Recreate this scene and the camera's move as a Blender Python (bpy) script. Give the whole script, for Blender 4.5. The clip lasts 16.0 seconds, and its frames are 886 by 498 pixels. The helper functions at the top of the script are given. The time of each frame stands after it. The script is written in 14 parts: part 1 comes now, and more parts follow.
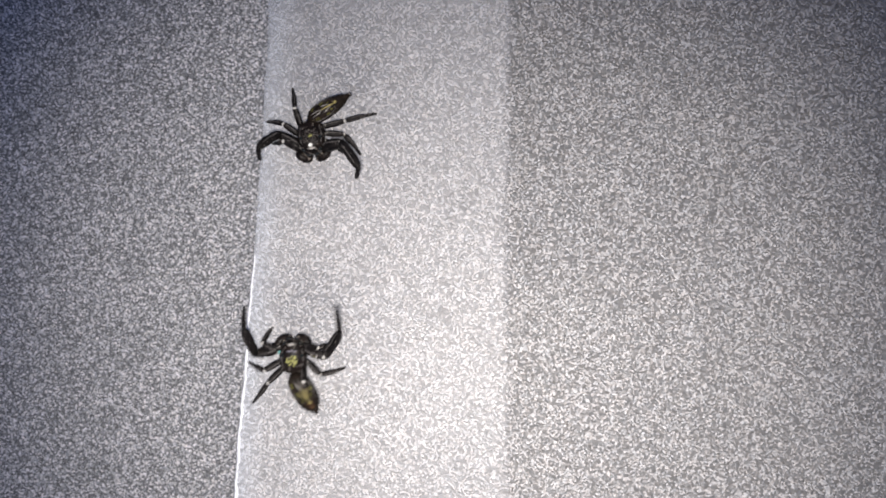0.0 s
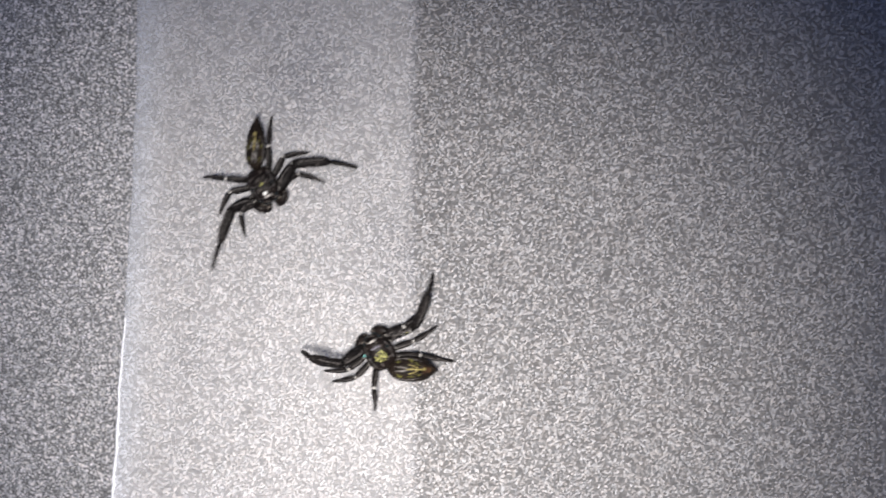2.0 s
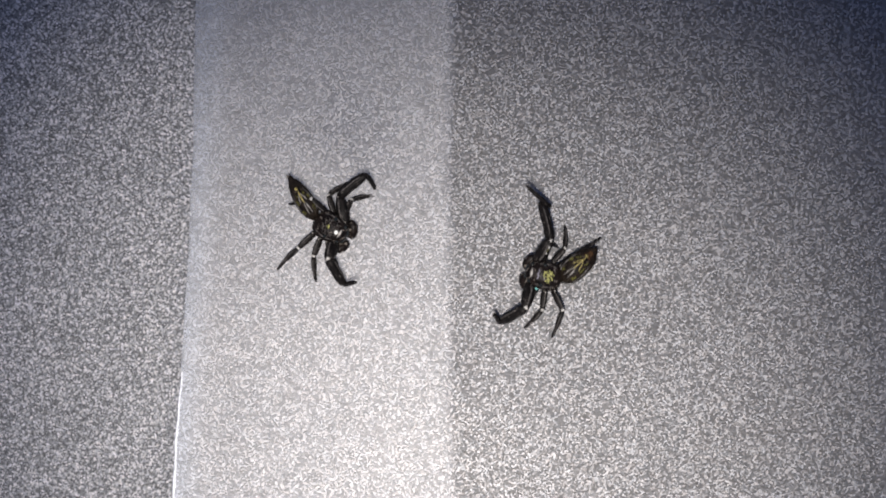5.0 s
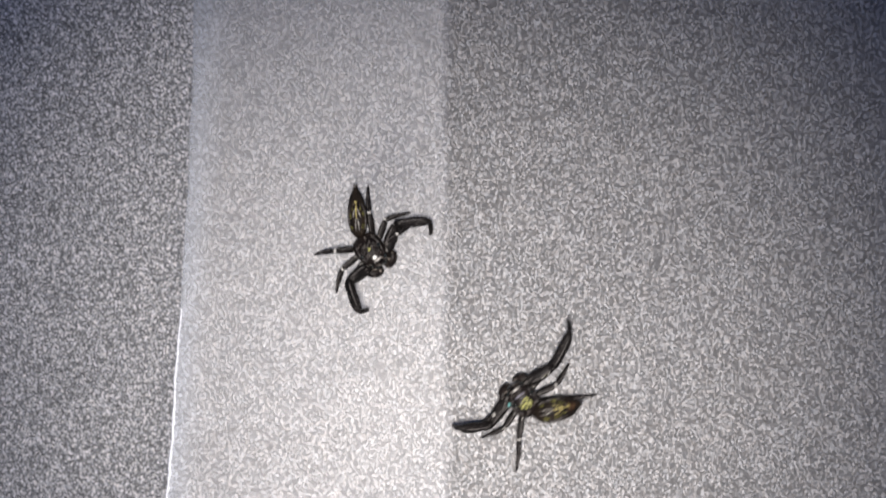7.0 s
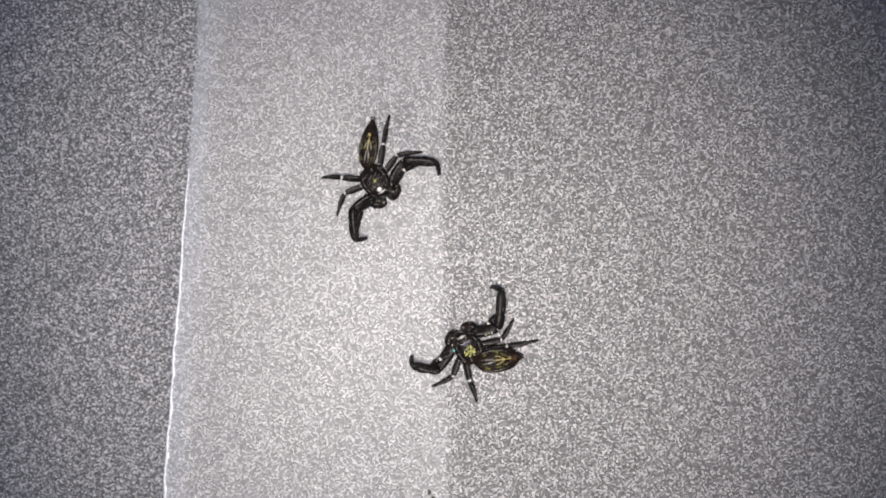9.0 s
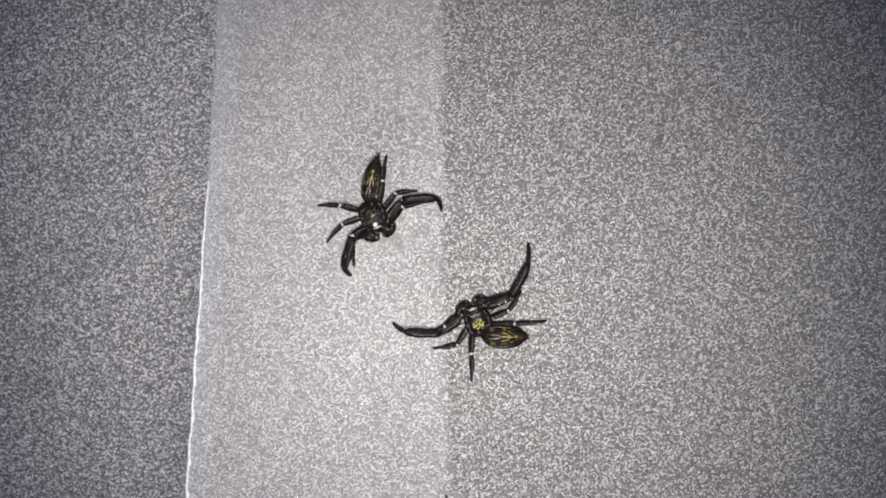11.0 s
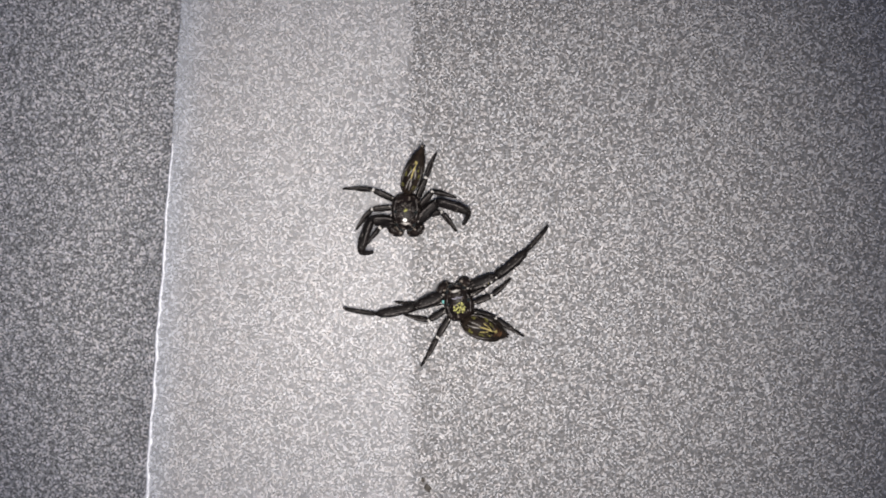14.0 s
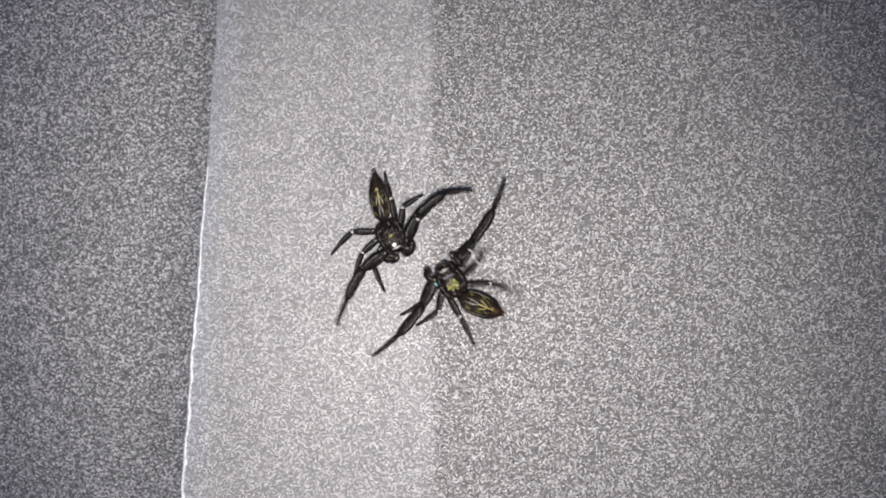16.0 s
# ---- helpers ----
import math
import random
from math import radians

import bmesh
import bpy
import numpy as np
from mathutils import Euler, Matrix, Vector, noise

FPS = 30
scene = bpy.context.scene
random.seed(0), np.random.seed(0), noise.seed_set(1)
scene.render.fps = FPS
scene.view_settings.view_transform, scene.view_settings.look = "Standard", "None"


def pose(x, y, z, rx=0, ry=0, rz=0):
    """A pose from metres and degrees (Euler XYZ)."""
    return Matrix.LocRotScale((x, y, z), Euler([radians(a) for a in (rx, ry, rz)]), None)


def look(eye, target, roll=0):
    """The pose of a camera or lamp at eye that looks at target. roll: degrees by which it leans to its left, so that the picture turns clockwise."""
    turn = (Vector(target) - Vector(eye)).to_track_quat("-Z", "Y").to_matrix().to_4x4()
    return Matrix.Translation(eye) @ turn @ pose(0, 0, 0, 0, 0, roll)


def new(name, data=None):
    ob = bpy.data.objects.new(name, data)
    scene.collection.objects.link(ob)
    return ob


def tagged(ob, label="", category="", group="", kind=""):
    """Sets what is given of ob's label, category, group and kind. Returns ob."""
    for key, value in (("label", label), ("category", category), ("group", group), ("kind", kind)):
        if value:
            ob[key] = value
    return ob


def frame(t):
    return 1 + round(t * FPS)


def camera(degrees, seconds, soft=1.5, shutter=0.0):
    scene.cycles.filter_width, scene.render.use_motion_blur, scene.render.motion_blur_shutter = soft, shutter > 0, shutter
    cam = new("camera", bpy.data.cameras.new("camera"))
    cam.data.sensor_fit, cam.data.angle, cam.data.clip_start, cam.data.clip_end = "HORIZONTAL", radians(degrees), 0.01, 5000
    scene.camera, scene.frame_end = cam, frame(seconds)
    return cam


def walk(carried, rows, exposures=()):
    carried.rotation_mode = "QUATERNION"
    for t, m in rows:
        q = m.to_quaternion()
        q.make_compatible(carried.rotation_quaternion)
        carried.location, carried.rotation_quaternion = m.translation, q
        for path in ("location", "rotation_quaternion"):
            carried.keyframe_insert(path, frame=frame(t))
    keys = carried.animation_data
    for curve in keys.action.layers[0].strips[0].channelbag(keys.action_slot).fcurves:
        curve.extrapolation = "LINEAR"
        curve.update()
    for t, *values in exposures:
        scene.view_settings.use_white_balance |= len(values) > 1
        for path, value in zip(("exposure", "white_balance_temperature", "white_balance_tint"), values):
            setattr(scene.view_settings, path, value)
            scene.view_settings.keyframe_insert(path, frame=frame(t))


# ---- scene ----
cam = camera(22.179, 16.0, soft=1.8, shutter=0.35)
PATH = [
    (0, pose(0.00921, -0.00661, 0.16803, 3.005, 4.653, 1.363)),
    (0.5, pose(0.00819, -0.00334, 0.16311, 2.398, 4.817, 1.461)),
    (1, pose(0.00720, -0.00063, 0.16155, 1.585, 3.886, 1.197)),
    (1.5, pose(0.01167, 0.00064, 0.15953, 1.352, 4.731, 1.044)),
    (2, pose(0.01380, 0.00606, 0.15897, 0.193, 3.629, 0.884)),
    (2.5, pose(0.01065, 0.01088, 0.16097, -1.600, 3.181, 0.924)),
    (3, pose(0.00975, 0.01201, 0.16105, -2.713, 4.160, 0.898)),
    (3.5, pose(0.00849, 0.01142, 0.16250, -1.915, 3.591, 1.002)),
    (4, pose(0.00651, 0.01766, 0.16134, -3.378, 2.395, 0.925)),
    (4.2, pose(0.00999, 0.01484, 0.16262, -2.215, 3.664, 0.791)),
    (6.3, pose(0.01146, 0.00051, 0.16172, 3.787, 3.845, 0.606)),
    (6.5, pose(0.01216, 0.00049, 0.16131, 3.619, 3.950, 0.482)),
    (7, pose(0.00935, -0.00129, 0.16150, 2.491, 3.291, 0.695)),
    (7.5, pose(0.00896, -0.00179, 0.16101, 1.089, 3.115, 0.674)),
    (8, pose(0.01066, -0.00514, 0.16152, 1.218, 4.019, 1.174)),
    (8.5, pose(0.01152, -0.00815, 0.16323, 1.898, 4.286, 1.471)),
    (8.7, pose(0.01096, -0.00827, 0.16511, 1.700, 3.878, 1.265)),
    (10.8, pose(0.00584, -0.00430, 0.17039, 0.230, 2.184, 0.952)),
    (11, pose(0.00572, -0.00413, 0.17080, 0.190, 2.228, 0.895)),
    (11.5, pose(0.00568, -0.00484, 0.16724, 0.353, 2.446, 1.111)),
    (12, pose(0.00644, -0.00542, 0.16326, 0.363, 2.665, 1.434)),
    (12.5, pose(0.00364, -0.00880, 0.16215, 0.954, 1.620, 1.623)),
    (13, pose(0.00227, -0.00583, 0.16080, -0.033, 0.493, 1.240)),
    (13.5, pose(-0.00129, -0.00268, 0.16220, -1.259, -0.800, 1.176)),
    (14, pose(0.00228, -0.00424, 0.16151, -0.565, 0.591, 1.336)),
    (14.5, pose(0.00219, -0.00458, 0.16231, -0.202, 0.404, 1.350)),
    (15, pose(0.00247, -0.00385, 0.16217, -0.626, 0.848, 1.371)),
    (15.5, pose(0.00176, -0.00454, 0.16225, 0.052, 1.174, 1.531)),
    (16, pose(0.00004, -0.00243, 0.16294, -0.637, 0.639, 1.445)),
]
walk(cam, PATH, [(0.0, 0.29), (2.0, 0.27), (4.0, 0.22), (6.3, 0.28), (7.0, 0.16), (7.6, 0.06), (8.5, 0.0), (11.0, -0.12), (16.0, -0.11)])

# World: light sources
world = bpy.data.worlds.new("room_light")
scene.world = world
world.use_nodes = True
wbg = world.node_tree.nodes["Background"]
wbg.inputs[0].default_value = (0.33, 0.47, 1.0, 1)
wbg.inputs[1].default_value = 0.18

# the phone's torch beside the lens
torch_data = bpy.data.lights.new("torch", "AREA")
torch_data.shape = "DISK"
torch_data.size = 0.022
torch_data.spread = radians(29.5)
torch_data.energy = 0.0205
torch_data.color = (1.0, 0.942, 0.888)
torch = new("torch", torch_data)
torch.matrix_world = look((0.005, -0.020, 0.170), (-0.0015, -0.0100, 0.0))

MM = 0.001


# ---- materials ----
def base_material(name, rough, metal=0.0):
    m = bpy.data.materials.new(name)
    m.use_nodes = True
    nt = m.node_tree
    b = nt.nodes["Principled BSDF"]
    b.inputs["Roughness"].default_value = rough
    b.inputs["Metallic"].default_value = metal
    return m, nt, b


def coords(nt, scale=(1, 1, 1)):
    tc = nt.nodes.new("ShaderNodeTexCoord")
    mp = nt.nodes.new("ShaderNodeMapping")
    mp.inputs["Scale"].default_value = scale
    nt.links.new(tc.outputs["Object"], mp.inputs["Vector"])
    return mp.outputs["Vector"]


def noise_tex(nt, vec, scale, detail=3.0, rough=0.55):
    n = nt.nodes.new("ShaderNodeTexNoise")
    n.inputs["Scale"].default_value = scale
    n.inputs["Detail"].default_value = detail
    n.inputs["Roughness"].default_value = rough
    nt.links.new(vec, n.inputs["Vector"])
    return n


def ramp(nt, fac, stops):
    r = nt.nodes.new("ShaderNodeValToRGB")
    e = r.color_ramp.elements
    e[0].position, e[0].color = stops[0][0], (*stops[0][1], 1)
    e[1].position, e[1].color = stops[-1][0], (*stops[-1][1], 1)
    for p, c in stops[1:-1]:
        q = e.new(p)
        q.color = (*c, 1)
    nt.links.new(fac, r.inputs["Fac"])
    return r.outputs["Color"]


def mixed(nt, a, b, fac, mode="MIX"):
    x = nt.nodes.new("ShaderNodeMix")
    x.data_type = "RGBA"
    x.blend_type = mode
    if isinstance(fac, (int, float)):
        x.inputs["Factor"].default_value = fac
    else:
        nt.links.new(fac, x.inputs["Factor"])
    nt.links.new(a, x.inputs[6])
    nt.links.new(b, x.inputs[7])
    return x.outputs[2]


def bump(nt, b, height, strength, dist):
    n = nt.nodes.new("ShaderNodeBump")
    n.inputs["Strength"].default_value = strength
    n.inputs["Distance"].default_value = dist
    nt.links.new(height, n.inputs["Height"])
    nt.links.new(n.outputs["Normal"], b.inputs["Normal"])


def math_node(nt, op, a, b):
    k = nt.nodes.new("ShaderNodeMath")
    k.operation = op
    for s, v in zip(k.inputs, (a, b)):
        if isinstance(v, (int, float)):
            s.default_value = v
        else:
            nt.links.new(v, s)
    return k.outputs[0]


def grains(nt, v, grain):
    """Fine soft grain with sparse bright flakes, 0 to 1."""
    n = noise_tex(nt, v, 1.1 / grain, 2.0, 0.6)
    vo = nt.nodes.new("ShaderNodeTexVoronoi")
    vo.inputs["Scale"].default_value = 1.0 / grain
    nt.links.new(v, vo.inputs["Vector"])
    sep = nt.nodes.new("ShaderNodeSeparateColor")
    nt.links.new(vo.outputs["Color"], sep.inputs[0])
    flake = math_node(nt, "POWER", sep.outputs[0], 2.5)
    return math_node(nt, "ADD", math_node(nt, "MULTIPLY", flake, 0.54), math_node(nt, "MULTIPLY", n.outputs["Fac"], 0.46))


def speckled(name, dark, mid, bright, grain, rough, metal, relief, blotch=0.12):
    """Flake-filled coat: fine bright and dark grains over slow cloudy stains."""
    m, nt, b = base_material(name, rough, metal)
    v = coords(nt)
    add = grains(nt, v, grain)
    col = ramp(nt, add, [(0.19, dark), (0.365, mid), (0.80, bright)])
    slow = noise_tex(nt, v, 90.0, 3.0)
    tint = ramp(nt, slow.outputs["Fac"], [(0.3, (1 - blotch, 1 - blotch, 1 - blotch)), (0.7, (1.0, 0.99, 0.98))])
    col = mixed(nt, col, tint, 1.0, "MULTIPLY")
    hue = noise_tex(nt, v, 0.5 / grain, 0.0)
    tint2 = ramp(nt, hue.outputs["Color"], [(0.3, (0.97, 0.98, 1.03)), (0.7, (1.03, 1.0, 0.97))])
    col = mixed(nt, col, tint2, 1.0, "MULTIPLY")
    nt.links.new(col, b.inputs["Base Color"])
    bump(nt, b, add, relief, grain * 0.4)
    return m


def organic(name, lo, hi, scale, rough, relief=0.3, streak=(1, 1, 1), flecks=None):
    m, nt, b = base_material(name, rough)
    v = coords(nt, streak)
    n = noise_tex(nt, v, scale, 4.0, 0.65)
    col = ramp(nt, n.outputs["Fac"], [(0.35, lo), (0.68, hi)])
    if flecks:
        spots = noise_tex(nt, v, flecks[1], 1.0)
        col = mixed(nt, col, ramp(nt, n.outputs["Fac"], [(0.4, flecks[0]), (0.7, tuple(1.5 * c for c in flecks[0]))]),
                    ramp(nt, spots.outputs["Fac"], [(flecks[2], (0, 0, 0)), (flecks[2] + 0.08, (1, 1, 1))]))
    nt.links.new(col, b.inputs["Base Color"])
    b.inputs["Specular IOR Level"].default_value = 0.085
    fine = noise_tex(nt, v, scale * 4.0, 2.0)
    bump(nt, b, fine.outputs["Fac"], relief, 0.00004)
    return m


def frosted(name, dark, mid, bright, grain, rough):
    """Clear sheet under a coat of fine white grains: the grains cover, the gaps let the view through."""
    m, nt, b = base_material(name, rough)
    v = coords(nt)
    add = grains(nt, v, grain)
    cover = ramp(nt, add, [(0.19, (dark,) * 3), (0.365, (mid,) * 3), (0.80, (bright,) * 3)])
    slow = noise_tex(nt, v, 70.0, 3.0)
    tone = ramp(nt, slow.outputs["Fac"], [(0.3, (0.51, 0.51, 0.515)), (0.7, (0.555, 0.55, 0.547))])
    hue = noise_tex(nt, v, 0.55 / grain, 0.0)
    tone = mixed(nt, tone, ramp(nt, hue.outputs["Color"], [(0.3, (0.93, 0.95, 1.0)), (0.7, (1.0, 0.95, 0.94))]), 1.0, "MULTIPLY")
    # bluish edge glow painted into cover and tone, measured square to the edge's lower stretch
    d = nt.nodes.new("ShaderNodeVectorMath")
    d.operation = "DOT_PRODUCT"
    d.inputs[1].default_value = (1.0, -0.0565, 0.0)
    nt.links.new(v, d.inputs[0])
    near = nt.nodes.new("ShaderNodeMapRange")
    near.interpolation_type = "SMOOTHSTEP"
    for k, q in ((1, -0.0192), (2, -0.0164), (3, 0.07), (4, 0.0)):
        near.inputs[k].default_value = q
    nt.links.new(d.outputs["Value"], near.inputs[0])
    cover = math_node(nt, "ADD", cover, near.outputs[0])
    glow_tone = nt.nodes.new("ShaderNodeRGB")
    glow_tone.outputs[0].default_value = (0.48, 0.53, 0.62, 1)
    tone = mixed(nt, tone, glow_tone.outputs[0], math_node(nt, "MULTIPLY", near.outputs[0], 8.0))
    nt.links.new(tone, b.inputs["Base Color"])
    bump(nt, b, add, 0.35, grain * 0.4)
    clear = nt.nodes.new("ShaderNodeBsdfTransparent")
    clear.inputs[0].default_value = (0.88, 0.88, 0.87, 1)
    mix = nt.nodes.new("ShaderNodeMixShader")
    nt.links.new(cover, mix.inputs[0])
    nt.links.new(clear.outputs[0], mix.inputs[1])
    nt.links.new(b.outputs[0], mix.inputs[2])
    nt.links.new(mix.outputs[0], nt.nodes["Material Output"].inputs["Surface"])
    return m


def clear_plastic():
    """Slightly uneven clear back of the sheet: what lies under it shows a little soft."""
    m, nt, b = base_material("clear_plastic", 0.15)
    soft = nt.nodes.new("ShaderNodeBsdfRefraction")
    soft.inputs["IOR"].default_value = 1.015
    soft.inputs["Roughness"].default_value = 0.50
    nt.links.new(soft.outputs[0], nt.nodes["Material Output"].inputs["Surface"])
    return m


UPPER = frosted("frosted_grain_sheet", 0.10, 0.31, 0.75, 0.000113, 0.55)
LOWER = speckled("lower_grain_sheet", (0.07, 0.07, 0.075), (0.325, 0.335, 0.342), (0.93, 0.90, 0.905), 0.000175, 0.6, 0.0, 0.4)
CLEAR = clear_plastic()
VOID = organic("dark_void", (0.020, 0.022, 0.028), (0.036, 0.038, 0.046), 30, 0.9)
RIM = organic("pale_glint", (0.50, 0.51, 0.55), (0.80, 0.81, 0.85), 2500, 0.3)
DIRT = organic("dirt", (0.03, 0.028, 0.025), (0.10, 0.09, 0.08), 4000, 0.9)
CHITIN = organic("black_brown_chitin", (0.003, 0.0025, 0.0025), (0.012, 0.0085, 0.0075), 2600, 0.36, 0.6, (1, 1, 1), ((0.12, 0.105, 0.092), 3800, 0.62))
LEGSKIN = organic("dark_hairy_leg", (0.002, 0.0018, 0.0018), (0.012, 0.0098, 0.0095), 2200, 0.5, 0.6, (2, 0.6, 2), ((0.085, 0.076, 0.070), 4200, 0.66))
ABDO = organic("bronze_brown_abdomen", (0.0025, 0.002, 0.0018), (0.019, 0.0135, 0.0098), 1800, 0.45, 0.6, (2, 0.6, 2), ((0.060, 0.048, 0.036), 2600, 0.66))
PALE = organic("pale_grey_hair", (0.05, 0.046, 0.043), (0.34, 0.32, 0.30), 4200, 0.8)
WHITE = organic("white_highlight", (0.50, 0.49, 0.46), (0.80, 0.78, 0.74), 5000, 0.75)
GOLD = organic("yellow_green_scales", (0.08, 0.08, 0.03), (0.52, 0.51, 0.18), 6500, 0.45, 0.8)
OCHRE = organic("dull_gold_hair", (0.08, 0.065, 0.025), (0.50, 0.42, 0.16), 6000, 0.6, 0.8)
OLIVE = organic("olive_scales", (0.012, 0.011, 0.004), (0.11, 0.105, 0.028), 5200, 0.5, 0.8)
RUST = organic("rust_brown_hair", (0.02, 0.009, 0.004), (0.070, 0.036, 0.017), 4200, 0.6, 0.8)
CREAM = organic("off_white_hair", (0.22, 0.21, 0.20), (0.56, 0.54, 0.51), 6500, 0.8, 0.8)
GREY = organic("dull_grey_hair_and_sheen", (0.018, 0.016, 0.0155), (0.105, 0.096, 0.092), 5200, 0.8)
LILAC = organic("lilac_grey_scales", (0.06, 0.057, 0.072), (0.32, 0.30, 0.35), 5200, 0.5)
TEAL = organic("teal_sheen", (0.05, 0.16, 0.16), (0.18, 0.40, 0.38), 6000, 0.35)
EYE, _nt, _b = base_material("eye_lens", 0.08)
_b.inputs["Base Color"].default_value = (0.01, 0.012, 0.011, 1)


# ---- mesh helpers ----
def mesh_object(name, bm, mat, smooth=True):
    bmesh.ops.recalc_face_normals(bm, faces=bm.faces)
    me = bpy.data.meshes.new(name)
    bm.to_mesh(me)
    bm.free()
    me.materials.append(mat)
    for p in me.polygons:
        p.use_smooth = smooth
    return new(name, me)


def part(name, bm, mat, parent, label="", smooth=True):
    ob = mesh_object(name, bm, mat, smooth)
    ob.parent = parent
    if label:
        ob["label"] = label
    return ob


def loft(bm, centres, radii, sides=10, flat=1.0):
    """A closed tube along the centres; radii may be numbers or (across, up) pairs."""
    rings = []
    n = len(centres)
    for i, c in enumerate(centres):
        c = Vector(c)
        a = Vector(centres[max(i - 1, 0)])
        z = Vector(centres[min(i + 1, n - 1)])
        d = (z - a).normalized()
        side = d.cross(Vector((0, 0, 1)))
        side = side.normalized() if side.length > 1e-6 else Vector((1, 0, 0))
        up = side.cross(d).normalized()
        r = radii[i]
        rx, rz = r if isinstance(r, tuple) else (r, r * flat)
        rings.append([bm.verts.new(c + side * (rx * math.cos(k * math.tau / sides)) + up * (rz * math.sin(k * math.tau / sides)))
                      for k in range(sides)])
    for a, b in zip(rings, rings[1:]):
        for k in range(sides):
            bm.faces.new((a[k], a[(k + 1) % sides], b[(k + 1) % sides], b[k]))
    bm.faces.new(rings[0][::-1])
    bm.faces.new(rings[-1])
    return rings


def bristles(bm, rng, centres, radii, count, length):
    """Fine hairs that stand off a tube and lean towards its tip."""
    for _ in range(count):
        i = rng.randrange(len(centres) - 1)
        f = rng.random()
        a, b = Vector(centres[i]), Vector(centres[i + 1])
        ra = radii[i][0] if isinstance(radii[i], tuple) else radii[i]
        rb = radii[i + 1][0] if isinstance(radii[i + 1], tuple) else radii[i + 1]
        c = a.lerp(b, f)
        r = ra + (rb - ra) * f
        d = (b - a).normalized()
        s = d.cross(Vector((0, 0, 1)))
        s = s.normalized() if s.length > 1e-6 else Vector((1, 0, 0))
        u = s.cross(d)
        w = rng.random() * math.tau
        out = s * math.cos(w) + u * math.sin(w)
        root = c + out * r * 0.92
        tip = root + (out * 0.8 + d * 0.7).normalized() * length * rng.uniform(0.5, 1.1)
        t = d.cross(out).normalized() * length * 0.055
        q = [bm.verts.new(root + t), bm.verts.new(root - t * 0.5 + d * length * 0.05), bm.verts.new(root - t * 0.5 - d * length * 0.05), bm.verts.new(tip)]
        for f3 in ((0, 1, 3), (1, 2, 3), (2, 0, 3)):
            bm.faces.new([q[k] for k in f3])


def blob(bm, centre, half, squash=1.0, seg=12, ring=8, tilt=None):
    m = Matrix.Translation(Vector(centre) * MM) @ (tilt or Matrix.Identity(4)) @ Matrix.Diagonal((half[0] * MM, half[1] * MM, half[2] * MM, 1))
    bmesh.ops.create_uvsphere(bm, u_segments=seg, v_segments=ring, radius=1.0, matrix=m)


def mm(*pts):
    return [tuple(c * MM for c in p) for p in pts]


# ---- two overlapping frosted sheets over a dark ground ----
LOWER_Z = -0.0680


def wobble(y):
    return 0.00003 * math.sin(y * 2100) + 0.00004 * math.sin(y * 733 + 1)


def edge_at(y):
    """The upper sheet's cut edge: nearly straight at the top, leaning out further down."""
    u = max(-2.8, min(2.4, y * 100))
    bend = -19.013 + 0.517 * u - 0.0492 * u * u - 0.0214 * u ** 3
    return bend * MM + 0.042 * min(0.0, y + 0.028) + wobble(y)


def far_edge_at(y):
    """The lower sheet's far edge, very slightly hollow."""
    u = max(-45.0, min(45.0, y * 1000))
    return (-2.75 - 0.0257 * u + 0.000514 * u * u + 0.08 * math.sin(y * 500)) * MM


def rows_y():
    return [-0.25, -0.12] + [-0.08 + 0.002 * i for i in range(81)] + [0.12, 0.25]


def ribbon(section):
    """Lofts a cross-section, given as (x, z) pairs for each y, along the sheets' length."""
    bm = bmesh.new()
    prev = None
    for y in rows_y():
        row = [bm.verts.new((x, y, z)) for x, z in section(y)]
        if prev:
            for k in range(len(row) - 1):
                bm.faces.new((prev[k], prev[k + 1], row[k + 1], row[k]))
        prev = row
    return bm


def build_upper_sheet():
    root = new("upper_sheet")
    tagged(root, "translucent speckled frosted sheet that the spiders walk on", "frosted sheet", kind="structure")
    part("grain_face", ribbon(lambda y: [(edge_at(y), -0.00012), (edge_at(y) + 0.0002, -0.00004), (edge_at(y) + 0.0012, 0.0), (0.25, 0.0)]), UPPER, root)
    back = part("clear_back", ribbon(lambda y: [(edge_at(y), -0.0002), (edge_at(y), -0.0020), (0.25, -0.0020)]), CLEAR, root)
    back.visible_shadow = False
    return root


def build_lower_sheet():
    """Opaque-looking sheet lower down; its far edge shows through the upper one."""
    def section(y):
        r = far_edge_at(y)
        return [(-0.3, LOWER_Z), (r - 0.0006, LOWER_Z), (r, LOWER_Z - 0.0004), (r, LOWER_Z - 0.0030), (-0.3, LOWER_Z - 0.0030)]
    ob = mesh_object("lower_sheet", ribbon(section), LOWER)
    return tagged(ob, "grey speckled frosted sheet lying lower, overlapped by the upper sheet", "frosted sheet", kind="structure")


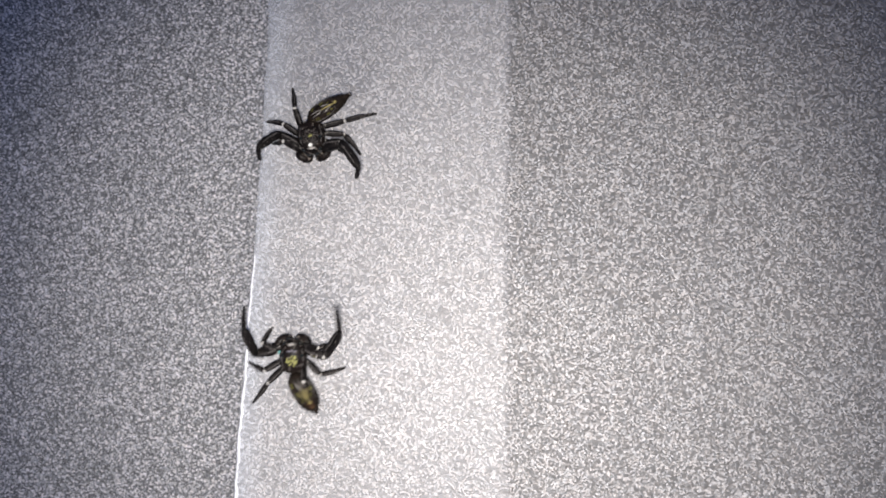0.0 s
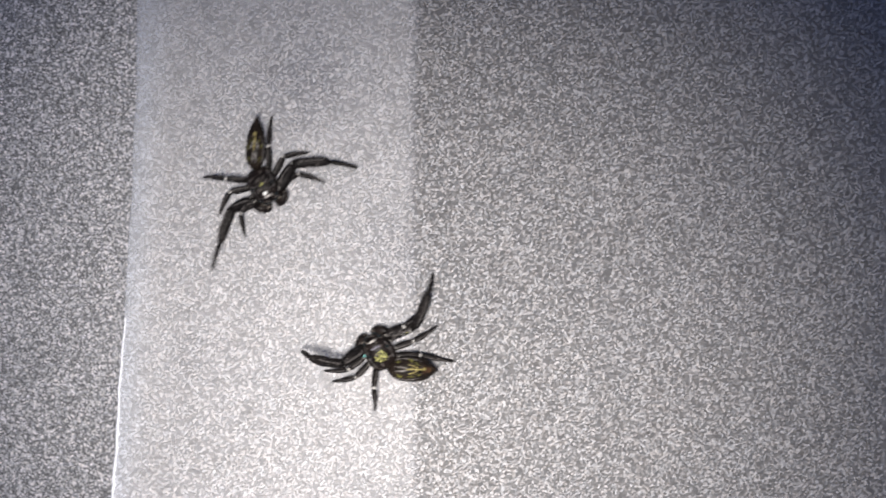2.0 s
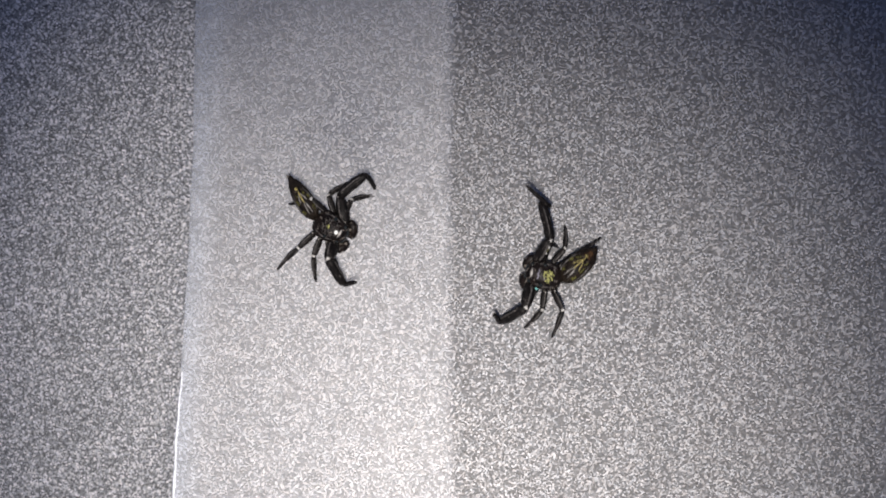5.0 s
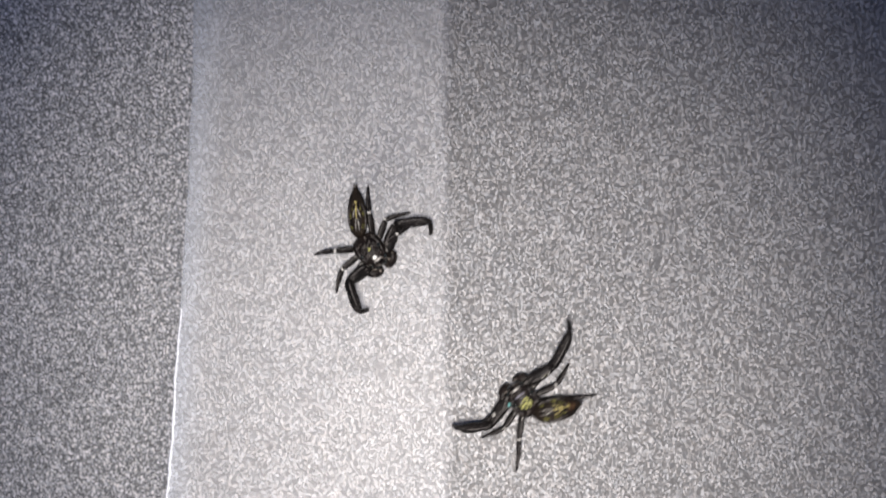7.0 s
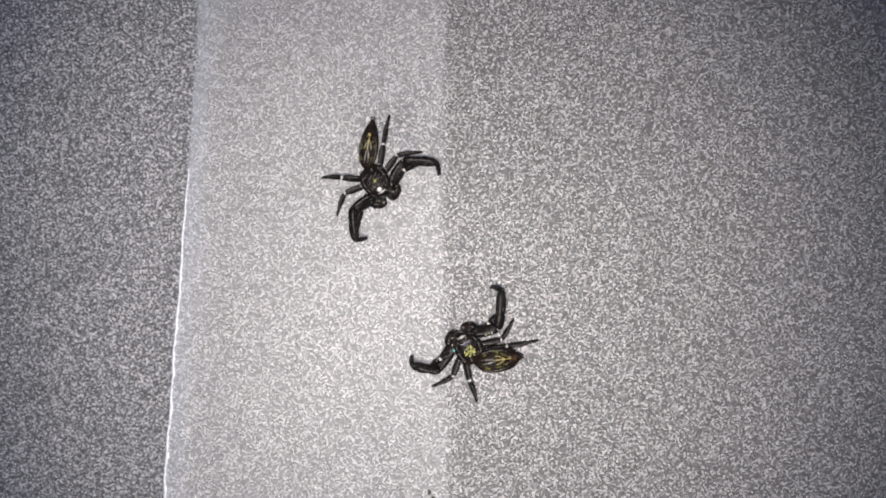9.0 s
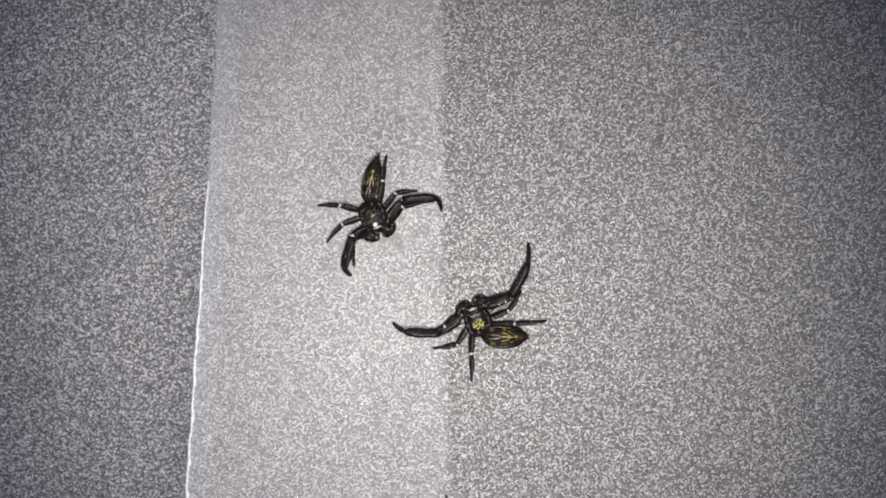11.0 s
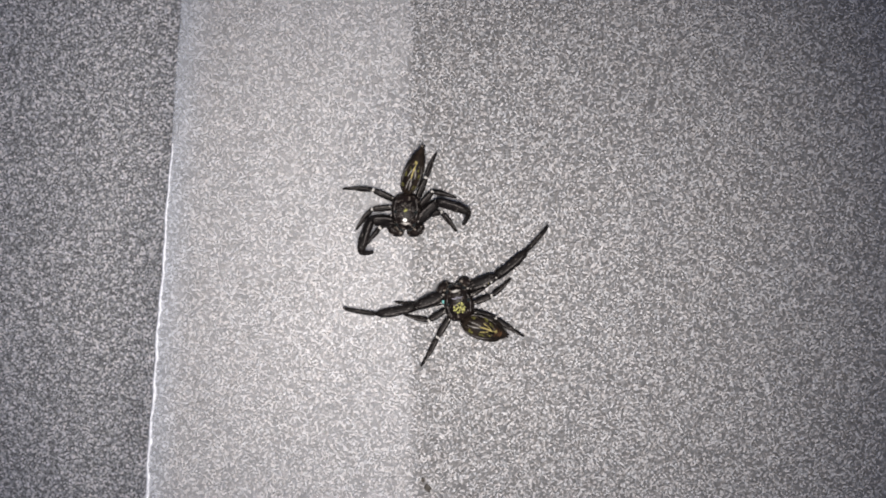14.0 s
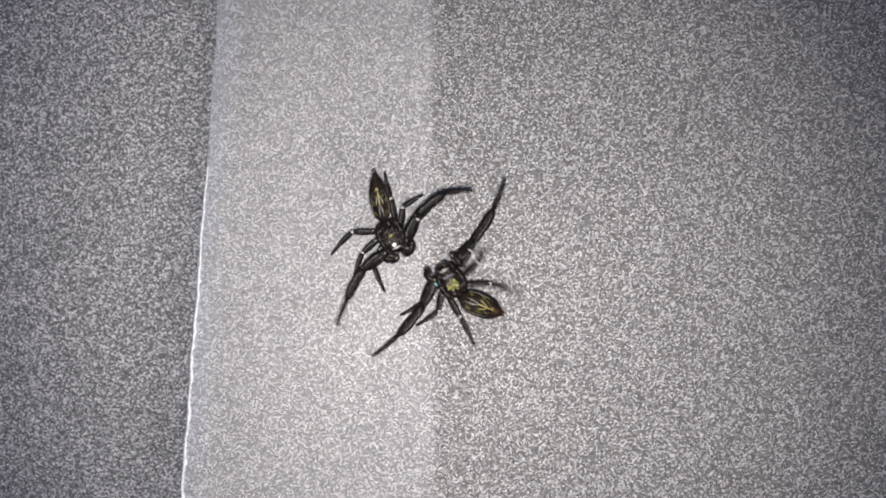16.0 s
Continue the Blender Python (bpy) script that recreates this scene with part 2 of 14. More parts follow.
def build_rim():
    """Pale raised strip standing in for the glint along the edge's lower stretch."""
    bm = bmesh.new()
    prev = None
    rng = random.Random(3)
    for i in range(360):
        y = 0.0012 - 0.00025 * i
        e = edge_at(y)
        w = (0.00010 + 0.00004 * math.sin(y * 5200) + 0.00004 * math.sin(y * 1900 + 2) + rng.uniform(-0.00004, 0.00007)) * min(1.0, 0.25 + i / 60.0)
        up = rng.uniform(0.0, 0.00005)
        row = [bm.verts.new((e - 0.00006, y, -0.0005)), bm.verts.new((e - 0.00005, y, -0.00012)), bm.verts.new((e + w * 0.4, y, -0.00002 + up)),
               bm.verts.new((e + w, y, up)), bm.verts.new((e + w + 0.0001, y, -0.00020))]
        if prev:
            for k in range(len(row) - 1):
                bm.faces.new((prev[k], prev[k + 1], row[k + 1], row[k]))
        prev = row
    ob = mesh_object("edge_glint", bm, RIM)
    return tagged(ob, "thin glint along the upper sheet's cut edge, set as a pale lip", "edge trim", kind="structure")


def build_ground():
    bm = bmesh.new()
    bmesh.ops.create_grid(bm, x_segments=8, y_segments=8, size=0.7)
    ob = mesh_object("ground", bm, VOID)
    ob.location = (0, 0, -0.40)
    return tagged(ob, "dark grey ground far below the sheets", "ground", kind="structure")


build_upper_sheet()
build_lower_sheet()
build_rim()
build_ground()


def dirt_speck(x, y, size, seed):
    rng = random.Random(seed)
    bm = bmesh.new()
    bmesh.ops.create_icosphere(bm, subdivisions=2, radius=1.0)
    for v in bm.verts:
        k = rng.uniform(0.7, 1.25)
        v.co = Vector((v.co.x * size * k, v.co.y * size * 0.7 * k, max(v.co.z, -0.1) * size * 0.25))
    ob = mesh_object("dirt_speck", bm, DIRT)
    ob.location = (x, y, 0.00004)
    ob.rotation_euler = (0, 0, rng.random() * 6)
    return tagged(ob, "tiny dark dirt speck stuck on the frosted sheet", "dirt speck", group="dirt specks")


dirt_speck(-0.00003, -0.0230, 0.0003, 5)
dirt_speck(-0.0004, -0.0224, 0.0002, 6)



# ---- jumping spiders ----
HIPS = ((0.72, 0.85, 0.95), (0.88, 0.32, 0.85), (0.88, -0.22, 0.85), (0.72, -0.68, 0.85))


def stripe(rng, limb, side, centres, radii, start, end, width):
    """A ragged dull grey stripe along a limb's upper side: its hair's sheen, painted on."""
    bm = bmesh.new()
    ys = [c[1] for c in centres]
    rs = [q[1] if isinstance(q, tuple) else q for q in radii]
    c, w = [], []
    for i in range(7):
        y = ys[0] + (ys[-1] - ys[0]) * (start + (end - start) * i / 6)
        x = np.interp(y, ys, [q[0] for q in centres]) + side * 0.35 * np.interp(y, ys, rs)
        z = np.interp(y, ys, [q[2] for q in centres]) + 0.90 * np.interp(y, ys, rs)
        c.append((float(x), float(y), float(z)))
        w.append((width * MM * (0.3 if i in (0, 6) else rng.uniform(0.7, 1.1)), 0.03 * MM))
    loft(bm, c, w, 6)
    bristles(bm, rng, c, [q[0] for q in w], 26, 0.14 * MM)
    part("sheen_stripe", bm, GREY, limb, "dull grey stripe painted as the hair's sheen")


def leg(root, rng, number, side, sizes, dotted):
    """A leg as upper_leg > lower_leg (and foot on the long front pair), each along its own +y."""
    hip = HIPS[number]
    front = number == 0
    if front:
        l1, l2, l3 = sizes
        c1 = mm((0, 0, 0), (0, 0.18 * l1, 0.03), (0, 0.5 * l1, 0.05), (0, 0.82 * l1, 0.02), (0, 1.0 * l1, 0))
        r1 = [(0.26 * MM, 0.26 * MM), (0.42 * MM, 0.46 * MM), (0.48 * MM, 0.52 * MM), (0.39 * MM, 0.41 * MM), (0.27 * MM, 0.27 * MM)]
        c2 = mm((0, -0.05, 0), (0.03 * side, 0.10 * l2, 0.04), (0.05 * side, 0.24 * l2, 0.05), (0.07 * side, 0.36 * l2, 0.03), (0.08 * side, 0.62 * l2, 0.02), (0.04 * side, 0.88 * l2, 0), (0, l2, 0))
        r2 = [v * MM for v in (0.27, 0.36, 0.37, 0.34, 0.39, 0.31, 0.17)]
    else:
        l1, l2 = sizes
        c1 = mm((0, 0, 0), (0, 0.25 * l1, 0.03), (0, 0.6 * l1, 0.04), (0, 0.9 * l1, 0.01), (0, l1, 0))
        r1 = [v * MM for v in (0.17, 0.23, 0.25, 0.20, 0.13)]
        c2 = mm((0, -0.04, 0), (0.02 * side, 0.15 * l2, 0.03), (0.05 * side, 0.42 * l2, 0.04), (0.05 * side, 0.62 * l2, 0.02), (0.02 * side, 0.88 * l2, -0.01), (0, l2, -0.06))
        r2 = [v * MM for v in (0.13, 0.20, 0.20, 0.14, 0.11, 0.06)]
    bm = bmesh.new()
    loft(bm, c1, r1, 10)
    bristles(bm, rng, c1, r1, 26 if front else 14, 0.28 * MM)
    upper = part("front_upper_leg" if front else "upper_leg", bm, LEGSKIN, root)
    upper.location = (side * hip[0] * MM, hip[1] * MM, hip[2] * MM)
    bm = bmesh.new()
    loft(bm, mm((0, -0.10 + l1, 0.02), (0, l1 - 0.02, 0.03), (0, l1 + 0.08, 0.02)), [r1[-1] if not front else 0.17 * MM, (0.20 if front else 0.135) * MM, (0.19 if front else 0.13) * MM], 10)
    blob(bm, (0.06 * side, l1, 0.20 if front else 0.14), (0.105 if front else 0.09, 0.11 if front else 0.085, 0.07), seg=9, ring=6)
    part("knee_hair", bm, CREAM, upper, "white hair tuft at the knee")
    # pale tuft at the hip and a painted grey sheen along the top of the leg
    bm = bmesh.new()
    z = 0.40 if front else 0.20
    blob(bm, (-0.02 * side, 0.10 * l1, z), (0.08, 0.10, 0.06), seg=8, ring=5)
    blob(bm, (0.08 * side, 0.19 * l1, z + 0.03), (0.055, 0.08, 0.05), seg=8, ring=5)
    c = mm((0.0, 0.05 * l1, z), (0.03 * side, 0.2 * l1, z + 0.03))
    bristles(bm, rng, c, [0.06 * MM] * 2, 16, 0.15 * MM)
    part("hip_hair", bm, PALE, upper, "pale tuft of hair at the leg's base")
    stripe(rng, upper, side, c1, r1, 0.25, 0.92, 0.10 if front else 0.06)
    if front and dotted:
        for y, x, rad in ((0.60, 0.30, 0.07), (0.72, 0.24, 0.055), (0.83, 0.26, 0.075)) if side > 0 else ((0.50, 0.22, 0.08),):
            bm = bmesh.new()
            blob(bm, (x * side, y * l1, 0.38), (rad, rad * 1.1, 0.07), seg=8, ring=5)
            yellow = side > 0 and y == 0.72
            part("hair_dot", bm, GOLD if yellow else CREAM, upper, "yellow dot of hair" if yellow else "white dot of hair")
    bm = bmesh.new()
    loft(bm, c2, r2, 9)
    bristles(bm, rng, c2, r2, 36 if front else 14, (0.30 if front else 0.22) * MM)
    lower = part("lower_leg", bm, LEGSKIN, upper)
    lower.location = (0, l1 * MM, 0)
    stripe(rng, lower, side, c2, r2, 0.12, 0.85, 0.07 if front else 0.045)
    pieces = [upper, lower]
    if front:
        c3 = mm((0, -0.05, 0), (0.03 * side, 0.2 * l3, 0.02), (0.06 * side, 0.55 * l3, 0.01), (0.03 * side, 0.88 * l3, -0.01), (-0.03 * side, l3, -0.05))
        r3 = [v * MM for v in (0.14, 0.19, 0.17, 0.14, 0.08)]
        bm = bmesh.new()
        loft(bm, c3, r3, 8)
        bristles(bm, rng, c3, r3, 18, 0.2 * MM)
        foot = part("foot", bm, LEGSKIN, upper)
        foot.location = (0, (l1 + l2) * MM, 0)
        pieces.append(foot)
    return pieces


def build_spider(label, front_sizes, seed, gold):
    rng = random.Random(seed)
    root = new("jumping_spider")
    tagged(root, label, "spider", group="fighting spiders")
    P = {"root": root}
    # carapace: broad, flat-topped, steep behind
    bm = bmesh.new()
    ys = (-1.22, -1.10, -0.80, -0.35, 0.10, 0.55, 0.95, 1.20, 1.27)
    wid = (0.38, 0.72, 0.98, 1.06, 1.04, 0.95, 0.80, 0.62, 0.42)
    top = (1.20, 1.38, 1.66, 1.92, 2.02, 2.03, 1.96, 1.82, 1.62)
    bot = (0.85, 0.72, 0.62, 0.58, 0.58, 0.60, 0.66, 0.76, 0.92)
    loft(bm, mm(*[(0, y, (a + b) / 2) for y, a, b in zip(ys, top, bot)]), [(w * MM, (a - b) / 2 * MM) for w, a, b in zip(wid, top, bot)], 20)
    cen = mm(*[(0, y, (a + b) / 2) for y, a, b in zip(ys, top, bot)])
    bristles(bm, rng, cen, [w * MM for w in wid], 60, 0.22 * MM)
    car = part("carapace", bm, CHITIN, root, "glossy black-brown carapace")
    # pale hair lines round the carapace
    for s in (-1, 1):
        bm = bmesh.new()
        loft(bm, mm((s * 0.44, -1.02, 1.36), (s * 0.70, -0.62, 1.60), (s * 0.79, -0.1, 1.66), (s * 0.73, 0.4, 1.72), (s * 0.55, 0.85, 1.75)),
             [v * MM for v in (0.03, 0.08, 0.10, 0.08, 0.04)], 6)
        bristles(bm, rng, mm((s * 0.48, -0.95, 1.42), (s * 0.79, -0.1, 1.68), (s * 0.63, 0.85, 1.77)), [0.05 * MM] * 3, 40, 0.2 * MM)
        part("hair_line", bm, GREY, car, "dull grey line of hair")
    bm = bmesh.new()
    blob(bm, (0, 0.92, 1.93), (0.34, 0.11, 0.07), seg=10, ring=6)
    bristles(bm, rng, mm((-0.4, 0.92, 1.95), (0.4, 0.92, 1.95)), [0.08 * MM] * 2, 26, 0.15 * MM)
    part("brow_hair", bm, PALE, car, "pale brow of hair above the eyes")
    bm = bmesh.new()
    for k in range(26 if gold else 5):
        far, w = math.sqrt((k + 0.5) / (26 if gold else 5)), k * 2.4 + rng.uniform(-0.3, 0.3)
        x, y = far * math.cos(w) * (0.42 if gold else 0.12), far * math.sin(w) * (0.38 if gold else 0.12) - (0.30 if gold else 0.05)
        size = rng.uniform(0.05, 0.095)
        blob(bm, (x, y, 2.00 + 0.16 * min(0.0, y) - 0.20 * x * x), (size, size, 0.05), seg=7, ring=5)
    part("scale_patch", bm, GOLD, car, "yellow-green shiny scales" if gold else "small yellow spot of scales")
    if gold:
        for y, wide in ((0.42, 0.36),):
            bm = bmesh.new()
            c = mm(*[(wide * (k / 3 - 1), y + 0.05 * math.cos(k * 2.1), 2.035 - 0.10 * (k / 3 - 1) ** 2) for k in range(7)])
            loft(bm, c, [rng.uniform(0.035, 0.075) * MM for _ in c], 6)
            bristles(bm, rng, c, [0.05 * MM] * 7, 24, 0.13 * MM)
            part("head_band", bm, LILAC, car, "lilac-grey band of hair across the head")
        # bluish glint on the flank, put in as a teal blob
        bm = bmesh.new()
        blob(bm, (-1.02, 0.36, 1.34), (0.13, 0.14, 0.09), seg=9, ring=6)
        part("teal_glint", bm, TEAL, car, "teal glint painted beside the carapace")
    else:
        # grey-brown hair over the dome, inside the bare black rear rim
        bm = bmesh.new()
        for k in range(170):
            far, w = math.sqrt(rng.random()), rng.random() * math.tau
            x, y = 0.68 * far * math.cos(w), 0.10 + 0.70 * far * math.sin(w)
            z = 2.01 - 0.28 * x * x - 0.14 * max(0.0, -y) - 0.05 * max(0.0, y - 0.6)
            t = w + rng.uniform(-0.8, 0.8)
            d = Vector((math.cos(t), math.sin(t), 0)) * 0.09
            n = Vector((-d.y, d.x, 0)) * 0.22
            q = [bm.verts.new((Vector((x, y, z)) + v) * MM) for v in (-d + n, -d - n, d, Vector((0, 0, 0.03)))]
            for f3 in ((0, 1, 3), (1, 2, 3), (2, 0, 3)):
                bm.faces.new([q[i] for i in f3])
        part("dome_hair", bm, GREY, car, "thin grey-brown hair on the dome", False)
    for x, y, z, r in ((-0.29, 1.16, 1.36, 0.30), (0.29, 1.16, 1.36, 0.30), (-0.57, 0.98, 1.62, 0.17), (0.57, 0.98, 1.62, 0.17), (-0.71, 0.10, 1.78, 0.15), (0.71, 0.10, 1.78, 0.15)):
        bm = bmesh.new()
        bmesh.ops.create_uvsphere(bm, u_segments=12, v_segments=8, radius=r * MM, matrix=Matrix.Translation(Vector((x, y, z)) * MM))
        part("eye", bm, EYE, car, "shiny black eye")
    if not gold:
        # highlight at the eyes, painted as a flat white blob
        bm = bmesh.new()
        blob(bm, (0.04, 0.68, 2.03), (0.17, 0.15, 0.07), seg=9, ring=6)
        part("head_highlight", bm, WHITE, car, "bright white highlight painted on the head")
    # jaws and palps
    for s in (-1, 1):
        bm = bmesh.new()
        loft(bm, mm((s * 0.27, 1.10, 1.0), (s * 0.28, 1.32, 0.8), (s * 0.27, 1.38, 0.45), (s * 0.22, 1.34, 0.2)), [v * MM for v in (0.22, 0.25, 0.21, 0.06)], 8)
        part("jaw", bm, CHITIN, root)
        bm = bmesh.new()
        c = mm((s * 0.60, 0.90, 0.90), (s * 0.90, 1.08, 1.0), (s * 0.98, 1.25, 1.02))
        loft(bm, c, [v * MM for v in (0.15, 0.19, 0.20)], 8)
        c = mm((s * 1.14, 0.92, 1.0), (s * 1.10, 1.14, 1.0), (s * 0.94, 1.36, 0.95), (s * 0.68, 1.52, 0.85), (s * 0.36, 1.60, 0.72), (s * 0.16, 1.62, 0.66))
        r = [v * MM for v in (0.16, 0.29, 0.34, 0.35, 0.30, 0.14)]
        loft(bm, c, r, 10)
        bristles(bm, rng, c, r, 40, 0.2 * MM)
        base = Vector((s * 0.6, 0.9, 0.9)) * MM
        for v in bm.verts:
            v.co -= base
        palp = part("palp", bm, CHITIN, root, "swollen dark hairy palp")
        palp.location = base
        P["palp_right" if s > 0 else "palp_left"] = palp
    # abdomen: long, widest in the first half, pointed behind; origin at the waist
    bm = bmesh.new()
    ys = (0.18, -0.06, -0.32, -0.80, -1.33, -1.93, -2.48, -2.80, -2.89, -3.24) if gold else (0.18, -0.06, -0.33, -0.84, -1.42, -2.06, -2.66, -3.02, -3.14, -3.50)
    wid = (0.16, 0.42, 0.68, 0.85, 0.90, 0.87, 0.76, 0.58, 0.44, 0.20) if gold else (0.15, 0.36, 0.56, 0.69, 0.72, 0.66, 0.51, 0.36, 0.27, 0.13)
    hei = (0.14, 0.38, 0.58, 0.72, 0.74, 0.64, 0.46, 0.26, 0.19, 0.15) if gold else (0.14, 0.38, 0.56, 0.68, 0.70, 0.60, 0.44, 0.27, 0.20, 0.08)
    cz = (0, 0.05, 0.12, 0.18, 0.18, 0.12, 0.05, 0, -0.03, -0.05)
    cen = mm(*[(0, y, z) for y, z in zip(ys, cz)])
    loft(bm, cen, [(w * MM, h * MM) for w, h in zip(wid, hei)], 16)
    bristles(bm, rng, cen, [w * MM for w in wid], 130, 0.22 * MM)
    abd = part("abdomen", bm, ABDO, root, "long pointed bronze-brown abdomen with pale streaks")
    abd.location = mm((0, -1.30, 1.15))[0]
    P["abdomen"] = abd

    def on_back(x, y):
        w = np.interp(-y, [-v for v in ys], wid)
        h = np.interp(-y, [-v for v in ys], hei)
        z = np.interp(-y, [-v for v in ys], cz)
        return (x * w, y, z + h * math.sqrt(max(0.0, 1 - x * x)))

    for pts, rad, mat in (
            ([(0, -1.2), (0.03, -1.55), (0.0, -2.0), (0, -2.38)], 0.055, OCHRE),
            ([(0.10, -2.0), (0.28, -1.65), (0.36, -1.35)], 0.045, OCHRE if gold else PALE),
            ([(-0.10, -2.0), (-0.28, -1.65), (-0.36, -1.35)], 0.045, OCHRE if gold else PALE),
            ([(0.55, -0.12), (0.86, -0.55), (0.84, -1.1), (0.80, -1.7), (0.66, -2.25)], 0.065, GREY),
            ([(-0.55, -0.12), (-0.86, -0.55), (-0.84, -1.1), (-0.80, -1.7), (-0.66, -2.25)], 0.065, GREY),
            ([(0.22, -0.35), (0.16, -0.85), (0.08, -1.25)], 0.045, PALE),
            ([(-0.22, -0.35), (-0.16, -0.85), (-0.08, -1.25)], 0.045, PALE)):
        bm = bmesh.new()
        c = mm(*[on_back(*q) for q in pts])
        n = len(c)
        r = [rad * MM * (0.5 if i in (0, n - 1) else 1.0) for i in range(n)]
        loft(bm, c, r, 6)
        bristles(bm, rng, c, r, 18, 0.14 * MM)
        part("hair_streak", bm, mat, abd, "pale streak of hair")
    bm = bmesh.new()
    blob(bm, on_back(0.05, -2.40), (0.13, 0.15, 0.07), seg=8, ring=5)
    part("tail_spot", bm, OCHRE, abd, "light spot before the tip")
    for x, y, rx, ry in ((0.62, -0.62, 0.15, 0.24), (-0.60, -0.70, 0.14, 0.22), (0.66, -1.42, 0.12, 0.28), (-0.64, -1.50, 0.13, 0.25),
                         (0.40, -1.95, 0.13, 0.17), (-0.42, -2.02, 0.12, 0.16)):
        bm = bmesh.new()
        k = 1.0 if gold else 0.75
        for _ in range(4):
            px, py, pz = on_back(x + rng.uniform(-0.12, 0.12), y + rng.uniform(-0.16, 0.16))
            blob(bm, (px, py, pz - 0.015), (rx * k * rng.uniform(0.5, 0.8), ry * k * rng.uniform(0.4, 0.7), 0.05), seg=8, ring=5)
        part("scale_patch", bm, OLIVE, abd, "olive patch of scales")
    if gold:
        bm = bmesh.new()
        for y, w in ((-2.42, 0.34), (-2.60, 0.30), (-2.76, 0.24)):
            px, py, pz = on_back(rng.uniform(-0.06, 0.06), y)
            blob(bm, (px, py, pz - 0.03), (w, 0.15, 0.06), seg=10, ring=5)
        part("tail_patch", bm, RUST, abd, "rust-brown patch before the tip")
    for s in (-1, 1):
        bm = bmesh.new()
        loft(bm, mm((s * 0.06, ys[-1] + 0.10, -0.05), (s * 0.09, ys[-1] - 0.08, -0.06), (s * 0.10, ys[-1] - 0.20, -0.08)), [v * MM for v in (0.08, 0.07, 0.03)], 7)
        part("spinneret", bm, CHITIN, abd)
    for n, key in enumerate(("one", "two", "three", "four")):
        for s, w in ((-1, "left"), (1, "right")):
            sizes = front_sizes if n == 0 else ((1.65, 2.1), (1.55, 2.0), (1.85, 2.5))[n - 1]
            P[key + "_" + w] = leg(root, rng, n, s, sizes, gold)
    return P


SPIDER_A = build_spider("dark jumping spider with a white head highlight and raised front legs", (2.15, 2.6, 2.0), 11, False)
SPIDER_B = build_spider("dark jumping spider with yellow-green scales and very long front legs", (2.35, 2.85, 2.4), 23, True)


def mmpose(x, y, z, rx, ry, rz):
    """A pose from millimetres and degrees."""
    return pose(x * MM, y * MM, z * MM, rx, ry, rz)


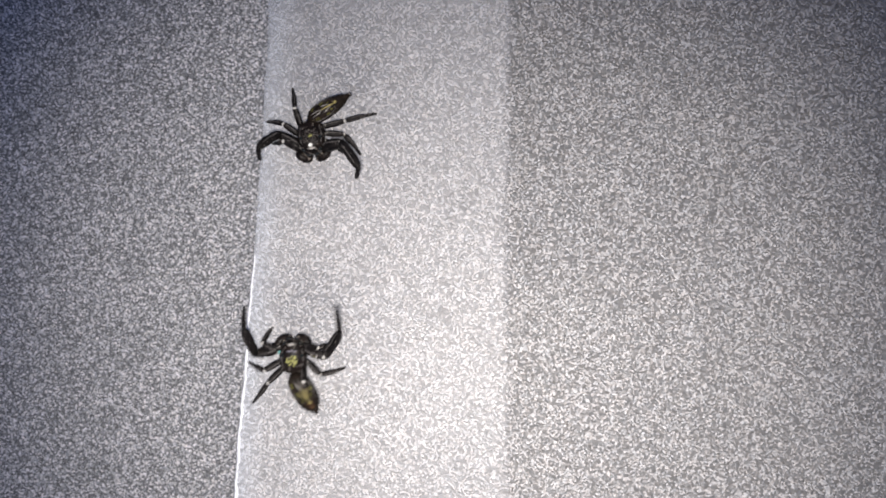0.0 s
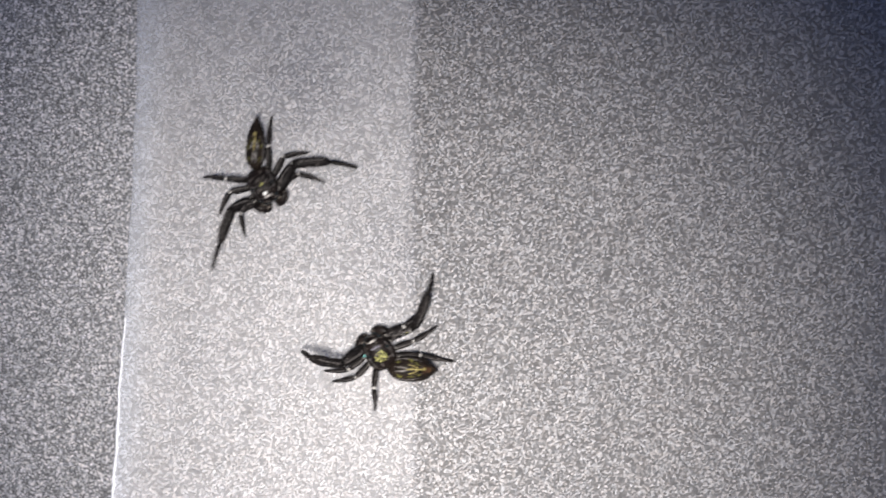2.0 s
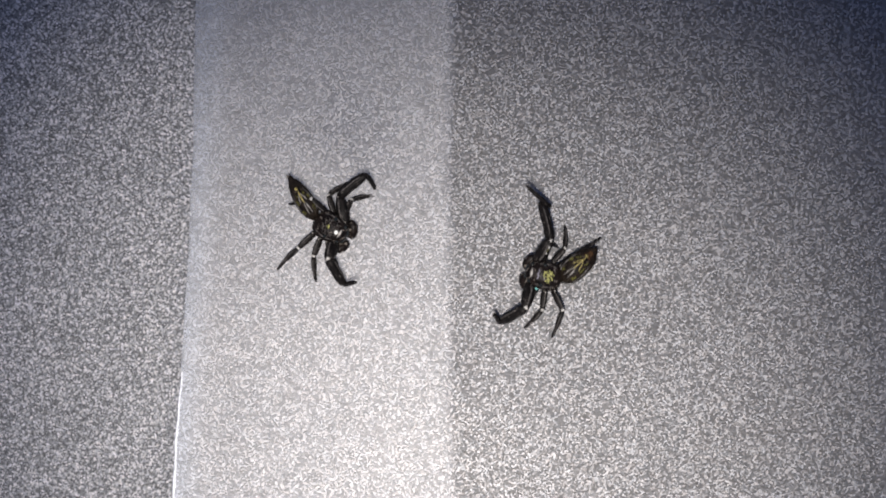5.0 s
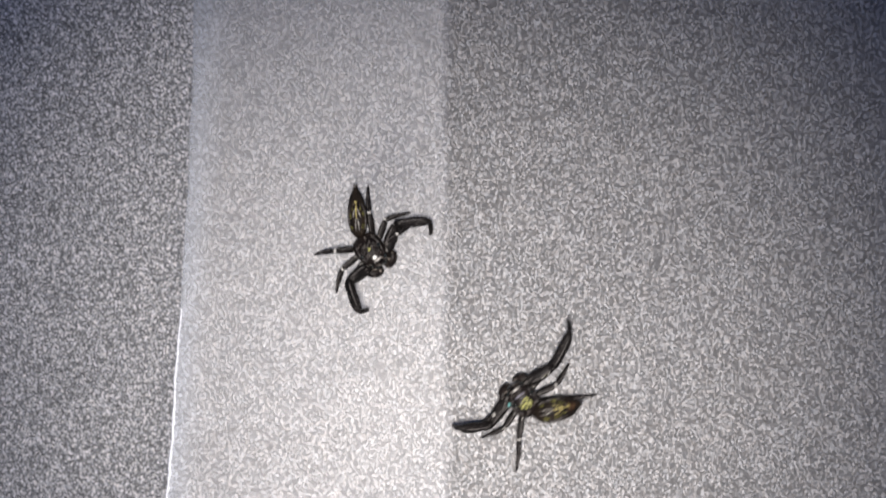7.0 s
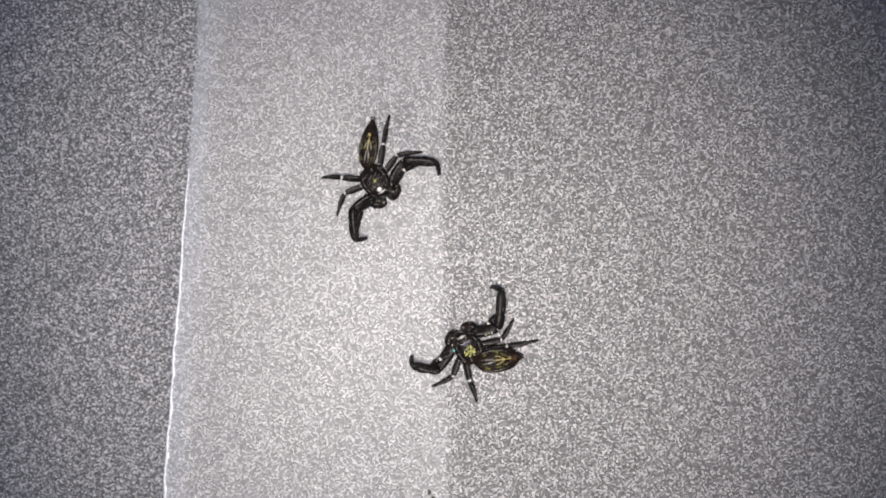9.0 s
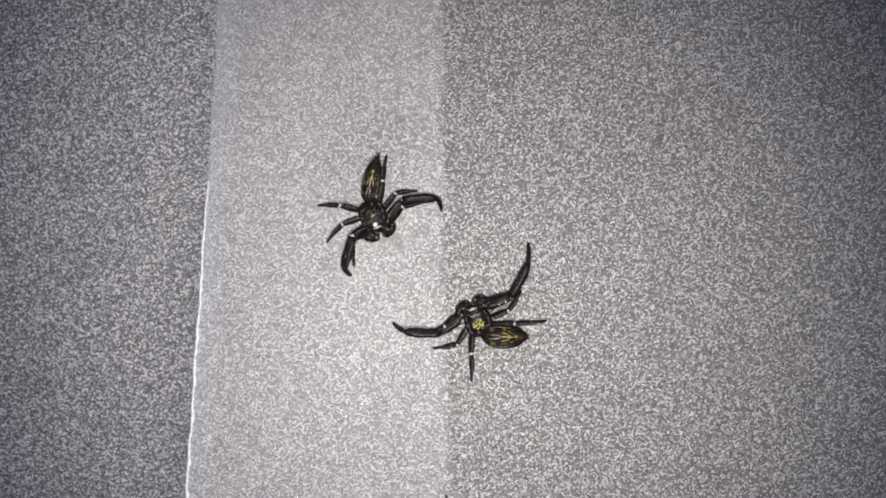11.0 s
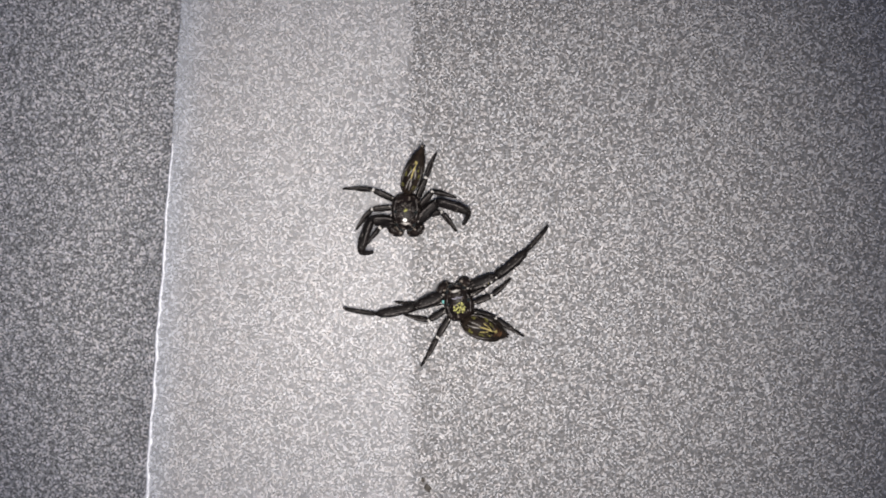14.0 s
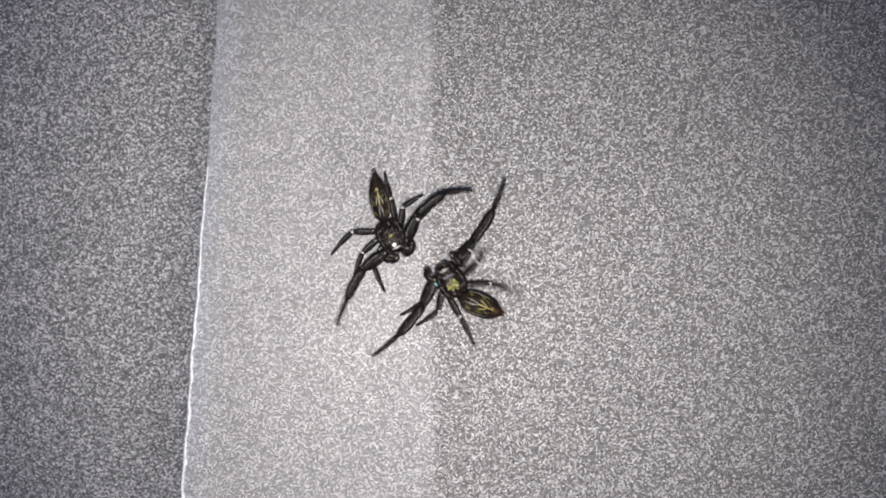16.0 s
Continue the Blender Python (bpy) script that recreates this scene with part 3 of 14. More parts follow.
def motions():
    walk(SPIDER_A["root"], [
        (0, mmpose(-14.625, 10.046, 0, 0.0, 0.0, -173.2)), (0.2, mmpose(-14.625, 10.046, 0, 0.0, 0.0, -173.2)), (0.3, mmpose(-12.87, 9.876, 0, 0.0, 0.0, -175.0)),
        (0.5, mmpose(-11.098, 10.208, 0, 0.0, 0.0, -175.2)), (1, mmpose(-11.11, 10.548, 0, 0.0, 0.0, -175.2)), (1.1, mmpose(-11.11, 10.548, 0, 0.0, 0.0, -175.2)),
        (1.2, mmpose(-9.306, 10.879, 0, 0.0, 0.0, -146.0)), (1.3, mmpose(-8.563, 11.373, 0, 0.0, 0.0, -139.3)), (1.5, mmpose(-8.563, 11.373, 0, 0.0, 0.0, -139.3)),
        (1.9, mmpose(-8.563, 11.373, 0, 0.0, 0.0, -139.3)), (2, mmpose(-8.948, 10.768, 0, 0.0, 0.0, -153.1)), (2.2, mmpose(-11.866, 9.44, 0, 0.0, 0.0, -141.5)),
        (2.5, mmpose(-11.866, 9.44, 0, 0.0, 0.0, -141.5)), (2.7, mmpose(-11.866, 9.44, 0, 0.0, 0.0, -141.5)), (2.8, mmpose(-10.598, 9.878, 0, 0.0, 0.0, -134.6)),
        (2.9, mmpose(-9.894, 11.021, 0, 0.0, 0.0, -132.7)), (3, mmpose(-9.894, 11.021, 0, 0.0, 0.0, -132.7)), (3.4, mmpose(-9.894, 11.021, 0, 0.0, 0.0, -132.7)),
        (3.5, mmpose(-9.432, 11.175, 0, 0.0, 0.0, -132.8)), (3.7, mmpose(-8.143, 11.89, 0, 0.0, 0.0, -122.6)), (4, mmpose(-8.143, 11.89, 0, 0.0, 0.0, -122.6)),
        (4.2, mmpose(-8.143, 11.89, 0, 0.0, 0.0, -122.6)), (6.3, mmpose(-6.964, 9.761, 0, 0.0, 0.0, -127.8)), (6.4, mmpose(-6.253, 8.557, 0, 0.0, 0.0, -144.7)),
        (6.5, mmpose(-4.967, 5.881, 0, 0.0, 0.0, -151.2)), (6.6, mmpose(-5.134, 5.456, 0, 0.0, 0.0, -141.1)), (7, mmpose(-5.134, 5.456, 0, 0.0, 0.0, -141.1)),
        (7.4, mmpose(-5.134, 5.456, 0, 0.0, 0.0, -141.1)), (7.5, mmpose(-4.558, 4.527, 0, 0.0, 0.0, -148.9)), (7.6, mmpose(-4.558, 4.527, 0, 0.0, 0.0, -148.9)),
        (7.8, mmpose(-4.675, 0.464, 0, 0.0, 0.0, -148.0)), (8, mmpose(-4.675, 0.464, 0, 0.0, 0.0, -148.0)), (8.5, mmpose(-4.783, 0.41, 0, 0.0, 0.0, -145.7)),
        (8.7, mmpose(-4.783, 0.41, 0, 0.0, 0.0, -145.7)), (10.8, mmpose(-4.044, -0.438, 0, 0.0, 0.0, -151.0)), (10.9, mmpose(-4.702, -0.875, 0, 0.0, 0.0, -154.7)),
        (11, mmpose(-6.168, -1.273, 0, 0.0, 0.0, -158.5)), (11.5, mmpose(-6.415, -1.419, 0, 0.0, 0.0, -149.8)), (11.8, mmpose(-6.423, -1.292, 0, 0.0, 0.0, -149.7)),
        (11.9, mmpose(-5.924, -2.121, 0, 0.0, 0.0, -156.5)), (12, mmpose(-5.982, -3.685, 0, 0.0, 0.0, -160.4)), (12.1, mmpose(-6.32, -3.853, 0, 0.0, 0.0, -162.7)),
        (12.5, mmpose(-6.319, -3.696, 0, 0.0, 0.0, -162.6)), (12.9, mmpose(-6.299, -3.755, 0, 0.0, 0.0, -162.7)), (13, mmpose(-4.998, -3.642, 0, 0.0, 0.0, -155.9)),
        (13.1, mmpose(-5.014, -3.578, 0, 0.0, 0.0, -155.9)), (13.3, mmpose(-2.079, -3.007, 0, 0.0, 0.0, -175.2)),
        (13.5, mmpose(-2.079, -3.045, 0, 0.0, 0.0, -175.2)), (13.9, mmpose(-2.02, -3.234, 0, 0.0, 0.0, 180.0)), (14, mmpose(-2.024, -3.199, 0, 0.0, 0.0, 180.0)),
        (14.1, mmpose(-1.698, -3.02, 0, 0.0, 0.0, -162.2)), (14.2, mmpose(-1.089, -3.648, 0, 0.0, 0.0, -164.5)),
        (14.3, mmpose(-2.044, -3.783, 0, 0.0, 0.0, -163.7)), (14.4, mmpose(-2.539, -4.011, 0, 0.0, 0.0, -157.9)),
        (14.5, mmpose(-3.898, -3.816, 0, 0.0, 0.0, -156.1)), (14.6, mmpose(-3.889, -3.846, 0, 0.0, 0.0, -156.1)),
        (14.8, mmpose(-7.531, -3.203, 0, 0.0, 0.0, -144.6)), (15, mmpose(-7.561, -3.183, 0, 0.0, 0.0, -144.5)), (15.2, mmpose(-7.578, -3.186, 0, 0.0, 0.0, -144.5)),
        (15.5, mmpose(-7.488, -3.183, 0, 0.0, 0.0, -145.0)), (15.6, mmpose(-7.491, -3.175, 0, 0.0, 0.0, -145.0)),
        (15.7, mmpose(-7.485, -3.165, 0, 0.0, 0.0, -144.6)), (15.8, mmpose(-5.46, -3.13, 0, 0.0, 0.0, -154.1)), (15.9, mmpose(-5.365, -3.166, 0, 0.0, 0.0, -151.8)),
        (16, mmpose(-5.455, -3.424, 0, 0.0, 0.0, -152.8)),])
    walk(SPIDER_A["abdomen"], [
        (0, mmpose(0, -1.3, 1.15, -7.0, 0.0, -64.5)), (0.2, mmpose(0, -1.3, 1.15, -7.0, 0.0, -64.5)), (0.3, mmpose(0, -1.3, 1.15, -35.6, 0.0, -50.5)),
        (0.5, mmpose(0, -1.3, 1.15, -25.8, 0.0, -52.0)), (1, mmpose(0, -1.3, 1.15, -14.5, 0.0, -49.6)), (1.1, mmpose(0, -1.3, 1.15, -14.5, 0.0, -49.6)),
        (1.2, mmpose(0, -1.3, 1.15, -4.2, 0.0, -45.9)), (1.3, mmpose(0, -1.3, 1.15, -5.9, 0.0, -37.8)), (1.5, mmpose(0, -1.3, 1.15, -5.9, 0.0, -37.8)),
        (1.9, mmpose(0, -1.3, 1.15, -5.9, 0.0, -37.8)), (2, mmpose(0, -1.3, 1.15, -3.2, 0.0, -28.6)), (2.2, mmpose(0, -1.3, 1.15, -0.1, 0.0, -45.8)),
        (2.5, mmpose(0, -1.3, 1.15, -0.1, 0.0, -45.8)), (2.7, mmpose(0, -1.3, 1.15, -0.1, 0.0, -45.8)), (2.8, mmpose(0, -1.3, 1.15, -18.4, 0.0, -43.7)),
        (2.9, mmpose(0, -1.3, 1.15, -1.8, 0.0, -42.7)), (3, mmpose(0, -1.3, 1.15, -1.8, 0.0, -42.7)), (3.4, mmpose(0, -1.3, 1.15, -1.8, 0.0, -42.7)),
        (3.5, mmpose(0, -1.3, 1.15, -27.5, 0.0, -30.9)), (3.7, mmpose(0, -1.3, 1.15, -2.8, 0.0, -24.2)), (4, mmpose(0, -1.3, 1.15, -2.8, 0.0, -24.2)),
        (4.2, mmpose(0, -1.3, 1.15, -2.8, 0.0, -24.2)), (6.3, mmpose(0, -1.3, 1.15, -8.0, 0.0, -18.9)), (6.4, mmpose(0, -1.3, 1.15, -15.4, 0.0, -7.5)),
        (6.5, mmpose(0, -1.3, 1.15, -21.7, 0.0, -19.0)), (6.6, mmpose(0, -1.3, 1.15, -4.6, 0.0, -33.9)), (7, mmpose(0, -1.3, 1.15, -4.6, 0.0, -33.9)),
        (7.4, mmpose(0, -1.3, 1.15, -4.6, 0.0, -33.9)), (7.5, mmpose(0, -1.3, 1.15, -4.8, 0.0, -28.4)), (7.6, mmpose(0, -1.3, 1.15, -4.8, 0.0, -28.4)),
        (7.8, mmpose(0, -1.3, 1.15, -2.9, 0.0, -39.5)), (8, mmpose(0, -1.3, 1.15, -2.9, 0.0, -39.5)), (8.5, mmpose(0, -1.3, 1.15, -3.8, 0.0, -42.0)),
        (8.7, mmpose(0, -1.3, 1.15, -3.8, 0.0, -42.0)), (10.8, mmpose(0, -1.3, 1.15, -16.9, 0.0, -29.2)), (10.9, mmpose(0, -1.3, 1.15, -14.2, 0.0, -47.2)),
        (11, mmpose(0, -1.3, 1.15, -15.4, 0.0, -34.9)), (11.5, mmpose(0, -1.3, 1.15, -15.8, 0.0, -40.1)), (11.8, mmpose(0, -1.3, 1.15, -15.8, 0.0, -40.2)),
        (11.9, mmpose(0, -1.3, 1.15, -14.4, 0.0, -40.2)), (12, mmpose(0, -1.3, 1.15, -12.1, 0.0, -46.2)), (12.1, mmpose(0, -1.3, 1.15, -13.4, 0.0, -41.6)),
        (12.5, mmpose(0, -1.3, 1.15, -13.8, 0.0, -41.7)), (12.9, mmpose(0, -1.3, 1.15, -13.9, 0.0, -41.6)), (13, mmpose(0, -1.3, 1.15, -14.4, 0.0, -47.6)),
        (13.1, mmpose(0, -1.3, 1.15, -14.3, 0.0, -47.5)), (13.3, mmpose(0, -1.3, 1.15, -15.3, 0.0, -26.4)), (13.5, mmpose(0, -1.3, 1.15, -15.4, 0.0, -26.3)),
        (13.9, mmpose(0, -1.3, 1.15, -15.1, 0.0, -18.9)), (14, mmpose(0, -1.3, 1.15, -15.1, 0.0, -19.0)), (14.1, mmpose(0, -1.3, 1.15, -14.3, 0.0, -36.0)),
        (14.2, mmpose(0, -1.3, 1.15, -13.5, 0.0, -39.3)), (14.3, mmpose(0, -1.3, 1.15, -12.8, 0.0, -44.2)), (14.4, mmpose(0, -1.3, 1.15, -13.4, 0.0, -42.5)),
        (14.5, mmpose(0, -1.3, 1.15, -14.6, 0.0, -32.3)), (14.6, mmpose(0, -1.3, 1.15, -14.6, 0.0, -32.3)), (14.8, mmpose(0, -1.3, 1.15, -15.3, 0.0, -33.6)),
        (15, mmpose(0, -1.3, 1.15, -15.2, 0.0, -33.7)), (15.2, mmpose(0, -1.3, 1.15, -15.2, 0.0, -33.6)), (15.5, mmpose(0, -1.3, 1.15, -15.3, 0.0, -31.1)),
        (15.6, mmpose(0, -1.3, 1.15, -15.3, 0.0, -31.1)), (15.7, mmpose(0, -1.3, 1.15, -15.3, 0.0, -31.4)), (15.8, mmpose(0, -1.3, 1.15, -15.5, 0.0, -1.1)),
        (15.9, mmpose(0, -1.3, 1.15, -15.1, 0.0, -16.7)), (16, mmpose(0, -1.3, 1.15, -14.7, 0.0, -15.5)),])
    walk(SPIDER_A["one_right"][0], [
        (0, mmpose(0.72, 0.85, 0.95, 10.7, 0.0, -127.3)), (0.2, mmpose(0.72, 0.85, 0.95, 10.7, 0.0, -127.3)), (0.3, mmpose(0.72, 0.85, 0.95, 8.8, 0.0, -100.1)),
        (0.5, mmpose(0.72, 0.85, 0.95, 8.5, 0.0, -106.4)), (1, mmpose(0.72, 0.85, 0.95, 8.2, 0.0, -110.2)), (1.1, mmpose(0.72, 0.85, 0.95, 8.2, 0.0, -110.2)),
        (1.2, mmpose(0.72, 0.85, 0.95, 4.5, 0.0, -92.3)), (1.3, mmpose(0.72, 0.85, 0.95, 36.4, 0.0, -88.9)), (1.5, mmpose(0.72, 0.85, 0.95, 36.4, 0.0, -88.9)),
        (1.9, mmpose(0.72, 0.85, 0.95, 36.4, 0.0, -88.9)), (2, mmpose(0.72, 0.85, 0.95, -14.7, 0.0, -100.7)), (2.2, mmpose(0.72, 0.85, 0.95, 0.2, 0.0, -109.5)),
        (2.5, mmpose(0.72, 0.85, 0.95, 0.2, 0.0, -109.5)), (2.7, mmpose(0.72, 0.85, 0.95, 0.2, 0.0, -109.5)), (2.8, mmpose(0.72, 0.85, 0.95, 13.2, 0.0, -75.9)),
        (2.9, mmpose(0.72, 0.85, 0.95, 36.8, 0.0, -85.9)), (3, mmpose(0.72, 0.85, 0.95, 36.8, 0.0, -85.9)), (3.4, mmpose(0.72, 0.85, 0.95, 36.8, 0.0, -85.9)),
        (3.5, mmpose(0.72, 0.85, 0.95, 45.9, 0.0, -57.9)), (3.7, mmpose(0.72, 0.85, 0.95, 51.9, 0.0, -67.7)), (4, mmpose(0.72, 0.85, 0.95, 51.9, 0.0, -67.7)),
        (4.2, mmpose(0.72, 0.85, 0.95, 51.9, 0.0, -67.7)), (6.3, mmpose(0.72, 0.85, 0.95, 46.9, 0.0, -65.2)), (6.4, mmpose(0.72, 0.85, 0.95, 46.5, 0.0, -48.2)),
        (6.5, mmpose(0.72, 0.85, 0.95, 63.7, 0.0, -60.3)), (6.6, mmpose(0.72, 0.85, 0.95, 30.7, 0.0, -88.8)), (7, mmpose(0.72, 0.85, 0.95, 30.7, 0.0, -88.8)),
        (7.4, mmpose(0.72, 0.85, 0.95, 30.7, 0.0, -88.8)), (7.5, mmpose(0.72, 0.85, 0.95, -15.7, 0.0, -74.3)), (7.6, mmpose(0.72, 0.85, 0.95, -15.7, 0.0, -74.3)),
        (7.8, mmpose(0.72, 0.85, 0.95, 30.3, 0.0, -88.7)), (8, mmpose(0.72, 0.85, 0.95, 30.3, 0.0, -88.7)), (8.5, mmpose(0.72, 0.85, 0.95, 36.0, 0.0, -87.1)),
        (8.7, mmpose(0.72, 0.85, 0.95, 36.0, 0.0, -87.1)), (10.8, mmpose(0.72, 0.85, 0.95, -21.9, 0.0, -106.3)), (10.9, mmpose(0.72, 0.85, 0.95, 33.2, 0.0, -79.1)),
        (11, mmpose(0.72, 0.85, 0.95, 54.0, 0.0, -85.6)), (11.5, mmpose(0.72, 0.85, 0.95, 30.7, 0.0, -112.3)), (11.8, mmpose(0.72, 0.85, 0.95, 30.6, 0.0, -112.2)),
        (11.9, mmpose(0.72, 0.85, 0.95, 2.1, 0.0, -77.2)), (12, mmpose(0.72, 0.85, 0.95, -0.5, 0.0, -87.6)), (12.1, mmpose(0.72, 0.85, 0.95, 13.4, 0.0, -82.5)),
        (12.5, mmpose(0.72, 0.85, 0.95, 14.2, 0.0, -83.1)), (12.9, mmpose(0.72, 0.85, 0.95, 14.5, 0.0, -82.9)), (13, mmpose(0.72, 0.85, 0.95, 32.1, 0.0, -102.3)),
        (13.1, mmpose(0.72, 0.85, 0.95, 32.0, 0.0, -102.1)), (13.3, mmpose(0.72, 0.85, 0.95, 9.6, 0.0, -97.8)), (13.5, mmpose(0.72, 0.85, 0.95, 9.7, 0.0, -98.0)),
        (13.9, mmpose(0.72, 0.85, 0.95, 35.0, 0.0, -95.4)), (14, mmpose(0.72, 0.85, 0.95, 35.0, 0.0, -95.3)), (14.1, mmpose(0.72, 0.85, 0.95, 25.6, 0.0, -94.3)),
        (14.2, mmpose(0.72, 0.85, 0.95, -19.5, 0.0, -80.5)), (14.3, mmpose(0.72, 0.85, 0.95, 8.2, 0.0, -75.7)), (14.4, mmpose(0.72, 0.85, 0.95, -4.1, 0.0, -77.5)),
        (14.5, mmpose(0.72, 0.85, 0.95, 11.9, 0.0, -78.0)), (14.6, mmpose(0.72, 0.85, 0.95, 12.1, 0.0, -78.0)), (14.8, mmpose(0.72, 0.85, 0.95, 41.4, 0.0, -90.5)),
        (15, mmpose(0.72, 0.85, 0.95, 41.3, 0.0, -90.4)), (15.2, mmpose(0.72, 0.85, 0.95, 41.3, 0.0, -90.4)), (15.5, mmpose(0.72, 0.85, 0.95, 37.0, 0.0, -89.8)),
        (15.6, mmpose(0.72, 0.85, 0.95, 36.9, 0.0, -89.7)), (15.7, mmpose(0.72, 0.85, 0.95, 34.1, 0.0, -91.2)), (15.8, mmpose(0.72, 0.85, 0.95, 29.9, 0.0, -55.2)),
        (15.9, mmpose(0.72, 0.85, 0.95, 17.9, 0.0, -69.5)), (16, mmpose(0.72, 0.85, 0.95, -1.1, 0.0, -78.9)),])
    walk(SPIDER_A["one_right"][1], [
        (0, mmpose(0, 2.15, 0, 45.0, 0.0, 64.7)), (0.2, mmpose(0, 2.15, 0, 45.0, 0.0, 64.7)), (0.3, mmpose(0, 2.15, 0, -1.6, 0.0, 38.8)),
        (0.5, mmpose(0, 2.15, 0, 35.0, 0.0, 76.2)), (1, mmpose(0, 2.15, 0, 29.8, 0.0, 87.4)), (1.1, mmpose(0, 2.15, 0, 29.8, 0.0, 87.4)),
        (1.2, mmpose(0, 2.15, 0, -20.2, 0.0, 25.1)), (1.3, mmpose(0, 2.15, 0, 7.8, 0.0, 57.0)), (1.5, mmpose(0, 2.15, 0, 7.8, 0.0, 57.0)),
        (1.9, mmpose(0, 2.15, 0, 7.8, 0.0, 57.0)), (2, mmpose(0, 2.15, 0, 11.3, 0.0, 56.7)), (2.2, mmpose(0, 2.15, 0, 41.6, 0.0, 99.3)),
        (2.5, mmpose(0, 2.15, 0, 41.6, 0.0, 99.3)), (2.7, mmpose(0, 2.15, 0, 41.6, 0.0, 99.3)), (2.8, mmpose(0, 2.15, 0, -37.5, 0.0, 16.6)),
        (2.9, mmpose(0, 2.15, 0, 9.3, 0.0, 60.9)), (3, mmpose(0, 2.15, 0, 9.3, 0.0, 60.9)), (3.4, mmpose(0, 2.15, 0, 9.3, 0.0, 60.9)),
        (3.5, mmpose(0, 2.15, 0, -17.2, 0.0, 37.7)), (3.7, mmpose(0, 2.15, 0, -57.0, 0.0, 99.6)), (4, mmpose(0, 2.15, 0, -57.0, 0.0, 99.6)),
        (4.2, mmpose(0, 2.15, 0, -57.0, 0.0, 99.6)), (6.3, mmpose(0, 2.15, 0, -64.3, 0.0, 127.7)), (6.4, mmpose(0, 2.15, 0, -46.3, 0.0, 13.3)),
        (6.5, mmpose(0, 2.15, 0, -50.7, 0.0, 53.1)), (6.6, mmpose(0, 2.15, 0, 15.1, 0.0, 61.8)), (7, mmpose(0, 2.15, 0, 15.1, 0.0, 61.8)),
        (7.4, mmpose(0, 2.15, 0, 15.1, 0.0, 61.8)), (7.5, mmpose(0, 2.15, 0, 12.3, 0.0, 39.6)), (7.6, mmpose(0, 2.15, 0, 12.3, 0.0, 39.6)),
        (7.8, mmpose(0, 2.15, 0, 17.2, 0.0, 56.6)), (8, mmpose(0, 2.15, 0, 17.2, 0.0, 56.6)), (8.5, mmpose(0, 2.15, 0, 8.2, 0.0, 51.6)),
        (8.7, mmpose(0, 2.15, 0, 8.2, 0.0, 51.6)), (10.8, mmpose(0, 2.15, 0, 56.5, 0.0, 96.5)), (10.9, mmpose(0, 2.15, 0, -59.0, 0.0, 56.9)),
        (11, mmpose(0, 2.15, 0, -40.8, 0.0, 79.3)), (11.5, mmpose(0, 2.15, 0, 15.0, 0.0, 73.5)), (11.8, mmpose(0, 2.15, 0, 15.2, 0.0, 73.4)),
        (11.9, mmpose(0, 2.15, 0, 24.8, 0.0, 31.8)), (12, mmpose(0, 2.15, 0, -5.7, 0.0, 24.8)), (12.1, mmpose(0, 2.15, 0, -22.6, 0.0, 38.4)),
        (12.5, mmpose(0, 2.15, 0, -23.9, 0.0, 39.3)), (12.9, mmpose(0, 2.15, 0, -24.3, 0.0, 39.5)), (13, mmpose(0, 2.15, 0, -33.7, 0.0, 38.6)),
        (13.1, mmpose(0, 2.15, 0, -33.6, 0.0, 38.5)), (13.3, mmpose(0, 2.15, 0, 20.8, 0.0, 81.9)), (13.5, mmpose(0, 2.15, 0, 20.8, 0.0, 82.2)),
        (13.9, mmpose(0, 2.15, 0, 13.2, 0.0, 70.4)), (14, mmpose(0, 2.15, 0, 13.2, 0.0, 70.3)), (14.1, mmpose(0, 2.15, 0, 25.0, 0.0, 40.5)),
        (14.2, mmpose(0, 2.15, 0, 49.5, 0.0, 24.4)), (14.3, mmpose(0, 2.15, 0, 22.2, 0.0, 16.1)), (14.4, mmpose(0, 2.15, 0, 3.1, 0.0, 13.9)),
        (14.5, mmpose(0, 2.15, 0, -19.6, 0.0, 24.9)), (14.6, mmpose(0, 2.15, 0, -19.8, 0.0, 25.0)), (14.8, mmpose(0, 2.15, 0, -26.5, 0.0, 66.7)),
        (15, mmpose(0, 2.15, 0, -26.5, 0.0, 66.6)), (15.2, mmpose(0, 2.15, 0, -26.5, 0.0, 66.6)), (15.5, mmpose(0, 2.15, 0, -32.3, 0.0, 72.6)),
        (15.6, mmpose(0, 2.15, 0, -32.3, 0.0, 72.6)), (15.7, mmpose(0, 2.15, 0, -52.0, 0.0, 76.2)), (15.8, mmpose(0, 2.15, 0, -55.5, 0.0, 36.2)),
        (15.9, mmpose(0, 2.15, 0, -5.2, 0.0, 50.3)), (16, mmpose(0, 2.15, 0, -6.7, 0.0, 25.4)),])
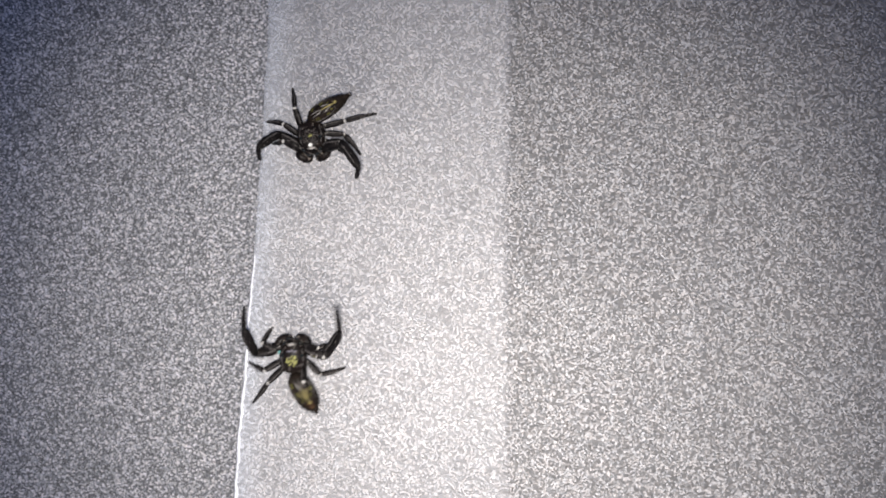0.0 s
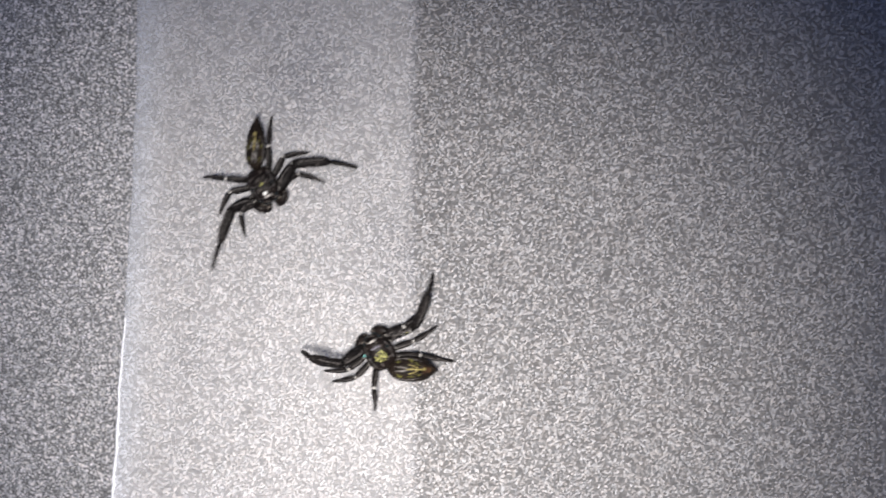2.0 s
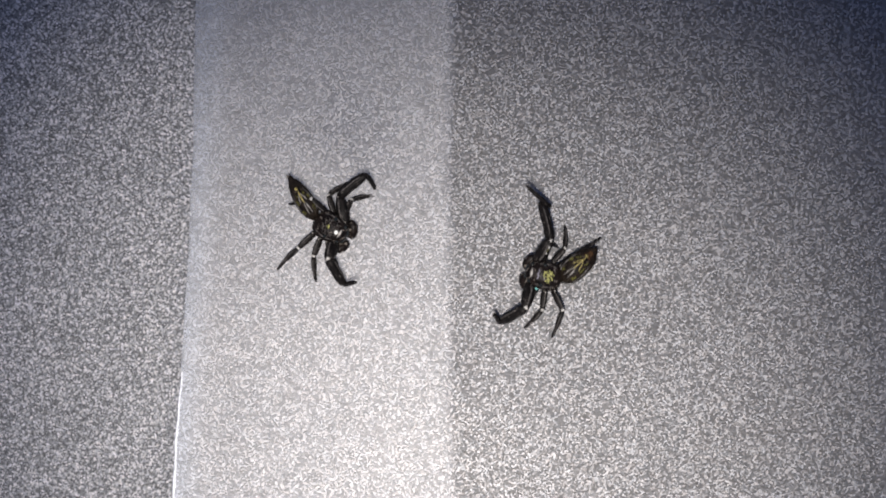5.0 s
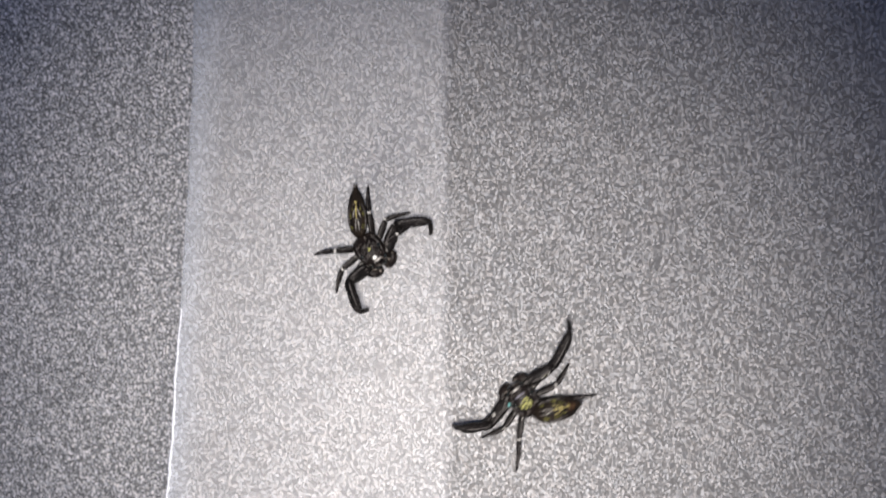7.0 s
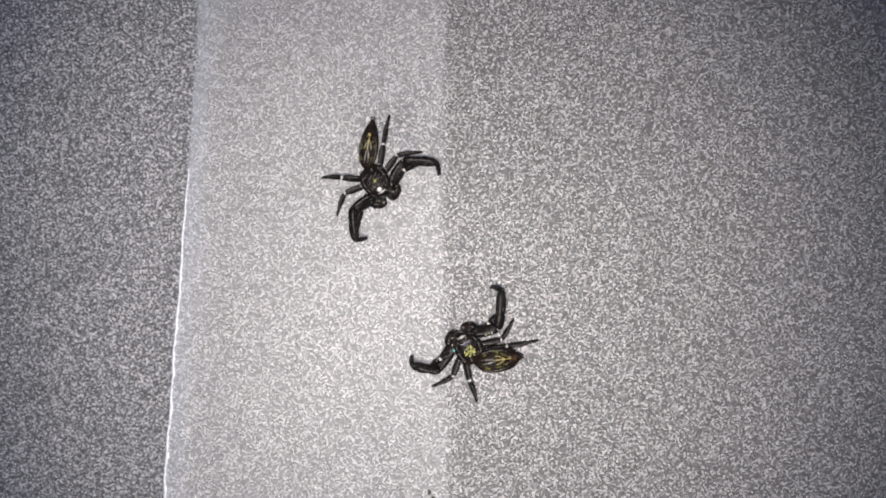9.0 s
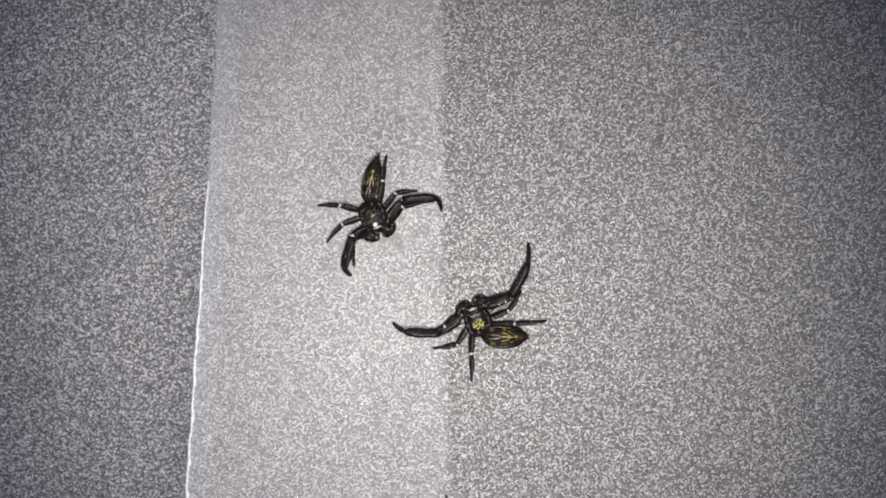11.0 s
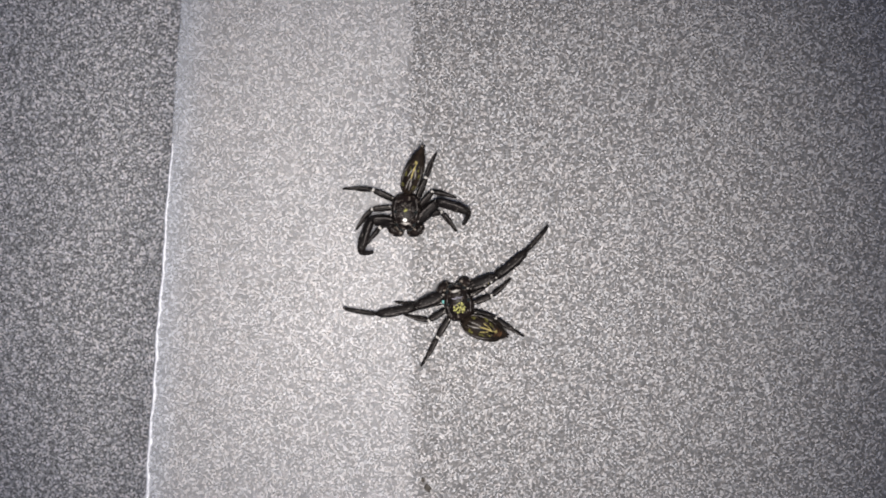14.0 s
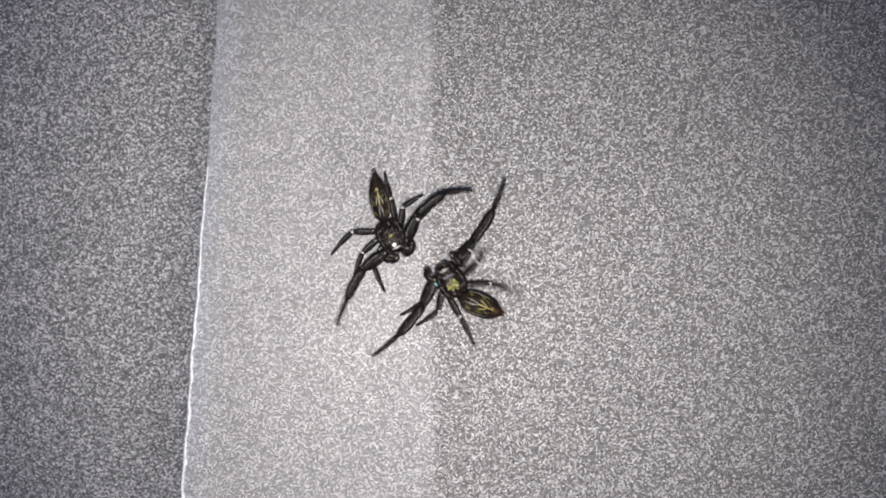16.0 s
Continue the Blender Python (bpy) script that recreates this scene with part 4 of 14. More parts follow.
    walk(SPIDER_A["one_right"][2], [
        (0, mmpose(-1.661, 2.935, 1.84, -60.5, 0.0, 130.9)), (0.2, mmpose(-1.661, 2.935, 1.84, -60.5, 0.0, 130.9)),
        (0.3, mmpose(-1.629, 4.175, -0.072, -1.2, 0.0, 46.4)), (0.5, mmpose(-2.069, 2.659, 1.49, -62.7, 0.0, -162.7)),
        (1, mmpose(-2.254, 2.251, 1.292, -62.1, 0.0, -161.6)), (1.1, mmpose(-2.254, 2.251, 1.292, -62.1, 0.0, -161.6)),
        (1.2, mmpose(-1.036, 4.359, -0.897, -1.8, 0.0, 31.5)), (1.3, mmpose(-2.16, 3.555, 0.352, -37.1, 0.0, 167.0)),
        (1.5, mmpose(-2.16, 3.555, 0.352, -37.1, 0.0, 167.0)), (1.9, mmpose(-2.16, 3.555, 0.352, -37.1, 0.0, 167.0)),
        (2, mmpose(-2.131, 3.551, 0.508, 10.9, 0.0, 60.0)), (2.2, mmpose(-1.919, 1.834, 1.726, -63.3, 0.0, -156.7)),
        (2.5, mmpose(-1.919, 1.834, 1.726, -63.3, 0.0, -156.7)), (2.7, mmpose(-1.919, 1.834, 1.726, -63.3, 0.0, -156.7)),
        (2.8, mmpose(-0.589, 4.127, -1.583, -8.1, 0.0, 27.7)), (2.9, mmpose(-2.243, 3.396, 0.422, -41.9, 0.0, -177.8)),
        (3, mmpose(-2.243, 3.396, 0.422, -41.9, 0.0, -177.8)), (3.4, mmpose(-2.243, 3.396, 0.422, -41.9, 0.0, -177.8)),
        (3.5, mmpose(-1.52, 4.115, -0.768, -57.5, 0.0, 150.0)), (3.7, mmpose(-1.397, 1.913, -2.18, 42.4, 0.0, 35.8)),
        (4, mmpose(-1.397, 1.913, -2.18, 42.4, 0.0, 35.8)), (4.2, mmpose(-1.397, 1.913, -2.18, 42.4, 0.0, 35.8)),
        (6.3, mmpose(-0.892, 1.46, -2.343, 47.2, 0.0, 39.4)), (6.4, mmpose(-0.414, 3.897, -1.881, -45.4, 0.0, 14.3)),
        (6.5, mmpose(-1.316, 3.138, -2.013, -50.7, 0.0, 122.4)), (6.6, mmpose(-2.214, 3.335, 0.675, -44.6, 0.0, 175.5)),
        (7, mmpose(-2.214, 3.335, 0.675, -44.6, 0.0, 175.5)), (7.4, mmpose(-2.214, 3.335, 0.675, -44.6, 0.0, 175.5)),
        (7.5, mmpose(-1.621, 4.106, 0.554, 12.6, 0.0, 41.3)), (7.6, mmpose(-1.621, 4.106, 0.554, 12.6, 0.0, 41.3)),
        (7.8, mmpose(-2.073, 3.517, 0.769, -46.0, 0.0, 176.8)), (8, mmpose(-2.073, 3.517, 0.769, -46.0, 0.0, 176.8)),
        (8.5, mmpose(-2.016, 3.749, 0.37, -37.7, 0.0, -179.4)), (8.7, mmpose(-2.016, 3.749, 0.37, -37.7, 0.0, -179.4)),
        (10.8, mmpose(-1.426, 1.988, 2.168, -3.4, 0.0, 53.0)), (10.9, mmpose(-1.122, 2.881, -2.229, -34.1, 0.0, 57.6)),
        (11, mmpose(-1.933, 2.516, -1.7, -30.4, 0.0, 160.5)), (11.5, mmpose(-2.408, 2.863, 0.674, -40.4, 0.0, -164.4)),
        (11.8, mmpose(-2.404, 2.868, 0.681, -40.5, 0.0, -164.4)), (11.9, mmpose(-1.245, 4.155, 1.09, -33.8, 0.0, 27.1)),
        (12, mmpose(-1.086, 4.498, -0.258, 14.0, 0.0, 42.5)), (12.1, mmpose(-1.492, 4.032, -0.998, 55.2, 0.0, 64.6)),
        (12.5, mmpose(-1.504, 3.991, -1.053, 55.2, 0.0, 64.0)), (12.9, mmpose(-1.506, 3.979, -1.071, 55.2, 0.0, 63.7)),
        (13, mmpose(-1.349, 3.842, -1.442, -27.4, 0.0, 57.4)), (13.1, mmpose(-1.347, 3.845, -1.44, -27.3, 0.0, 57.3)),
        (13.3, mmpose(-2.406, 2.492, 0.924, -57.7, 0.0, -178.6)), (13.5, mmpose(-2.408, 2.481, 0.923, -57.7, 0.0, -178.5)),
        (13.9, mmpose(-2.384, 3.001, 0.595, -31.1, 0.0, -175.7)), (14, mmpose(-2.383, 3.003, 0.595, -31.2, 0.0, -175.7)),
        (14.1, mmpose(-1.529, 3.943, 1.099, -46.8, 0.0, 88.3)), (14.2, mmpose(-0.699, 3.688, 1.977, 6.6, 0.0, 25.5)),
        (14.3, mmpose(-0.668, 4.462, 0.984, -20.7, 0.0, 22.7)), (14.4, mmpose(-0.622, 4.671, 0.14, -2.4, 0.0, 25.0)),
        (14.5, mmpose(-1.031, 4.373, -0.87, -18.1, 0.0, 36.3)), (14.6, mmpose(-1.033, 4.367, -0.882, -18.3, 0.0, 36.4)),
        (14.8, mmpose(-2.137, 3.07, -1.161, -33.5, 0.0, 156.7)), (15, mmpose(-2.135, 3.073, -1.162, -33.5, 0.0, 156.7)),
        (15.2, mmpose(-2.135, 3.075, -1.16, -33.6, 0.0, 156.7)), (15.5, mmpose(-2.097, 2.806, -1.39, -33.5, 0.0, 157.0)),
        (15.6, mmpose(-2.097, 2.807, -1.389, -33.5, 0.0, 157.0)), (15.7, mmpose(-1.554, 2.532, -2.049, -27.0, 0.0, 71.9)),
        (15.8, mmpose(-0.869, 3.339, -2.142, -40.9, 0.0, 23.1)), (15.9, mmpose(-1.992, 3.804, -0.236, -29.0, 0.0, 46.7)),
        (16, mmpose(-1.109, 4.482, -0.302, -6.8, 0.0, 30.8)),])
    walk(SPIDER_A["two_right"][0], [
        (0, mmpose(0.88, 0.32, 0.85, 42.1, 0.0, -95.7)), (0.2, mmpose(0.88, 0.32, 0.85, 42.1, 0.0, -95.7)), (0.3, mmpose(0.88, 0.32, 0.85, 37.4, 0.0, -69.1)),
        (0.5, mmpose(0.88, 0.32, 0.85, 37.4, 0.0, -69.1)), (1, mmpose(0.88, 0.32, 0.85, 39.6, 0.0, -68.4)), (1.1, mmpose(0.88, 0.32, 0.85, 39.6, 0.0, -68.4)),
        (1.2, mmpose(0.88, 0.32, 0.85, 2.9, 0.0, -81.9)), (1.3, mmpose(0.88, 0.32, 0.85, 2.9, 0.0, -81.9)), (1.5, mmpose(0.88, 0.32, 0.85, 2.9, 0.0, -81.9)),
        (1.9, mmpose(0.88, 0.32, 0.85, 2.9, 0.0, -81.9)), (2, mmpose(0.88, 0.32, 0.85, 4.6, 0.0, -61.6)), (2.2, mmpose(0.88, 0.32, 0.85, 42.6, 0.0, -69.3)),
        (2.5, mmpose(0.88, 0.32, 0.85, 42.6, 0.0, -69.3)), (2.7, mmpose(0.88, 0.32, 0.85, 42.6, 0.0, -69.3)), (2.8, mmpose(0.88, 0.32, 0.85, 35.2, 0.0, -45.8)),
        (2.9, mmpose(0.88, 0.32, 0.85, 35.2, 0.0, -45.8)), (3, mmpose(0.88, 0.32, 0.85, 35.2, 0.0, -45.8)), (3.4, mmpose(0.88, 0.32, 0.85, 35.2, 0.0, -45.8)),
        (3.5, mmpose(0.88, 0.32, 0.85, 27.8, 0.0, -31.5)), (3.7, mmpose(0.88, 0.32, 0.85, 36.8, 0.0, -37.7)), (4, mmpose(0.88, 0.32, 0.85, 36.8, 0.0, -37.7)),
        (4.2, mmpose(0.88, 0.32, 0.85, 36.8, 0.0, -37.7)), (6.3, mmpose(0.88, 0.32, 0.85, 36.8, 0.0, -37.7)), (6.4, mmpose(0.88, 0.32, 0.85, 2.4, 0.0, -58.2)),
        (6.5, mmpose(0.88, 0.32, 0.85, 2.4, 0.0, -58.2)), (6.6, mmpose(0.88, 0.32, 0.85, 1.8, 0.0, -71.5)), (7, mmpose(0.88, 0.32, 0.85, 1.8, 0.0, -71.5)),
        (7.4, mmpose(0.88, 0.32, 0.85, 1.8, 0.0, -71.5)), (7.5, mmpose(0.88, 0.32, 0.85, 13.7, 0.0, -50.4)), (7.6, mmpose(0.88, 0.32, 0.85, 13.7, 0.0, -50.4)),
        (7.8, mmpose(0.88, 0.32, 0.85, 34.2, 0.0, -51.9)), (8, mmpose(0.88, 0.32, 0.85, 34.2, 0.0, -51.9)), (8.5, mmpose(0.88, 0.32, 0.85, 33.9, 0.0, -51.3)),
        (8.7, mmpose(0.88, 0.32, 0.85, 33.9, 0.0, -51.3)), (10.8, mmpose(0.88, 0.32, 0.85, -10.2, 0.0, -54.7)), (10.9, mmpose(0.88, 0.32, 0.85, -9.8, 0.0, -55.0)),
        (11, mmpose(0.88, 0.32, 0.85, -9.7, 0.0, -54.1)), (11.5, mmpose(0.88, 0.32, 0.85, -9.0, 0.0, -68.7)), (11.8, mmpose(0.88, 0.32, 0.85, -8.9, 0.0, -68.8)),
        (11.9, mmpose(0.88, 0.32, 0.85, -5.1, 0.0, -68.0)), (12, mmpose(0.88, 0.32, 0.85, -5.0, 0.0, -66.5)), (12.1, mmpose(0.88, 0.32, 0.85, -6.3, 0.0, -60.1)),
        (12.5, mmpose(0.88, 0.32, 0.85, -6.8, 0.0, -60.6)), (12.9, mmpose(0.88, 0.32, 0.85, -6.8, 0.0, -60.5)), (13, mmpose(0.88, 0.32, 0.85, -5.3, 0.0, -75.3)),
        (13.1, mmpose(0.88, 0.32, 0.85, -5.3, 0.0, -75.1)), (13.3, mmpose(0.88, 0.32, 0.85, 33.7, 0.0, -55.8)), (13.5, mmpose(0.88, 0.32, 0.85, 33.9, 0.0, -55.7)),
        (13.9, mmpose(0.88, 0.32, 0.85, 35.1, 0.0, -45.1)), (14, mmpose(0.88, 0.32, 0.85, 35.1, 0.0, -45.1)), (14.1, mmpose(0.88, 0.32, 0.85, -8.0, 0.0, -52.2)),
        (14.2, mmpose(0.88, 0.32, 0.85, -8.4, 0.0, -49.4)), (14.3, mmpose(0.88, 0.32, 0.85, -7.8, 0.0, -51.5)), (14.4, mmpose(0.88, 0.32, 0.85, -8.1, 0.0, -50.6)),
        (14.5, mmpose(0.88, 0.32, 0.85, -7.9, 0.0, -51.6)), (14.6, mmpose(0.88, 0.32, 0.85, -8.0, 0.0, -51.7)), (14.8, mmpose(0.88, 0.32, 0.85, -9.8, 0.0, -55.5)),
        (15, mmpose(0.88, 0.32, 0.85, -9.7, 0.0, -55.5)), (15.2, mmpose(0.88, 0.32, 0.85, -9.7, 0.0, -55.5)), (15.5, mmpose(0.88, 0.32, 0.85, -10.0, 0.0, -53.9)),
        (15.6, mmpose(0.88, 0.32, 0.85, -10.0, 0.0, -53.8)), (15.7, mmpose(0.88, 0.32, 0.85, -9.9, 0.0, -54.5)), (15.8, mmpose(0.88, 0.32, 0.85, -9.5, 0.0, -48.1)),
        (15.9, mmpose(0.88, 0.32, 0.85, -9.4, 0.0, -48.7)), (16, mmpose(0.88, 0.32, 0.85, -9.7, 0.0, -47.1)),])
    walk(SPIDER_A["two_right"][1], [
        (0, mmpose(0, 1.65, 0, -75.8, 0.0, -180.0)), (0.2, mmpose(0, 1.65, 0, -75.8, 0.0, -180.0)), (0.3, mmpose(0, 1.65, 0, -86.2, 0.0, -180.0)),
        (0.5, mmpose(0, 1.65, 0, -86.2, 0.0, -180.0)), (1, mmpose(0, 1.65, 0, -81.4, 0.0, -180.0)), (1.1, mmpose(0, 1.65, 0, -81.4, 0.0, -180.0)),
        (1.2, mmpose(0, 1.65, 0, -27.9, 0.0, 32.0)), (1.3, mmpose(0, 1.65, 0, -27.9, 0.0, 32.0)), (1.5, mmpose(0, 1.65, 0, -27.9, 0.0, 32.0)),
        (1.9, mmpose(0, 1.65, 0, -27.9, 0.0, 32.0)), (2, mmpose(0, 1.65, 0, -39.8, 0.0, 43.5)), (2.2, mmpose(0, 1.65, 0, -74.7, 0.0, -180.0)),
        (2.5, mmpose(0, 1.65, 0, -74.7, 0.0, -180.0)), (2.7, mmpose(0, 1.65, 0, -74.7, 0.0, -180.0)), (2.8, mmpose(0, 1.65, 0, -89.3, 0.0, 0.0)),
        (2.9, mmpose(0, 1.65, 0, -89.3, 0.0, 0.0)), (3, mmpose(0, 1.65, 0, -89.3, 0.0, 0.0)), (3.4, mmpose(0, 1.65, 0, -89.3, 0.0, 0.0)),
        (3.5, mmpose(0, 1.65, 0, -74.2, 0.0, 0.0)), (3.7, mmpose(0, 1.65, 0, -87.3, 0.0, -180.0)), (4, mmpose(0, 1.65, 0, -87.3, 0.0, -180.0)),
        (4.2, mmpose(0, 1.65, 0, -87.3, 0.0, -180.0)), (6.3, mmpose(0, 1.65, 0, -87.3, 0.0, -180.0)), (6.4, mmpose(0, 1.65, 0, -31.5, 0.0, 19.2)),
        (6.5, mmpose(0, 1.65, 0, -31.5, 0.0, 19.2)), (6.6, mmpose(0, 1.65, 0, -33.1, 0.0, 31.3)), (7, mmpose(0, 1.65, 0, -33.1, 0.0, 31.3)),
        (7.4, mmpose(0, 1.65, 0, -33.1, 0.0, 31.3)), (7.5, mmpose(0, 1.65, 0, -46.7, 0.0, 0.0)), (7.6, mmpose(0, 1.65, 0, -46.7, 0.0, 0.0)),
        (7.8, mmpose(0, 1.65, 0, -87.3, 0.0, 0.0)), (8, mmpose(0, 1.65, 0, -87.3, 0.0, 0.0)), (8.5, mmpose(0, 1.65, 0, -86.6, 0.0, 0.0)),
        (8.7, mmpose(0, 1.65, 0, -86.6, 0.0, 0.0)), (10.8, mmpose(0, 1.65, 0, -12.1, 0.0, 34.1)), (10.9, mmpose(0, 1.65, 0, -12.1, 0.0, 34.1)),
        (11, mmpose(0, 1.65, 0, -12.1, 0.0, 33.9)), (11.5, mmpose(0, 1.65, 0, -20.2, 0.0, 55.1)), (11.8, mmpose(0, 1.65, 0, -20.2, 0.0, 55.2)),
        (11.9, mmpose(0, 1.65, 0, -7.1, 0.0, 13.0)), (12, mmpose(0, 1.65, 0, -6.9, 0.0, 12.6)), (12.1, mmpose(0, 1.65, 0, -5.1, 0.0, 14.3)),
        (12.5, mmpose(0, 1.65, 0, -5.2, 0.0, 14.6)), (12.9, mmpose(0, 1.65, 0, -5.2, 0.0, 14.6)), (13, mmpose(0, 1.65, 0, -7.0, 0.0, 17.1)),
        (13.1, mmpose(0, 1.65, 0, -6.9, 0.0, 17.0)), (13.3, mmpose(0, 1.65, 0, -75.8, 0.0, 31.8)), (13.5, mmpose(0, 1.65, 0, -76.1, 0.0, 32.0)),
        (13.9, mmpose(0, 1.65, 0, -78.0, 0.0, 30.0)), (14, mmpose(0, 1.65, 0, -78.0, 0.0, 29.9)), (14.1, mmpose(0, 1.65, 0, -2.0, 0.0, 22.4)),
        (14.2, mmpose(0, 1.65, 0, -1.5, 0.0, 21.0)), (14.3, mmpose(0, 1.65, 0, -1.9, 0.0, 21.9)), (14.4, mmpose(0, 1.65, 0, -1.8, 0.0, 21.7)),
        (14.5, mmpose(0, 1.65, 0, -2.0, 0.0, 22.0)), (14.6, mmpose(0, 1.65, 0, -2.0, 0.0, 22.1)), (14.8, mmpose(0, 1.65, 0, -7.1, 0.0, 28.9)),
        (15, mmpose(0, 1.65, 0, -7.1, 0.0, 28.8)), (15.2, mmpose(0, 1.65, 0, -7.1, 0.0, 28.8)), (15.5, mmpose(0, 1.65, 0, -6.2, 0.0, 25.7)),
        (15.6, mmpose(0, 1.65, 0, -6.2, 0.0, 25.7)), (15.7, mmpose(0, 1.65, 0, -6.2, 0.0, 25.8)), (15.8, mmpose(0, 1.65, 0, -6.8, 0.0, 42.5)),
        (15.9, mmpose(0, 1.65, 0, -6.9, 0.0, 42.7)), (16, mmpose(0, 1.65, 0, -6.5, 0.0, 42.3)),])
    walk(SPIDER_A["three_right"][0], [
        (0, mmpose(0.88, -0.22, 0.85, 11.0, 0.0, -130.5)), (0.2, mmpose(0.88, -0.22, 0.85, 11.0, 0.0, -130.5)), (0.3, mmpose(0.88, -0.22, 0.85, 8.8, 0.0, -113.5)),
        (0.5, mmpose(0.88, -0.22, 0.85, 8.8, 0.0, -113.5)), (1, mmpose(0.88, -0.22, 0.85, 8.0, 0.0, -101.9)), (1.1, mmpose(0.88, -0.22, 0.85, 8.0, 0.0, -101.9)),
        (1.2, mmpose(0.88, -0.22, 0.85, 5.4, 0.0, -101.5)), (1.3, mmpose(0.88, -0.22, 0.85, 5.4, 0.0, -101.5)), (1.5, mmpose(0.88, -0.22, 0.85, 5.4, 0.0, -101.5)),
        (1.9, mmpose(0.88, -0.22, 0.85, 5.4, 0.0, -101.5)), (2, mmpose(0.88, -0.22, 0.85, 8.6, 0.0, -103.4)), (2.2, mmpose(0.88, -0.22, 0.85, 9.0, 0.0, -120.4)),
        (2.5, mmpose(0.88, -0.22, 0.85, 9.0, 0.0, -120.4)), (2.7, mmpose(0.88, -0.22, 0.85, 9.0, 0.0, -120.4)), (2.8, mmpose(0.88, -0.22, 0.85, 5.7, 0.0, -85.9)),
        (2.9, mmpose(0.88, -0.22, 0.85, 5.7, 0.0, -85.9)), (3, mmpose(0.88, -0.22, 0.85, 5.7, 0.0, -85.9)), (3.4, mmpose(0.88, -0.22, 0.85, 5.7, 0.0, -85.9)),
        (3.5, mmpose(0.88, -0.22, 0.85, 4.8, 0.0, -83.6)), (3.7, mmpose(0.88, -0.22, 0.85, 4.2, 0.0, -71.1)), (4, mmpose(0.88, -0.22, 0.85, 4.2, 0.0, -71.1)),
        (4.2, mmpose(0.88, -0.22, 0.85, 4.2, 0.0, -71.1)), (6.3, mmpose(0.88, -0.22, 0.85, 2.2, 0.0, -88.1)), (6.4, mmpose(0.88, -0.22, 0.85, 3.7, 0.0, -69.9)),
        (6.5, mmpose(0.88, -0.22, 0.85, 3.7, 0.0, -69.9)), (6.6, mmpose(0.88, -0.22, 0.85, 3.5, 0.0, -89.3)), (7, mmpose(0.88, -0.22, 0.85, 3.5, 0.0, -89.3)),
        (7.4, mmpose(0.88, -0.22, 0.85, 3.5, 0.0, -89.3)), (7.5, mmpose(0.88, -0.22, 0.85, 2.9, 0.0, -78.0)), (7.6, mmpose(0.88, -0.22, 0.85, 2.9, 0.0, -78.0)),
        (7.8, mmpose(0.88, -0.22, 0.85, 5.0, 0.0, -95.9)), (8, mmpose(0.88, -0.22, 0.85, 5.0, 0.0, -95.9)), (8.5, mmpose(0.88, -0.22, 0.85, 5.2, 0.0, -103.6)),
        (8.7, mmpose(0.88, -0.22, 0.85, 5.2, 0.0, -103.6)), (10.8, mmpose(0.88, -0.22, 0.85, -1.9, 0.0, -91.7)),
        (10.9, mmpose(0.88, -0.22, 0.85, -1.8, 0.0, -91.8)), (11, mmpose(0.88, -0.22, 0.85, -1.8, 0.0, -91.1)), (11.5, mmpose(0.88, -0.22, 0.85, 0.5, 0.0, -110.0)),
        (11.8, mmpose(0.88, -0.22, 0.85, 0.5, 0.0, -110.0)), (11.9, mmpose(0.88, -0.22, 0.85, 3.7, 0.0, -111.6)), (12, mmpose(0.88, -0.22, 0.85, 3.6, 0.0, -110.5)),
        (12.1, mmpose(0.88, -0.22, 0.85, -0.5, 0.0, -94.4)), (12.5, mmpose(0.88, -0.22, 0.85, -0.6, 0.0, -94.9)),
        (12.9, mmpose(0.88, -0.22, 0.85, -0.6, 0.0, -94.9)), (13, mmpose(0.88, -0.22, 0.85, 1.3, 0.0, -106.0)), (13.1, mmpose(0.88, -0.22, 0.85, 1.2, 0.0, -105.9)),
        (13.3, mmpose(0.88, -0.22, 0.85, -0.1, 0.0, -92.7)), (13.5, mmpose(0.88, -0.22, 0.85, -0.1, 0.0, -92.8)),
        (13.9, mmpose(0.88, -0.22, 0.85, -0.0, 0.0, -83.4)), (14, mmpose(0.88, -0.22, 0.85, 0.0, 0.0, -83.4)), (14.1, mmpose(0.88, -0.22, 0.85, -3.5, 0.0, -87.2)),
        (14.2, mmpose(0.88, -0.22, 0.85, -3.9, 0.0, -85.3)), (14.3, mmpose(0.88, -0.22, 0.85, -3.5, 0.0, -86.6)),
        (14.4, mmpose(0.88, -0.22, 0.85, -3.6, 0.0, -86.0)), (14.5, mmpose(0.88, -0.22, 0.85, -3.5, 0.0, -86.7)),
        (14.6, mmpose(0.88, -0.22, 0.85, -3.5, 0.0, -86.8)), (14.8, mmpose(0.88, -0.22, 0.85, -4.4, 0.0, -95.1)), (15, mmpose(0.88, -0.22, 0.85, -4.4, 0.0, -95.1)),
        (15.2, mmpose(0.88, -0.22, 0.85, -4.4, 0.0, -95.1)), (15.5, mmpose(0.88, -0.22, 0.85, -4.0, 0.0, -95.8)),
        (15.6, mmpose(0.88, -0.22, 0.85, -4.0, 0.0, -95.8)), (15.7, mmpose(0.88, -0.22, 0.85, -3.9, 0.0, -96.2)),
        (15.8, mmpose(0.88, -0.22, 0.85, -6.5, 0.0, -74.6)), (15.9, mmpose(0.88, -0.22, 0.85, -6.4, 0.0, -75.2)), (16, mmpose(0.88, -0.22, 0.85, -6.8, 0.0, -74.0)),])
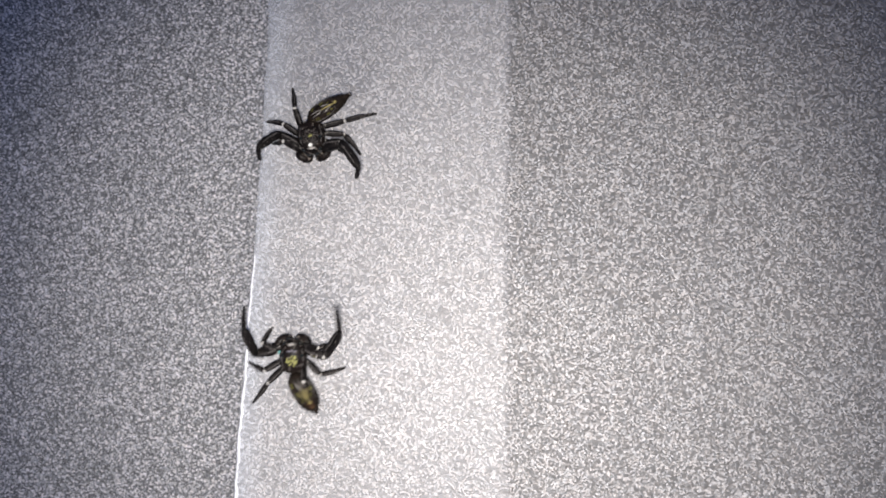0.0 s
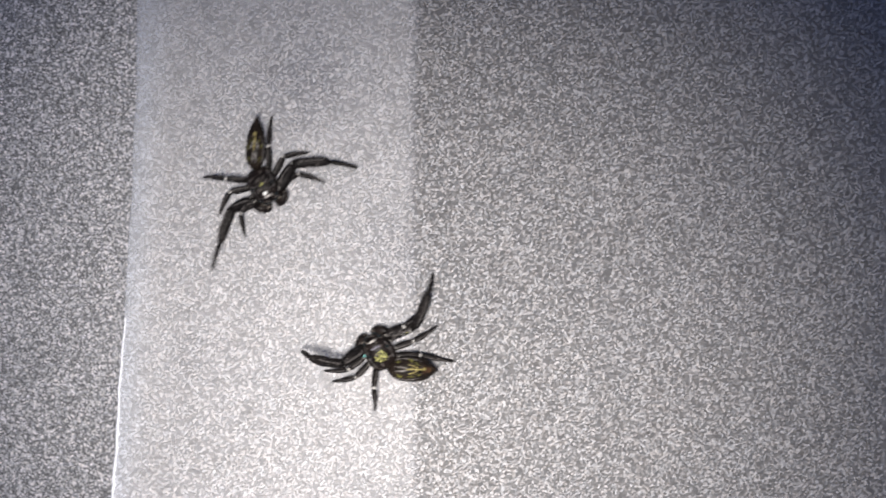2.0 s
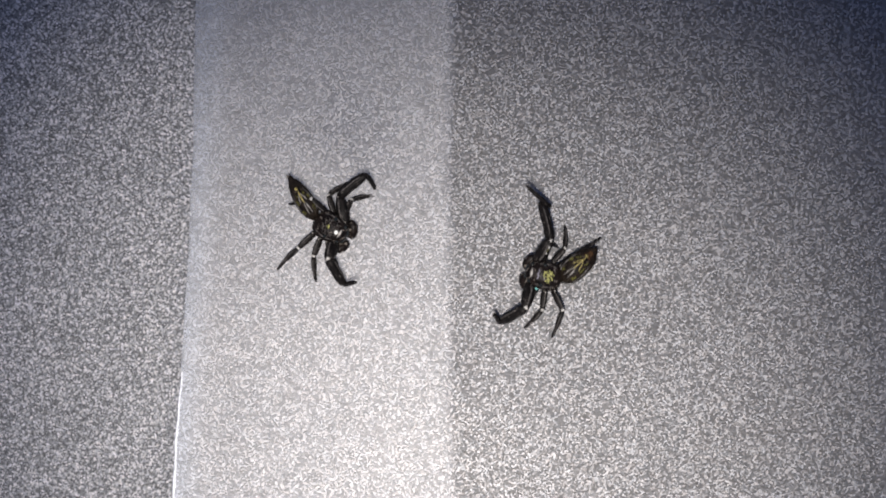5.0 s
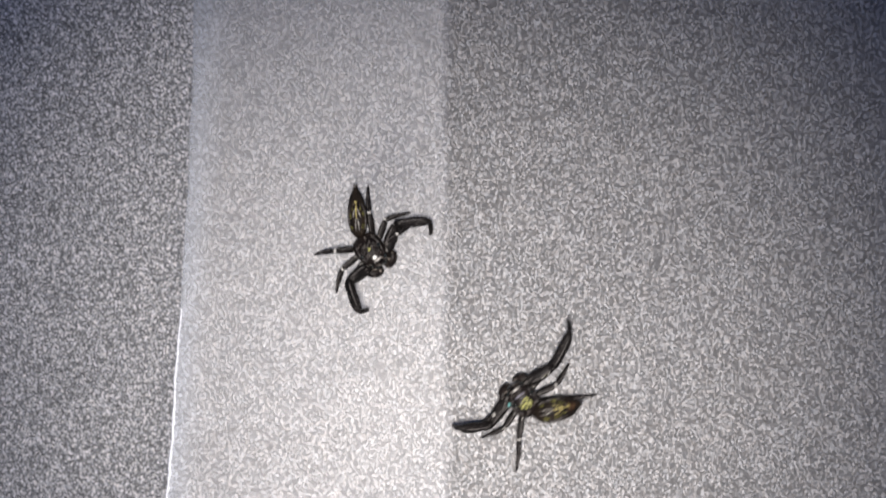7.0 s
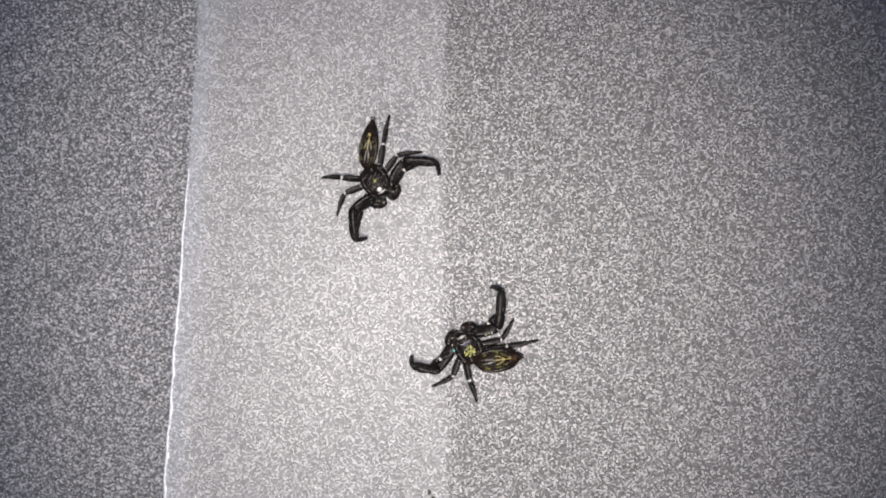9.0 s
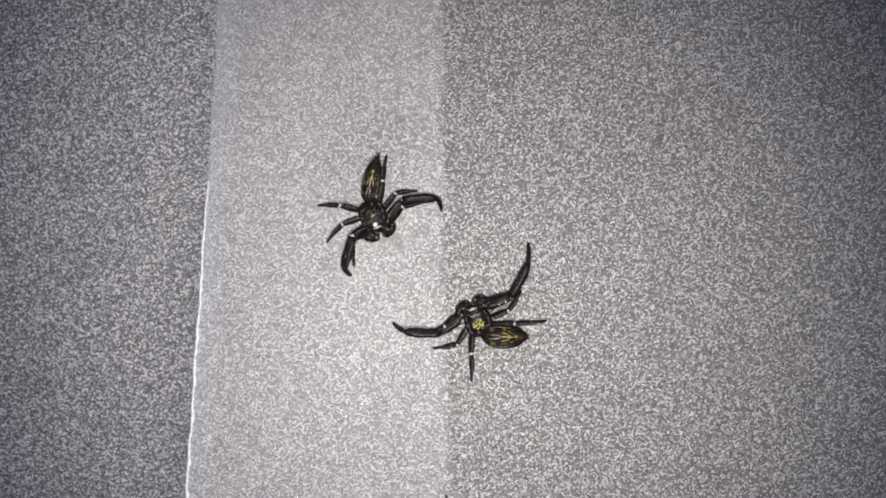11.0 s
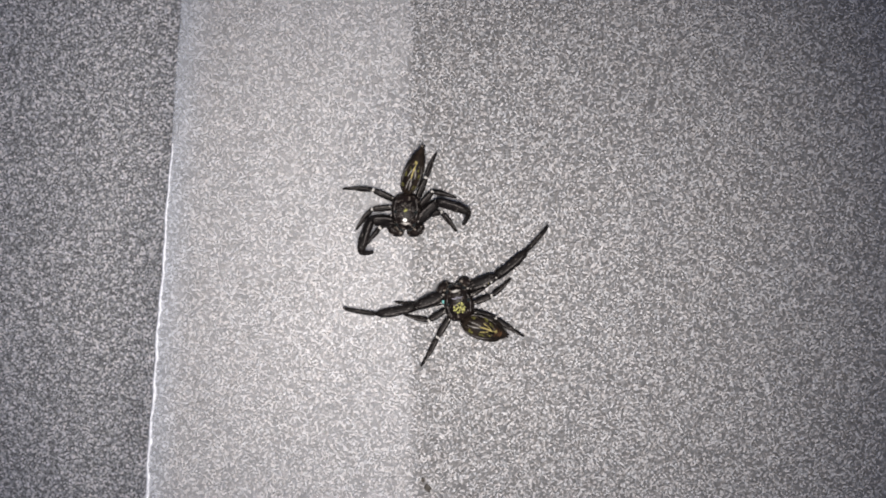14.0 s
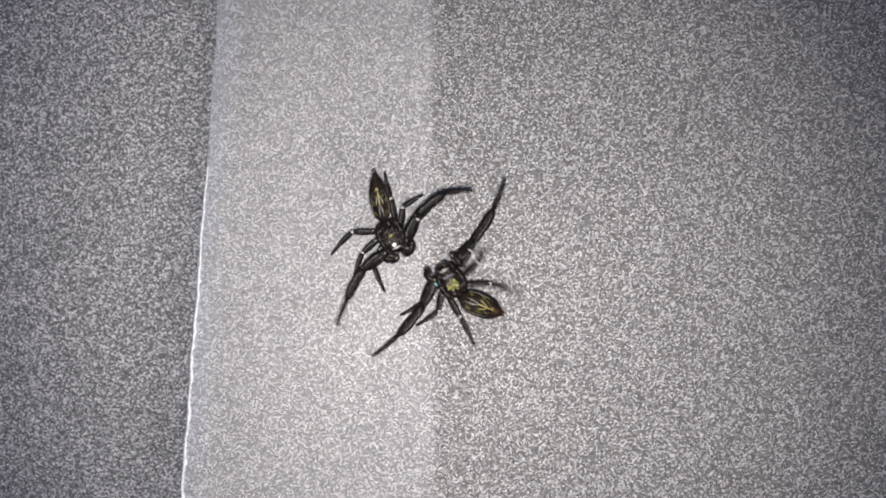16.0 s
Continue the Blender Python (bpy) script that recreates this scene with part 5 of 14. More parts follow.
    walk(SPIDER_A["three_right"][1], [
        (0, mmpose(0, 1.55, 0, -49.4, 0.0, 29.7)), (0.2, mmpose(0, 1.55, 0, -49.4, 0.0, 29.7)), (0.3, mmpose(0, 1.55, 0, -36.9, 0.0, 48.7)),
        (0.5, mmpose(0, 1.55, 0, -36.9, 0.0, 48.7)), (1, mmpose(0, 1.55, 0, -39.0, 0.0, 34.6)), (1.1, mmpose(0, 1.55, 0, -39.0, 0.0, 34.6)),
        (1.2, mmpose(0, 1.55, 0, -33.3, 0.0, 48.6)), (1.3, mmpose(0, 1.55, 0, -33.3, 0.0, 48.6)), (1.5, mmpose(0, 1.55, 0, -33.3, 0.0, 48.6)),
        (1.9, mmpose(0, 1.55, 0, -33.3, 0.0, 48.6)), (2, mmpose(0, 1.55, 0, -30.9, 0.0, 52.0)), (2.2, mmpose(0, 1.55, 0, -35.6, 0.0, 42.4)),
        (2.5, mmpose(0, 1.55, 0, -35.6, 0.0, 42.4)), (2.7, mmpose(0, 1.55, 0, -35.6, 0.0, 42.4)), (2.8, mmpose(0, 1.55, 0, -32.3, 0.0, 34.7)),
        (2.9, mmpose(0, 1.55, 0, -32.3, 0.0, 34.7)), (3, mmpose(0, 1.55, 0, -32.3, 0.0, 34.7)), (3.4, mmpose(0, 1.55, 0, -32.3, 0.0, 34.7)),
        (3.5, mmpose(0, 1.55, 0, -28.3, 0.0, 16.4)), (3.7, mmpose(0, 1.55, 0, -24.5, 0.0, 19.3)), (4, mmpose(0, 1.55, 0, -24.5, 0.0, 19.3)),
        (4.2, mmpose(0, 1.55, 0, -24.5, 0.0, 19.3)), (6.3, mmpose(0, 1.55, 0, -26.4, 0.0, 33.4)), (6.4, mmpose(0, 1.55, 0, -27.2, 0.0, 21.2)),
        (6.5, mmpose(0, 1.55, 0, -27.2, 0.0, 21.2)), (6.6, mmpose(0, 1.55, 0, -30.8, 0.0, 35.2)), (7, mmpose(0, 1.55, 0, -30.8, 0.0, 35.2)),
        (7.4, mmpose(0, 1.55, 0, -30.8, 0.0, 35.2)), (7.5, mmpose(0, 1.55, 0, -20.2, 0.0, 29.2)), (7.6, mmpose(0, 1.55, 0, -20.2, 0.0, 29.2)),
        (7.8, mmpose(0, 1.55, 0, -29.8, 0.0, 42.1)), (8, mmpose(0, 1.55, 0, -29.8, 0.0, 42.1)), (8.5, mmpose(0, 1.55, 0, -29.8, 0.0, 50.8)),
        (8.7, mmpose(0, 1.55, 0, -29.8, 0.0, 50.8)), (10.8, mmpose(0, 1.55, 0, -16.0, 0.0, 27.6)), (10.9, mmpose(0, 1.55, 0, -15.8, 0.0, 27.5)),
        (11, mmpose(0, 1.55, 0, -16.2, 0.0, 27.5)), (11.5, mmpose(0, 1.55, 0, -22.2, 0.0, 44.2)), (11.8, mmpose(0, 1.55, 0, -22.1, 0.0, 44.3)),
        (11.9, mmpose(0, 1.55, 0, -21.7, 0.0, 60.4)), (12, mmpose(0, 1.55, 0, -21.6, 0.0, 60.5)), (12.1, mmpose(0, 1.55, 0, -19.3, 0.0, 48.9)),
        (12.5, mmpose(0, 1.55, 0, -19.6, 0.0, 49.3)), (12.9, mmpose(0, 1.55, 0, -19.7, 0.0, 49.5)), (13, mmpose(0, 1.55, 0, -16.0, 0.0, 27.5)),
        (13.1, mmpose(0, 1.55, 0, -15.9, 0.0, 27.4)), (13.3, mmpose(0, 1.55, 0, -17.8, 0.0, 56.2)), (13.5, mmpose(0, 1.55, 0, -18.1, 0.0, 56.5)),
        (13.9, mmpose(0, 1.55, 0, -18.4, 0.0, 46.1)), (14, mmpose(0, 1.55, 0, -18.4, 0.0, 46.1)), (14.1, mmpose(0, 1.55, 0, -9.3, 0.0, 34.3)),
        (14.2, mmpose(0, 1.55, 0, -9.6, 0.0, 34.2)), (14.3, mmpose(0, 1.55, 0, -9.2, 0.0, 34.0)), (14.4, mmpose(0, 1.55, 0, -9.1, 0.0, 33.9)),
        (14.5, mmpose(0, 1.55, 0, -9.2, 0.0, 33.9)), (14.6, mmpose(0, 1.55, 0, -9.2, 0.0, 33.9)), (14.8, mmpose(0, 1.55, 0, -14.7, 0.0, 35.9)),
        (15, mmpose(0, 1.55, 0, -14.7, 0.0, 35.9)), (15.2, mmpose(0, 1.55, 0, -14.7, 0.0, 35.9)), (15.5, mmpose(0, 1.55, 0, -12.1, 0.0, 38.0)),
        (15.6, mmpose(0, 1.55, 0, -12.1, 0.0, 38.0)), (15.7, mmpose(0, 1.55, 0, -12.0, 0.0, 37.9)), (15.8, mmpose(0, 1.55, 0, -8.0, 0.0, 27.0)),
        (15.9, mmpose(0, 1.55, 0, -7.9, 0.0, 27.1)), (16, mmpose(0, 1.55, 0, -7.9, 0.0, 27.1)),])
    walk(SPIDER_A["four_right"][0], [
        (0, mmpose(0.72, -0.68, 0.85, 31.6, 0.0, -170.4)), (0.2, mmpose(0.72, -0.68, 0.85, 31.6, 0.0, -170.4)), (0.3, mmpose(0.72, -0.68, 0.85, 23.4, 0.0, -131.0)),
        (0.5, mmpose(0.72, -0.68, 0.85, 23.4, 0.0, -131.0)), (1, mmpose(0.72, -0.68, 0.85, 29.4, 0.0, -127.7)), (1.1, mmpose(0.72, -0.68, 0.85, 29.4, 0.0, -127.7)),
        (1.2, mmpose(0.72, -0.68, 0.85, -3.0, 0.0, -155.0)), (1.3, mmpose(0.72, -0.68, 0.85, 12.0, 0.0, -128.7)),
        (1.5, mmpose(0.72, -0.68, 0.85, 12.0, 0.0, -128.7)), (1.9, mmpose(0.72, -0.68, 0.85, 12.0, 0.0, -128.7)), (2, mmpose(0.72, -0.68, 0.85, 25.7, 0.0, -120.2)),
        (2.2, mmpose(0.72, -0.68, 0.85, 26.1, 0.0, -143.0)), (2.5, mmpose(0.72, -0.68, 0.85, 26.1, 0.0, -143.0)),
        (2.7, mmpose(0.72, -0.68, 0.85, 26.1, 0.0, -143.0)), (2.8, mmpose(0.72, -0.68, 0.85, -3.5, 0.0, -110.4)),
        (2.9, mmpose(0.72, -0.68, 0.85, -3.5, 0.0, -110.4)), (3, mmpose(0.72, -0.68, 0.85, -3.5, 0.0, -110.4)), (3.4, mmpose(0.72, -0.68, 0.85, -3.5, 0.0, -110.4)),
        (3.5, mmpose(0.72, -0.68, 0.85, 27.2, 0.0, -110.4)), (3.7, mmpose(0.72, -0.68, 0.85, -3.9, 0.0, -102.7)), (4, mmpose(0.72, -0.68, 0.85, -3.9, 0.0, -102.7)),
        (4.2, mmpose(0.72, -0.68, 0.85, -3.9, 0.0, -102.7)), (6.3, mmpose(0.72, -0.68, 0.85, 30.1, 0.0, -114.9)),
        (6.4, mmpose(0.72, -0.68, 0.85, 23.9, 0.0, -118.7)), (6.5, mmpose(0.72, -0.68, 0.85, 23.9, 0.0, -118.7)),
        (6.6, mmpose(0.72, -0.68, 0.85, 34.8, 0.0, -121.6)), (7, mmpose(0.72, -0.68, 0.85, 34.8, 0.0, -121.6)), (7.4, mmpose(0.72, -0.68, 0.85, 34.8, 0.0, -121.6)),
        (7.5, mmpose(0.72, -0.68, 0.85, 21.5, 0.0, -128.9)), (7.6, mmpose(0.72, -0.68, 0.85, 21.5, 0.0, -128.9)),
        (7.8, mmpose(0.72, -0.68, 0.85, 32.6, 0.0, -122.6)), (8, mmpose(0.72, -0.68, 0.85, 32.6, 0.0, -122.6)), (8.5, mmpose(0.72, -0.68, 0.85, 35.7, 0.0, -126.9)),
        (8.7, mmpose(0.72, -0.68, 0.85, 35.7, 0.0, -126.9)), (10.8, mmpose(0.72, -0.68, 0.85, 27.1, 0.0, -126.0)),
        (10.9, mmpose(0.72, -0.68, 0.85, 26.8, 0.0, -126.0)), (11, mmpose(0.72, -0.68, 0.85, 27.3, 0.0, -125.3)),
        (11.5, mmpose(0.72, -0.68, 0.85, 28.5, 0.0, -139.6)), (11.8, mmpose(0.72, -0.68, 0.85, 28.5, 0.0, -139.6)),
        (11.9, mmpose(0.72, -0.68, 0.85, 10.3, 0.0, -141.8)), (12, mmpose(0.72, -0.68, 0.85, 10.9, 0.0, -141.3)),
        (12.1, mmpose(0.72, -0.68, 0.85, 19.5, 0.0, -141.8)), (12.5, mmpose(0.72, -0.68, 0.85, 19.4, 0.0, -141.8)),
        (12.9, mmpose(0.72, -0.68, 0.85, 19.5, 0.0, -141.9)), (13, mmpose(0.72, -0.68, 0.85, 14.3, 0.0, -145.2)),
        (13.1, mmpose(0.72, -0.68, 0.85, 14.2, 0.0, -145.2)), (13.3, mmpose(0.72, -0.68, 0.85, 9.4, 0.0, -108.3)),
        (13.5, mmpose(0.72, -0.68, 0.85, 9.5, 0.0, -108.4)), (13.9, mmpose(0.72, -0.68, 0.85, 12.3, 0.0, -114.1)),
        (14, mmpose(0.72, -0.68, 0.85, 12.3, 0.0, -114.1)), (14.1, mmpose(0.72, -0.68, 0.85, 5.3, 0.0, -123.0)),
        (14.2, mmpose(0.72, -0.68, 0.85, 6.3, 0.0, -121.8)), (14.3, mmpose(0.72, -0.68, 0.85, 5.4, 0.0, -122.5)),
        (14.4, mmpose(0.72, -0.68, 0.85, 4.8, 0.0, -122.0)), (14.5, mmpose(0.72, -0.68, 0.85, 4.7, 0.0, -122.5)),
        (14.6, mmpose(0.72, -0.68, 0.85, 4.7, 0.0, -122.5)), (14.8, mmpose(0.72, -0.68, 0.85, 28.5, 0.0, -130.2)),
        (15, mmpose(0.72, -0.68, 0.85, 28.5, 0.0, -130.2)), (15.2, mmpose(0.72, -0.68, 0.85, 28.5, 0.0, -130.2)),
        (15.5, mmpose(0.72, -0.68, 0.85, 17.0, 0.0, -127.6)), (15.6, mmpose(0.72, -0.68, 0.85, 17.0, 0.0, -127.6)),
        (15.7, mmpose(0.72, -0.68, 0.85, 16.8, 0.0, -128.0)), (15.8, mmpose(0.72, -0.68, 0.85, 0.6, 0.0, -115.2)),
        (15.9, mmpose(0.72, -0.68, 0.85, 0.5, 0.0, -115.5)), (16, mmpose(0.72, -0.68, 0.85, 0.5, 0.0, -114.8)),])
    walk(SPIDER_A["four_right"][1], [
        (0, mmpose(0, 1.85, 0, -76.7, 0.0, 0.0)), (0.2, mmpose(0, 1.85, 0, -76.7, 0.0, 0.0)), (0.3, mmpose(0, 1.85, 0, -61.3, 0.0, 0.0)),
        (0.5, mmpose(0, 1.85, 0, -61.3, 0.0, 0.0)), (1, mmpose(0, 1.85, 0, -72.5, 0.0, 0.0)), (1.1, mmpose(0, 1.85, 0, -72.5, 0.0, 0.0)),
        (1.2, mmpose(0, 1.85, 0, -10.9, 0.0, 0.0)), (1.3, mmpose(0, 1.85, 0, -40.4, 0.0, 0.0)), (1.5, mmpose(0, 1.85, 0, -40.4, 0.0, 0.0)),
        (1.9, mmpose(0, 1.85, 0, -40.4, 0.0, 0.0)), (2, mmpose(0, 1.85, 0, -65.6, 0.0, 0.0)), (2.2, mmpose(0, 1.85, 0, -66.3, 0.0, 0.0)),
        (2.5, mmpose(0, 1.85, 0, -66.3, 0.0, 0.0)), (2.7, mmpose(0, 1.85, 0, -66.3, 0.0, 0.0)), (2.8, mmpose(0, 1.85, 0, -11.3, 0.0, 0.0)),
        (2.9, mmpose(0, 1.85, 0, -11.3, 0.0, 0.0)), (3, mmpose(0, 1.85, 0, -11.3, 0.0, 0.0)), (3.4, mmpose(0, 1.85, 0, -11.3, 0.0, 0.0)),
        (3.5, mmpose(0, 1.85, 0, -71.7, 0.0, 36.3)), (3.7, mmpose(0, 1.85, 0, -11.5, 0.0, 0.0)), (4, mmpose(0, 1.85, 0, -11.5, 0.0, 0.0)),
        (4.2, mmpose(0, 1.85, 0, -11.5, 0.0, 0.0)), (6.3, mmpose(0, 1.85, 0, -73.8, 0.0, 0.0)), (6.4, mmpose(0, 1.85, 0, -62.2, 0.0, 0.0)),
        (6.5, mmpose(0, 1.85, 0, -62.2, 0.0, 0.0)), (6.6, mmpose(0, 1.85, 0, -82.6, 0.0, 0.0)), (7, mmpose(0, 1.85, 0, -82.6, 0.0, 0.0)),
        (7.4, mmpose(0, 1.85, 0, -82.6, 0.0, 0.0)), (7.5, mmpose(0, 1.85, 0, -57.7, 0.0, 0.0)), (7.6, mmpose(0, 1.85, 0, -57.7, 0.0, 0.0)),
        (7.8, mmpose(0, 1.85, 0, -78.6, 0.0, 0.0)), (8, mmpose(0, 1.85, 0, -78.6, 0.0, 0.0)), (8.5, mmpose(0, 1.85, 0, -84.5, 0.0, 0.0)),
        (8.7, mmpose(0, 1.85, 0, -84.5, 0.0, 0.0)), (10.8, mmpose(0, 1.85, 0, -66.7, 0.0, 29.5)), (10.9, mmpose(0, 1.85, 0, -67.0, 0.0, 29.3)),
        (11, mmpose(0, 1.85, 0, -68.4, 0.0, 30.0)), (11.5, mmpose(0, 1.85, 0, -72.1, 0.0, 36.9)), (11.8, mmpose(0, 1.85, 0, -72.2, 0.0, 37.1)),
        (11.9, mmpose(0, 1.85, 0, -41.6, 0.0, 5.7)), (12, mmpose(0, 1.85, 0, -42.9, 0.0, 5.9)), (12.1, mmpose(0, 1.85, 0, -57.6, 0.0, 13.3)),
        (12.5, mmpose(0, 1.85, 0, -57.5, 0.0, 12.9)), (12.9, mmpose(0, 1.85, 0, -57.7, 0.0, 13.2)), (13, mmpose(0, 1.85, 0, -48.2, 0.0, 6.7)),
        (13.1, mmpose(0, 1.85, 0, -47.9, 0.0, 6.7)), (13.3, mmpose(0, 1.85, 0, -37.3, 0.0, 4.7)), (13.5, mmpose(0, 1.85, 0, -37.6, 0.0, 4.8)),
        (13.9, mmpose(0, 1.85, 0, -38.3, 0.0, 26.1)), (14, mmpose(0, 1.85, 0, -38.3, 0.0, 26.1)), (14.1, mmpose(0, 1.85, 0, -32.1, 0.0, 39.5)),
        (14.2, mmpose(0, 1.85, 0, -34.1, 0.0, 40.7)), (14.3, mmpose(0, 1.85, 0, -32.4, 0.0, 39.6)), (14.4, mmpose(0, 1.85, 0, -31.0, 0.0, 38.9)),
        (14.5, mmpose(0, 1.85, 0, -30.6, 0.0, 38.7)), (14.6, mmpose(0, 1.85, 0, -30.7, 0.0, 38.7)), (14.8, mmpose(0, 1.85, 0, -68.4, 0.0, 33.9)),
        (15, mmpose(0, 1.85, 0, -68.4, 0.0, 33.9)), (15.2, mmpose(0, 1.85, 0, -68.3, 0.0, 33.8)), (15.5, mmpose(0, 1.85, 0, -48.8, 0.0, 13.9)),
        (15.6, mmpose(0, 1.85, 0, -48.8, 0.0, 13.9)), (15.7, mmpose(0, 1.85, 0, -48.4, 0.0, 13.8)), (15.8, mmpose(0, 1.85, 0, -21.7, 0.0, 45.3)),
        (15.9, mmpose(0, 1.85, 0, -21.2, 0.0, 45.0)), (16, mmpose(0, 1.85, 0, -21.6, 0.0, 45.4)),])
    walk(SPIDER_A["one_left"][0], [
        (0, mmpose(-0.72, 0.85, 0.95, 40.5, 0.0, 92.0)), (0.2, mmpose(-0.72, 0.85, 0.95, 40.5, 0.0, 92.0)), (0.3, mmpose(-0.72, 0.85, 0.95, 43.6, 0.0, 98.7)),
        (0.5, mmpose(-0.72, 0.85, 0.95, 26.2, 0.0, 110.9)), (1, mmpose(-0.72, 0.85, 0.95, 39.0, 0.0, 107.6)), (1.1, mmpose(-0.72, 0.85, 0.95, 39.0, 0.0, 107.6)),
        (1.2, mmpose(-0.72, 0.85, 0.95, -0.5, 0.0, 102.5)), (1.3, mmpose(-0.72, 0.85, 0.95, 2.9, 0.0, 124.7)), (1.5, mmpose(-0.72, 0.85, 0.95, 2.9, 0.0, 124.7)),
        (1.9, mmpose(-0.72, 0.85, 0.95, 2.9, 0.0, 124.7)), (2, mmpose(-0.72, 0.85, 0.95, -1.6, 0.0, 124.6)), (2.2, mmpose(-0.72, 0.85, 0.95, 8.0, 0.0, 111.8)),
        (2.5, mmpose(-0.72, 0.85, 0.95, 8.0, 0.0, 111.8)), (2.7, mmpose(-0.72, 0.85, 0.95, 8.0, 0.0, 111.8)), (2.8, mmpose(-0.72, 0.85, 0.95, -3.3, 0.0, 103.6)),
        (2.9, mmpose(-0.72, 0.85, 0.95, 0.2, 0.0, 130.1)), (3, mmpose(-0.72, 0.85, 0.95, 0.2, 0.0, 130.1)), (3.4, mmpose(-0.72, 0.85, 0.95, 0.2, 0.0, 130.1)),
        (3.5, mmpose(-0.72, 0.85, 0.95, 0.0, 0.0, 125.6)), (3.7, mmpose(-0.72, 0.85, 0.95, -0.2, 0.0, 133.2)), (4, mmpose(-0.72, 0.85, 0.95, -0.2, 0.0, 133.2)),
        (4.2, mmpose(-0.72, 0.85, 0.95, -0.2, 0.0, 133.2)), (6.3, mmpose(-0.72, 0.85, 0.95, 5.3, 0.0, 138.2)), (6.4, mmpose(-0.72, 0.85, 0.95, 1.4, 0.0, 125.7)),
        (6.5, mmpose(-0.72, 0.85, 0.95, 0.8, 0.0, 134.0)), (6.6, mmpose(-0.72, 0.85, 0.95, 1.6, 0.0, 122.6)), (7, mmpose(-0.72, 0.85, 0.95, 1.6, 0.0, 122.6)),
        (7.4, mmpose(-0.72, 0.85, 0.95, 1.6, 0.0, 122.6)), (7.5, mmpose(-0.72, 0.85, 0.95, 17.3, 0.0, 108.2)), (7.6, mmpose(-0.72, 0.85, 0.95, 17.3, 0.0, 108.2)),
        (7.8, mmpose(-0.72, 0.85, 0.95, 27.2, 0.0, 123.5)), (8, mmpose(-0.72, 0.85, 0.95, 27.2, 0.0, 123.5)), (8.5, mmpose(-0.72, 0.85, 0.95, 13.4, 0.0, 117.2)),
        (8.7, mmpose(-0.72, 0.85, 0.95, 13.4, 0.0, 117.2)), (10.8, mmpose(-0.72, 0.85, 0.95, 9.7, 0.0, 110.3)), (10.9, mmpose(-0.72, 0.85, 0.95, 11.7, 0.0, 113.8)),
        (11, mmpose(-0.72, 0.85, 0.95, 9.0, 0.0, 122.7)), (11.5, mmpose(-0.72, 0.85, 0.95, 11.0, 0.0, 125.0)), (11.8, mmpose(-0.72, 0.85, 0.95, 11.0, 0.0, 125.0)),
        (11.9, mmpose(-0.72, 0.85, 0.95, 13.4, 0.0, 104.7)), (12, mmpose(-0.72, 0.85, 0.95, 5.6, 0.0, 108.7)), (12.1, mmpose(-0.72, 0.85, 0.95, 6.3, 0.0, 111.3)),
        (12.5, mmpose(-0.72, 0.85, 0.95, 6.4, 0.0, 111.1)), (12.9, mmpose(-0.72, 0.85, 0.95, 6.7, 0.0, 111.3)), (13, mmpose(-0.72, 0.85, 0.95, 4.5, 0.0, 101.0)),
        (13.1, mmpose(-0.72, 0.85, 0.95, 4.5, 0.0, 100.9)), (13.3, mmpose(-0.72, 0.85, 0.95, 8.9, 0.0, 135.5)), (13.5, mmpose(-0.72, 0.85, 0.95, 9.0, 0.0, 135.6)),
        (13.9, mmpose(-0.72, 0.85, 0.95, 7.1, 0.0, 135.7)), (14, mmpose(-0.72, 0.85, 0.95, 7.0, 0.0, 135.7)), (14.1, mmpose(-0.72, 0.85, 0.95, 11.8, 0.0, 116.3)),
        (14.2, mmpose(-0.72, 0.85, 0.95, 9.7, 0.0, 120.6)), (14.3, mmpose(-0.72, 0.85, 0.95, 11.5, 0.0, 119.8)),
        (14.4, mmpose(-0.72, 0.85, 0.95, 11.4, 0.0, 129.9)), (14.5, mmpose(-0.72, 0.85, 0.95, 12.3, 0.0, 132.8)),
        (14.6, mmpose(-0.72, 0.85, 0.95, 12.4, 0.0, 132.8)), (14.8, mmpose(-0.72, 0.85, 0.95, 11.9, 0.0, 121.5)), (15, mmpose(-0.72, 0.85, 0.95, 11.9, 0.0, 121.5)),
        (15.2, mmpose(-0.72, 0.85, 0.95, 11.9, 0.0, 121.5)), (15.5, mmpose(-0.72, 0.85, 0.95, 12.4, 0.0, 123.3)),
        (15.6, mmpose(-0.72, 0.85, 0.95, 12.4, 0.0, 123.3)), (15.7, mmpose(-0.72, 0.85, 0.95, 13.1, 0.0, 124.3)),
        (15.8, mmpose(-0.72, 0.85, 0.95, 13.2, 0.0, 136.3)), (15.9, mmpose(-0.72, 0.85, 0.95, 13.0, 0.0, 129.3)), (16, mmpose(-0.72, 0.85, 0.95, 11.8, 0.0, 130.5)),])
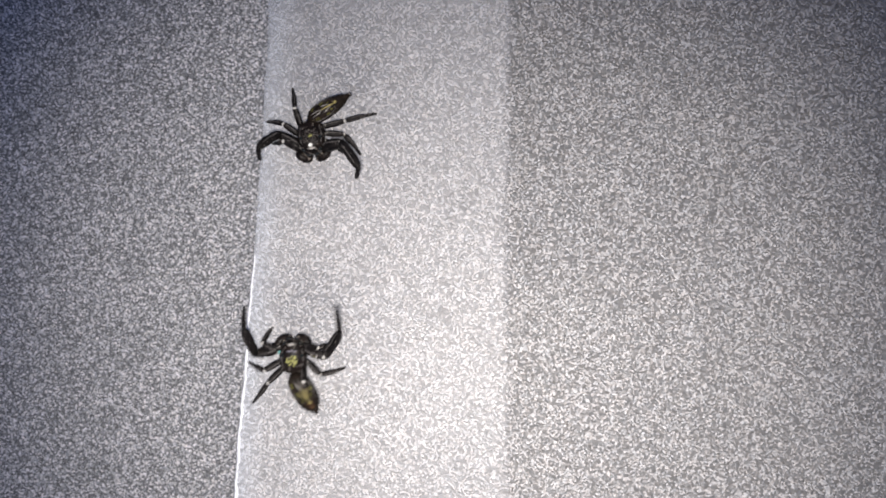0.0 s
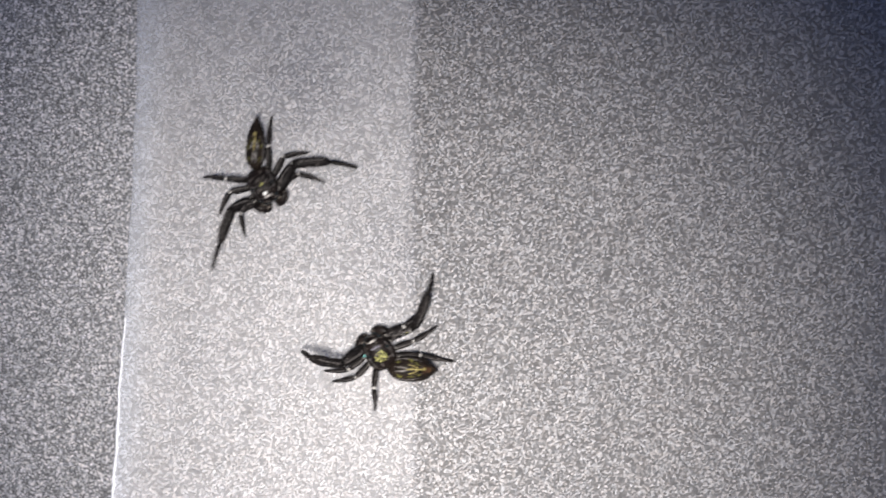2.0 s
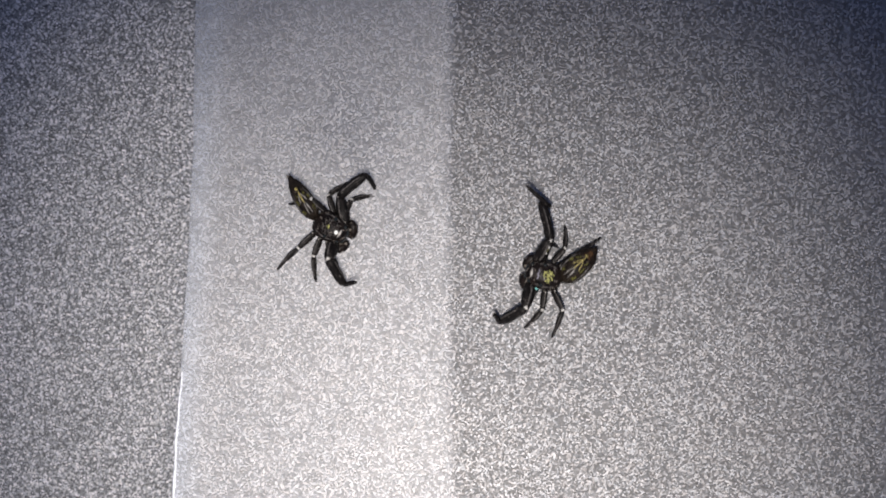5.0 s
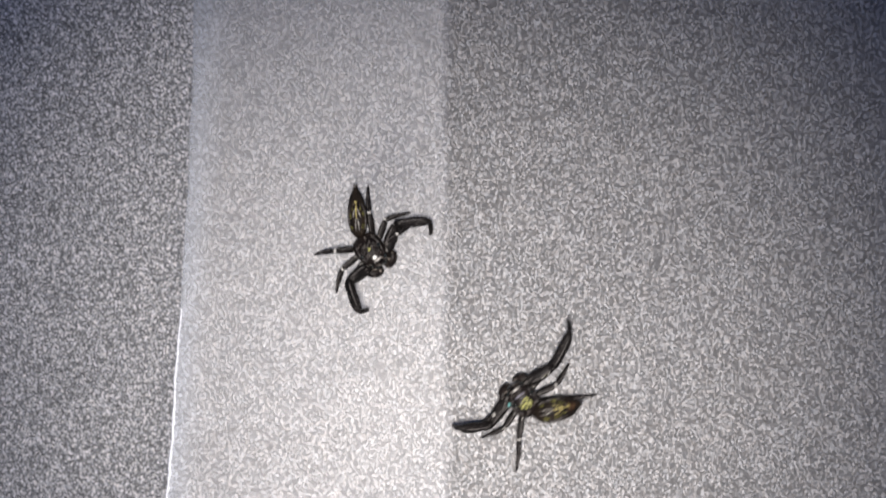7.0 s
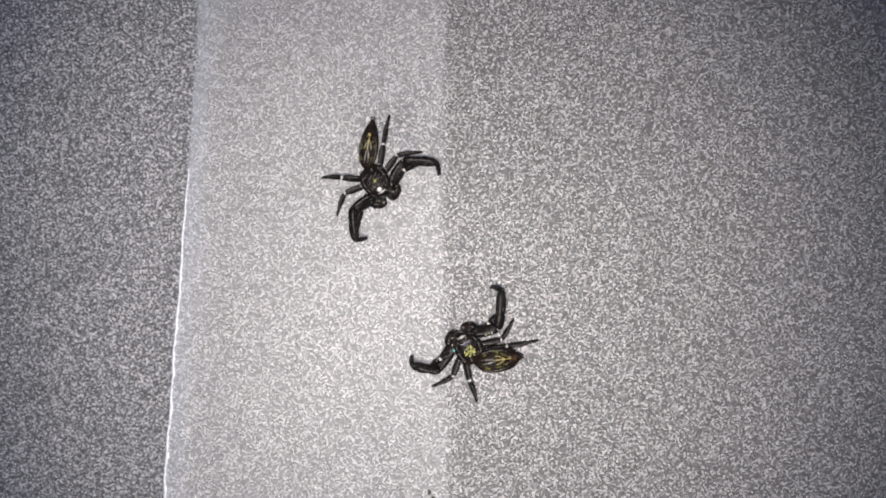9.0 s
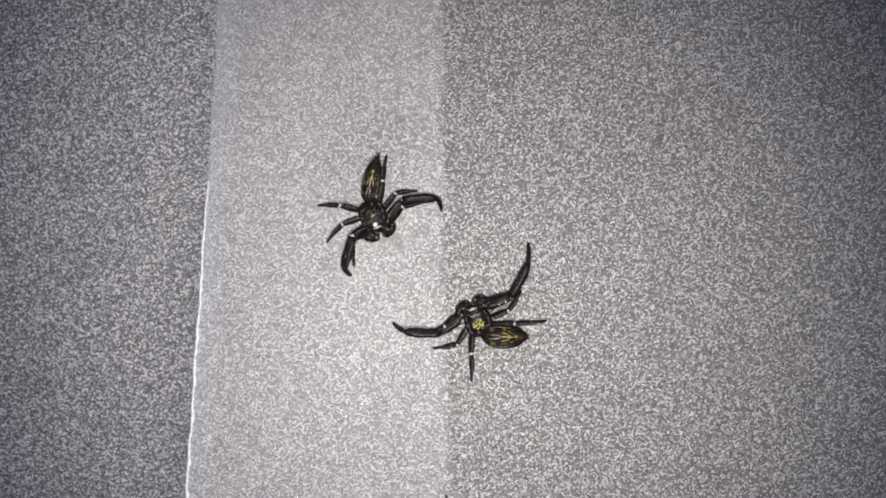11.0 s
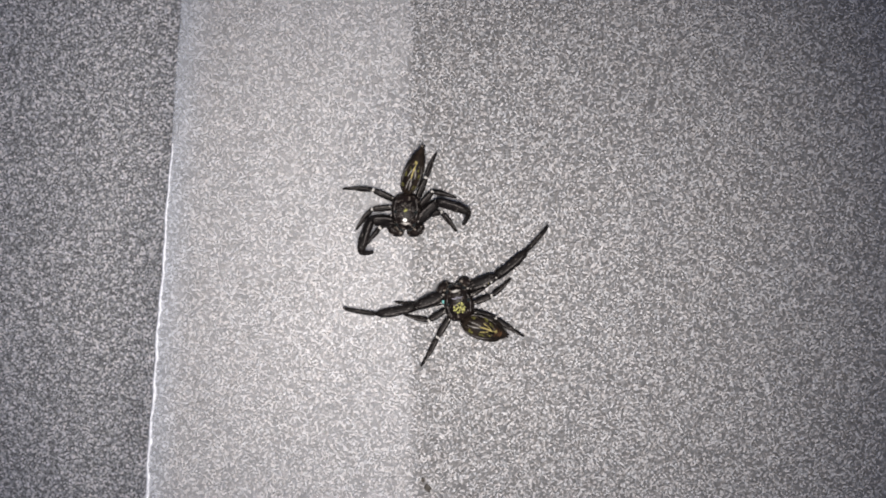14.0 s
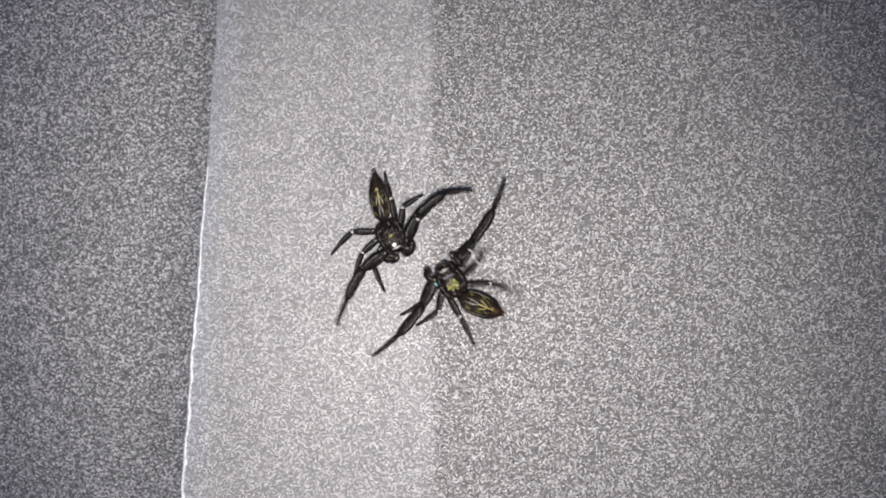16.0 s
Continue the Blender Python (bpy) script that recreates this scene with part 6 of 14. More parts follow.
    walk(SPIDER_A["one_left"][1], [
        (0, mmpose(0, 2.15, 0, 0.3, 0.0, -55.6)), (0.2, mmpose(0, 2.15, 0, 0.3, 0.0, -55.6)), (0.3, mmpose(0, 2.15, 0, -44.6, 0.0, -52.8)),
        (0.5, mmpose(0, 2.15, 0, 11.5, 0.0, -56.7)), (1, mmpose(0, 2.15, 0, -7.3, 0.0, -55.4)), (1.1, mmpose(0, 2.15, 0, -7.3, 0.0, -55.4)),
        (1.2, mmpose(0, 2.15, 0, -8.7, 0.0, -34.5)), (1.3, mmpose(0, 2.15, 0, -6.4, 0.0, -76.7)), (1.5, mmpose(0, 2.15, 0, -6.4, 0.0, -76.7)),
        (1.9, mmpose(0, 2.15, 0, -6.4, 0.0, -76.7)), (2, mmpose(0, 2.15, 0, -5.1, 0.0, -56.3)), (2.2, mmpose(0, 2.15, 0, 25.8, 0.0, -80.0)),
        (2.5, mmpose(0, 2.15, 0, 25.8, 0.0, -80.0)), (2.7, mmpose(0, 2.15, 0, 25.8, 0.0, -80.0)), (2.8, mmpose(0, 2.15, 0, 8.3, 0.0, -25.4)),
        (2.9, mmpose(0, 2.15, 0, 10.3, 0.0, -77.5)), (3, mmpose(0, 2.15, 0, 10.3, 0.0, -77.5)), (3.4, mmpose(0, 2.15, 0, 10.3, 0.0, -77.5)),
        (3.5, mmpose(0, 2.15, 0, 18.3, 0.0, -62.9)), (3.7, mmpose(0, 2.15, 0, 17.9, 0.0, -64.6)), (4, mmpose(0, 2.15, 0, 17.9, 0.0, -64.6)),
        (4.2, mmpose(0, 2.15, 0, 17.9, 0.0, -64.6)), (6.3, mmpose(0, 2.15, 0, 9.3, 0.0, -59.5)), (6.4, mmpose(0, 2.15, 0, 29.9, 0.0, -53.4)),
        (6.5, mmpose(0, 2.15, 0, -4.1, 0.0, -58.0)), (6.6, mmpose(0, 2.15, 0, 16.5, 0.0, -65.7)), (7, mmpose(0, 2.15, 0, 16.5, 0.0, -65.7)),
        (7.4, mmpose(0, 2.15, 0, 16.5, 0.0, -65.7)), (7.5, mmpose(0, 2.15, 0, -17.1, 0.0, -25.6)), (7.6, mmpose(0, 2.15, 0, -17.1, 0.0, -25.6)),
        (7.8, mmpose(0, 2.15, 0, -14.0, 0.0, -70.9)), (8, mmpose(0, 2.15, 0, -14.0, 0.0, -70.9)), (8.5, mmpose(0, 2.15, 0, 9.4, 0.0, -64.1)),
        (8.7, mmpose(0, 2.15, 0, 9.4, 0.0, -64.1)), (10.8, mmpose(0, 2.15, 0, -5.1, 0.0, -23.7)), (10.9, mmpose(0, 2.15, 0, -38.8, 0.0, -38.0)),
        (11, mmpose(0, 2.15, 0, -8.5, 0.0, -50.8)), (11.5, mmpose(0, 2.15, 0, 18.5, 0.0, -68.9)), (11.8, mmpose(0, 2.15, 0, 18.6, 0.0, -68.9)),
        (11.9, mmpose(0, 2.15, 0, -30.4, 0.0, -34.3)), (12, mmpose(0, 2.15, 0, -4.3, 0.0, -26.7)), (12.1, mmpose(0, 2.15, 0, -10.1, 0.0, -45.0)),
        (12.5, mmpose(0, 2.15, 0, -10.3, 0.0, -45.0)), (12.9, mmpose(0, 2.15, 0, -10.8, 0.0, -45.5)), (13, mmpose(0, 2.15, 0, -2.2, 0.0, -24.3)),
        (13.1, mmpose(0, 2.15, 0, -2.2, 0.0, -24.2)), (13.3, mmpose(0, 2.15, 0, 14.9, 0.0, -76.4)), (13.5, mmpose(0, 2.15, 0, 14.9, 0.0, -76.6)),
        (13.9, mmpose(0, 2.15, 0, 19.8, 0.0, -60.5)), (14, mmpose(0, 2.15, 0, 19.8, 0.0, -60.5)), (14.1, mmpose(0, 2.15, 0, -33.3, 0.0, -38.2)),
        (14.2, mmpose(0, 2.15, 0, -16.5, 0.0, -32.8)), (14.3, mmpose(0, 2.15, 0, -32.7, 0.0, -40.2)), (14.4, mmpose(0, 2.15, 0, 20.4, 0.0, -56.7)),
        (14.5, mmpose(0, 2.15, 0, -7.3, 0.0, -67.7)), (14.6, mmpose(0, 2.15, 0, -7.3, 0.0, -67.8)), (14.8, mmpose(0, 2.15, 0, 9.5, 0.0, -48.7)),
        (15, mmpose(0, 2.15, 0, 9.5, 0.0, -48.7)), (15.2, mmpose(0, 2.15, 0, 9.4, 0.0, -48.6)), (15.5, mmpose(0, 2.15, 0, 10.5, 0.0, -51.3)),
        (15.6, mmpose(0, 2.15, 0, 10.5, 0.0, -51.3)), (15.7, mmpose(0, 2.15, 0, 18.4, 0.0, -48.7)), (15.8, mmpose(0, 2.15, 0, -1.6, 0.0, -26.4)),
        (15.9, mmpose(0, 2.15, 0, -1.6, 0.0, -19.3)), (16, mmpose(0, 2.15, 0, -1.5, 0.0, -27.9)),])
    walk(SPIDER_A["one_left"][2], [
        (0, mmpose(2.144, 3.621, 0.011, -32.9, 0.0, -161.5)), (0.2, mmpose(2.144, 3.621, 0.011, -32.9, 0.0, -161.5)),
        (0.3, mmpose(1.473, 3.27, -1.827, -32.4, 0.0, -61.5)), (0.5, mmpose(2.129, 3.549, 0.52, -39.1, 0.0, -171.3)),
        (1, mmpose(2.123, 3.614, -0.33, -23.4, 0.0, -171.9)), (1.1, mmpose(2.123, 3.614, -0.33, -23.4, 0.0, -171.9)),
        (1.2, mmpose(1.455, 4.268, -0.395, -4.7, 0.0, -60.7)), (1.3, mmpose(2.514, 2.745, -0.29, 51.2, 0.0, -147.9)),
        (1.5, mmpose(2.514, 2.745, -0.29, 51.2, 0.0, -147.9)), (1.9, mmpose(2.514, 2.745, -0.29, 51.2, 0.0, -147.9)),
        (2, mmpose(2.154, 3.587, -0.231, -5.5, 0.0, -72.4)), (2.2, mmpose(2.306, 2.556, 1.13, -55.4, 0.0, -179.8)),
        (2.5, mmpose(2.306, 2.556, 1.13, -55.4, 0.0, -179.8)), (2.7, mmpose(2.306, 2.556, 1.13, -55.4, 0.0, -179.8)),
        (2.8, mmpose(1.105, 4.474, 0.375, -1.8, 0.0, -37.5)), (2.9, mmpose(2.497, 2.703, 0.467, -54.0, 0.0, -172.5)),
        (3, mmpose(2.497, 2.703, 0.467, -54.0, 0.0, -172.5)), (3.4, mmpose(2.497, 2.703, 0.467, -54.0, 0.0, -172.5)),
        (3.5, mmpose(2.198, 3.274, 0.816, -50.3, 0.0, -176.1)), (3.7, mmpose(2.235, 3.211, 0.8, -54.7, 0.0, -158.2)),
        (4, mmpose(2.235, 3.211, 0.8, -54.7, 0.0, -158.2)), (4.2, mmpose(2.235, 3.211, 0.8, -54.7, 0.0, -158.2)),
        (6.3, mmpose(2.21, 3.453, 0.421, -64.9, 0.0, -180.0)), (6.4, mmpose(1.81, 3.493, 1.297, -28.3, 0.0, -58.9)),
        (6.5, mmpose(2.198, 3.526, -0.185, 44.4, 0.0, -84.4)), (6.6, mmpose(2.272, 3.177, 0.737, -61.6, 0.0, -166.3)),
        (7, mmpose(2.272, 3.177, 0.737, -61.6, 0.0, -166.3)), (7.4, mmpose(2.272, 3.177, 0.737, -61.6, 0.0, -166.3)),
        (7.5, mmpose(1.075, 4.39, -0.765, -14.2, 0.0, -46.3)), (7.6, mmpose(1.075, 4.39, -0.765, -14.2, 0.0, -46.3)),
        (7.8, mmpose(2.384, 2.975, -0.629, -40.4, 0.0, -170.1)), (8, mmpose(2.384, 2.975, -0.629, -40.4, 0.0, -170.1)),
        (8.5, mmpose(2.308, 3.27, 0.424, -56.2, 0.0, -167.8)), (8.7, mmpose(2.308, 3.27, 0.424, -56.2, 0.0, -167.8)),
        (10.8, mmpose(1.04, 4.522, -0.231, -6.4, 0.0, -43.6)), (10.9, mmpose(1.248, 3.748, -1.628, -5.2, 0.0, -40.9)),
        (11, mmpose(1.992, 3.776, -0.382, 64.4, 0.0, -106.9)), (11.5, mmpose(2.3, 3.038, 0.827, -54.1, 0.0, -175.0)),
        (11.8, mmpose(2.298, 3.037, 0.831, -54.2, 0.0, -174.9)), (11.9, mmpose(1.264, 4.002, -1.316, -13.8, 0.0, -58.6)),
        (12, mmpose(1.166, 4.466, -0.194, -7.3, 0.0, -44.8)), (12.1, mmpose(1.81, 3.96, -0.455, 42.8, 0.0, -87.2)),
        (12.5, mmpose(1.809, 3.959, -0.465, 42.8, 0.0, -87.0)), (12.9, mmpose(1.821, 3.941, -0.486, 43.1, 0.0, -87.1)),
        (13, mmpose(1.068, 4.518, -0.101, -6.1, 0.0, -43.9)), (13.1, mmpose(1.064, 4.52, -0.101, -6.0, 0.0, -43.8)),
        (13.3, mmpose(2.442, 2.741, 0.667, -61.2, 0.0, -158.0)), (13.5, mmpose(2.445, 2.733, 0.666, -61.1, 0.0, -158.2)),
        (13.9, mmpose(2.129, 3.355, 0.882, -53.3, 0.0, -165.3)), (14, mmpose(2.128, 3.355, 0.882, -53.3, 0.0, -165.3)),
        (14.1, mmpose(1.343, 3.857, -1.428, -8.0, 0.0, -55.2)), (14.2, mmpose(1.349, 4.246, -0.738, -6.5, 0.0, -51.2)),
        (14.3, mmpose(1.41, 3.822, -1.406, -8.3, 0.0, -65.8)), (14.4, mmpose(2.038, 3.487, 0.905, -40.1, 0.0, -88.5)),
        (14.5, mmpose(2.386, 3.13, -0.33, -40.6, 0.0, -142.3)), (14.6, mmpose(2.387, 3.125, -0.332, -40.6, 0.0, -142.5)),
        (14.8, mmpose(1.926, 3.843, 0.429, -45.3, 0.0, -153.0)), (15, mmpose(1.926, 3.844, 0.429, -45.3, 0.0, -153.0)),
        (15.2, mmpose(1.925, 3.845, 0.426, -45.3, 0.0, -152.9)), (15.5, mmpose(1.996, 3.747, 0.472, -47.5, 0.0, -152.1)),
        (15.6, mmpose(1.996, 3.747, 0.472, -47.5, 0.0, -152.1)), (15.7, mmpose(1.853, 3.779, 0.819, -41.8, 0.0, -128.8)),
        (15.8, mmpose(1.154, 4.479, -0.074, -1.5, 0.0, -32.3)), (15.9, mmpose(0.861, 4.602, -0.074, -1.8, 0.0, -33.7)),
        (16, mmpose(1.217, 4.447, -0.066, -2.8, 0.0, -61.5)),])
    walk(SPIDER_A["two_left"][0], [
        (0, mmpose(-0.88, 0.32, 0.85, 35.5, 0.0, 53.6)), (0.2, mmpose(-0.88, 0.32, 0.85, 35.5, 0.0, 53.6)), (0.3, mmpose(-0.88, 0.32, 0.85, 35.1, 0.0, 75.3)),
        (0.5, mmpose(-0.88, 0.32, 0.85, 35.1, 0.0, 75.3)), (1, mmpose(-0.88, 0.32, 0.85, 36.1, 0.0, 70.9)), (1.1, mmpose(-0.88, 0.32, 0.85, 36.1, 0.0, 70.9)),
        (1.2, mmpose(-0.88, 0.32, 0.85, -3.5, 0.0, 74.2)), (1.3, mmpose(-0.88, 0.32, 0.85, -3.5, 0.0, 74.2)), (1.5, mmpose(-0.88, 0.32, 0.85, -3.5, 0.0, 74.2)),
        (1.9, mmpose(-0.88, 0.32, 0.85, -3.5, 0.0, 74.2)), (2, mmpose(-0.88, 0.32, 0.85, -5.4, 0.0, 87.8)), (2.2, mmpose(-0.88, 0.32, 0.85, 37.2, 0.0, 72.0)),
        (2.5, mmpose(-0.88, 0.32, 0.85, 37.2, 0.0, 72.0)), (2.7, mmpose(-0.88, 0.32, 0.85, 37.2, 0.0, 72.0)), (2.8, mmpose(-0.88, 0.32, 0.85, -4.5, 0.0, 79.3)),
        (2.9, mmpose(-0.88, 0.32, 0.85, -4.5, 0.0, 79.3)), (3, mmpose(-0.88, 0.32, 0.85, -4.5, 0.0, 79.3)), (3.4, mmpose(-0.88, 0.32, 0.85, -4.5, 0.0, 79.3)),
        (3.5, mmpose(-0.88, 0.32, 0.85, 32.9, 0.0, 93.3)), (3.7, mmpose(-0.88, 0.32, 0.85, -2.9, 0.0, 96.2)), (4, mmpose(-0.88, 0.32, 0.85, -2.9, 0.0, 96.2)),
        (4.2, mmpose(-0.88, 0.32, 0.85, -2.9, 0.0, 96.2)), (6.3, mmpose(-0.88, 0.32, 0.85, -2.9, 0.0, 96.2)), (6.4, mmpose(-0.88, 0.32, 0.85, 32.1, 0.0, 103.8)),
        (6.5, mmpose(-0.88, 0.32, 0.85, 32.1, 0.0, 103.8)), (6.6, mmpose(-0.88, 0.32, 0.85, 32.9, 0.0, 88.7)), (7, mmpose(-0.88, 0.32, 0.85, 32.9, 0.0, 88.7)),
        (7.4, mmpose(-0.88, 0.32, 0.85, 32.9, 0.0, 88.7)), (7.5, mmpose(-0.88, 0.32, 0.85, 23.2, 0.0, 89.4)), (7.6, mmpose(-0.88, 0.32, 0.85, 23.2, 0.0, 89.4)),
        (7.8, mmpose(-0.88, 0.32, 0.85, 36.3, 0.0, 85.8)), (8, mmpose(-0.88, 0.32, 0.85, 36.3, 0.0, 85.8)), (8.5, mmpose(-0.88, 0.32, 0.85, 32.8, 0.0, 82.0)),
        (8.7, mmpose(-0.88, 0.32, 0.85, 32.8, 0.0, 82.0)), (10.8, mmpose(-0.88, 0.32, 0.85, 25.9, 0.0, 95.5)), (10.9, mmpose(-0.88, 0.32, 0.85, 26.4, 0.0, 95.2)),
        (11, mmpose(-0.88, 0.32, 0.85, 26.1, 0.0, 96.2)), (11.5, mmpose(-0.88, 0.32, 0.85, 36.7, 0.0, 89.0)), (11.8, mmpose(-0.88, 0.32, 0.85, 36.7, 0.0, 89.1)),
        (11.9, mmpose(-0.88, 0.32, 0.85, 0.9, 0.0, 79.7)), (12, mmpose(-0.88, 0.32, 0.85, -0.4, 0.0, 81.0)), (12.1, mmpose(-0.88, 0.32, 0.85, 22.5, 0.0, 87.8)),
        (12.5, mmpose(-0.88, 0.32, 0.85, 22.5, 0.0, 87.6)), (12.9, mmpose(-0.88, 0.32, 0.85, 22.8, 0.0, 87.6)), (13, mmpose(-0.88, 0.32, 0.85, 0.8, 0.0, 75.0)),
        (13.1, mmpose(-0.88, 0.32, 0.85, 0.7, 0.0, 74.9)), (13.3, mmpose(-0.88, 0.32, 0.85, -2.1, 0.0, 84.9)), (13.5, mmpose(-0.88, 0.32, 0.85, -2.0, 0.0, 84.9)),
        (13.9, mmpose(-0.88, 0.32, 0.85, -1.4, 0.0, 99.2)), (14, mmpose(-0.88, 0.32, 0.85, -1.4, 0.0, 99.2)), (14.1, mmpose(-0.88, 0.32, 0.85, 36.4, 0.0, 99.8)),
        (14.2, mmpose(-0.88, 0.32, 0.85, 31.1, 0.0, 95.3)), (14.3, mmpose(-0.88, 0.32, 0.85, 36.3, 0.0, 100.0)), (14.4, mmpose(-0.88, 0.32, 0.85, 35.2, 0.0, 99.7)),
        (14.5, mmpose(-0.88, 0.32, 0.85, 35.4, 0.0, 98.8)), (14.6, mmpose(-0.88, 0.32, 0.85, 35.4, 0.0, 99.0)), (14.8, mmpose(-0.88, 0.32, 0.85, 27.2, 0.0, 91.4)),
        (15, mmpose(-0.88, 0.32, 0.85, 27.2, 0.0, 91.3)), (15.2, mmpose(-0.88, 0.32, 0.85, 27.2, 0.0, 91.3)), (15.5, mmpose(-0.88, 0.32, 0.85, 27.8, 0.0, 90.5)),
        (15.6, mmpose(-0.88, 0.32, 0.85, 27.8, 0.0, 90.5)), (15.7, mmpose(-0.88, 0.32, 0.85, 29.5, 0.0, 88.3)), (15.8, mmpose(-0.88, 0.32, 0.85, 26.3, 0.0, 110.7)),
        (15.9, mmpose(-0.88, 0.32, 0.85, 26.7, 0.0, 110.2)), (16, mmpose(-0.88, 0.32, 0.85, 25.6, 0.0, 111.7)),])
    walk(SPIDER_A["two_left"][1], [
        (0, mmpose(0, 1.65, 0, -89.8, 0.0, 0.0)), (0.2, mmpose(0, 1.65, 0, -89.8, 0.0, 0.0)), (0.3, mmpose(0, 1.65, 0, -89.0, 0.0, 0.0)),
        (0.5, mmpose(0, 1.65, 0, -89.0, 0.0, 0.0)), (1, mmpose(0, 1.65, 0, -88.9, 0.0, -180.0)), (1.1, mmpose(0, 1.65, 0, -88.9, 0.0, -180.0)),
        (1.2, mmpose(0, 1.65, 0, -25.6, 0.0, -34.5)), (1.3, mmpose(0, 1.65, 0, -25.6, 0.0, -34.5)), (1.5, mmpose(0, 1.65, 0, -25.6, 0.0, -34.5)),
        (1.9, mmpose(0, 1.65, 0, -25.6, 0.0, -34.5)), (2, mmpose(0, 1.65, 0, -18.3, 0.0, -40.2)), (2.2, mmpose(0, 1.65, 0, -86.5, 0.0, -180.0)),
        (2.5, mmpose(0, 1.65, 0, -86.5, 0.0, -180.0)), (2.7, mmpose(0, 1.65, 0, -86.5, 0.0, -180.0)), (2.8, mmpose(0, 1.65, 0, -27.5, 0.0, -28.7)),
        (2.9, mmpose(0, 1.65, 0, -27.5, 0.0, -28.7)), (3, mmpose(0, 1.65, 0, -27.5, 0.0, -28.7)), (3.4, mmpose(0, 1.65, 0, -27.5, 0.0, -28.7)),
        (3.5, mmpose(0, 1.65, 0, -84.5, 0.0, 0.0)), (3.7, mmpose(0, 1.65, 0, -34.0, 0.0, -48.4)), (4, mmpose(0, 1.65, 0, -34.0, 0.0, -48.4)),
        (4.2, mmpose(0, 1.65, 0, -34.0, 0.0, -48.4)), (6.3, mmpose(0, 1.65, 0, -34.0, 0.0, -48.4)), (6.4, mmpose(0, 1.65, 0, -82.9, 0.0, 0.0)),
        (6.5, mmpose(0, 1.65, 0, -82.9, 0.0, 0.0)), (6.6, mmpose(0, 1.65, 0, -84.6, 0.0, 0.0)), (7, mmpose(0, 1.65, 0, -84.6, 0.0, 0.0)),
        (7.4, mmpose(0, 1.65, 0, -84.6, 0.0, 0.0)), (7.5, mmpose(0, 1.65, 0, -65.0, 0.0, 0.0)), (7.6, mmpose(0, 1.65, 0, -65.0, 0.0, 0.0)),
        (7.8, mmpose(0, 1.65, 0, -88.4, 0.0, -180.0)), (8, mmpose(0, 1.65, 0, -88.4, 0.0, -180.0)), (8.5, mmpose(0, 1.65, 0, -84.3, 0.0, 0.0)),
        (8.7, mmpose(0, 1.65, 0, -84.3, 0.0, 0.0)), (10.8, mmpose(0, 1.65, 0, -75.8, 0.0, -35.0)), (10.9, mmpose(0, 1.65, 0, -75.5, 0.0, -36.1)),
        (11, mmpose(0, 1.65, 0, -74.2, 0.0, -36.2)), (11.5, mmpose(0, 1.65, 0, -75.7, 0.0, -132.3)), (11.8, mmpose(0, 1.65, 0, -75.7, 0.0, -132.0)),
        (11.9, mmpose(0, 1.65, 0, -19.6, 0.0, -12.1)), (12, mmpose(0, 1.65, 0, -16.3, 0.0, -12.3)), (12.1, mmpose(0, 1.65, 0, -64.0, 0.0, -26.2)),
        (12.5, mmpose(0, 1.65, 0, -64.0, 0.0, -26.3)), (12.9, mmpose(0, 1.65, 0, -64.6, 0.0, -26.8)), (13, mmpose(0, 1.65, 0, -28.2, 0.0, -20.5)),
        (13.1, mmpose(0, 1.65, 0, -28.0, 0.0, -20.4)), (13.3, mmpose(0, 1.65, 0, -22.8, 0.0, -47.2)), (13.5, mmpose(0, 1.65, 0, -23.0, 0.0, -47.4)),
        (13.9, mmpose(0, 1.65, 0, -25.3, 0.0, -59.6)), (14, mmpose(0, 1.65, 0, -25.3, 0.0, -59.6)), (14.1, mmpose(0, 1.65, 0, -100.9, 0.0, 54.2)),
        (14.2, mmpose(0, 1.65, 0, -87.7, 0.0, -10.9)), (14.3, mmpose(0, 1.65, 0, -100.7, 0.0, 55.9)), (14.4, mmpose(0, 1.65, 0, -99.2, 0.0, 51.7)),
        (14.5, mmpose(0, 1.65, 0, -99.3, 0.0, 48.3)), (14.6, mmpose(0, 1.65, 0, -99.4, 0.0, 48.2)), (14.8, mmpose(0, 1.65, 0, -81.2, 0.0, -39.7)),
        (15, mmpose(0, 1.65, 0, -81.2, 0.0, -39.6)), (15.2, mmpose(0, 1.65, 0, -81.1, 0.0, -39.4)), (15.5, mmpose(0, 1.65, 0, -83.9, 0.0, -35.3)),
        (15.6, mmpose(0, 1.65, 0, -83.8, 0.0, -35.4)), (15.7, mmpose(0, 1.65, 0, -86.9, 0.0, -16.7)), (15.8, mmpose(0, 1.65, 0, -79.7, 0.0, -28.5)),
        (15.9, mmpose(0, 1.65, 0, -80.9, 0.0, -27.4)), (16, mmpose(0, 1.65, 0, -79.0, 0.0, -27.9)),])
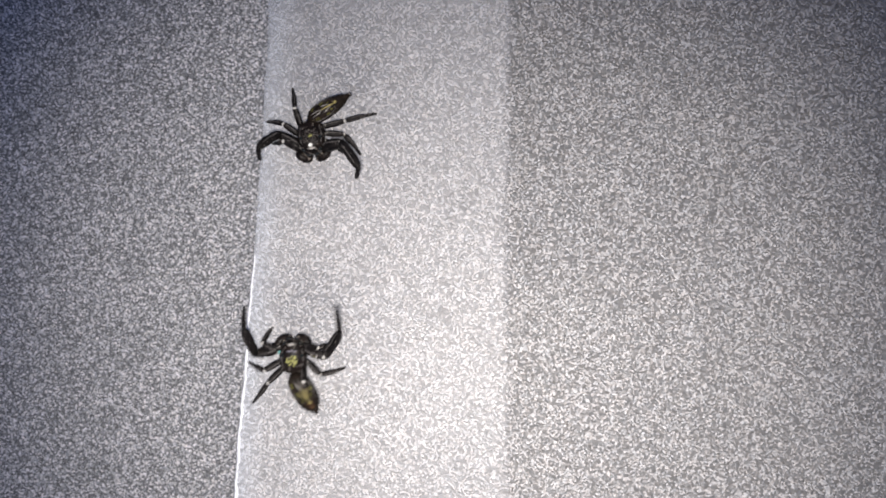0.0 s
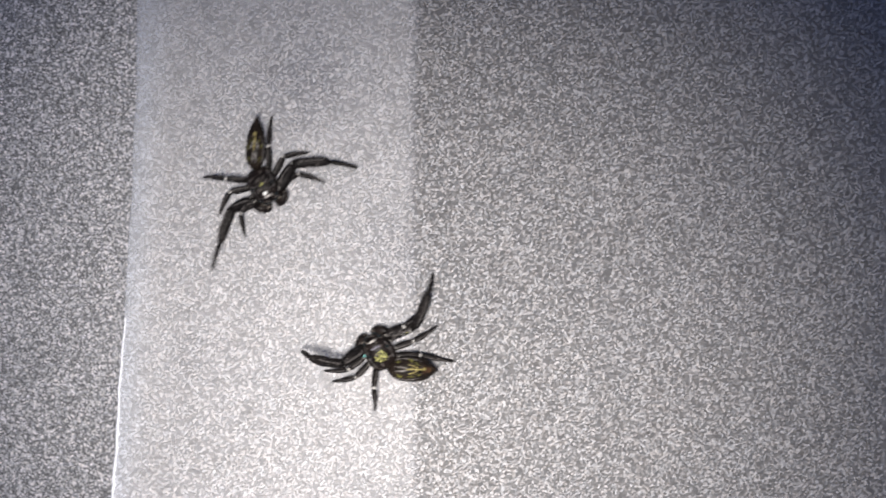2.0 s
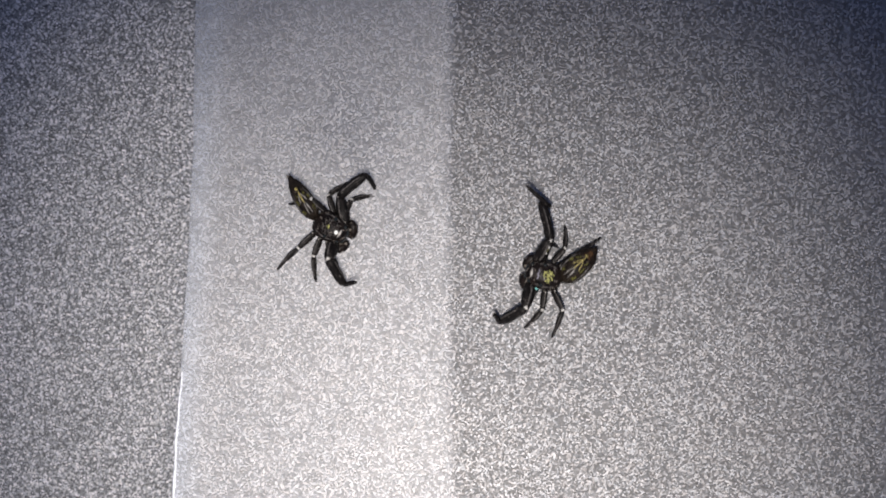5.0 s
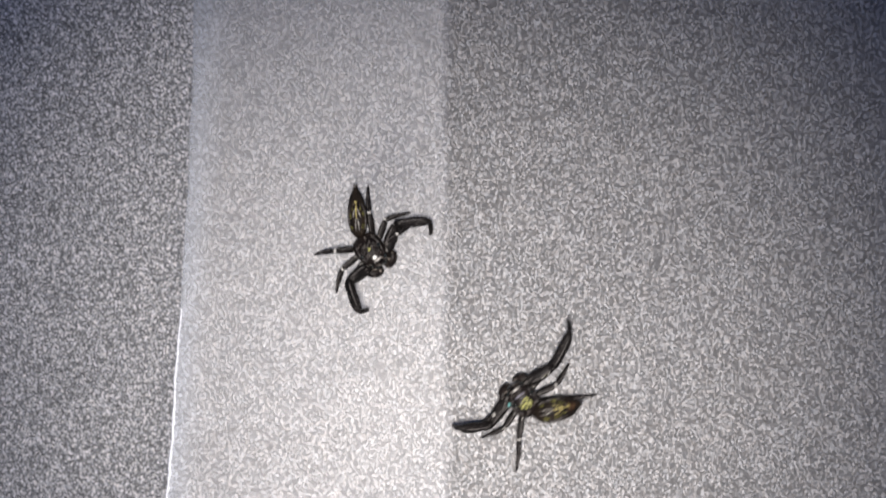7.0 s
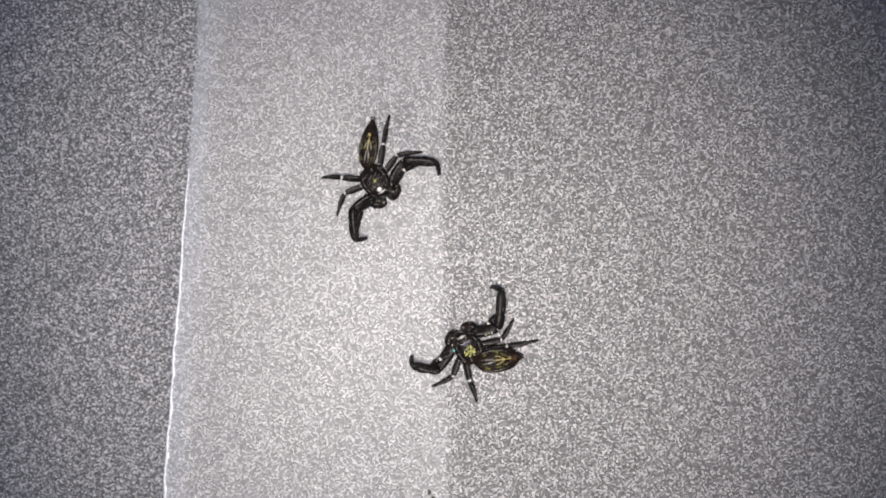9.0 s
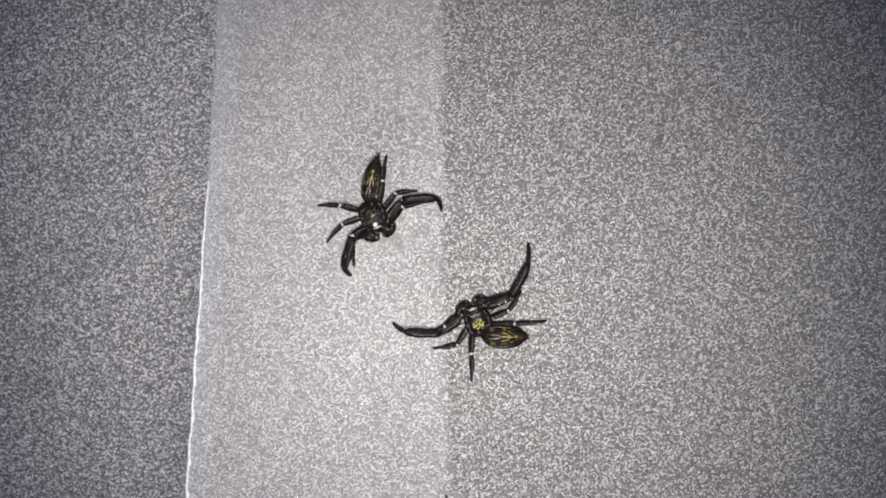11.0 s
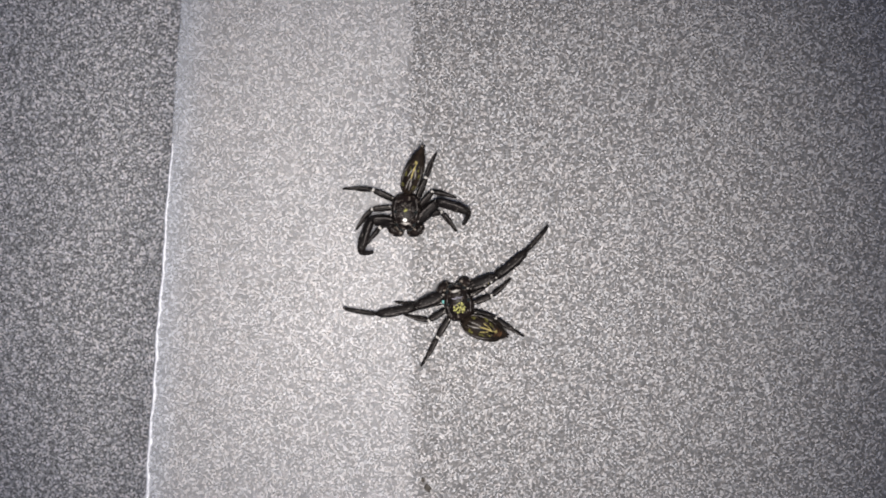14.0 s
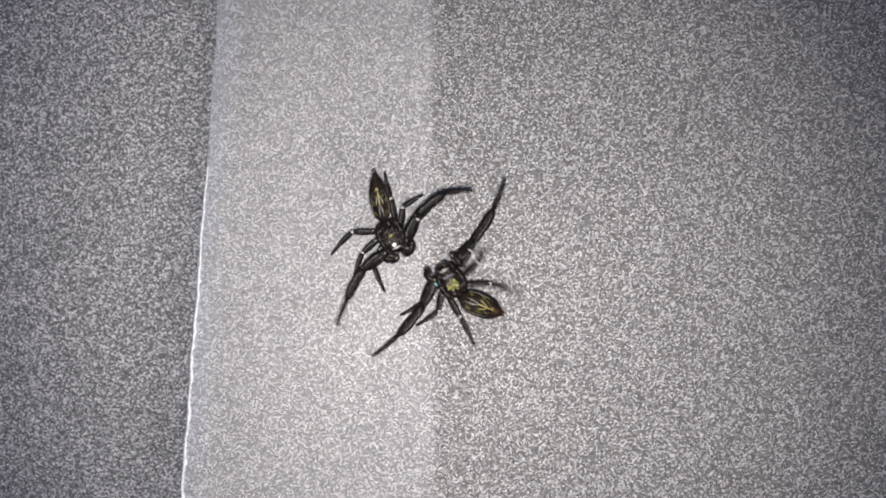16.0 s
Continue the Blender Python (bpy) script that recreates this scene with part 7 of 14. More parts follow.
    walk(SPIDER_A["three_left"][0], [
        (0, mmpose(-0.88, -0.22, 0.85, -7.4, 0.0, 81.3)), (0.2, mmpose(-0.88, -0.22, 0.85, -7.4, 0.0, 81.3)), (0.3, mmpose(-0.88, -0.22, 0.85, -3.0, 0.0, 111.4)),
        (0.5, mmpose(-0.88, -0.22, 0.85, -3.0, 0.0, 111.4)), (1, mmpose(-0.88, -0.22, 0.85, -3.9, 0.0, 104.7)), (1.1, mmpose(-0.88, -0.22, 0.85, -3.9, 0.0, 104.7)),
        (1.2, mmpose(-0.88, -0.22, 0.85, 2.1, 0.0, 119.7)), (1.3, mmpose(-0.88, -0.22, 0.85, 2.1, 0.0, 119.7)), (1.5, mmpose(-0.88, -0.22, 0.85, 2.1, 0.0, 119.7)),
        (1.9, mmpose(-0.88, -0.22, 0.85, 2.1, 0.0, 119.7)), (2, mmpose(-0.88, -0.22, 0.85, -1.0, 0.0, 127.1)), (2.2, mmpose(-0.88, -0.22, 0.85, -3.9, 0.0, 108.5)),
        (2.5, mmpose(-0.88, -0.22, 0.85, -3.9, 0.0, 108.5)), (2.7, mmpose(-0.88, -0.22, 0.85, -3.9, 0.0, 108.5)),
        (2.8, mmpose(-0.88, -0.22, 0.85, -1.3, 0.0, 116.3)), (2.9, mmpose(-0.88, -0.22, 0.85, -1.3, 0.0, 116.3)), (3, mmpose(-0.88, -0.22, 0.85, -1.3, 0.0, 116.3)),
        (3.4, mmpose(-0.88, -0.22, 0.85, -1.3, 0.0, 116.3)), (3.5, mmpose(-0.88, -0.22, 0.85, 0.8, 0.0, 132.2)), (3.7, mmpose(-0.88, -0.22, 0.85, 0.6, 0.0, 140.5)),
        (4, mmpose(-0.88, -0.22, 0.85, 0.6, 0.0, 140.5)), (4.2, mmpose(-0.88, -0.22, 0.85, 0.6, 0.0, 140.5)), (6.3, mmpose(-0.88, -0.22, 0.85, 0.6, 0.0, 140.5)),
        (6.4, mmpose(-0.88, -0.22, 0.85, 3.2, 0.0, 154.5)), (6.5, mmpose(-0.88, -0.22, 0.85, 3.2, 0.0, 154.5)), (6.6, mmpose(-0.88, -0.22, 0.85, 1.7, 0.0, 122.7)),
        (7, mmpose(-0.88, -0.22, 0.85, 1.7, 0.0, 122.7)), (7.4, mmpose(-0.88, -0.22, 0.85, 1.7, 0.0, 122.7)), (7.5, mmpose(-0.88, -0.22, 0.85, 2.5, 0.0, 139.4)),
        (7.6, mmpose(-0.88, -0.22, 0.85, 2.5, 0.0, 139.4)), (7.8, mmpose(-0.88, -0.22, 0.85, -0.3, 0.0, 116.0)), (8, mmpose(-0.88, -0.22, 0.85, -0.3, 0.0, 116.0)),
        (8.5, mmpose(-0.88, -0.22, 0.85, 0.3, 0.0, 110.9)), (8.7, mmpose(-0.88, -0.22, 0.85, 0.3, 0.0, 110.9)),
        (10.8, mmpose(-0.88, -0.22, 0.85, 15.0, 0.0, 121.6)), (10.9, mmpose(-0.88, -0.22, 0.85, 14.8, 0.0, 121.2)),
        (11, mmpose(-0.88, -0.22, 0.85, 13.9, 0.0, 121.5)), (11.5, mmpose(-0.88, -0.22, 0.85, 15.7, 0.0, 118.2)),
        (11.8, mmpose(-0.88, -0.22, 0.85, 15.8, 0.0, 118.2)), (11.9, mmpose(-0.88, -0.22, 0.85, 13.6, 0.0, 118.0)),
        (12, mmpose(-0.88, -0.22, 0.85, 11.7, 0.0, 119.1)), (12.1, mmpose(-0.88, -0.22, 0.85, 11.9, 0.0, 118.1)),
        (12.5, mmpose(-0.88, -0.22, 0.85, 12.3, 0.0, 117.8)), (12.9, mmpose(-0.88, -0.22, 0.85, 12.7, 0.0, 118.0)),
        (13, mmpose(-0.88, -0.22, 0.85, 8.0, 0.0, 89.9)), (13.1, mmpose(-0.88, -0.22, 0.85, 7.9, 0.0, 89.9)), (13.3, mmpose(-0.88, -0.22, 0.85, 11.4, 0.0, 124.6)),
        (13.5, mmpose(-0.88, -0.22, 0.85, 11.6, 0.0, 124.8)), (13.9, mmpose(-0.88, -0.22, 0.85, 11.9, 0.0, 139.9)),
        (14, mmpose(-0.88, -0.22, 0.85, 11.9, 0.0, 139.9)), (14.1, mmpose(-0.88, -0.22, 0.85, 40.7, 0.0, 143.0)),
        (14.2, mmpose(-0.88, -0.22, 0.85, 39.6, 0.0, 142.9)), (14.3, mmpose(-0.88, -0.22, 0.85, 40.5, 0.0, 143.3)),
        (14.4, mmpose(-0.88, -0.22, 0.85, 39.7, 0.0, 142.7)), (14.5, mmpose(-0.88, -0.22, 0.85, 40.3, 0.0, 142.0)),
        (14.6, mmpose(-0.88, -0.22, 0.85, 40.3, 0.0, 142.1)), (14.8, mmpose(-0.88, -0.22, 0.85, 16.8, 0.0, 122.2)),
        (15, mmpose(-0.88, -0.22, 0.85, 16.8, 0.0, 122.2)), (15.2, mmpose(-0.88, -0.22, 0.85, 16.8, 0.0, 122.2)),
        (15.5, mmpose(-0.88, -0.22, 0.85, 17.5, 0.0, 129.1)), (15.6, mmpose(-0.88, -0.22, 0.85, 17.5, 0.0, 129.1)),
        (15.7, mmpose(-0.88, -0.22, 0.85, 18.0, 0.0, 128.7)), (15.8, mmpose(-0.88, -0.22, 0.85, 20.1, 0.0, 147.5)),
        (15.9, mmpose(-0.88, -0.22, 0.85, 20.5, 0.0, 147.7)), (16, mmpose(-0.88, -0.22, 0.85, 19.2, 0.0, 148.3)),])
    walk(SPIDER_A["three_left"][1], [
        (0, mmpose(0, 1.55, 0, -12.5, 0.0, -46.9)), (0.2, mmpose(0, 1.55, 0, -12.5, 0.0, -46.9)), (0.3, mmpose(0, 1.55, 0, -14.4, 0.0, -41.4)),
        (0.5, mmpose(0, 1.55, 0, -14.4, 0.0, -41.4)), (1, mmpose(0, 1.55, 0, -13.6, 0.0, -38.0)), (1.1, mmpose(0, 1.55, 0, -13.6, 0.0, -38.0)),
        (1.2, mmpose(0, 1.55, 0, -35.2, 0.0, -56.1)), (1.3, mmpose(0, 1.55, 0, -35.2, 0.0, -56.1)), (1.5, mmpose(0, 1.55, 0, -35.2, 0.0, -56.1)),
        (1.9, mmpose(0, 1.55, 0, -35.2, 0.0, -56.1)), (2, mmpose(0, 1.55, 0, -25.2, 0.0, -50.9)), (2.2, mmpose(0, 1.55, 0, -17.6, 0.0, -55.9)),
        (2.5, mmpose(0, 1.55, 0, -17.6, 0.0, -55.9)), (2.7, mmpose(0, 1.55, 0, -17.6, 0.0, -55.9)), (2.8, mmpose(0, 1.55, 0, -30.3, 0.0, -39.9)),
        (2.9, mmpose(0, 1.55, 0, -30.3, 0.0, -39.9)), (3, mmpose(0, 1.55, 0, -30.3, 0.0, -39.9)), (3.4, mmpose(0, 1.55, 0, -30.3, 0.0, -39.9)),
        (3.5, mmpose(0, 1.55, 0, -33.4, 0.0, -56.2)), (3.7, mmpose(0, 1.55, 0, -29.8, 0.0, -71.8)), (4, mmpose(0, 1.55, 0, -29.8, 0.0, -71.8)),
        (4.2, mmpose(0, 1.55, 0, -29.8, 0.0, -71.8)), (6.3, mmpose(0, 1.55, 0, -29.8, 0.0, -71.8)), (6.4, mmpose(0, 1.55, 0, -26.4, 0.0, -37.1)),
        (6.5, mmpose(0, 1.55, 0, -26.4, 0.0, -37.1)), (6.6, mmpose(0, 1.55, 0, -25.1, 0.0, -53.8)), (7, mmpose(0, 1.55, 0, -25.1, 0.0, -53.8)),
        (7.4, mmpose(0, 1.55, 0, -25.1, 0.0, -53.8)), (7.5, mmpose(0, 1.55, 0, -25.1, 0.0, -29.6)), (7.6, mmpose(0, 1.55, 0, -25.1, 0.0, -29.6)),
        (7.8, mmpose(0, 1.55, 0, -19.3, 0.0, -49.5)), (8, mmpose(0, 1.55, 0, -19.3, 0.0, -49.5)), (8.5, mmpose(0, 1.55, 0, -19.3, 0.0, -45.0)),
        (8.7, mmpose(0, 1.55, 0, -19.3, 0.0, -45.0)), (10.8, mmpose(0, 1.55, 0, -45.8, 0.0, -55.2)), (10.9, mmpose(0, 1.55, 0, -45.0, 0.0, -54.9)),
        (11, mmpose(0, 1.55, 0, -43.4, 0.0, -53.4)), (11.5, mmpose(0, 1.55, 0, -39.0, 0.0, -62.8)), (11.8, mmpose(0, 1.55, 0, -39.0, 0.0, -62.7)),
        (11.9, mmpose(0, 1.55, 0, -35.4, 0.0, -38.1)), (12, mmpose(0, 1.55, 0, -31.8, 0.0, -37.0)), (12.1, mmpose(0, 1.55, 0, -35.2, 0.0, -34.9)),
        (12.5, mmpose(0, 1.55, 0, -35.9, 0.0, -35.1)), (12.9, mmpose(0, 1.55, 0, -36.7, 0.0, -35.7)), (13, mmpose(0, 1.55, 0, -34.6, 0.0, -13.8)),
        (13.1, mmpose(0, 1.55, 0, -34.6, 0.0, -13.8)), (13.3, mmpose(0, 1.55, 0, -41.3, 0.0, -57.4)), (13.5, mmpose(0, 1.55, 0, -41.6, 0.0, -57.9)),
        (13.9, mmpose(0, 1.55, 0, -34.4, 0.0, -69.8)), (14, mmpose(0, 1.55, 0, -34.4, 0.0, -69.7)), (14.1, mmpose(0, 1.55, 0, -52.4, 0.0, -170.2)),
        (14.2, mmpose(0, 1.55, 0, -54.0, 0.0, -169.5)), (14.3, mmpose(0, 1.55, 0, -52.8, 0.0, -169.7)), (14.4, mmpose(0, 1.55, 0, -53.5, 0.0, -172.2)),
        (14.5, mmpose(0, 1.55, 0, -52.8, 0.0, -172.9)), (14.6, mmpose(0, 1.55, 0, -52.7, 0.0, -172.9)), (14.8, mmpose(0, 1.55, 0, -39.7, 0.0, -58.9)),
        (15, mmpose(0, 1.55, 0, -39.6, 0.0, -58.9)), (15.2, mmpose(0, 1.55, 0, -39.6, 0.0, -58.8)), (15.5, mmpose(0, 1.55, 0, -36.3, 0.0, -68.6)),
        (15.6, mmpose(0, 1.55, 0, -36.3, 0.0, -68.6)), (15.7, mmpose(0, 1.55, 0, -36.7, 0.0, -69.2)), (15.8, mmpose(0, 1.55, 0, -42.0, 0.0, -64.8)),
        (15.9, mmpose(0, 1.55, 0, -42.6, 0.0, -65.7)), (16, mmpose(0, 1.55, 0, -41.5, 0.0, -63.8)),])
    walk(SPIDER_A["four_left"][0], [
        (0, mmpose(-0.72, -0.68, 0.85, -3.8, 0.0, 99.3)), (0.2, mmpose(-0.72, -0.68, 0.85, -3.8, 0.0, 99.3)), (0.3, mmpose(-0.72, -0.68, 0.85, 21.3, 0.0, 134.1)),
        (0.5, mmpose(-0.72, -0.68, 0.85, 21.3, 0.0, 134.1)), (1, mmpose(-0.72, -0.68, 0.85, 28.9, 0.0, 131.3)), (1.1, mmpose(-0.72, -0.68, 0.85, 28.9, 0.0, 131.3)),
        (1.2, mmpose(-0.72, -0.68, 0.85, 31.4, 0.0, 141.0)), (1.3, mmpose(-0.72, -0.68, 0.85, 31.4, 0.0, 141.0)),
        (1.5, mmpose(-0.72, -0.68, 0.85, 31.4, 0.0, 141.0)), (1.9, mmpose(-0.72, -0.68, 0.85, 31.4, 0.0, 141.0)), (2, mmpose(-0.72, -0.68, 0.85, 12.9, 0.0, 152.4)),
        (2.2, mmpose(-0.72, -0.68, 0.85, 16.5, 0.0, 131.5)), (2.5, mmpose(-0.72, -0.68, 0.85, 16.5, 0.0, 131.5)),
        (2.7, mmpose(-0.72, -0.68, 0.85, 16.5, 0.0, 131.5)), (2.8, mmpose(-0.72, -0.68, 0.85, 50.9, 0.0, 160.8)),
        (2.9, mmpose(-0.72, -0.68, 0.85, 50.9, 0.0, 160.8)), (3, mmpose(-0.72, -0.68, 0.85, 50.9, 0.0, 160.8)), (3.4, mmpose(-0.72, -0.68, 0.85, 50.9, 0.0, 160.8)),
        (3.5, mmpose(-0.72, -0.68, 0.85, 24.5, 0.0, 161.5)), (3.7, mmpose(-0.72, -0.68, 0.85, 46.4, 0.0, 175.9)), (4, mmpose(-0.72, -0.68, 0.85, 46.4, 0.0, 175.9)),
        (4.2, mmpose(-0.72, -0.68, 0.85, 46.4, 0.0, 175.9)), (6.3, mmpose(-0.72, -0.68, 0.85, 3.4, 0.0, 160.2)),
        (6.4, mmpose(-0.72, -0.68, 0.85, 28.6, 0.0, 164.5)), (6.5, mmpose(-0.72, -0.68, 0.85, 28.6, 0.0, 164.5)),
        (6.6, mmpose(-0.72, -0.68, 0.85, 22.2, 0.0, 148.2)), (7, mmpose(-0.72, -0.68, 0.85, 22.2, 0.0, 148.2)), (7.4, mmpose(-0.72, -0.68, 0.85, 22.2, 0.0, 148.2)),
        (7.5, mmpose(-0.72, -0.68, 0.85, 32.8, 0.0, 151.7)), (7.6, mmpose(-0.72, -0.68, 0.85, 32.8, 0.0, 151.7)),
        (7.8, mmpose(-0.72, -0.68, 0.85, 7.1, 0.0, 140.4)), (8, mmpose(-0.72, -0.68, 0.85, 7.1, 0.0, 140.4)), (8.5, mmpose(-0.72, -0.68, 0.85, 4.9, 0.0, 136.1)),
        (8.7, mmpose(-0.72, -0.68, 0.85, 4.9, 0.0, 136.1)), (10.8, mmpose(-0.72, -0.68, 0.85, 14.6, 0.0, 151.2)),
        (10.9, mmpose(-0.72, -0.68, 0.85, 14.7, 0.0, 150.4)), (11, mmpose(-0.72, -0.68, 0.85, 14.0, 0.0, 150.0)),
        (11.5, mmpose(-0.72, -0.68, 0.85, 14.6, 0.0, 138.2)), (11.8, mmpose(-0.72, -0.68, 0.85, 14.8, 0.0, 138.0)),
        (11.9, mmpose(-0.72, -0.68, 0.85, 14.4, 0.0, 142.2)), (12, mmpose(-0.72, -0.68, 0.85, 12.4, 0.0, 142.9)),
        (12.1, mmpose(-0.72, -0.68, 0.85, 10.4, 0.0, 139.0)), (12.5, mmpose(-0.72, -0.68, 0.85, 10.8, 0.0, 138.9)),
        (12.9, mmpose(-0.72, -0.68, 0.85, 11.4, 0.0, 139.3)), (13, mmpose(-0.72, -0.68, 0.85, 46.7, 0.0, 156.8)),
        (13.1, mmpose(-0.72, -0.68, 0.85, 46.7, 0.0, 156.9)), (13.3, mmpose(-0.72, -0.68, 0.85, 15.3, 0.0, 152.8)),
        (13.5, mmpose(-0.72, -0.68, 0.85, 15.5, 0.0, 153.1)), (13.9, mmpose(-0.72, -0.68, 0.85, 11.5, 0.0, 159.2)),
        (14, mmpose(-0.72, -0.68, 0.85, 11.4, 0.0, 159.1)), (14.1, mmpose(-0.72, -0.68, 0.85, 14.3, 0.0, 153.1)),
        (14.2, mmpose(-0.72, -0.68, 0.85, 13.1, 0.0, 153.2)), (14.3, mmpose(-0.72, -0.68, 0.85, 13.7, 0.0, 153.1)),
        (14.4, mmpose(-0.72, -0.68, 0.85, 13.4, 0.0, 154.1)), (14.5, mmpose(-0.72, -0.68, 0.85, 14.3, 0.0, 153.5)),
        (14.6, mmpose(-0.72, -0.68, 0.85, 14.4, 0.0, 153.5)), (14.8, mmpose(-0.72, -0.68, 0.85, 14.4, 0.0, 148.8)),
        (15, mmpose(-0.72, -0.68, 0.85, 14.3, 0.0, 148.8)), (15.2, mmpose(-0.72, -0.68, 0.85, 14.2, 0.0, 148.8)),
        (15.5, mmpose(-0.72, -0.68, 0.85, 14.0, 0.0, 149.9)), (15.6, mmpose(-0.72, -0.68, 0.85, 14.0, 0.0, 150.0)),
        (15.7, mmpose(-0.72, -0.68, 0.85, 14.4, 0.0, 149.7)), (15.8, mmpose(-0.72, -0.68, 0.85, 14.5, 0.0, 165.2)),
        (15.9, mmpose(-0.72, -0.68, 0.85, 14.4, 0.0, 165.5)), (16, mmpose(-0.72, -0.68, 0.85, 13.3, 0.0, 166.0)),])
    walk(SPIDER_A["four_left"][1], [
        (0, mmpose(0, 1.85, 0, -11.4, 0.0, 0.0)), (0.2, mmpose(0, 1.85, 0, -11.4, 0.0, 0.0)), (0.3, mmpose(0, 1.85, 0, -57.5, 0.0, 0.0)),
        (0.5, mmpose(0, 1.85, 0, -57.5, 0.0, 0.0)), (1, mmpose(0, 1.85, 0, -71.5, 0.0, 0.0)), (1.1, mmpose(0, 1.85, 0, -71.5, 0.0, 0.0)),
        (1.2, mmpose(0, 1.85, 0, -76.3, 0.0, 0.0)), (1.3, mmpose(0, 1.85, 0, -76.3, 0.0, 0.0)), (1.5, mmpose(0, 1.85, 0, -76.3, 0.0, 0.0)),
        (1.9, mmpose(0, 1.85, 0, -76.3, 0.0, 0.0)), (2, mmpose(0, 1.85, 0, -42.0, 0.0, 0.0)), (2.2, mmpose(0, 1.85, 0, -48.6, 0.0, 0.0)),
        (2.5, mmpose(0, 1.85, 0, -48.6, 0.0, 0.0)), (2.7, mmpose(0, 1.85, 0, -48.6, 0.0, 0.0)), (2.8, mmpose(0, 1.85, 0, -68.2, 0.0, -180.0)),
        (2.9, mmpose(0, 1.85, 0, -68.2, 0.0, -180.0)), (3, mmpose(0, 1.85, 0, -68.2, 0.0, -180.0)), (3.4, mmpose(0, 1.85, 0, -68.2, 0.0, -180.0)),
        (3.5, mmpose(0, 1.85, 0, -63.4, 0.0, 0.0)), (3.7, mmpose(0, 1.85, 0, -76.9, 0.0, -180.0)), (4, mmpose(0, 1.85, 0, -76.9, 0.0, -180.0)),
        (4.2, mmpose(0, 1.85, 0, -76.9, 0.0, -180.0)), (6.3, mmpose(0, 1.85, 0, -24.8, 0.0, 0.0)), (6.4, mmpose(0, 1.85, 0, -71.0, 0.0, 0.0)),
        (6.5, mmpose(0, 1.85, 0, -71.0, 0.0, 0.0)), (6.6, mmpose(0, 1.85, 0, -59.0, 0.0, 0.0)), (7, mmpose(0, 1.85, 0, -59.0, 0.0, 0.0)),
        (7.4, mmpose(0, 1.85, 0, -59.0, 0.0, 0.0)), (7.5, mmpose(0, 1.85, 0, -78.8, 0.0, 0.0)), (7.6, mmpose(0, 1.85, 0, -78.8, 0.0, 0.0)),
        (7.8, mmpose(0, 1.85, 0, -31.3, 0.0, 0.0)), (8, mmpose(0, 1.85, 0, -31.3, 0.0, 0.0)), (8.5, mmpose(0, 1.85, 0, -27.5, 0.0, 0.0)),
        (8.7, mmpose(0, 1.85, 0, -27.5, 0.0, 0.0)), (10.8, mmpose(0, 1.85, 0, -49.0, 0.0, 4.2)), (10.9, mmpose(0, 1.85, 0, -48.9, 0.0, 4.3)),
        (11, mmpose(0, 1.85, 0, -47.7, 0.0, 4.8)), (11.5, mmpose(0, 1.85, 0, -48.4, 0.0, 4.7)), (11.8, mmpose(0, 1.85, 0, -48.6, 0.0, 5.0)),
        (11.9, mmpose(0, 1.85, 0, -45.1, 0.0, 4.3)), (12, mmpose(0, 1.85, 0, -41.5, 0.0, 3.6)), (12.1, mmpose(0, 1.85, 0, -42.1, 0.0, 4.3)),
        (12.5, mmpose(0, 1.85, 0, -43.2, 0.0, 4.2)), (12.9, mmpose(0, 1.85, 0, -44.0, 0.0, 3.7)), (13, mmpose(0, 1.85, 0, -56.4, 0.0, 179.5)),
        (13.1, mmpose(0, 1.85, 0, -56.5, 0.0, 179.5)), (13.3, mmpose(0, 1.85, 0, -52.2, 0.0, -2.0)), (13.5, mmpose(0, 1.85, 0, -52.5, 0.0, -2.4)),
        (13.9, mmpose(0, 1.85, 0, -45.0, 0.0, 0.3)), (14, mmpose(0, 1.85, 0, -44.9, 0.0, 0.4)), (14.1, mmpose(0, 1.85, 0, -48.3, 0.0, 1.7)),
        (14.2, mmpose(0, 1.85, 0, -46.3, 0.0, 2.6)), (14.3, mmpose(0, 1.85, 0, -47.2, 0.0, 1.7)), (14.4, mmpose(0, 1.85, 0, -47.0, 0.0, 2.3)),
        (14.5, mmpose(0, 1.85, 0, -48.3, 0.0, 2.8)), (14.6, mmpose(0, 1.85, 0, -48.5, 0.0, 2.8)), (14.8, mmpose(0, 1.85, 0, -48.1, 0.0, 4.6)),
        (15, mmpose(0, 1.85, 0, -48.0, 0.0, 4.7)), (15.2, mmpose(0, 1.85, 0, -47.8, 0.0, 4.6)), (15.5, mmpose(0, 1.85, 0, -47.5, 0.0, 4.6)),
        (15.6, mmpose(0, 1.85, 0, -47.5, 0.0, 4.5)), (15.7, mmpose(0, 1.85, 0, -48.1, 0.0, 4.4)), (15.8, mmpose(0, 1.85, 0, -48.4, 0.0, 3.2)),
        (15.9, mmpose(0, 1.85, 0, -48.3, 0.0, 2.7)), (16, mmpose(0, 1.85, 0, -46.5, 0.0, 3.0)),])
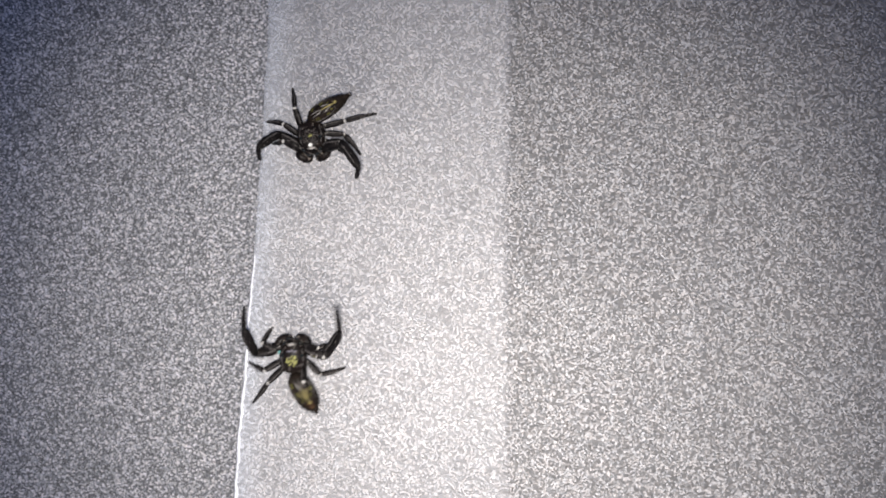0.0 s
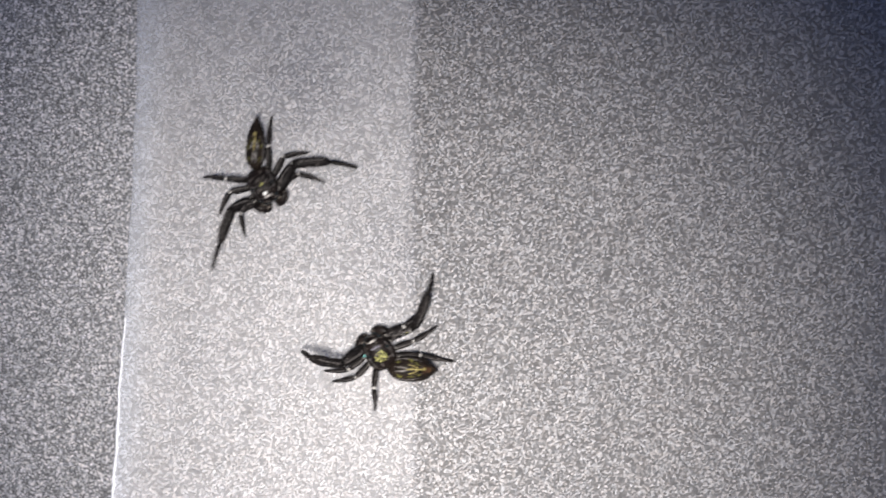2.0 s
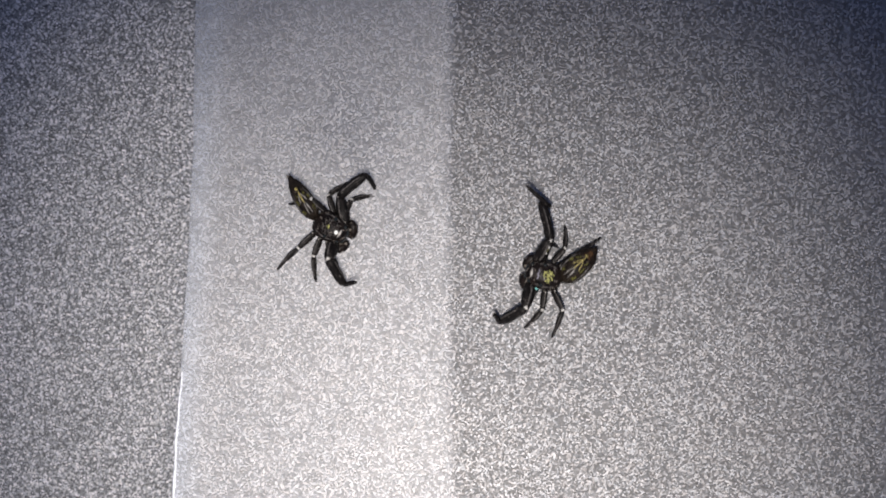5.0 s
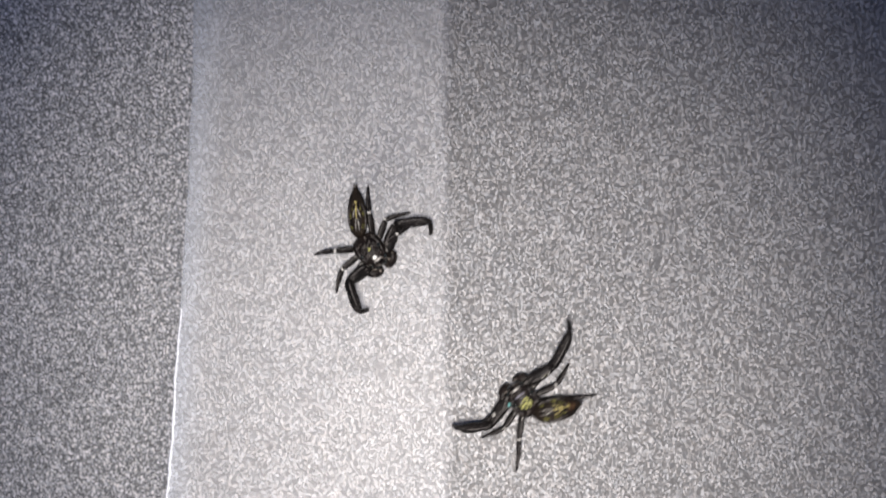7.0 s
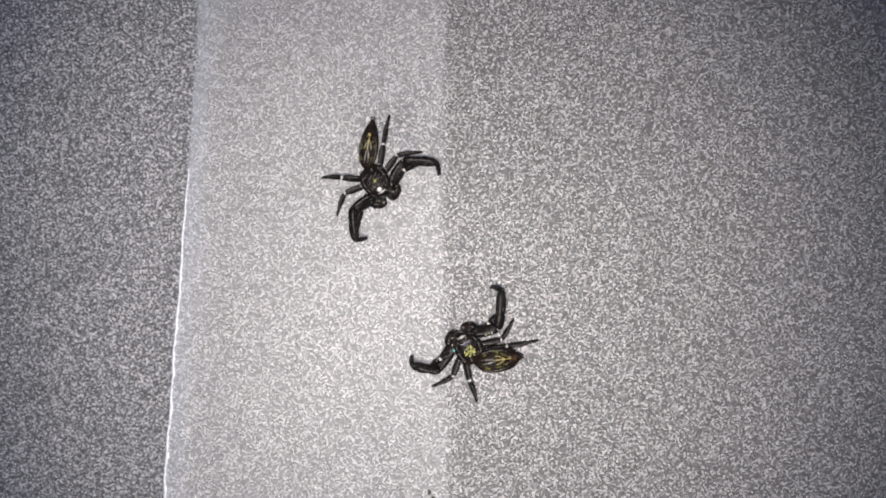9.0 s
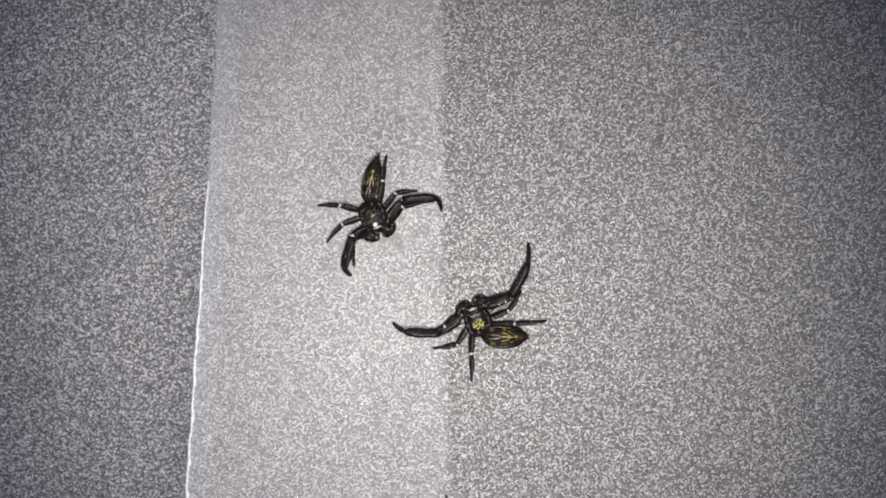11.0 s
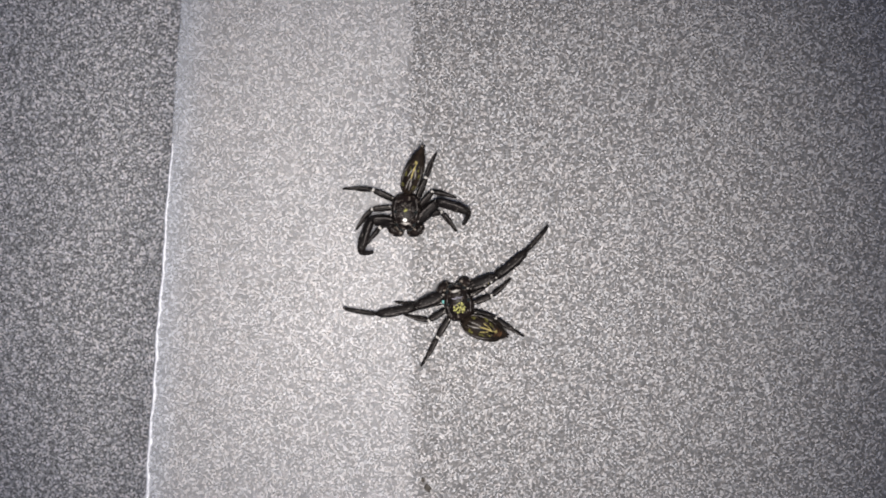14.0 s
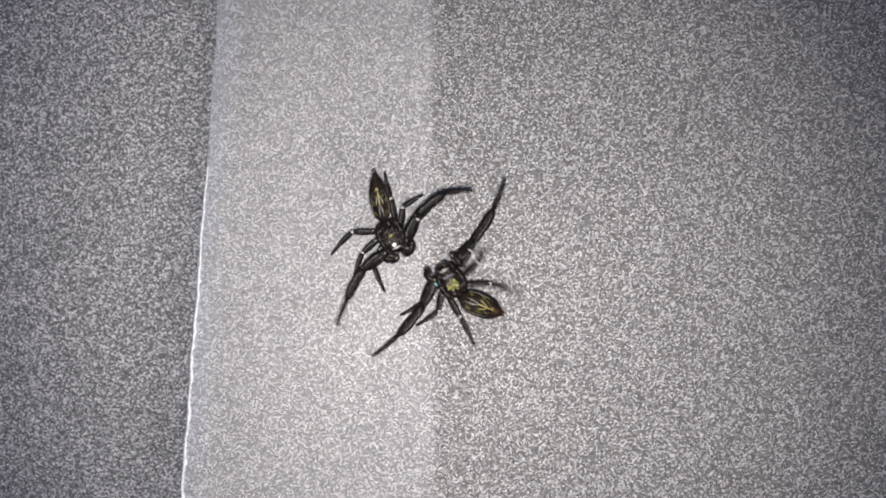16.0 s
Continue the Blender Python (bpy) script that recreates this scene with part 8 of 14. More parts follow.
    walk(SPIDER_B["root"], [
        (0, mmpose(-15.549, -6.408, 0, 0.0, 0.0, 2.2)), (0.1, mmpose(-14.269, -5.139, 0, 0.0, 0.0, 6.5)), (0.2, mmpose(-12.358, -4.81, 0, 0.0, 0.0, 19.3)),
        (0.3, mmpose(-10.257, -4.879, 0, 0.0, 0.0, 20.5)), (0.5, mmpose(-9.091, -4.251, 0, 0.0, 0.0, 19.4)), (0.6, mmpose(-9.091, -4.251, 0, 0.0, 0.0, 19.4)),
        (0.7, mmpose(-9.091, -4.251, 0, 0.0, 0.0, 19.4)), (0.8, mmpose(-7.003, -4.127, 0, 0.0, 0.0, 26.4)), (0.9, mmpose(-4.566, -4.643, 0, 0.0, 0.0, 27.3)),
        (1, mmpose(-2.026, -5.352, 0, 0.0, 0.0, 34.7)), (1.1, mmpose(1.547, -4.491, 0, 0.0, 0.0, 46.5)), (1.2, mmpose(3.798, -2.515, 0, 0.0, 0.0, 47.8)),
        (1.5, mmpose(3.798, -2.515, 0, 0.0, 0.0, 47.8)), (1.8, mmpose(3.798, -2.515, 0, 0.0, 0.0, 47.8)), (1.9, mmpose(1.512, -2.073, 0, 0.0, 0.0, 30.9)),
        (2, mmpose(-0.537, -0.867, 0, 0.0, 0.0, 32.1)), (2.1, mmpose(-0.958, -0.948, 0, 0.0, 0.0, 46.5)), (2.4, mmpose(-0.958, -0.948, 0, 0.0, 0.0, 46.5)),
        (2.5, mmpose(-0.958, -0.948, 0, 0.0, 0.0, 46.5)), (2.6, mmpose(0.221, 0.361, 0, 0.0, 0.0, 39.4)), (2.7, mmpose(0.434, 2.053, 0, 0.0, 0.0, 52.5)),
        (2.8, mmpose(0.293, 2.794, 0, 0.0, 0.0, 72.3)), (3, mmpose(0.293, 2.794, 0, 0.0, 0.0, 72.3)), (3.1, mmpose(2.208, 3.535, 0, 0.0, 0.0, 67.6)),
        (3.2, mmpose(2.927, 4.176, 0, 0.0, 0.0, 69.1)), (3.3, mmpose(4.313, 5.794, 0, 0.0, 0.0, 77.9)), (3.4, mmpose(6.464, 8.229, 0, 0.0, 0.0, 86.6)),
        (3.5, mmpose(6.464, 8.229, 0, 0.0, 0.0, 86.6)), (3.9, mmpose(6.464, 8.229, 0, 0.0, 0.0, 86.6)), (4, mmpose(7.316, 8.821, 0, 0.0, 0.0, 87.2)),
        (4.1, mmpose(7.629, 10.818, 0, 0.0, 0.0, 98.5)), (4.2, mmpose(7.624, 12.43, 0, 0.0, 0.0, 95.5)), (6.3, mmpose(6.942, 0.236, 0, 0.0, 0.0, 72.1)),
        (6.5, mmpose(6.942, 0.236, 0, 0.0, 0.0, 72.1)), (6.6, mmpose(6.942, 0.236, 0, 0.0, 0.0, 72.1)), (6.8, mmpose(7.621, -0.942, 0, 0.0, 0.0, 40.5)),
        (7, mmpose(5.917, -5.044, 0, 0.0, 0.0, 38.3)), (7.1, mmpose(5.008, -7.348, 0, 0.0, 0.0, 40.1)), (7.5, mmpose(5.008, -7.348, 0, 0.0, 0.0, 40.1)),
        (7.9, mmpose(5.008, -7.348, 0, 0.0, 0.0, 40.1)), (8, mmpose(6.286, -8.237, 0, 0.0, 0.0, 46.5)), (8.1, mmpose(5.339, -8.699, 0, 0.0, 0.0, 37.1)),
        (8.2, mmpose(3.888, -10.136, 0, 0.0, 0.0, 36.0)), (8.3, mmpose(2.37, -11.826, 0, 0.0, 0.0, 31.2)), (8.5, mmpose(2.37, -11.826, 0, 0.0, 0.0, 31.2)),
        (8.7, mmpose(2.37, -11.826, 0, 0.0, 0.0, 31.2)), (10.8, mmpose(1.763, -8.973, 0, 0.0, 0.0, 22.3)), (11, mmpose(1.791, -8.977, 0, 0.0, 0.0, 22.3)),
        (11.2, mmpose(1.711, -9.045, 0, 0.0, 0.0, 22.4)), (11.3, mmpose(2.034, -9.491, 0, 0.0, 0.0, 21.4)), (11.4, mmpose(0.13, -10.485, 0, 0.0, 0.0, 20.3)),
        (11.5, mmpose(-1.293, -11.953, 0, 0.0, 0.0, 20.8)), (11.6, mmpose(-2.204, -12.009, 0, 0.0, 0.0, 21.4)), (12, mmpose(-2.188, -12.058, 0, 0.0, 0.0, 21.5)),
        (12.2, mmpose(-2.194, -12.193, 0, 0.0, 0.0, 21.7)), (12.3, mmpose(-1.745, -11.916, 0, 0.0, 0.0, 18.8)), (12.4, mmpose(-0.424, -11.414, 0, 0.0, 0.0, 18.5)),
        (12.5, mmpose(0.725, -11.141, 0, 0.0, 0.0, 21.6)), (13, mmpose(0.771, -10.967, 0, 0.0, 0.0, 21.9)), (13.4, mmpose(0.786, -10.952, 0, 0.0, 0.0, 21.9)),
        (13.5, mmpose(0.969, -11.521, 0, 0.0, 0.0, 20.1)), (13.6, mmpose(1.897, -9.67, 0, 0.0, 0.0, 14.4)), (14, mmpose(1.867, -9.691, 0, 0.0, 0.0, 14.5)),
        (14.3, mmpose(1.888, -9.642, 0, 0.0, 0.0, 14.6)), (14.4, mmpose(1.499, -9.644, 0, 0.0, 0.0, 12.7)), (14.5, mmpose(0.606, -9.04, 0, 0.0, 0.0, 13.7)),
        (14.6, mmpose(-0.171, -8.133, 0, 0.0, 0.0, 17.0)), (15, mmpose(-0.189, -8.111, 0, 0.0, 0.0, 17.0)), (15.2, mmpose(-0.198, -8.113, 0, 0.0, 0.0, 17.1)),
        (15.3, mmpose(0.011, -8.013, 0, 0.0, 0.0, 29.1)), (15.4, mmpose(-0.363, -7.126, 0, 0.0, 0.0, 34.0)), (15.5, mmpose(-0.354, -7.12, 0, 0.0, 0.0, 34.0)),
        (15.9, mmpose(-0.36, -7.121, 0, 0.0, 0.0, 34.0)), (16, mmpose(-1.08, -6.56, 0, 0.0, 0.0, 32.3)),])
    walk(SPIDER_B["abdomen"], [
        (0, mmpose(0, -1.3, 1.15, 3.0, 0.0, 30.4)), (0.1, mmpose(0, -1.3, 1.15, 4.3, 0.0, 42.4)), (0.2, mmpose(0, -1.3, 1.15, -17.4, 0.0, 34.2)),
        (0.3, mmpose(0, -1.3, 1.15, 4.2, 0.0, 59.8)), (0.5, mmpose(0, -1.3, 1.15, 4.2, 0.0, 59.8)), (0.6, mmpose(0, -1.3, 1.15, 4.2, 0.0, 59.8)),
        (0.7, mmpose(0, -1.3, 1.15, 4.2, 0.0, 59.8)), (0.8, mmpose(0, -1.3, 1.15, -19.1, 0.0, 30.1)), (0.9, mmpose(0, -1.3, 1.15, -38.7, 0.0, 37.4)),
        (1, mmpose(0, -1.3, 1.15, 1.6, 0.0, 50.4)), (1.1, mmpose(0, -1.3, 1.15, -20.4, 0.0, 55.9)), (1.2, mmpose(0, -1.3, 1.15, 1.3, 0.0, 49.8)),
        (1.5, mmpose(0, -1.3, 1.15, 1.3, 0.0, 49.8)), (1.8, mmpose(0, -1.3, 1.15, 1.3, 0.0, 49.8)), (1.9, mmpose(0, -1.3, 1.15, -3.5, 0.0, 60.6)),
        (2, mmpose(0, -1.3, 1.15, 3.5, 0.0, 56.9)), (2.1, mmpose(0, -1.3, 1.15, -13.1, 0.0, 42.3)), (2.4, mmpose(0, -1.3, 1.15, -13.1, 0.0, 42.3)),
        (2.5, mmpose(0, -1.3, 1.15, -13.1, 0.0, 42.3)), (2.6, mmpose(0, -1.3, 1.15, -11.1, 0.0, 63.7)), (2.7, mmpose(0, -1.3, 1.15, 3.3, 0.0, 70.1)),
        (2.8, mmpose(0, -1.3, 1.15, 3.1, 0.0, 53.0)), (3, mmpose(0, -1.3, 1.15, 3.1, 0.0, 53.0)), (3.1, mmpose(0, -1.3, 1.15, 2.4, 0.0, 62.8)),
        (3.2, mmpose(0, -1.3, 1.15, -19.6, 0.0, 61.6)), (3.3, mmpose(0, -1.3, 1.15, -34.3, 0.0, 52.6)), (3.4, mmpose(0, -1.3, 1.15, -0.2, 0.0, 49.3)),
        (3.5, mmpose(0, -1.3, 1.15, -0.2, 0.0, 49.3)), (3.9, mmpose(0, -1.3, 1.15, -0.2, 0.0, 49.3)), (4, mmpose(0, -1.3, 1.15, -5.9, 0.0, 46.5)),
        (4.1, mmpose(0, -1.3, 1.15, -30.7, 0.0, 58.4)), (4.2, mmpose(0, -1.3, 1.15, -0.3, 0.0, 60.4)), (6.3, mmpose(0, -1.3, 1.15, -10.3, 0.0, 48.8)),
        (6.5, mmpose(0, -1.3, 1.15, -10.3, 0.0, 48.8)), (6.6, mmpose(0, -1.3, 1.15, -10.3, 0.0, 48.8)), (6.8, mmpose(0, -1.3, 1.15, -0.3, 0.0, 69.5)),
        (7, mmpose(0, -1.3, 1.15, 0.1, 0.0, 66.5)), (7.1, mmpose(0, -1.3, 1.15, 0.2, 0.0, 58.1)), (7.5, mmpose(0, -1.3, 1.15, 0.2, 0.0, 58.1)),
        (7.9, mmpose(0, -1.3, 1.15, 0.2, 0.0, 58.1)), (8, mmpose(0, -1.3, 1.15, 0.2, 0.0, 51.8)), (8.1, mmpose(0, -1.3, 1.15, 0.8, 0.0, 63.9)),
        (8.2, mmpose(0, -1.3, 1.15, 1.3, 0.0, 65.8)), (8.3, mmpose(0, -1.3, 1.15, 1.9, 0.0, 69.3)), (8.5, mmpose(0, -1.3, 1.15, 1.9, 0.0, 69.3)),
        (8.7, mmpose(0, -1.3, 1.15, 1.9, 0.0, 69.3)), (10.8, mmpose(0, -1.3, 1.15, 0.3, 0.0, 67.6)), (11, mmpose(0, -1.3, 1.15, 0.3, 0.0, 67.7)),
        (11.2, mmpose(0, -1.3, 1.15, 0.3, 0.0, 67.6)), (11.3, mmpose(0, -1.3, 1.15, 0.1, 0.0, 69.2)), (11.4, mmpose(0, -1.3, 1.15, 1.6, 0.0, 65.8)),
        (11.5, mmpose(0, -1.3, 1.15, 1.3, 0.0, 69.5)), (11.6, mmpose(0, -1.3, 1.15, 2.8, 0.0, 63.1)), (12, mmpose(0, -1.3, 1.15, 2.9, 0.0, 63.2)),
        (12.2, mmpose(0, -1.3, 1.15, 2.8, 0.0, 63.1)), (12.3, mmpose(0, -1.3, 1.15, 3.7, 0.0, 55.5)), (12.4, mmpose(0, -1.3, 1.15, -14.0, 0.0, 53.1)),
        (12.5, mmpose(0, -1.3, 1.15, 1.4, 0.0, 62.0)), (13, mmpose(0, -1.3, 1.15, 1.7, 0.0, 56.4)), (13.4, mmpose(0, -1.3, 1.15, 1.5, 0.0, 56.2)),
        (13.5, mmpose(0, -1.3, 1.15, 1.0, 0.0, 52.3)), (13.6, mmpose(0, -1.3, 1.15, 2.4, 0.0, 58.7)), (14, mmpose(0, -1.3, 1.15, 2.6, 0.0, 58.8)),
        (14.3, mmpose(0, -1.3, 1.15, 2.6, 0.0, 58.8)), (14.4, mmpose(0, -1.3, 1.15, 3.2, 0.0, 56.9)), (14.5, mmpose(0, -1.3, 1.15, 3.6, 0.0, 54.3)),
        (14.6, mmpose(0, -1.3, 1.15, 4.0, 0.0, 51.6)), (15, mmpose(0, -1.3, 1.15, 4.0, 0.0, 51.6)), (15.2, mmpose(0, -1.3, 1.15, 4.0, 0.0, 51.6)),
        (15.3, mmpose(0, -1.3, 1.15, 4.0, 0.0, 40.9)), (15.4, mmpose(0, -1.3, 1.15, 4.2, 0.0, 35.5)), (15.5, mmpose(0, -1.3, 1.15, 4.1, 0.0, 35.5)),
        (15.9, mmpose(0, -1.3, 1.15, 4.1, 0.0, 35.4)), (16, mmpose(0, -1.3, 1.15, 4.2, 0.0, 36.9)),])
    walk(SPIDER_B["one_right"][0], [
        (0, mmpose(0.72, 0.85, 0.95, 33.0, 0.0, -116.9)), (0.1, mmpose(0.72, 0.85, 0.95, 47.1, 0.0, -110.5)), (0.2, mmpose(0.72, 0.85, 0.95, 33.2, 0.0, -123.9)),
        (0.3, mmpose(0.72, 0.85, 0.95, 14.8, 0.0, -103.3)), (0.5, mmpose(0.72, 0.85, 0.95, 14.8, 0.0, -103.3)), (0.6, mmpose(0.72, 0.85, 0.95, 14.8, 0.0, -103.3)),
        (0.7, mmpose(0.72, 0.85, 0.95, -4.8, 0.0, -102.2)), (0.8, mmpose(0.72, 0.85, 0.95, 34.4, 0.0, -125.5)), (0.9, mmpose(0.72, 0.85, 0.95, 28.0, 0.0, -123.7)),
        (1, mmpose(0.72, 0.85, 0.95, 31.4, 0.0, -110.5)), (1.1, mmpose(0.72, 0.85, 0.95, 24.4, 0.0, -122.4)), (1.2, mmpose(0.72, 0.85, 0.95, 21.9, 0.0, -125.3)),
        (1.5, mmpose(0.72, 0.85, 0.95, 21.9, 0.0, -125.3)), (1.8, mmpose(0.72, 0.85, 0.95, 21.9, 0.0, -125.3)), (1.9, mmpose(0.72, 0.85, 0.95, -17.2, 0.0, -97.2)),
        (2, mmpose(0.72, 0.85, 0.95, -4.6, 0.0, -103.0)), (2.1, mmpose(0.72, 0.85, 0.95, 16.8, 0.0, -133.7)), (2.4, mmpose(0.72, 0.85, 0.95, 16.8, 0.0, -133.7)),
        (2.5, mmpose(0.72, 0.85, 0.95, 16.8, 0.0, -133.7)), (2.6, mmpose(0.72, 0.85, 0.95, 26.8, 0.0, -90.4)), (2.7, mmpose(0.72, 0.85, 0.95, 31.6, 0.0, -86.8)),
        (2.8, mmpose(0.72, 0.85, 0.95, 10.8, 0.0, -122.0)), (3, mmpose(0.72, 0.85, 0.95, 10.8, 0.0, -122.0)), (3.1, mmpose(0.72, 0.85, 0.95, -14.8, 0.0, -120.4)),
        (3.2, mmpose(0.72, 0.85, 0.95, 19.4, 0.0, -108.4)), (3.3, mmpose(0.72, 0.85, 0.95, -16.8, 0.0, -124.0)), (3.4, mmpose(0.72, 0.85, 0.95, 30.4, 0.0, -125.9)),
        (3.5, mmpose(0.72, 0.85, 0.95, 30.4, 0.0, -125.9)), (3.9, mmpose(0.72, 0.85, 0.95, 30.4, 0.0, -125.9)), (4, mmpose(0.72, 0.85, 0.95, -1.4, 0.0, -121.4)),
        (4.1, mmpose(0.72, 0.85, 0.95, 32.4, 0.0, -115.8)), (4.2, mmpose(0.72, 0.85, 0.95, 30.6, 0.0, -103.3)), (6.3, mmpose(0.72, 0.85, 0.95, 34.6, 0.0, -126.8)),
        (6.5, mmpose(0.72, 0.85, 0.95, 34.6, 0.0, -126.8)), (6.6, mmpose(0.72, 0.85, 0.95, 34.6, 0.0, -126.8)), (6.8, mmpose(0.72, 0.85, 0.95, -6.9, 0.0, -94.1)),
        (7, mmpose(0.72, 0.85, 0.95, 9.2, 0.0, -95.6)), (7.1, mmpose(0.72, 0.85, 0.95, 2.7, 0.0, -111.1)), (7.5, mmpose(0.72, 0.85, 0.95, 2.7, 0.0, -111.1)),
        (7.9, mmpose(0.72, 0.85, 0.95, 2.7, 0.0, -111.1)), (8, mmpose(0.72, 0.85, 0.95, -10.0, 0.0, -104.1)), (8.1, mmpose(0.72, 0.85, 0.95, 28.1, 0.0, -102.9)),
        (8.2, mmpose(0.72, 0.85, 0.95, 32.2, 0.0, -119.5)), (8.3, mmpose(0.72, 0.85, 0.95, 29.4, 0.0, -110.6)), (8.5, mmpose(0.72, 0.85, 0.95, 29.4, 0.0, -110.6)),
        (8.7, mmpose(0.72, 0.85, 0.95, 29.4, 0.0, -110.6)), (10.8, mmpose(0.72, 0.85, 0.95, 15.5, 0.0, -92.4)), (11, mmpose(0.72, 0.85, 0.95, 15.6, 0.0, -92.4)),
        (11.2, mmpose(0.72, 0.85, 0.95, 15.5, 0.0, -92.4)), (11.3, mmpose(0.72, 0.85, 0.95, 32.3, 0.0, -86.3)), (11.4, mmpose(0.72, 0.85, 0.95, 9.5, 0.0, -79.0)),
        (11.5, mmpose(0.72, 0.85, 0.95, 17.7, 0.0, -78.4)), (11.6, mmpose(0.72, 0.85, 0.95, -2.4, 0.0, -90.7)), (12, mmpose(0.72, 0.85, 0.95, -2.3, 0.0, -90.7)),
        (12.2, mmpose(0.72, 0.85, 0.95, -2.2, 0.0, -90.9)), (12.3, mmpose(0.72, 0.85, 0.95, 30.5, 0.0, -102.8)), (12.4, mmpose(0.72, 0.85, 0.95, 5.9, 0.0, -95.4)),
        (12.5, mmpose(0.72, 0.85, 0.95, 5.9, 0.0, -91.0)), (13, mmpose(0.72, 0.85, 0.95, 8.4, 0.0, -88.5)), (13.4, mmpose(0.72, 0.85, 0.95, 8.6, 0.0, -88.4)),
        (13.5, mmpose(0.72, 0.85, 0.95, 7.2, 0.0, -102.7)), (13.6, mmpose(0.72, 0.85, 0.95, 10.4, 0.0, -79.2)), (14, mmpose(0.72, 0.85, 0.95, 8.8, 0.0, -79.3)),
        (14.3, mmpose(0.72, 0.85, 0.95, 8.9, 0.0, -79.3)), (14.4, mmpose(0.72, 0.85, 0.95, 9.7, 0.0, -73.2)), (14.5, mmpose(0.72, 0.85, 0.95, 8.8, 0.0, -65.5)),
        (14.6, mmpose(0.72, 0.85, 0.95, 8.7, 0.0, -64.8)), (15, mmpose(0.72, 0.85, 0.95, 8.7, 0.0, -64.7)), (15.2, mmpose(0.72, 0.85, 0.95, 8.7, 0.0, -64.8)),
        (15.3, mmpose(0.72, 0.85, 0.95, 26.6, 0.0, -72.9)), (15.4, mmpose(0.72, 0.85, 0.95, -8.2, 0.0, -56.4)), (15.5, mmpose(0.72, 0.85, 0.95, -8.1, 0.0, -56.4)),
        (15.9, mmpose(0.72, 0.85, 0.95, -7.9, 0.0, -56.2)), (16, mmpose(0.72, 0.85, 0.95, -20.6, 0.0, -68.4)),])
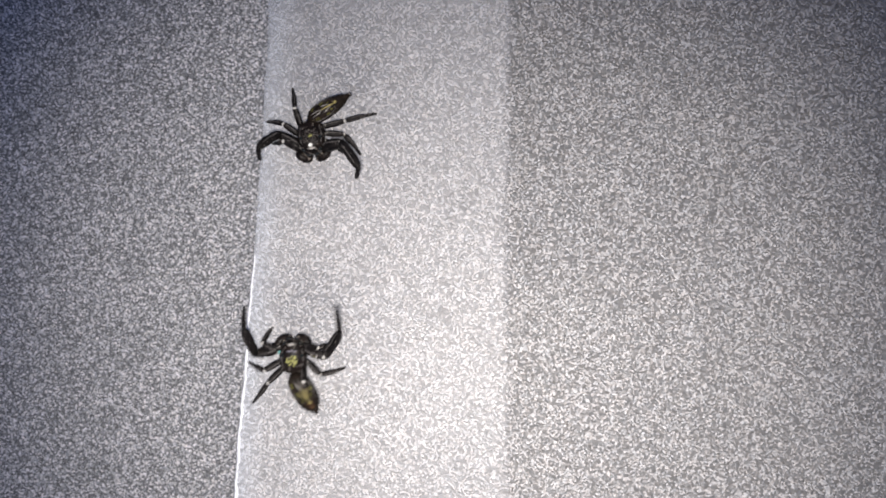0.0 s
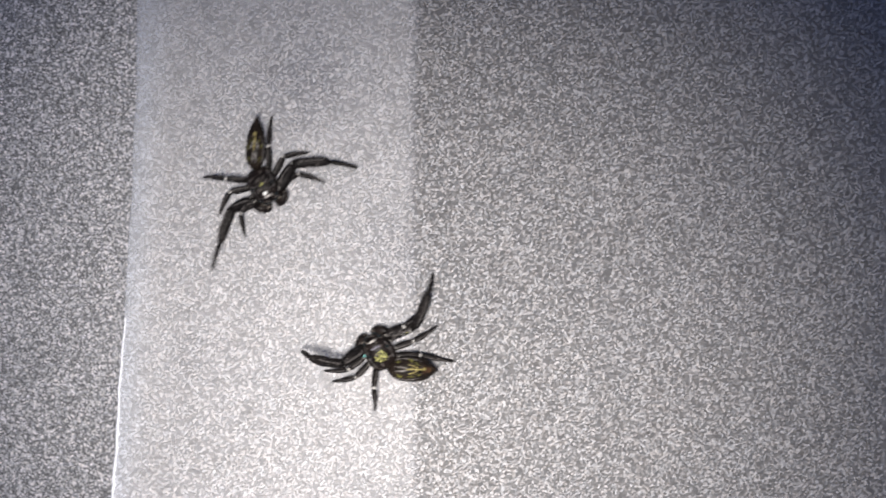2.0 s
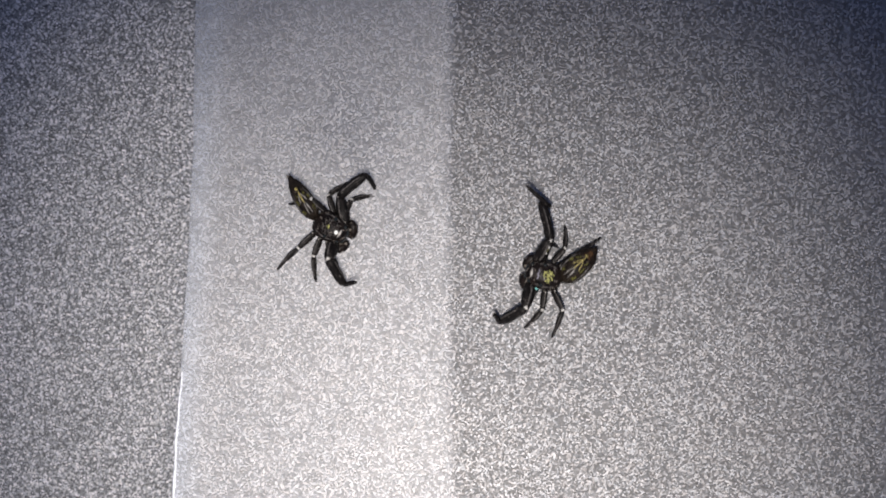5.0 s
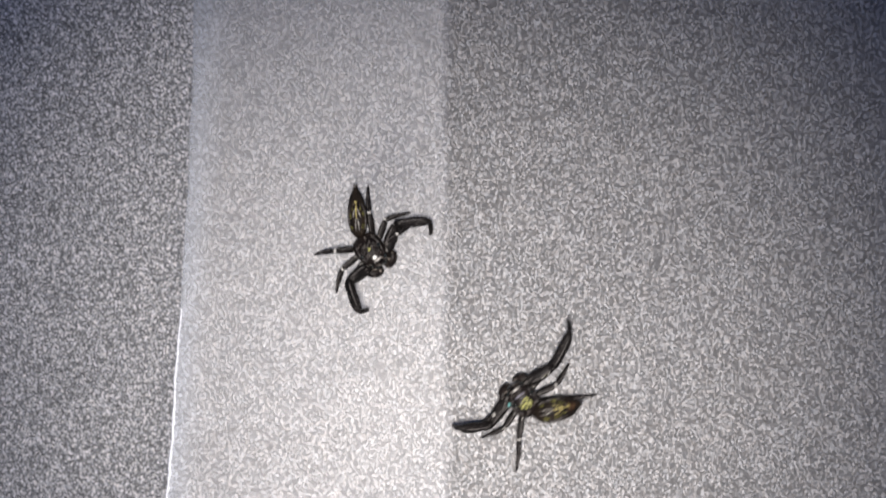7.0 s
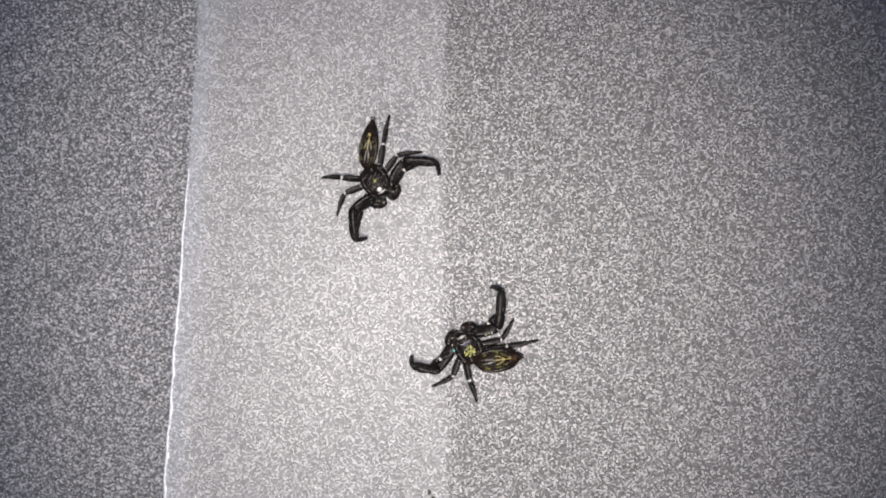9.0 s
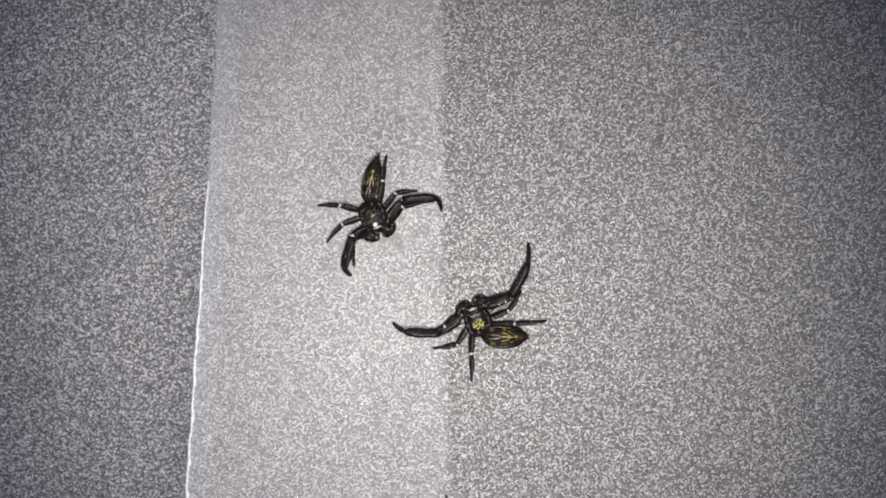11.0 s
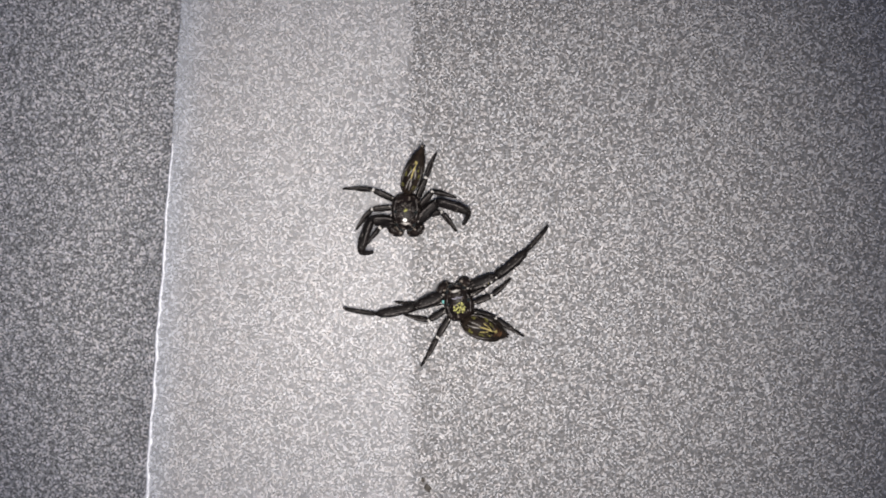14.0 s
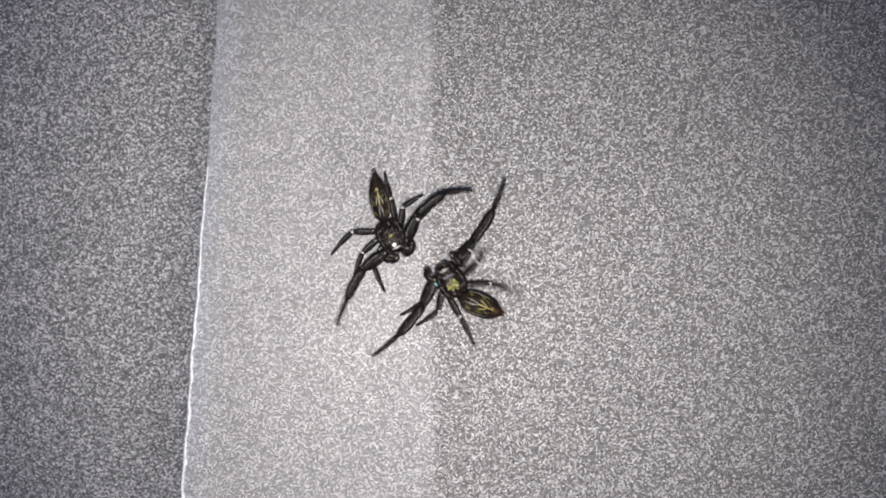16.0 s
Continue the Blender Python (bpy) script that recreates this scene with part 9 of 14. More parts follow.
    walk(SPIDER_B["one_right"][1], [
        (0, mmpose(0, 2.35, 0, -34.2, 0.0, 117.4)), (0.1, mmpose(0, 2.35, 0, -57.5, 0.0, 128.8)), (0.2, mmpose(0, 2.35, 0, -52.0, 0.0, 113.1)),
        (0.3, mmpose(0, 2.35, 0, 34.1, 0.0, 74.2)), (0.5, mmpose(0, 2.35, 0, 34.1, 0.0, 74.2)), (0.6, mmpose(0, 2.35, 0, 34.1, 0.0, 74.2)),
        (0.7, mmpose(0, 2.35, 0, 52.3, 0.0, 48.0)), (0.8, mmpose(0, 2.35, 0, -66.1, 0.0, 107.4)), (0.9, mmpose(0, 2.35, 0, -54.8, 0.0, 87.3)),
        (1, mmpose(0, 2.35, 0, -27.0, 0.0, 39.0)), (1.1, mmpose(0, 2.35, 0, -50.6, 0.0, 73.2)), (1.2, mmpose(0, 2.35, 0, 19.9, 0.0, 77.6)),
        (1.5, mmpose(0, 2.35, 0, 19.9, 0.0, 77.6)), (1.8, mmpose(0, 2.35, 0, 19.9, 0.0, 77.6)), (1.9, mmpose(0, 2.35, 0, 59.1, 0.0, 47.7)),
        (2, mmpose(0, 2.35, 0, 29.6, 0.0, 49.1)), (2.1, mmpose(0, 2.35, 0, 17.5, 0.0, 81.2)), (2.4, mmpose(0, 2.35, 0, 17.5, 0.0, 81.2)),
        (2.5, mmpose(0, 2.35, 0, 17.5, 0.0, 81.2)), (2.6, mmpose(0, 2.35, 0, -61.6, 0.0, 60.0)), (2.7, mmpose(0, 2.35, 0, -68.2, 0.0, 104.0)),
        (2.8, mmpose(0, 2.35, 0, 31.0, 0.0, 61.9)), (3, mmpose(0, 2.35, 0, 31.0, 0.0, 61.9)), (3.1, mmpose(0, 2.35, 0, 57.0, 0.0, 65.4)),
        (3.2, mmpose(0, 2.35, 0, -54.8, 0.0, 27.7)), (3.3, mmpose(0, 2.35, 0, 60.9, 0.0, 54.1)), (3.4, mmpose(0, 2.35, 0, 6.8, 0.0, 50.0)),
        (3.5, mmpose(0, 2.35, 0, 6.8, 0.0, 50.0)), (3.9, mmpose(0, 2.35, 0, 6.8, 0.0, 50.0)), (4, mmpose(0, 2.35, 0, 11.4, 0.0, 37.0)),
        (4.1, mmpose(0, 2.35, 0, -61.9, 0.0, 85.2)), (4.2, mmpose(0, 2.35, 0, -68.4, 0.0, 63.5)), (6.3, mmpose(0, 2.35, 0, 11.1, 0.0, 56.4)),
        (6.5, mmpose(0, 2.35, 0, 11.1, 0.0, 56.4)), (6.6, mmpose(0, 2.35, 0, 11.1, 0.0, 56.4)), (6.8, mmpose(0, 2.35, 0, 49.5, 0.0, 41.4)),
        (7, mmpose(0, 2.35, 0, 9.0, 0.0, 29.9)), (7.1, mmpose(0, 2.35, 0, 28.1, 0.0, 60.0)), (7.5, mmpose(0, 2.35, 0, 28.1, 0.0, 60.0)),
        (7.9, mmpose(0, 2.35, 0, 28.1, 0.0, 60.0)), (8, mmpose(0, 2.35, 0, 34.8, 0.0, 11.7)), (8.1, mmpose(0, 2.35, 0, -55.6, 0.0, 74.6)),
        (8.2, mmpose(0, 2.35, 0, -45.1, 0.0, 113.8)), (8.3, mmpose(0, 2.35, 0, 1.7, 0.0, 75.5)), (8.5, mmpose(0, 2.35, 0, 1.7, 0.0, 75.5)),
        (8.7, mmpose(0, 2.35, 0, 1.7, 0.0, 75.5)), (10.8, mmpose(0, 2.35, 0, -1.4, 0.0, 42.4)), (11, mmpose(0, 2.35, 0, -1.4, 0.0, 42.5)),
        (11.2, mmpose(0, 2.35, 0, -1.4, 0.0, 42.4)), (11.3, mmpose(0, 2.35, 0, -63.9, 0.0, 46.4)), (11.4, mmpose(0, 2.35, 0, -38.5, 0.0, 16.7)),
        (11.5, mmpose(0, 2.35, 0, -3.4, 0.0, 19.1)), (11.6, mmpose(0, 2.35, 0, 34.7, 0.0, 45.8)), (12, mmpose(0, 2.35, 0, 34.4, 0.0, 45.7)),
        (12.2, mmpose(0, 2.35, 0, 34.4, 0.0, 45.7)), (12.3, mmpose(0, 2.35, 0, -72.5, 0.0, 70.8)), (12.4, mmpose(0, 2.35, 0, 31.7, 0.0, 23.4)),
        (12.5, mmpose(0, 2.35, 0, 7.3, 0.0, 28.6)), (13, mmpose(0, 2.35, 0, 4.8, 0.0, 25.1)), (13.4, mmpose(0, 2.35, 0, 4.7, 0.0, 25.5)),
        (13.5, mmpose(0, 2.35, 0, -29.1, 0.0, 40.0)), (13.6, mmpose(0, 2.35, 0, -22.1, 0.0, 16.7)), (14, mmpose(0, 2.35, 0, -18.4, 0.0, 16.5)),
        (14.3, mmpose(0, 2.35, 0, -18.6, 0.0, 16.6)), (14.4, mmpose(0, 2.35, 0, 17.7, 0.0, 2.9)), (14.5, mmpose(0, 2.35, 0, -0.3, 0.0, -2.2)),
        (14.6, mmpose(0, 2.35, 0, 2.1, 0.0, 6.4)), (15, mmpose(0, 2.35, 0, 2.1, 0.0, 6.3)), (15.2, mmpose(0, 2.35, 0, 2.1, 0.0, 6.3)),
        (15.3, mmpose(0, 2.35, 0, -56.8, 0.0, 27.8)), (15.4, mmpose(0, 2.35, 0, 25.0, 0.0, 12.3)), (15.5, mmpose(0, 2.35, 0, 24.9, 0.0, 12.3)),
        (15.9, mmpose(0, 2.35, 0, 24.6, 0.0, 12.2)), (16, mmpose(0, 2.35, 0, 36.9, 0.0, 4.8)),])
    walk(SPIDER_B["one_right"][2], [
        (0, mmpose(-2.094, 1.265, -1.6, 48.0, 0.0, 89.0)), (0.1, mmpose(-1.194, 1.391, -2.404, 2.6, 0.0, 38.9)),
        (0.2, mmpose(-1.613, 1.661, -2.246, -7.1, 0.0, 75.7)), (0.3, mmpose(-2.271, 2.994, 1.598, -50.0, 0.0, 167.9)),
        (0.5, mmpose(-2.271, 2.994, 1.598, -50.0, 0.0, 167.9)), (0.6, mmpose(-2.271, 2.994, 1.598, -50.0, 0.0, 167.9)),
        (0.7, mmpose(-1.296, 3.517, 2.254, -58.4, 0.0, 76.4)), (0.8, mmpose(-1.104, 2.003, -2.605, -1.0, 0.0, 46.3)),
        (0.9, mmpose(-1.639, 2.426, -2.33, 18.9, 0.0, 57.9)), (1, mmpose(-1.598, 4.325, -1.292, -44.5, 0.0, 74.8)),
        (1.1, mmpose(-1.732, 2.874, -2.202, 16.9, 0.0, 54.9)), (1.2, mmpose(-2.617, 2.927, 0.971, -37.3, 0.0, -178.2)),
        (1.5, mmpose(-2.617, 2.927, 0.971, -37.3, 0.0, -178.2)), (1.8, mmpose(-2.617, 2.927, 0.971, -37.3, 0.0, -178.2)),
        (1.9, mmpose(-1.082, 3.336, 2.445, -7.7, 0.0, 46.7)), (2, mmpose(-1.872, 3.972, 1.409, -52.8, 0.0, 58.5)),
        (2.1, mmpose(-2.687, 2.765, 0.855, -49.1, 0.0, 174.0)), (2.4, mmpose(-2.687, 2.765, 0.855, -49.1, 0.0, 174.0)),
        (2.5, mmpose(-2.687, 2.765, 0.855, -49.1, 0.0, 174.0)), (2.6, mmpose(-1.172, 3.028, -2.508, -2.9, 0.0, 38.5)),
        (2.7, mmpose(-1.028, 2.094, -2.646, 23.7, 0.0, 28.9)), (2.8, mmpose(-2.154, 3.501, 1.469, -49.0, 0.0, 163.6)),
        (3, mmpose(-2.154, 3.501, 1.469, -49.0, 0.0, 163.6)), (3.1, mmpose(-1.411, 2.995, 2.391, -30.9, 0.0, 52.9)),
        (3.2, mmpose(-0.765, 3.806, -2.328, 14.4, 0.0, 32.5)), (3.3, mmpose(-1.123, 3.162, 2.49, -28.6, 0.0, 46.7)),
        (3.4, mmpose(-2.167, 4.17, 0.337, -38.1, 0.0, 164.5)), (3.5, mmpose(-2.167, 4.17, 0.337, -38.1, 0.0, 164.5)),
        (3.9, mmpose(-2.167, 4.17, 0.337, -38.1, 0.0, 164.5)), (4, mmpose(-1.681, 4.582, 0.563, -33.4, 0.0, 49.6)),
        (4.1, mmpose(-1.339, 2.463, -2.513, 0.9, 0.0, 40.1)), (4.2, mmpose(-0.939, 2.818, -2.65, 37.2, 0.0, 20.9)),
        (6.3, mmpose(-2.33, 3.895, 0.551, -31.6, 0.0, 160.6)), (6.5, mmpose(-2.33, 3.895, 0.551, -31.6, 0.0, 160.6)),
        (6.6, mmpose(-2.33, 3.895, 0.551, -31.6, 0.0, 160.6)), (6.8, mmpose(-1.224, 3.737, 2.168, -28.8, 0.0, 45.4)),
        (7, mmpose(-1.403, 4.79, 0.448, -64.8, 0.0, 87.4)), (7.1, mmpose(-2.176, 3.607, 1.344, -64.2, 0.0, 155.5)),
        (7.5, mmpose(-2.176, 3.607, 1.344, -64.2, 0.0, 155.5)), (7.9, mmpose(-2.176, 3.607, 1.344, -64.2, 0.0, 155.5)),
        (8, mmpose(-0.474, 4.641, 1.628, -8.3, 0.0, 37.4)), (8.1, mmpose(-1.552, 2.779, -2.351, -10.7, 0.0, 66.3)),
        (8.2, mmpose(-1.841, 1.537, -2.018, 37.0, 0.0, 56.7)), (8.3, mmpose(-2.758, 3.062, 0.083, -40.6, 0.0, 173.0)),
        (8.5, mmpose(-2.758, 3.062, 0.083, -40.6, 0.0, 173.0)), (8.7, mmpose(-2.758, 3.062, 0.083, -40.6, 0.0, 173.0)),
        (10.8, mmpose(-1.92, 4.455, -0.069, -51.7, 0.0, 90.6)), (11, mmpose(-1.925, 4.45, -0.072, -51.8, 0.0, 91.0)),
        (11.2, mmpose(-1.922, 4.453, -0.069, -51.7, 0.0, 90.8)), (11.3, mmpose(-0.909, 3.215, -2.559, -31.4, 0.0, 42.3)),
        (11.4, mmpose(-0.642, 4.485, -1.776, -1.1, 0.0, 20.3)), (11.5, mmpose(-0.929, 5.039, -0.168, -54.6, 0.0, 56.3)),
        (11.6, mmpose(-1.68, 3.983, 1.623, -69.8, 0.0, 95.7)), (12, mmpose(-1.681, 3.993, 1.612, -69.8, 0.0, 96.0)),
        (12.2, mmpose(-1.683, 3.992, 1.61, -69.7, 0.0, 96.1)), (12.3, mmpose(-0.81, 2.633, -2.718, 26.1, 0.0, 23.3)),
        (12.4, mmpose(-0.963, 4.576, 1.497, -24.3, 0.0, 31.0)), (12.5, mmpose(-1.351, 4.833, 0.36, -41.3, 0.0, 48.9)),
        (13, mmpose(-1.206, 4.921, 0.237, -54.0, 0.0, 51.1)), (13.4, mmpose(-1.221, 4.914, 0.235, -54.7, 0.0, 51.8)),
        (13.5, mmpose(-1.601, 4.257, -1.386, 20.2, 0.0, 45.3)), (13.6, mmpose(-0.759, 4.879, -1.072, -13.9, 0.0, 25.8)),
        (14, mmpose(-0.769, 4.943, -0.898, -13.6, 0.0, 25.5)), (14.3, mmpose(-0.77, 4.94, -0.907, -13.7, 0.0, 25.5)),
        (14.4, mmpose(-0.137, 5.062, 0.867, -35.6, 0.0, 2.8)), (14.5, mmpose(0.111, 5.198, -0.015, 1.2, 0.0, 5.9)),
        (14.6, mmpose(-0.315, 5.181, 0.106, -13.8, 0.0, 16.6)), (15, mmpose(-0.314, 5.181, 0.105, -13.6, 0.0, 16.6)),
        (15.2, mmpose(-0.313, 5.181, 0.102, -13.5, 0.0, 16.6)), (15.3, mmpose(-0.727, 3.732, -2.384, -41.9, 0.0, 40.9)),
        (15.4, mmpose(-0.55, 4.873, 1.205, 22.1, 0.0, 24.4)), (15.5, mmpose(-0.55, 4.877, 1.199, 22.1, 0.0, 24.4)),
        (15.9, mmpose(-0.548, 4.882, 1.187, 21.8, 0.0, 24.2)), (16, mmpose(-0.192, 4.622, 1.709, 33.3, 0.0, 19.5)),])
    walk(SPIDER_B["two_right"][0], [
        (0, mmpose(0.88, 0.32, 0.85, 43.3, 0.0, -74.2)), (0.1, mmpose(0.88, 0.32, 0.85, 43.3, 0.0, -74.2)), (0.2, mmpose(0.88, 0.32, 0.85, 33.7, 0.0, -65.8)),
        (0.3, mmpose(0.88, 0.32, 0.85, 33.7, 0.0, -65.8)), (0.5, mmpose(0.88, 0.32, 0.85, 33.7, 0.0, -65.8)), (0.6, mmpose(0.88, 0.32, 0.85, 33.7, 0.0, -65.8)),
        (0.7, mmpose(0.88, 0.32, 0.85, 33.7, 0.0, -65.8)), (0.8, mmpose(0.88, 0.32, 0.85, 22.5, 0.0, -86.9)), (0.9, mmpose(0.88, 0.32, 0.85, 22.5, 0.0, -86.9)),
        (1, mmpose(0.88, 0.32, 0.85, 22.5, 0.0, -86.9)), (1.1, mmpose(0.88, 0.32, 0.85, 37.5, 0.0, -83.3)), (1.2, mmpose(0.88, 0.32, 0.85, 37.5, 0.0, -83.3)),
        (1.5, mmpose(0.88, 0.32, 0.85, 37.5, 0.0, -83.3)), (1.8, mmpose(0.88, 0.32, 0.85, 37.5, 0.0, -83.3)), (1.9, mmpose(0.88, 0.32, 0.85, 17.8, 0.0, -77.2)),
        (2, mmpose(0.88, 0.32, 0.85, 17.8, 0.0, -77.2)), (2.1, mmpose(0.88, 0.32, 0.85, 37.7, 0.0, -92.4)), (2.4, mmpose(0.88, 0.32, 0.85, 37.7, 0.0, -92.4)),
        (2.5, mmpose(0.88, 0.32, 0.85, 37.7, 0.0, -92.4)), (2.6, mmpose(0.88, 0.32, 0.85, -3.6, 0.0, -109.3)), (2.7, mmpose(0.88, 0.32, 0.85, -3.6, 0.0, -109.3)),
        (2.8, mmpose(0.88, 0.32, 0.85, -3.6, 0.0, -109.3)), (3, mmpose(0.88, 0.32, 0.85, -3.6, 0.0, -109.3)), (3.1, mmpose(0.88, 0.32, 0.85, -3.6, 0.0, -109.3)),
        (3.2, mmpose(0.88, 0.32, 0.85, 32.9, 0.0, -94.1)), (3.3, mmpose(0.88, 0.32, 0.85, 32.9, 0.0, -94.1)), (3.4, mmpose(0.88, 0.32, 0.85, 32.9, 0.0, -94.1)),
        (3.5, mmpose(0.88, 0.32, 0.85, 32.9, 0.0, -94.1)), (3.9, mmpose(0.88, 0.32, 0.85, 32.9, 0.0, -94.1)), (4, mmpose(0.88, 0.32, 0.85, 16.6, 0.0, -99.9)),
        (4.1, mmpose(0.88, 0.32, 0.85, 16.6, 0.0, -99.9)), (4.2, mmpose(0.88, 0.32, 0.85, 32.9, 0.0, -94.1)), (6.3, mmpose(0.88, 0.32, 0.85, 37.4, 0.0, -89.6)),
        (6.5, mmpose(0.88, 0.32, 0.85, 37.4, 0.0, -89.6)), (6.6, mmpose(0.88, 0.32, 0.85, 37.4, 0.0, -89.6)), (6.8, mmpose(0.88, 0.32, 0.85, 7.8, 0.0, -75.3)),
        (7, mmpose(0.88, 0.32, 0.85, 7.8, 0.0, -75.3)), (7.1, mmpose(0.88, 0.32, 0.85, 25.0, 0.0, -80.7)), (7.5, mmpose(0.88, 0.32, 0.85, 25.0, 0.0, -80.7)),
        (7.9, mmpose(0.88, 0.32, 0.85, 25.0, 0.0, -80.7)), (8, mmpose(0.88, 0.32, 0.85, -0.3, 0.0, -69.2)), (8.1, mmpose(0.88, 0.32, 0.85, 32.6, 0.0, -68.3)),
        (8.2, mmpose(0.88, 0.32, 0.85, 32.6, 0.0, -68.3)), (8.3, mmpose(0.88, 0.32, 0.85, 32.6, 0.0, -68.3)), (8.5, mmpose(0.88, 0.32, 0.85, 32.6, 0.0, -68.3)),
        (8.7, mmpose(0.88, 0.32, 0.85, 32.6, 0.0, -68.3)), (10.8, mmpose(0.88, 0.32, 0.85, 15.6, 0.0, -69.4)), (11, mmpose(0.88, 0.32, 0.85, 15.8, 0.0, -69.3)),
        (11.2, mmpose(0.88, 0.32, 0.85, 15.7, 0.0, -69.4)), (11.3, mmpose(0.88, 0.32, 0.85, 15.5, 0.0, -69.4)), (11.4, mmpose(0.88, 0.32, 0.85, 8.5, 0.0, -68.0)),
        (11.5, mmpose(0.88, 0.32, 0.85, 8.8, 0.0, -67.4)), (11.6, mmpose(0.88, 0.32, 0.85, 18.9, 0.0, -67.3)), (12, mmpose(0.88, 0.32, 0.85, 18.8, 0.0, -67.3)),
        (12.2, mmpose(0.88, 0.32, 0.85, 18.8, 0.0, -67.4)), (12.3, mmpose(0.88, 0.32, 0.85, 3.7, 0.0, -73.9)), (12.4, mmpose(0.88, 0.32, 0.85, 3.4, 0.0, -74.1)),
        (12.5, mmpose(0.88, 0.32, 0.85, 4.0, 0.0, -75.6)), (13, mmpose(0.88, 0.32, 0.85, 3.5, 0.0, -74.6)), (13.4, mmpose(0.88, 0.32, 0.85, 4.0, 0.0, -74.2)),
        (13.5, mmpose(0.88, 0.32, 0.85, 14.0, 0.0, -78.7)), (13.6, mmpose(0.88, 0.32, 0.85, -0.8, 0.0, -67.5)), (14, mmpose(0.88, 0.32, 0.85, -1.3, 0.0, -67.7)),
        (14.3, mmpose(0.88, 0.32, 0.85, -1.3, 0.0, -67.6)), (14.4, mmpose(0.88, 0.32, 0.85, 0.4, 0.0, -62.7)), (14.5, mmpose(0.88, 0.32, 0.85, 1.4, 0.0, -62.2)),
        (14.6, mmpose(0.88, 0.32, 0.85, 1.9, 0.0, -58.7)), (15, mmpose(0.88, 0.32, 0.85, 2.0, 0.0, -58.6)), (15.2, mmpose(0.88, 0.32, 0.85, 1.9, 0.0, -58.6)),
        (15.3, mmpose(0.88, 0.32, 0.85, 12.9, 0.0, -87.9)), (15.4, mmpose(0.88, 0.32, 0.85, 11.6, 0.0, -89.6)), (15.5, mmpose(0.88, 0.32, 0.85, 11.6, 0.0, -89.6)),
        (15.9, mmpose(0.88, 0.32, 0.85, 11.8, 0.0, -89.4)), (16, mmpose(0.88, 0.32, 0.85, 3.7, 0.0, -59.8)),])
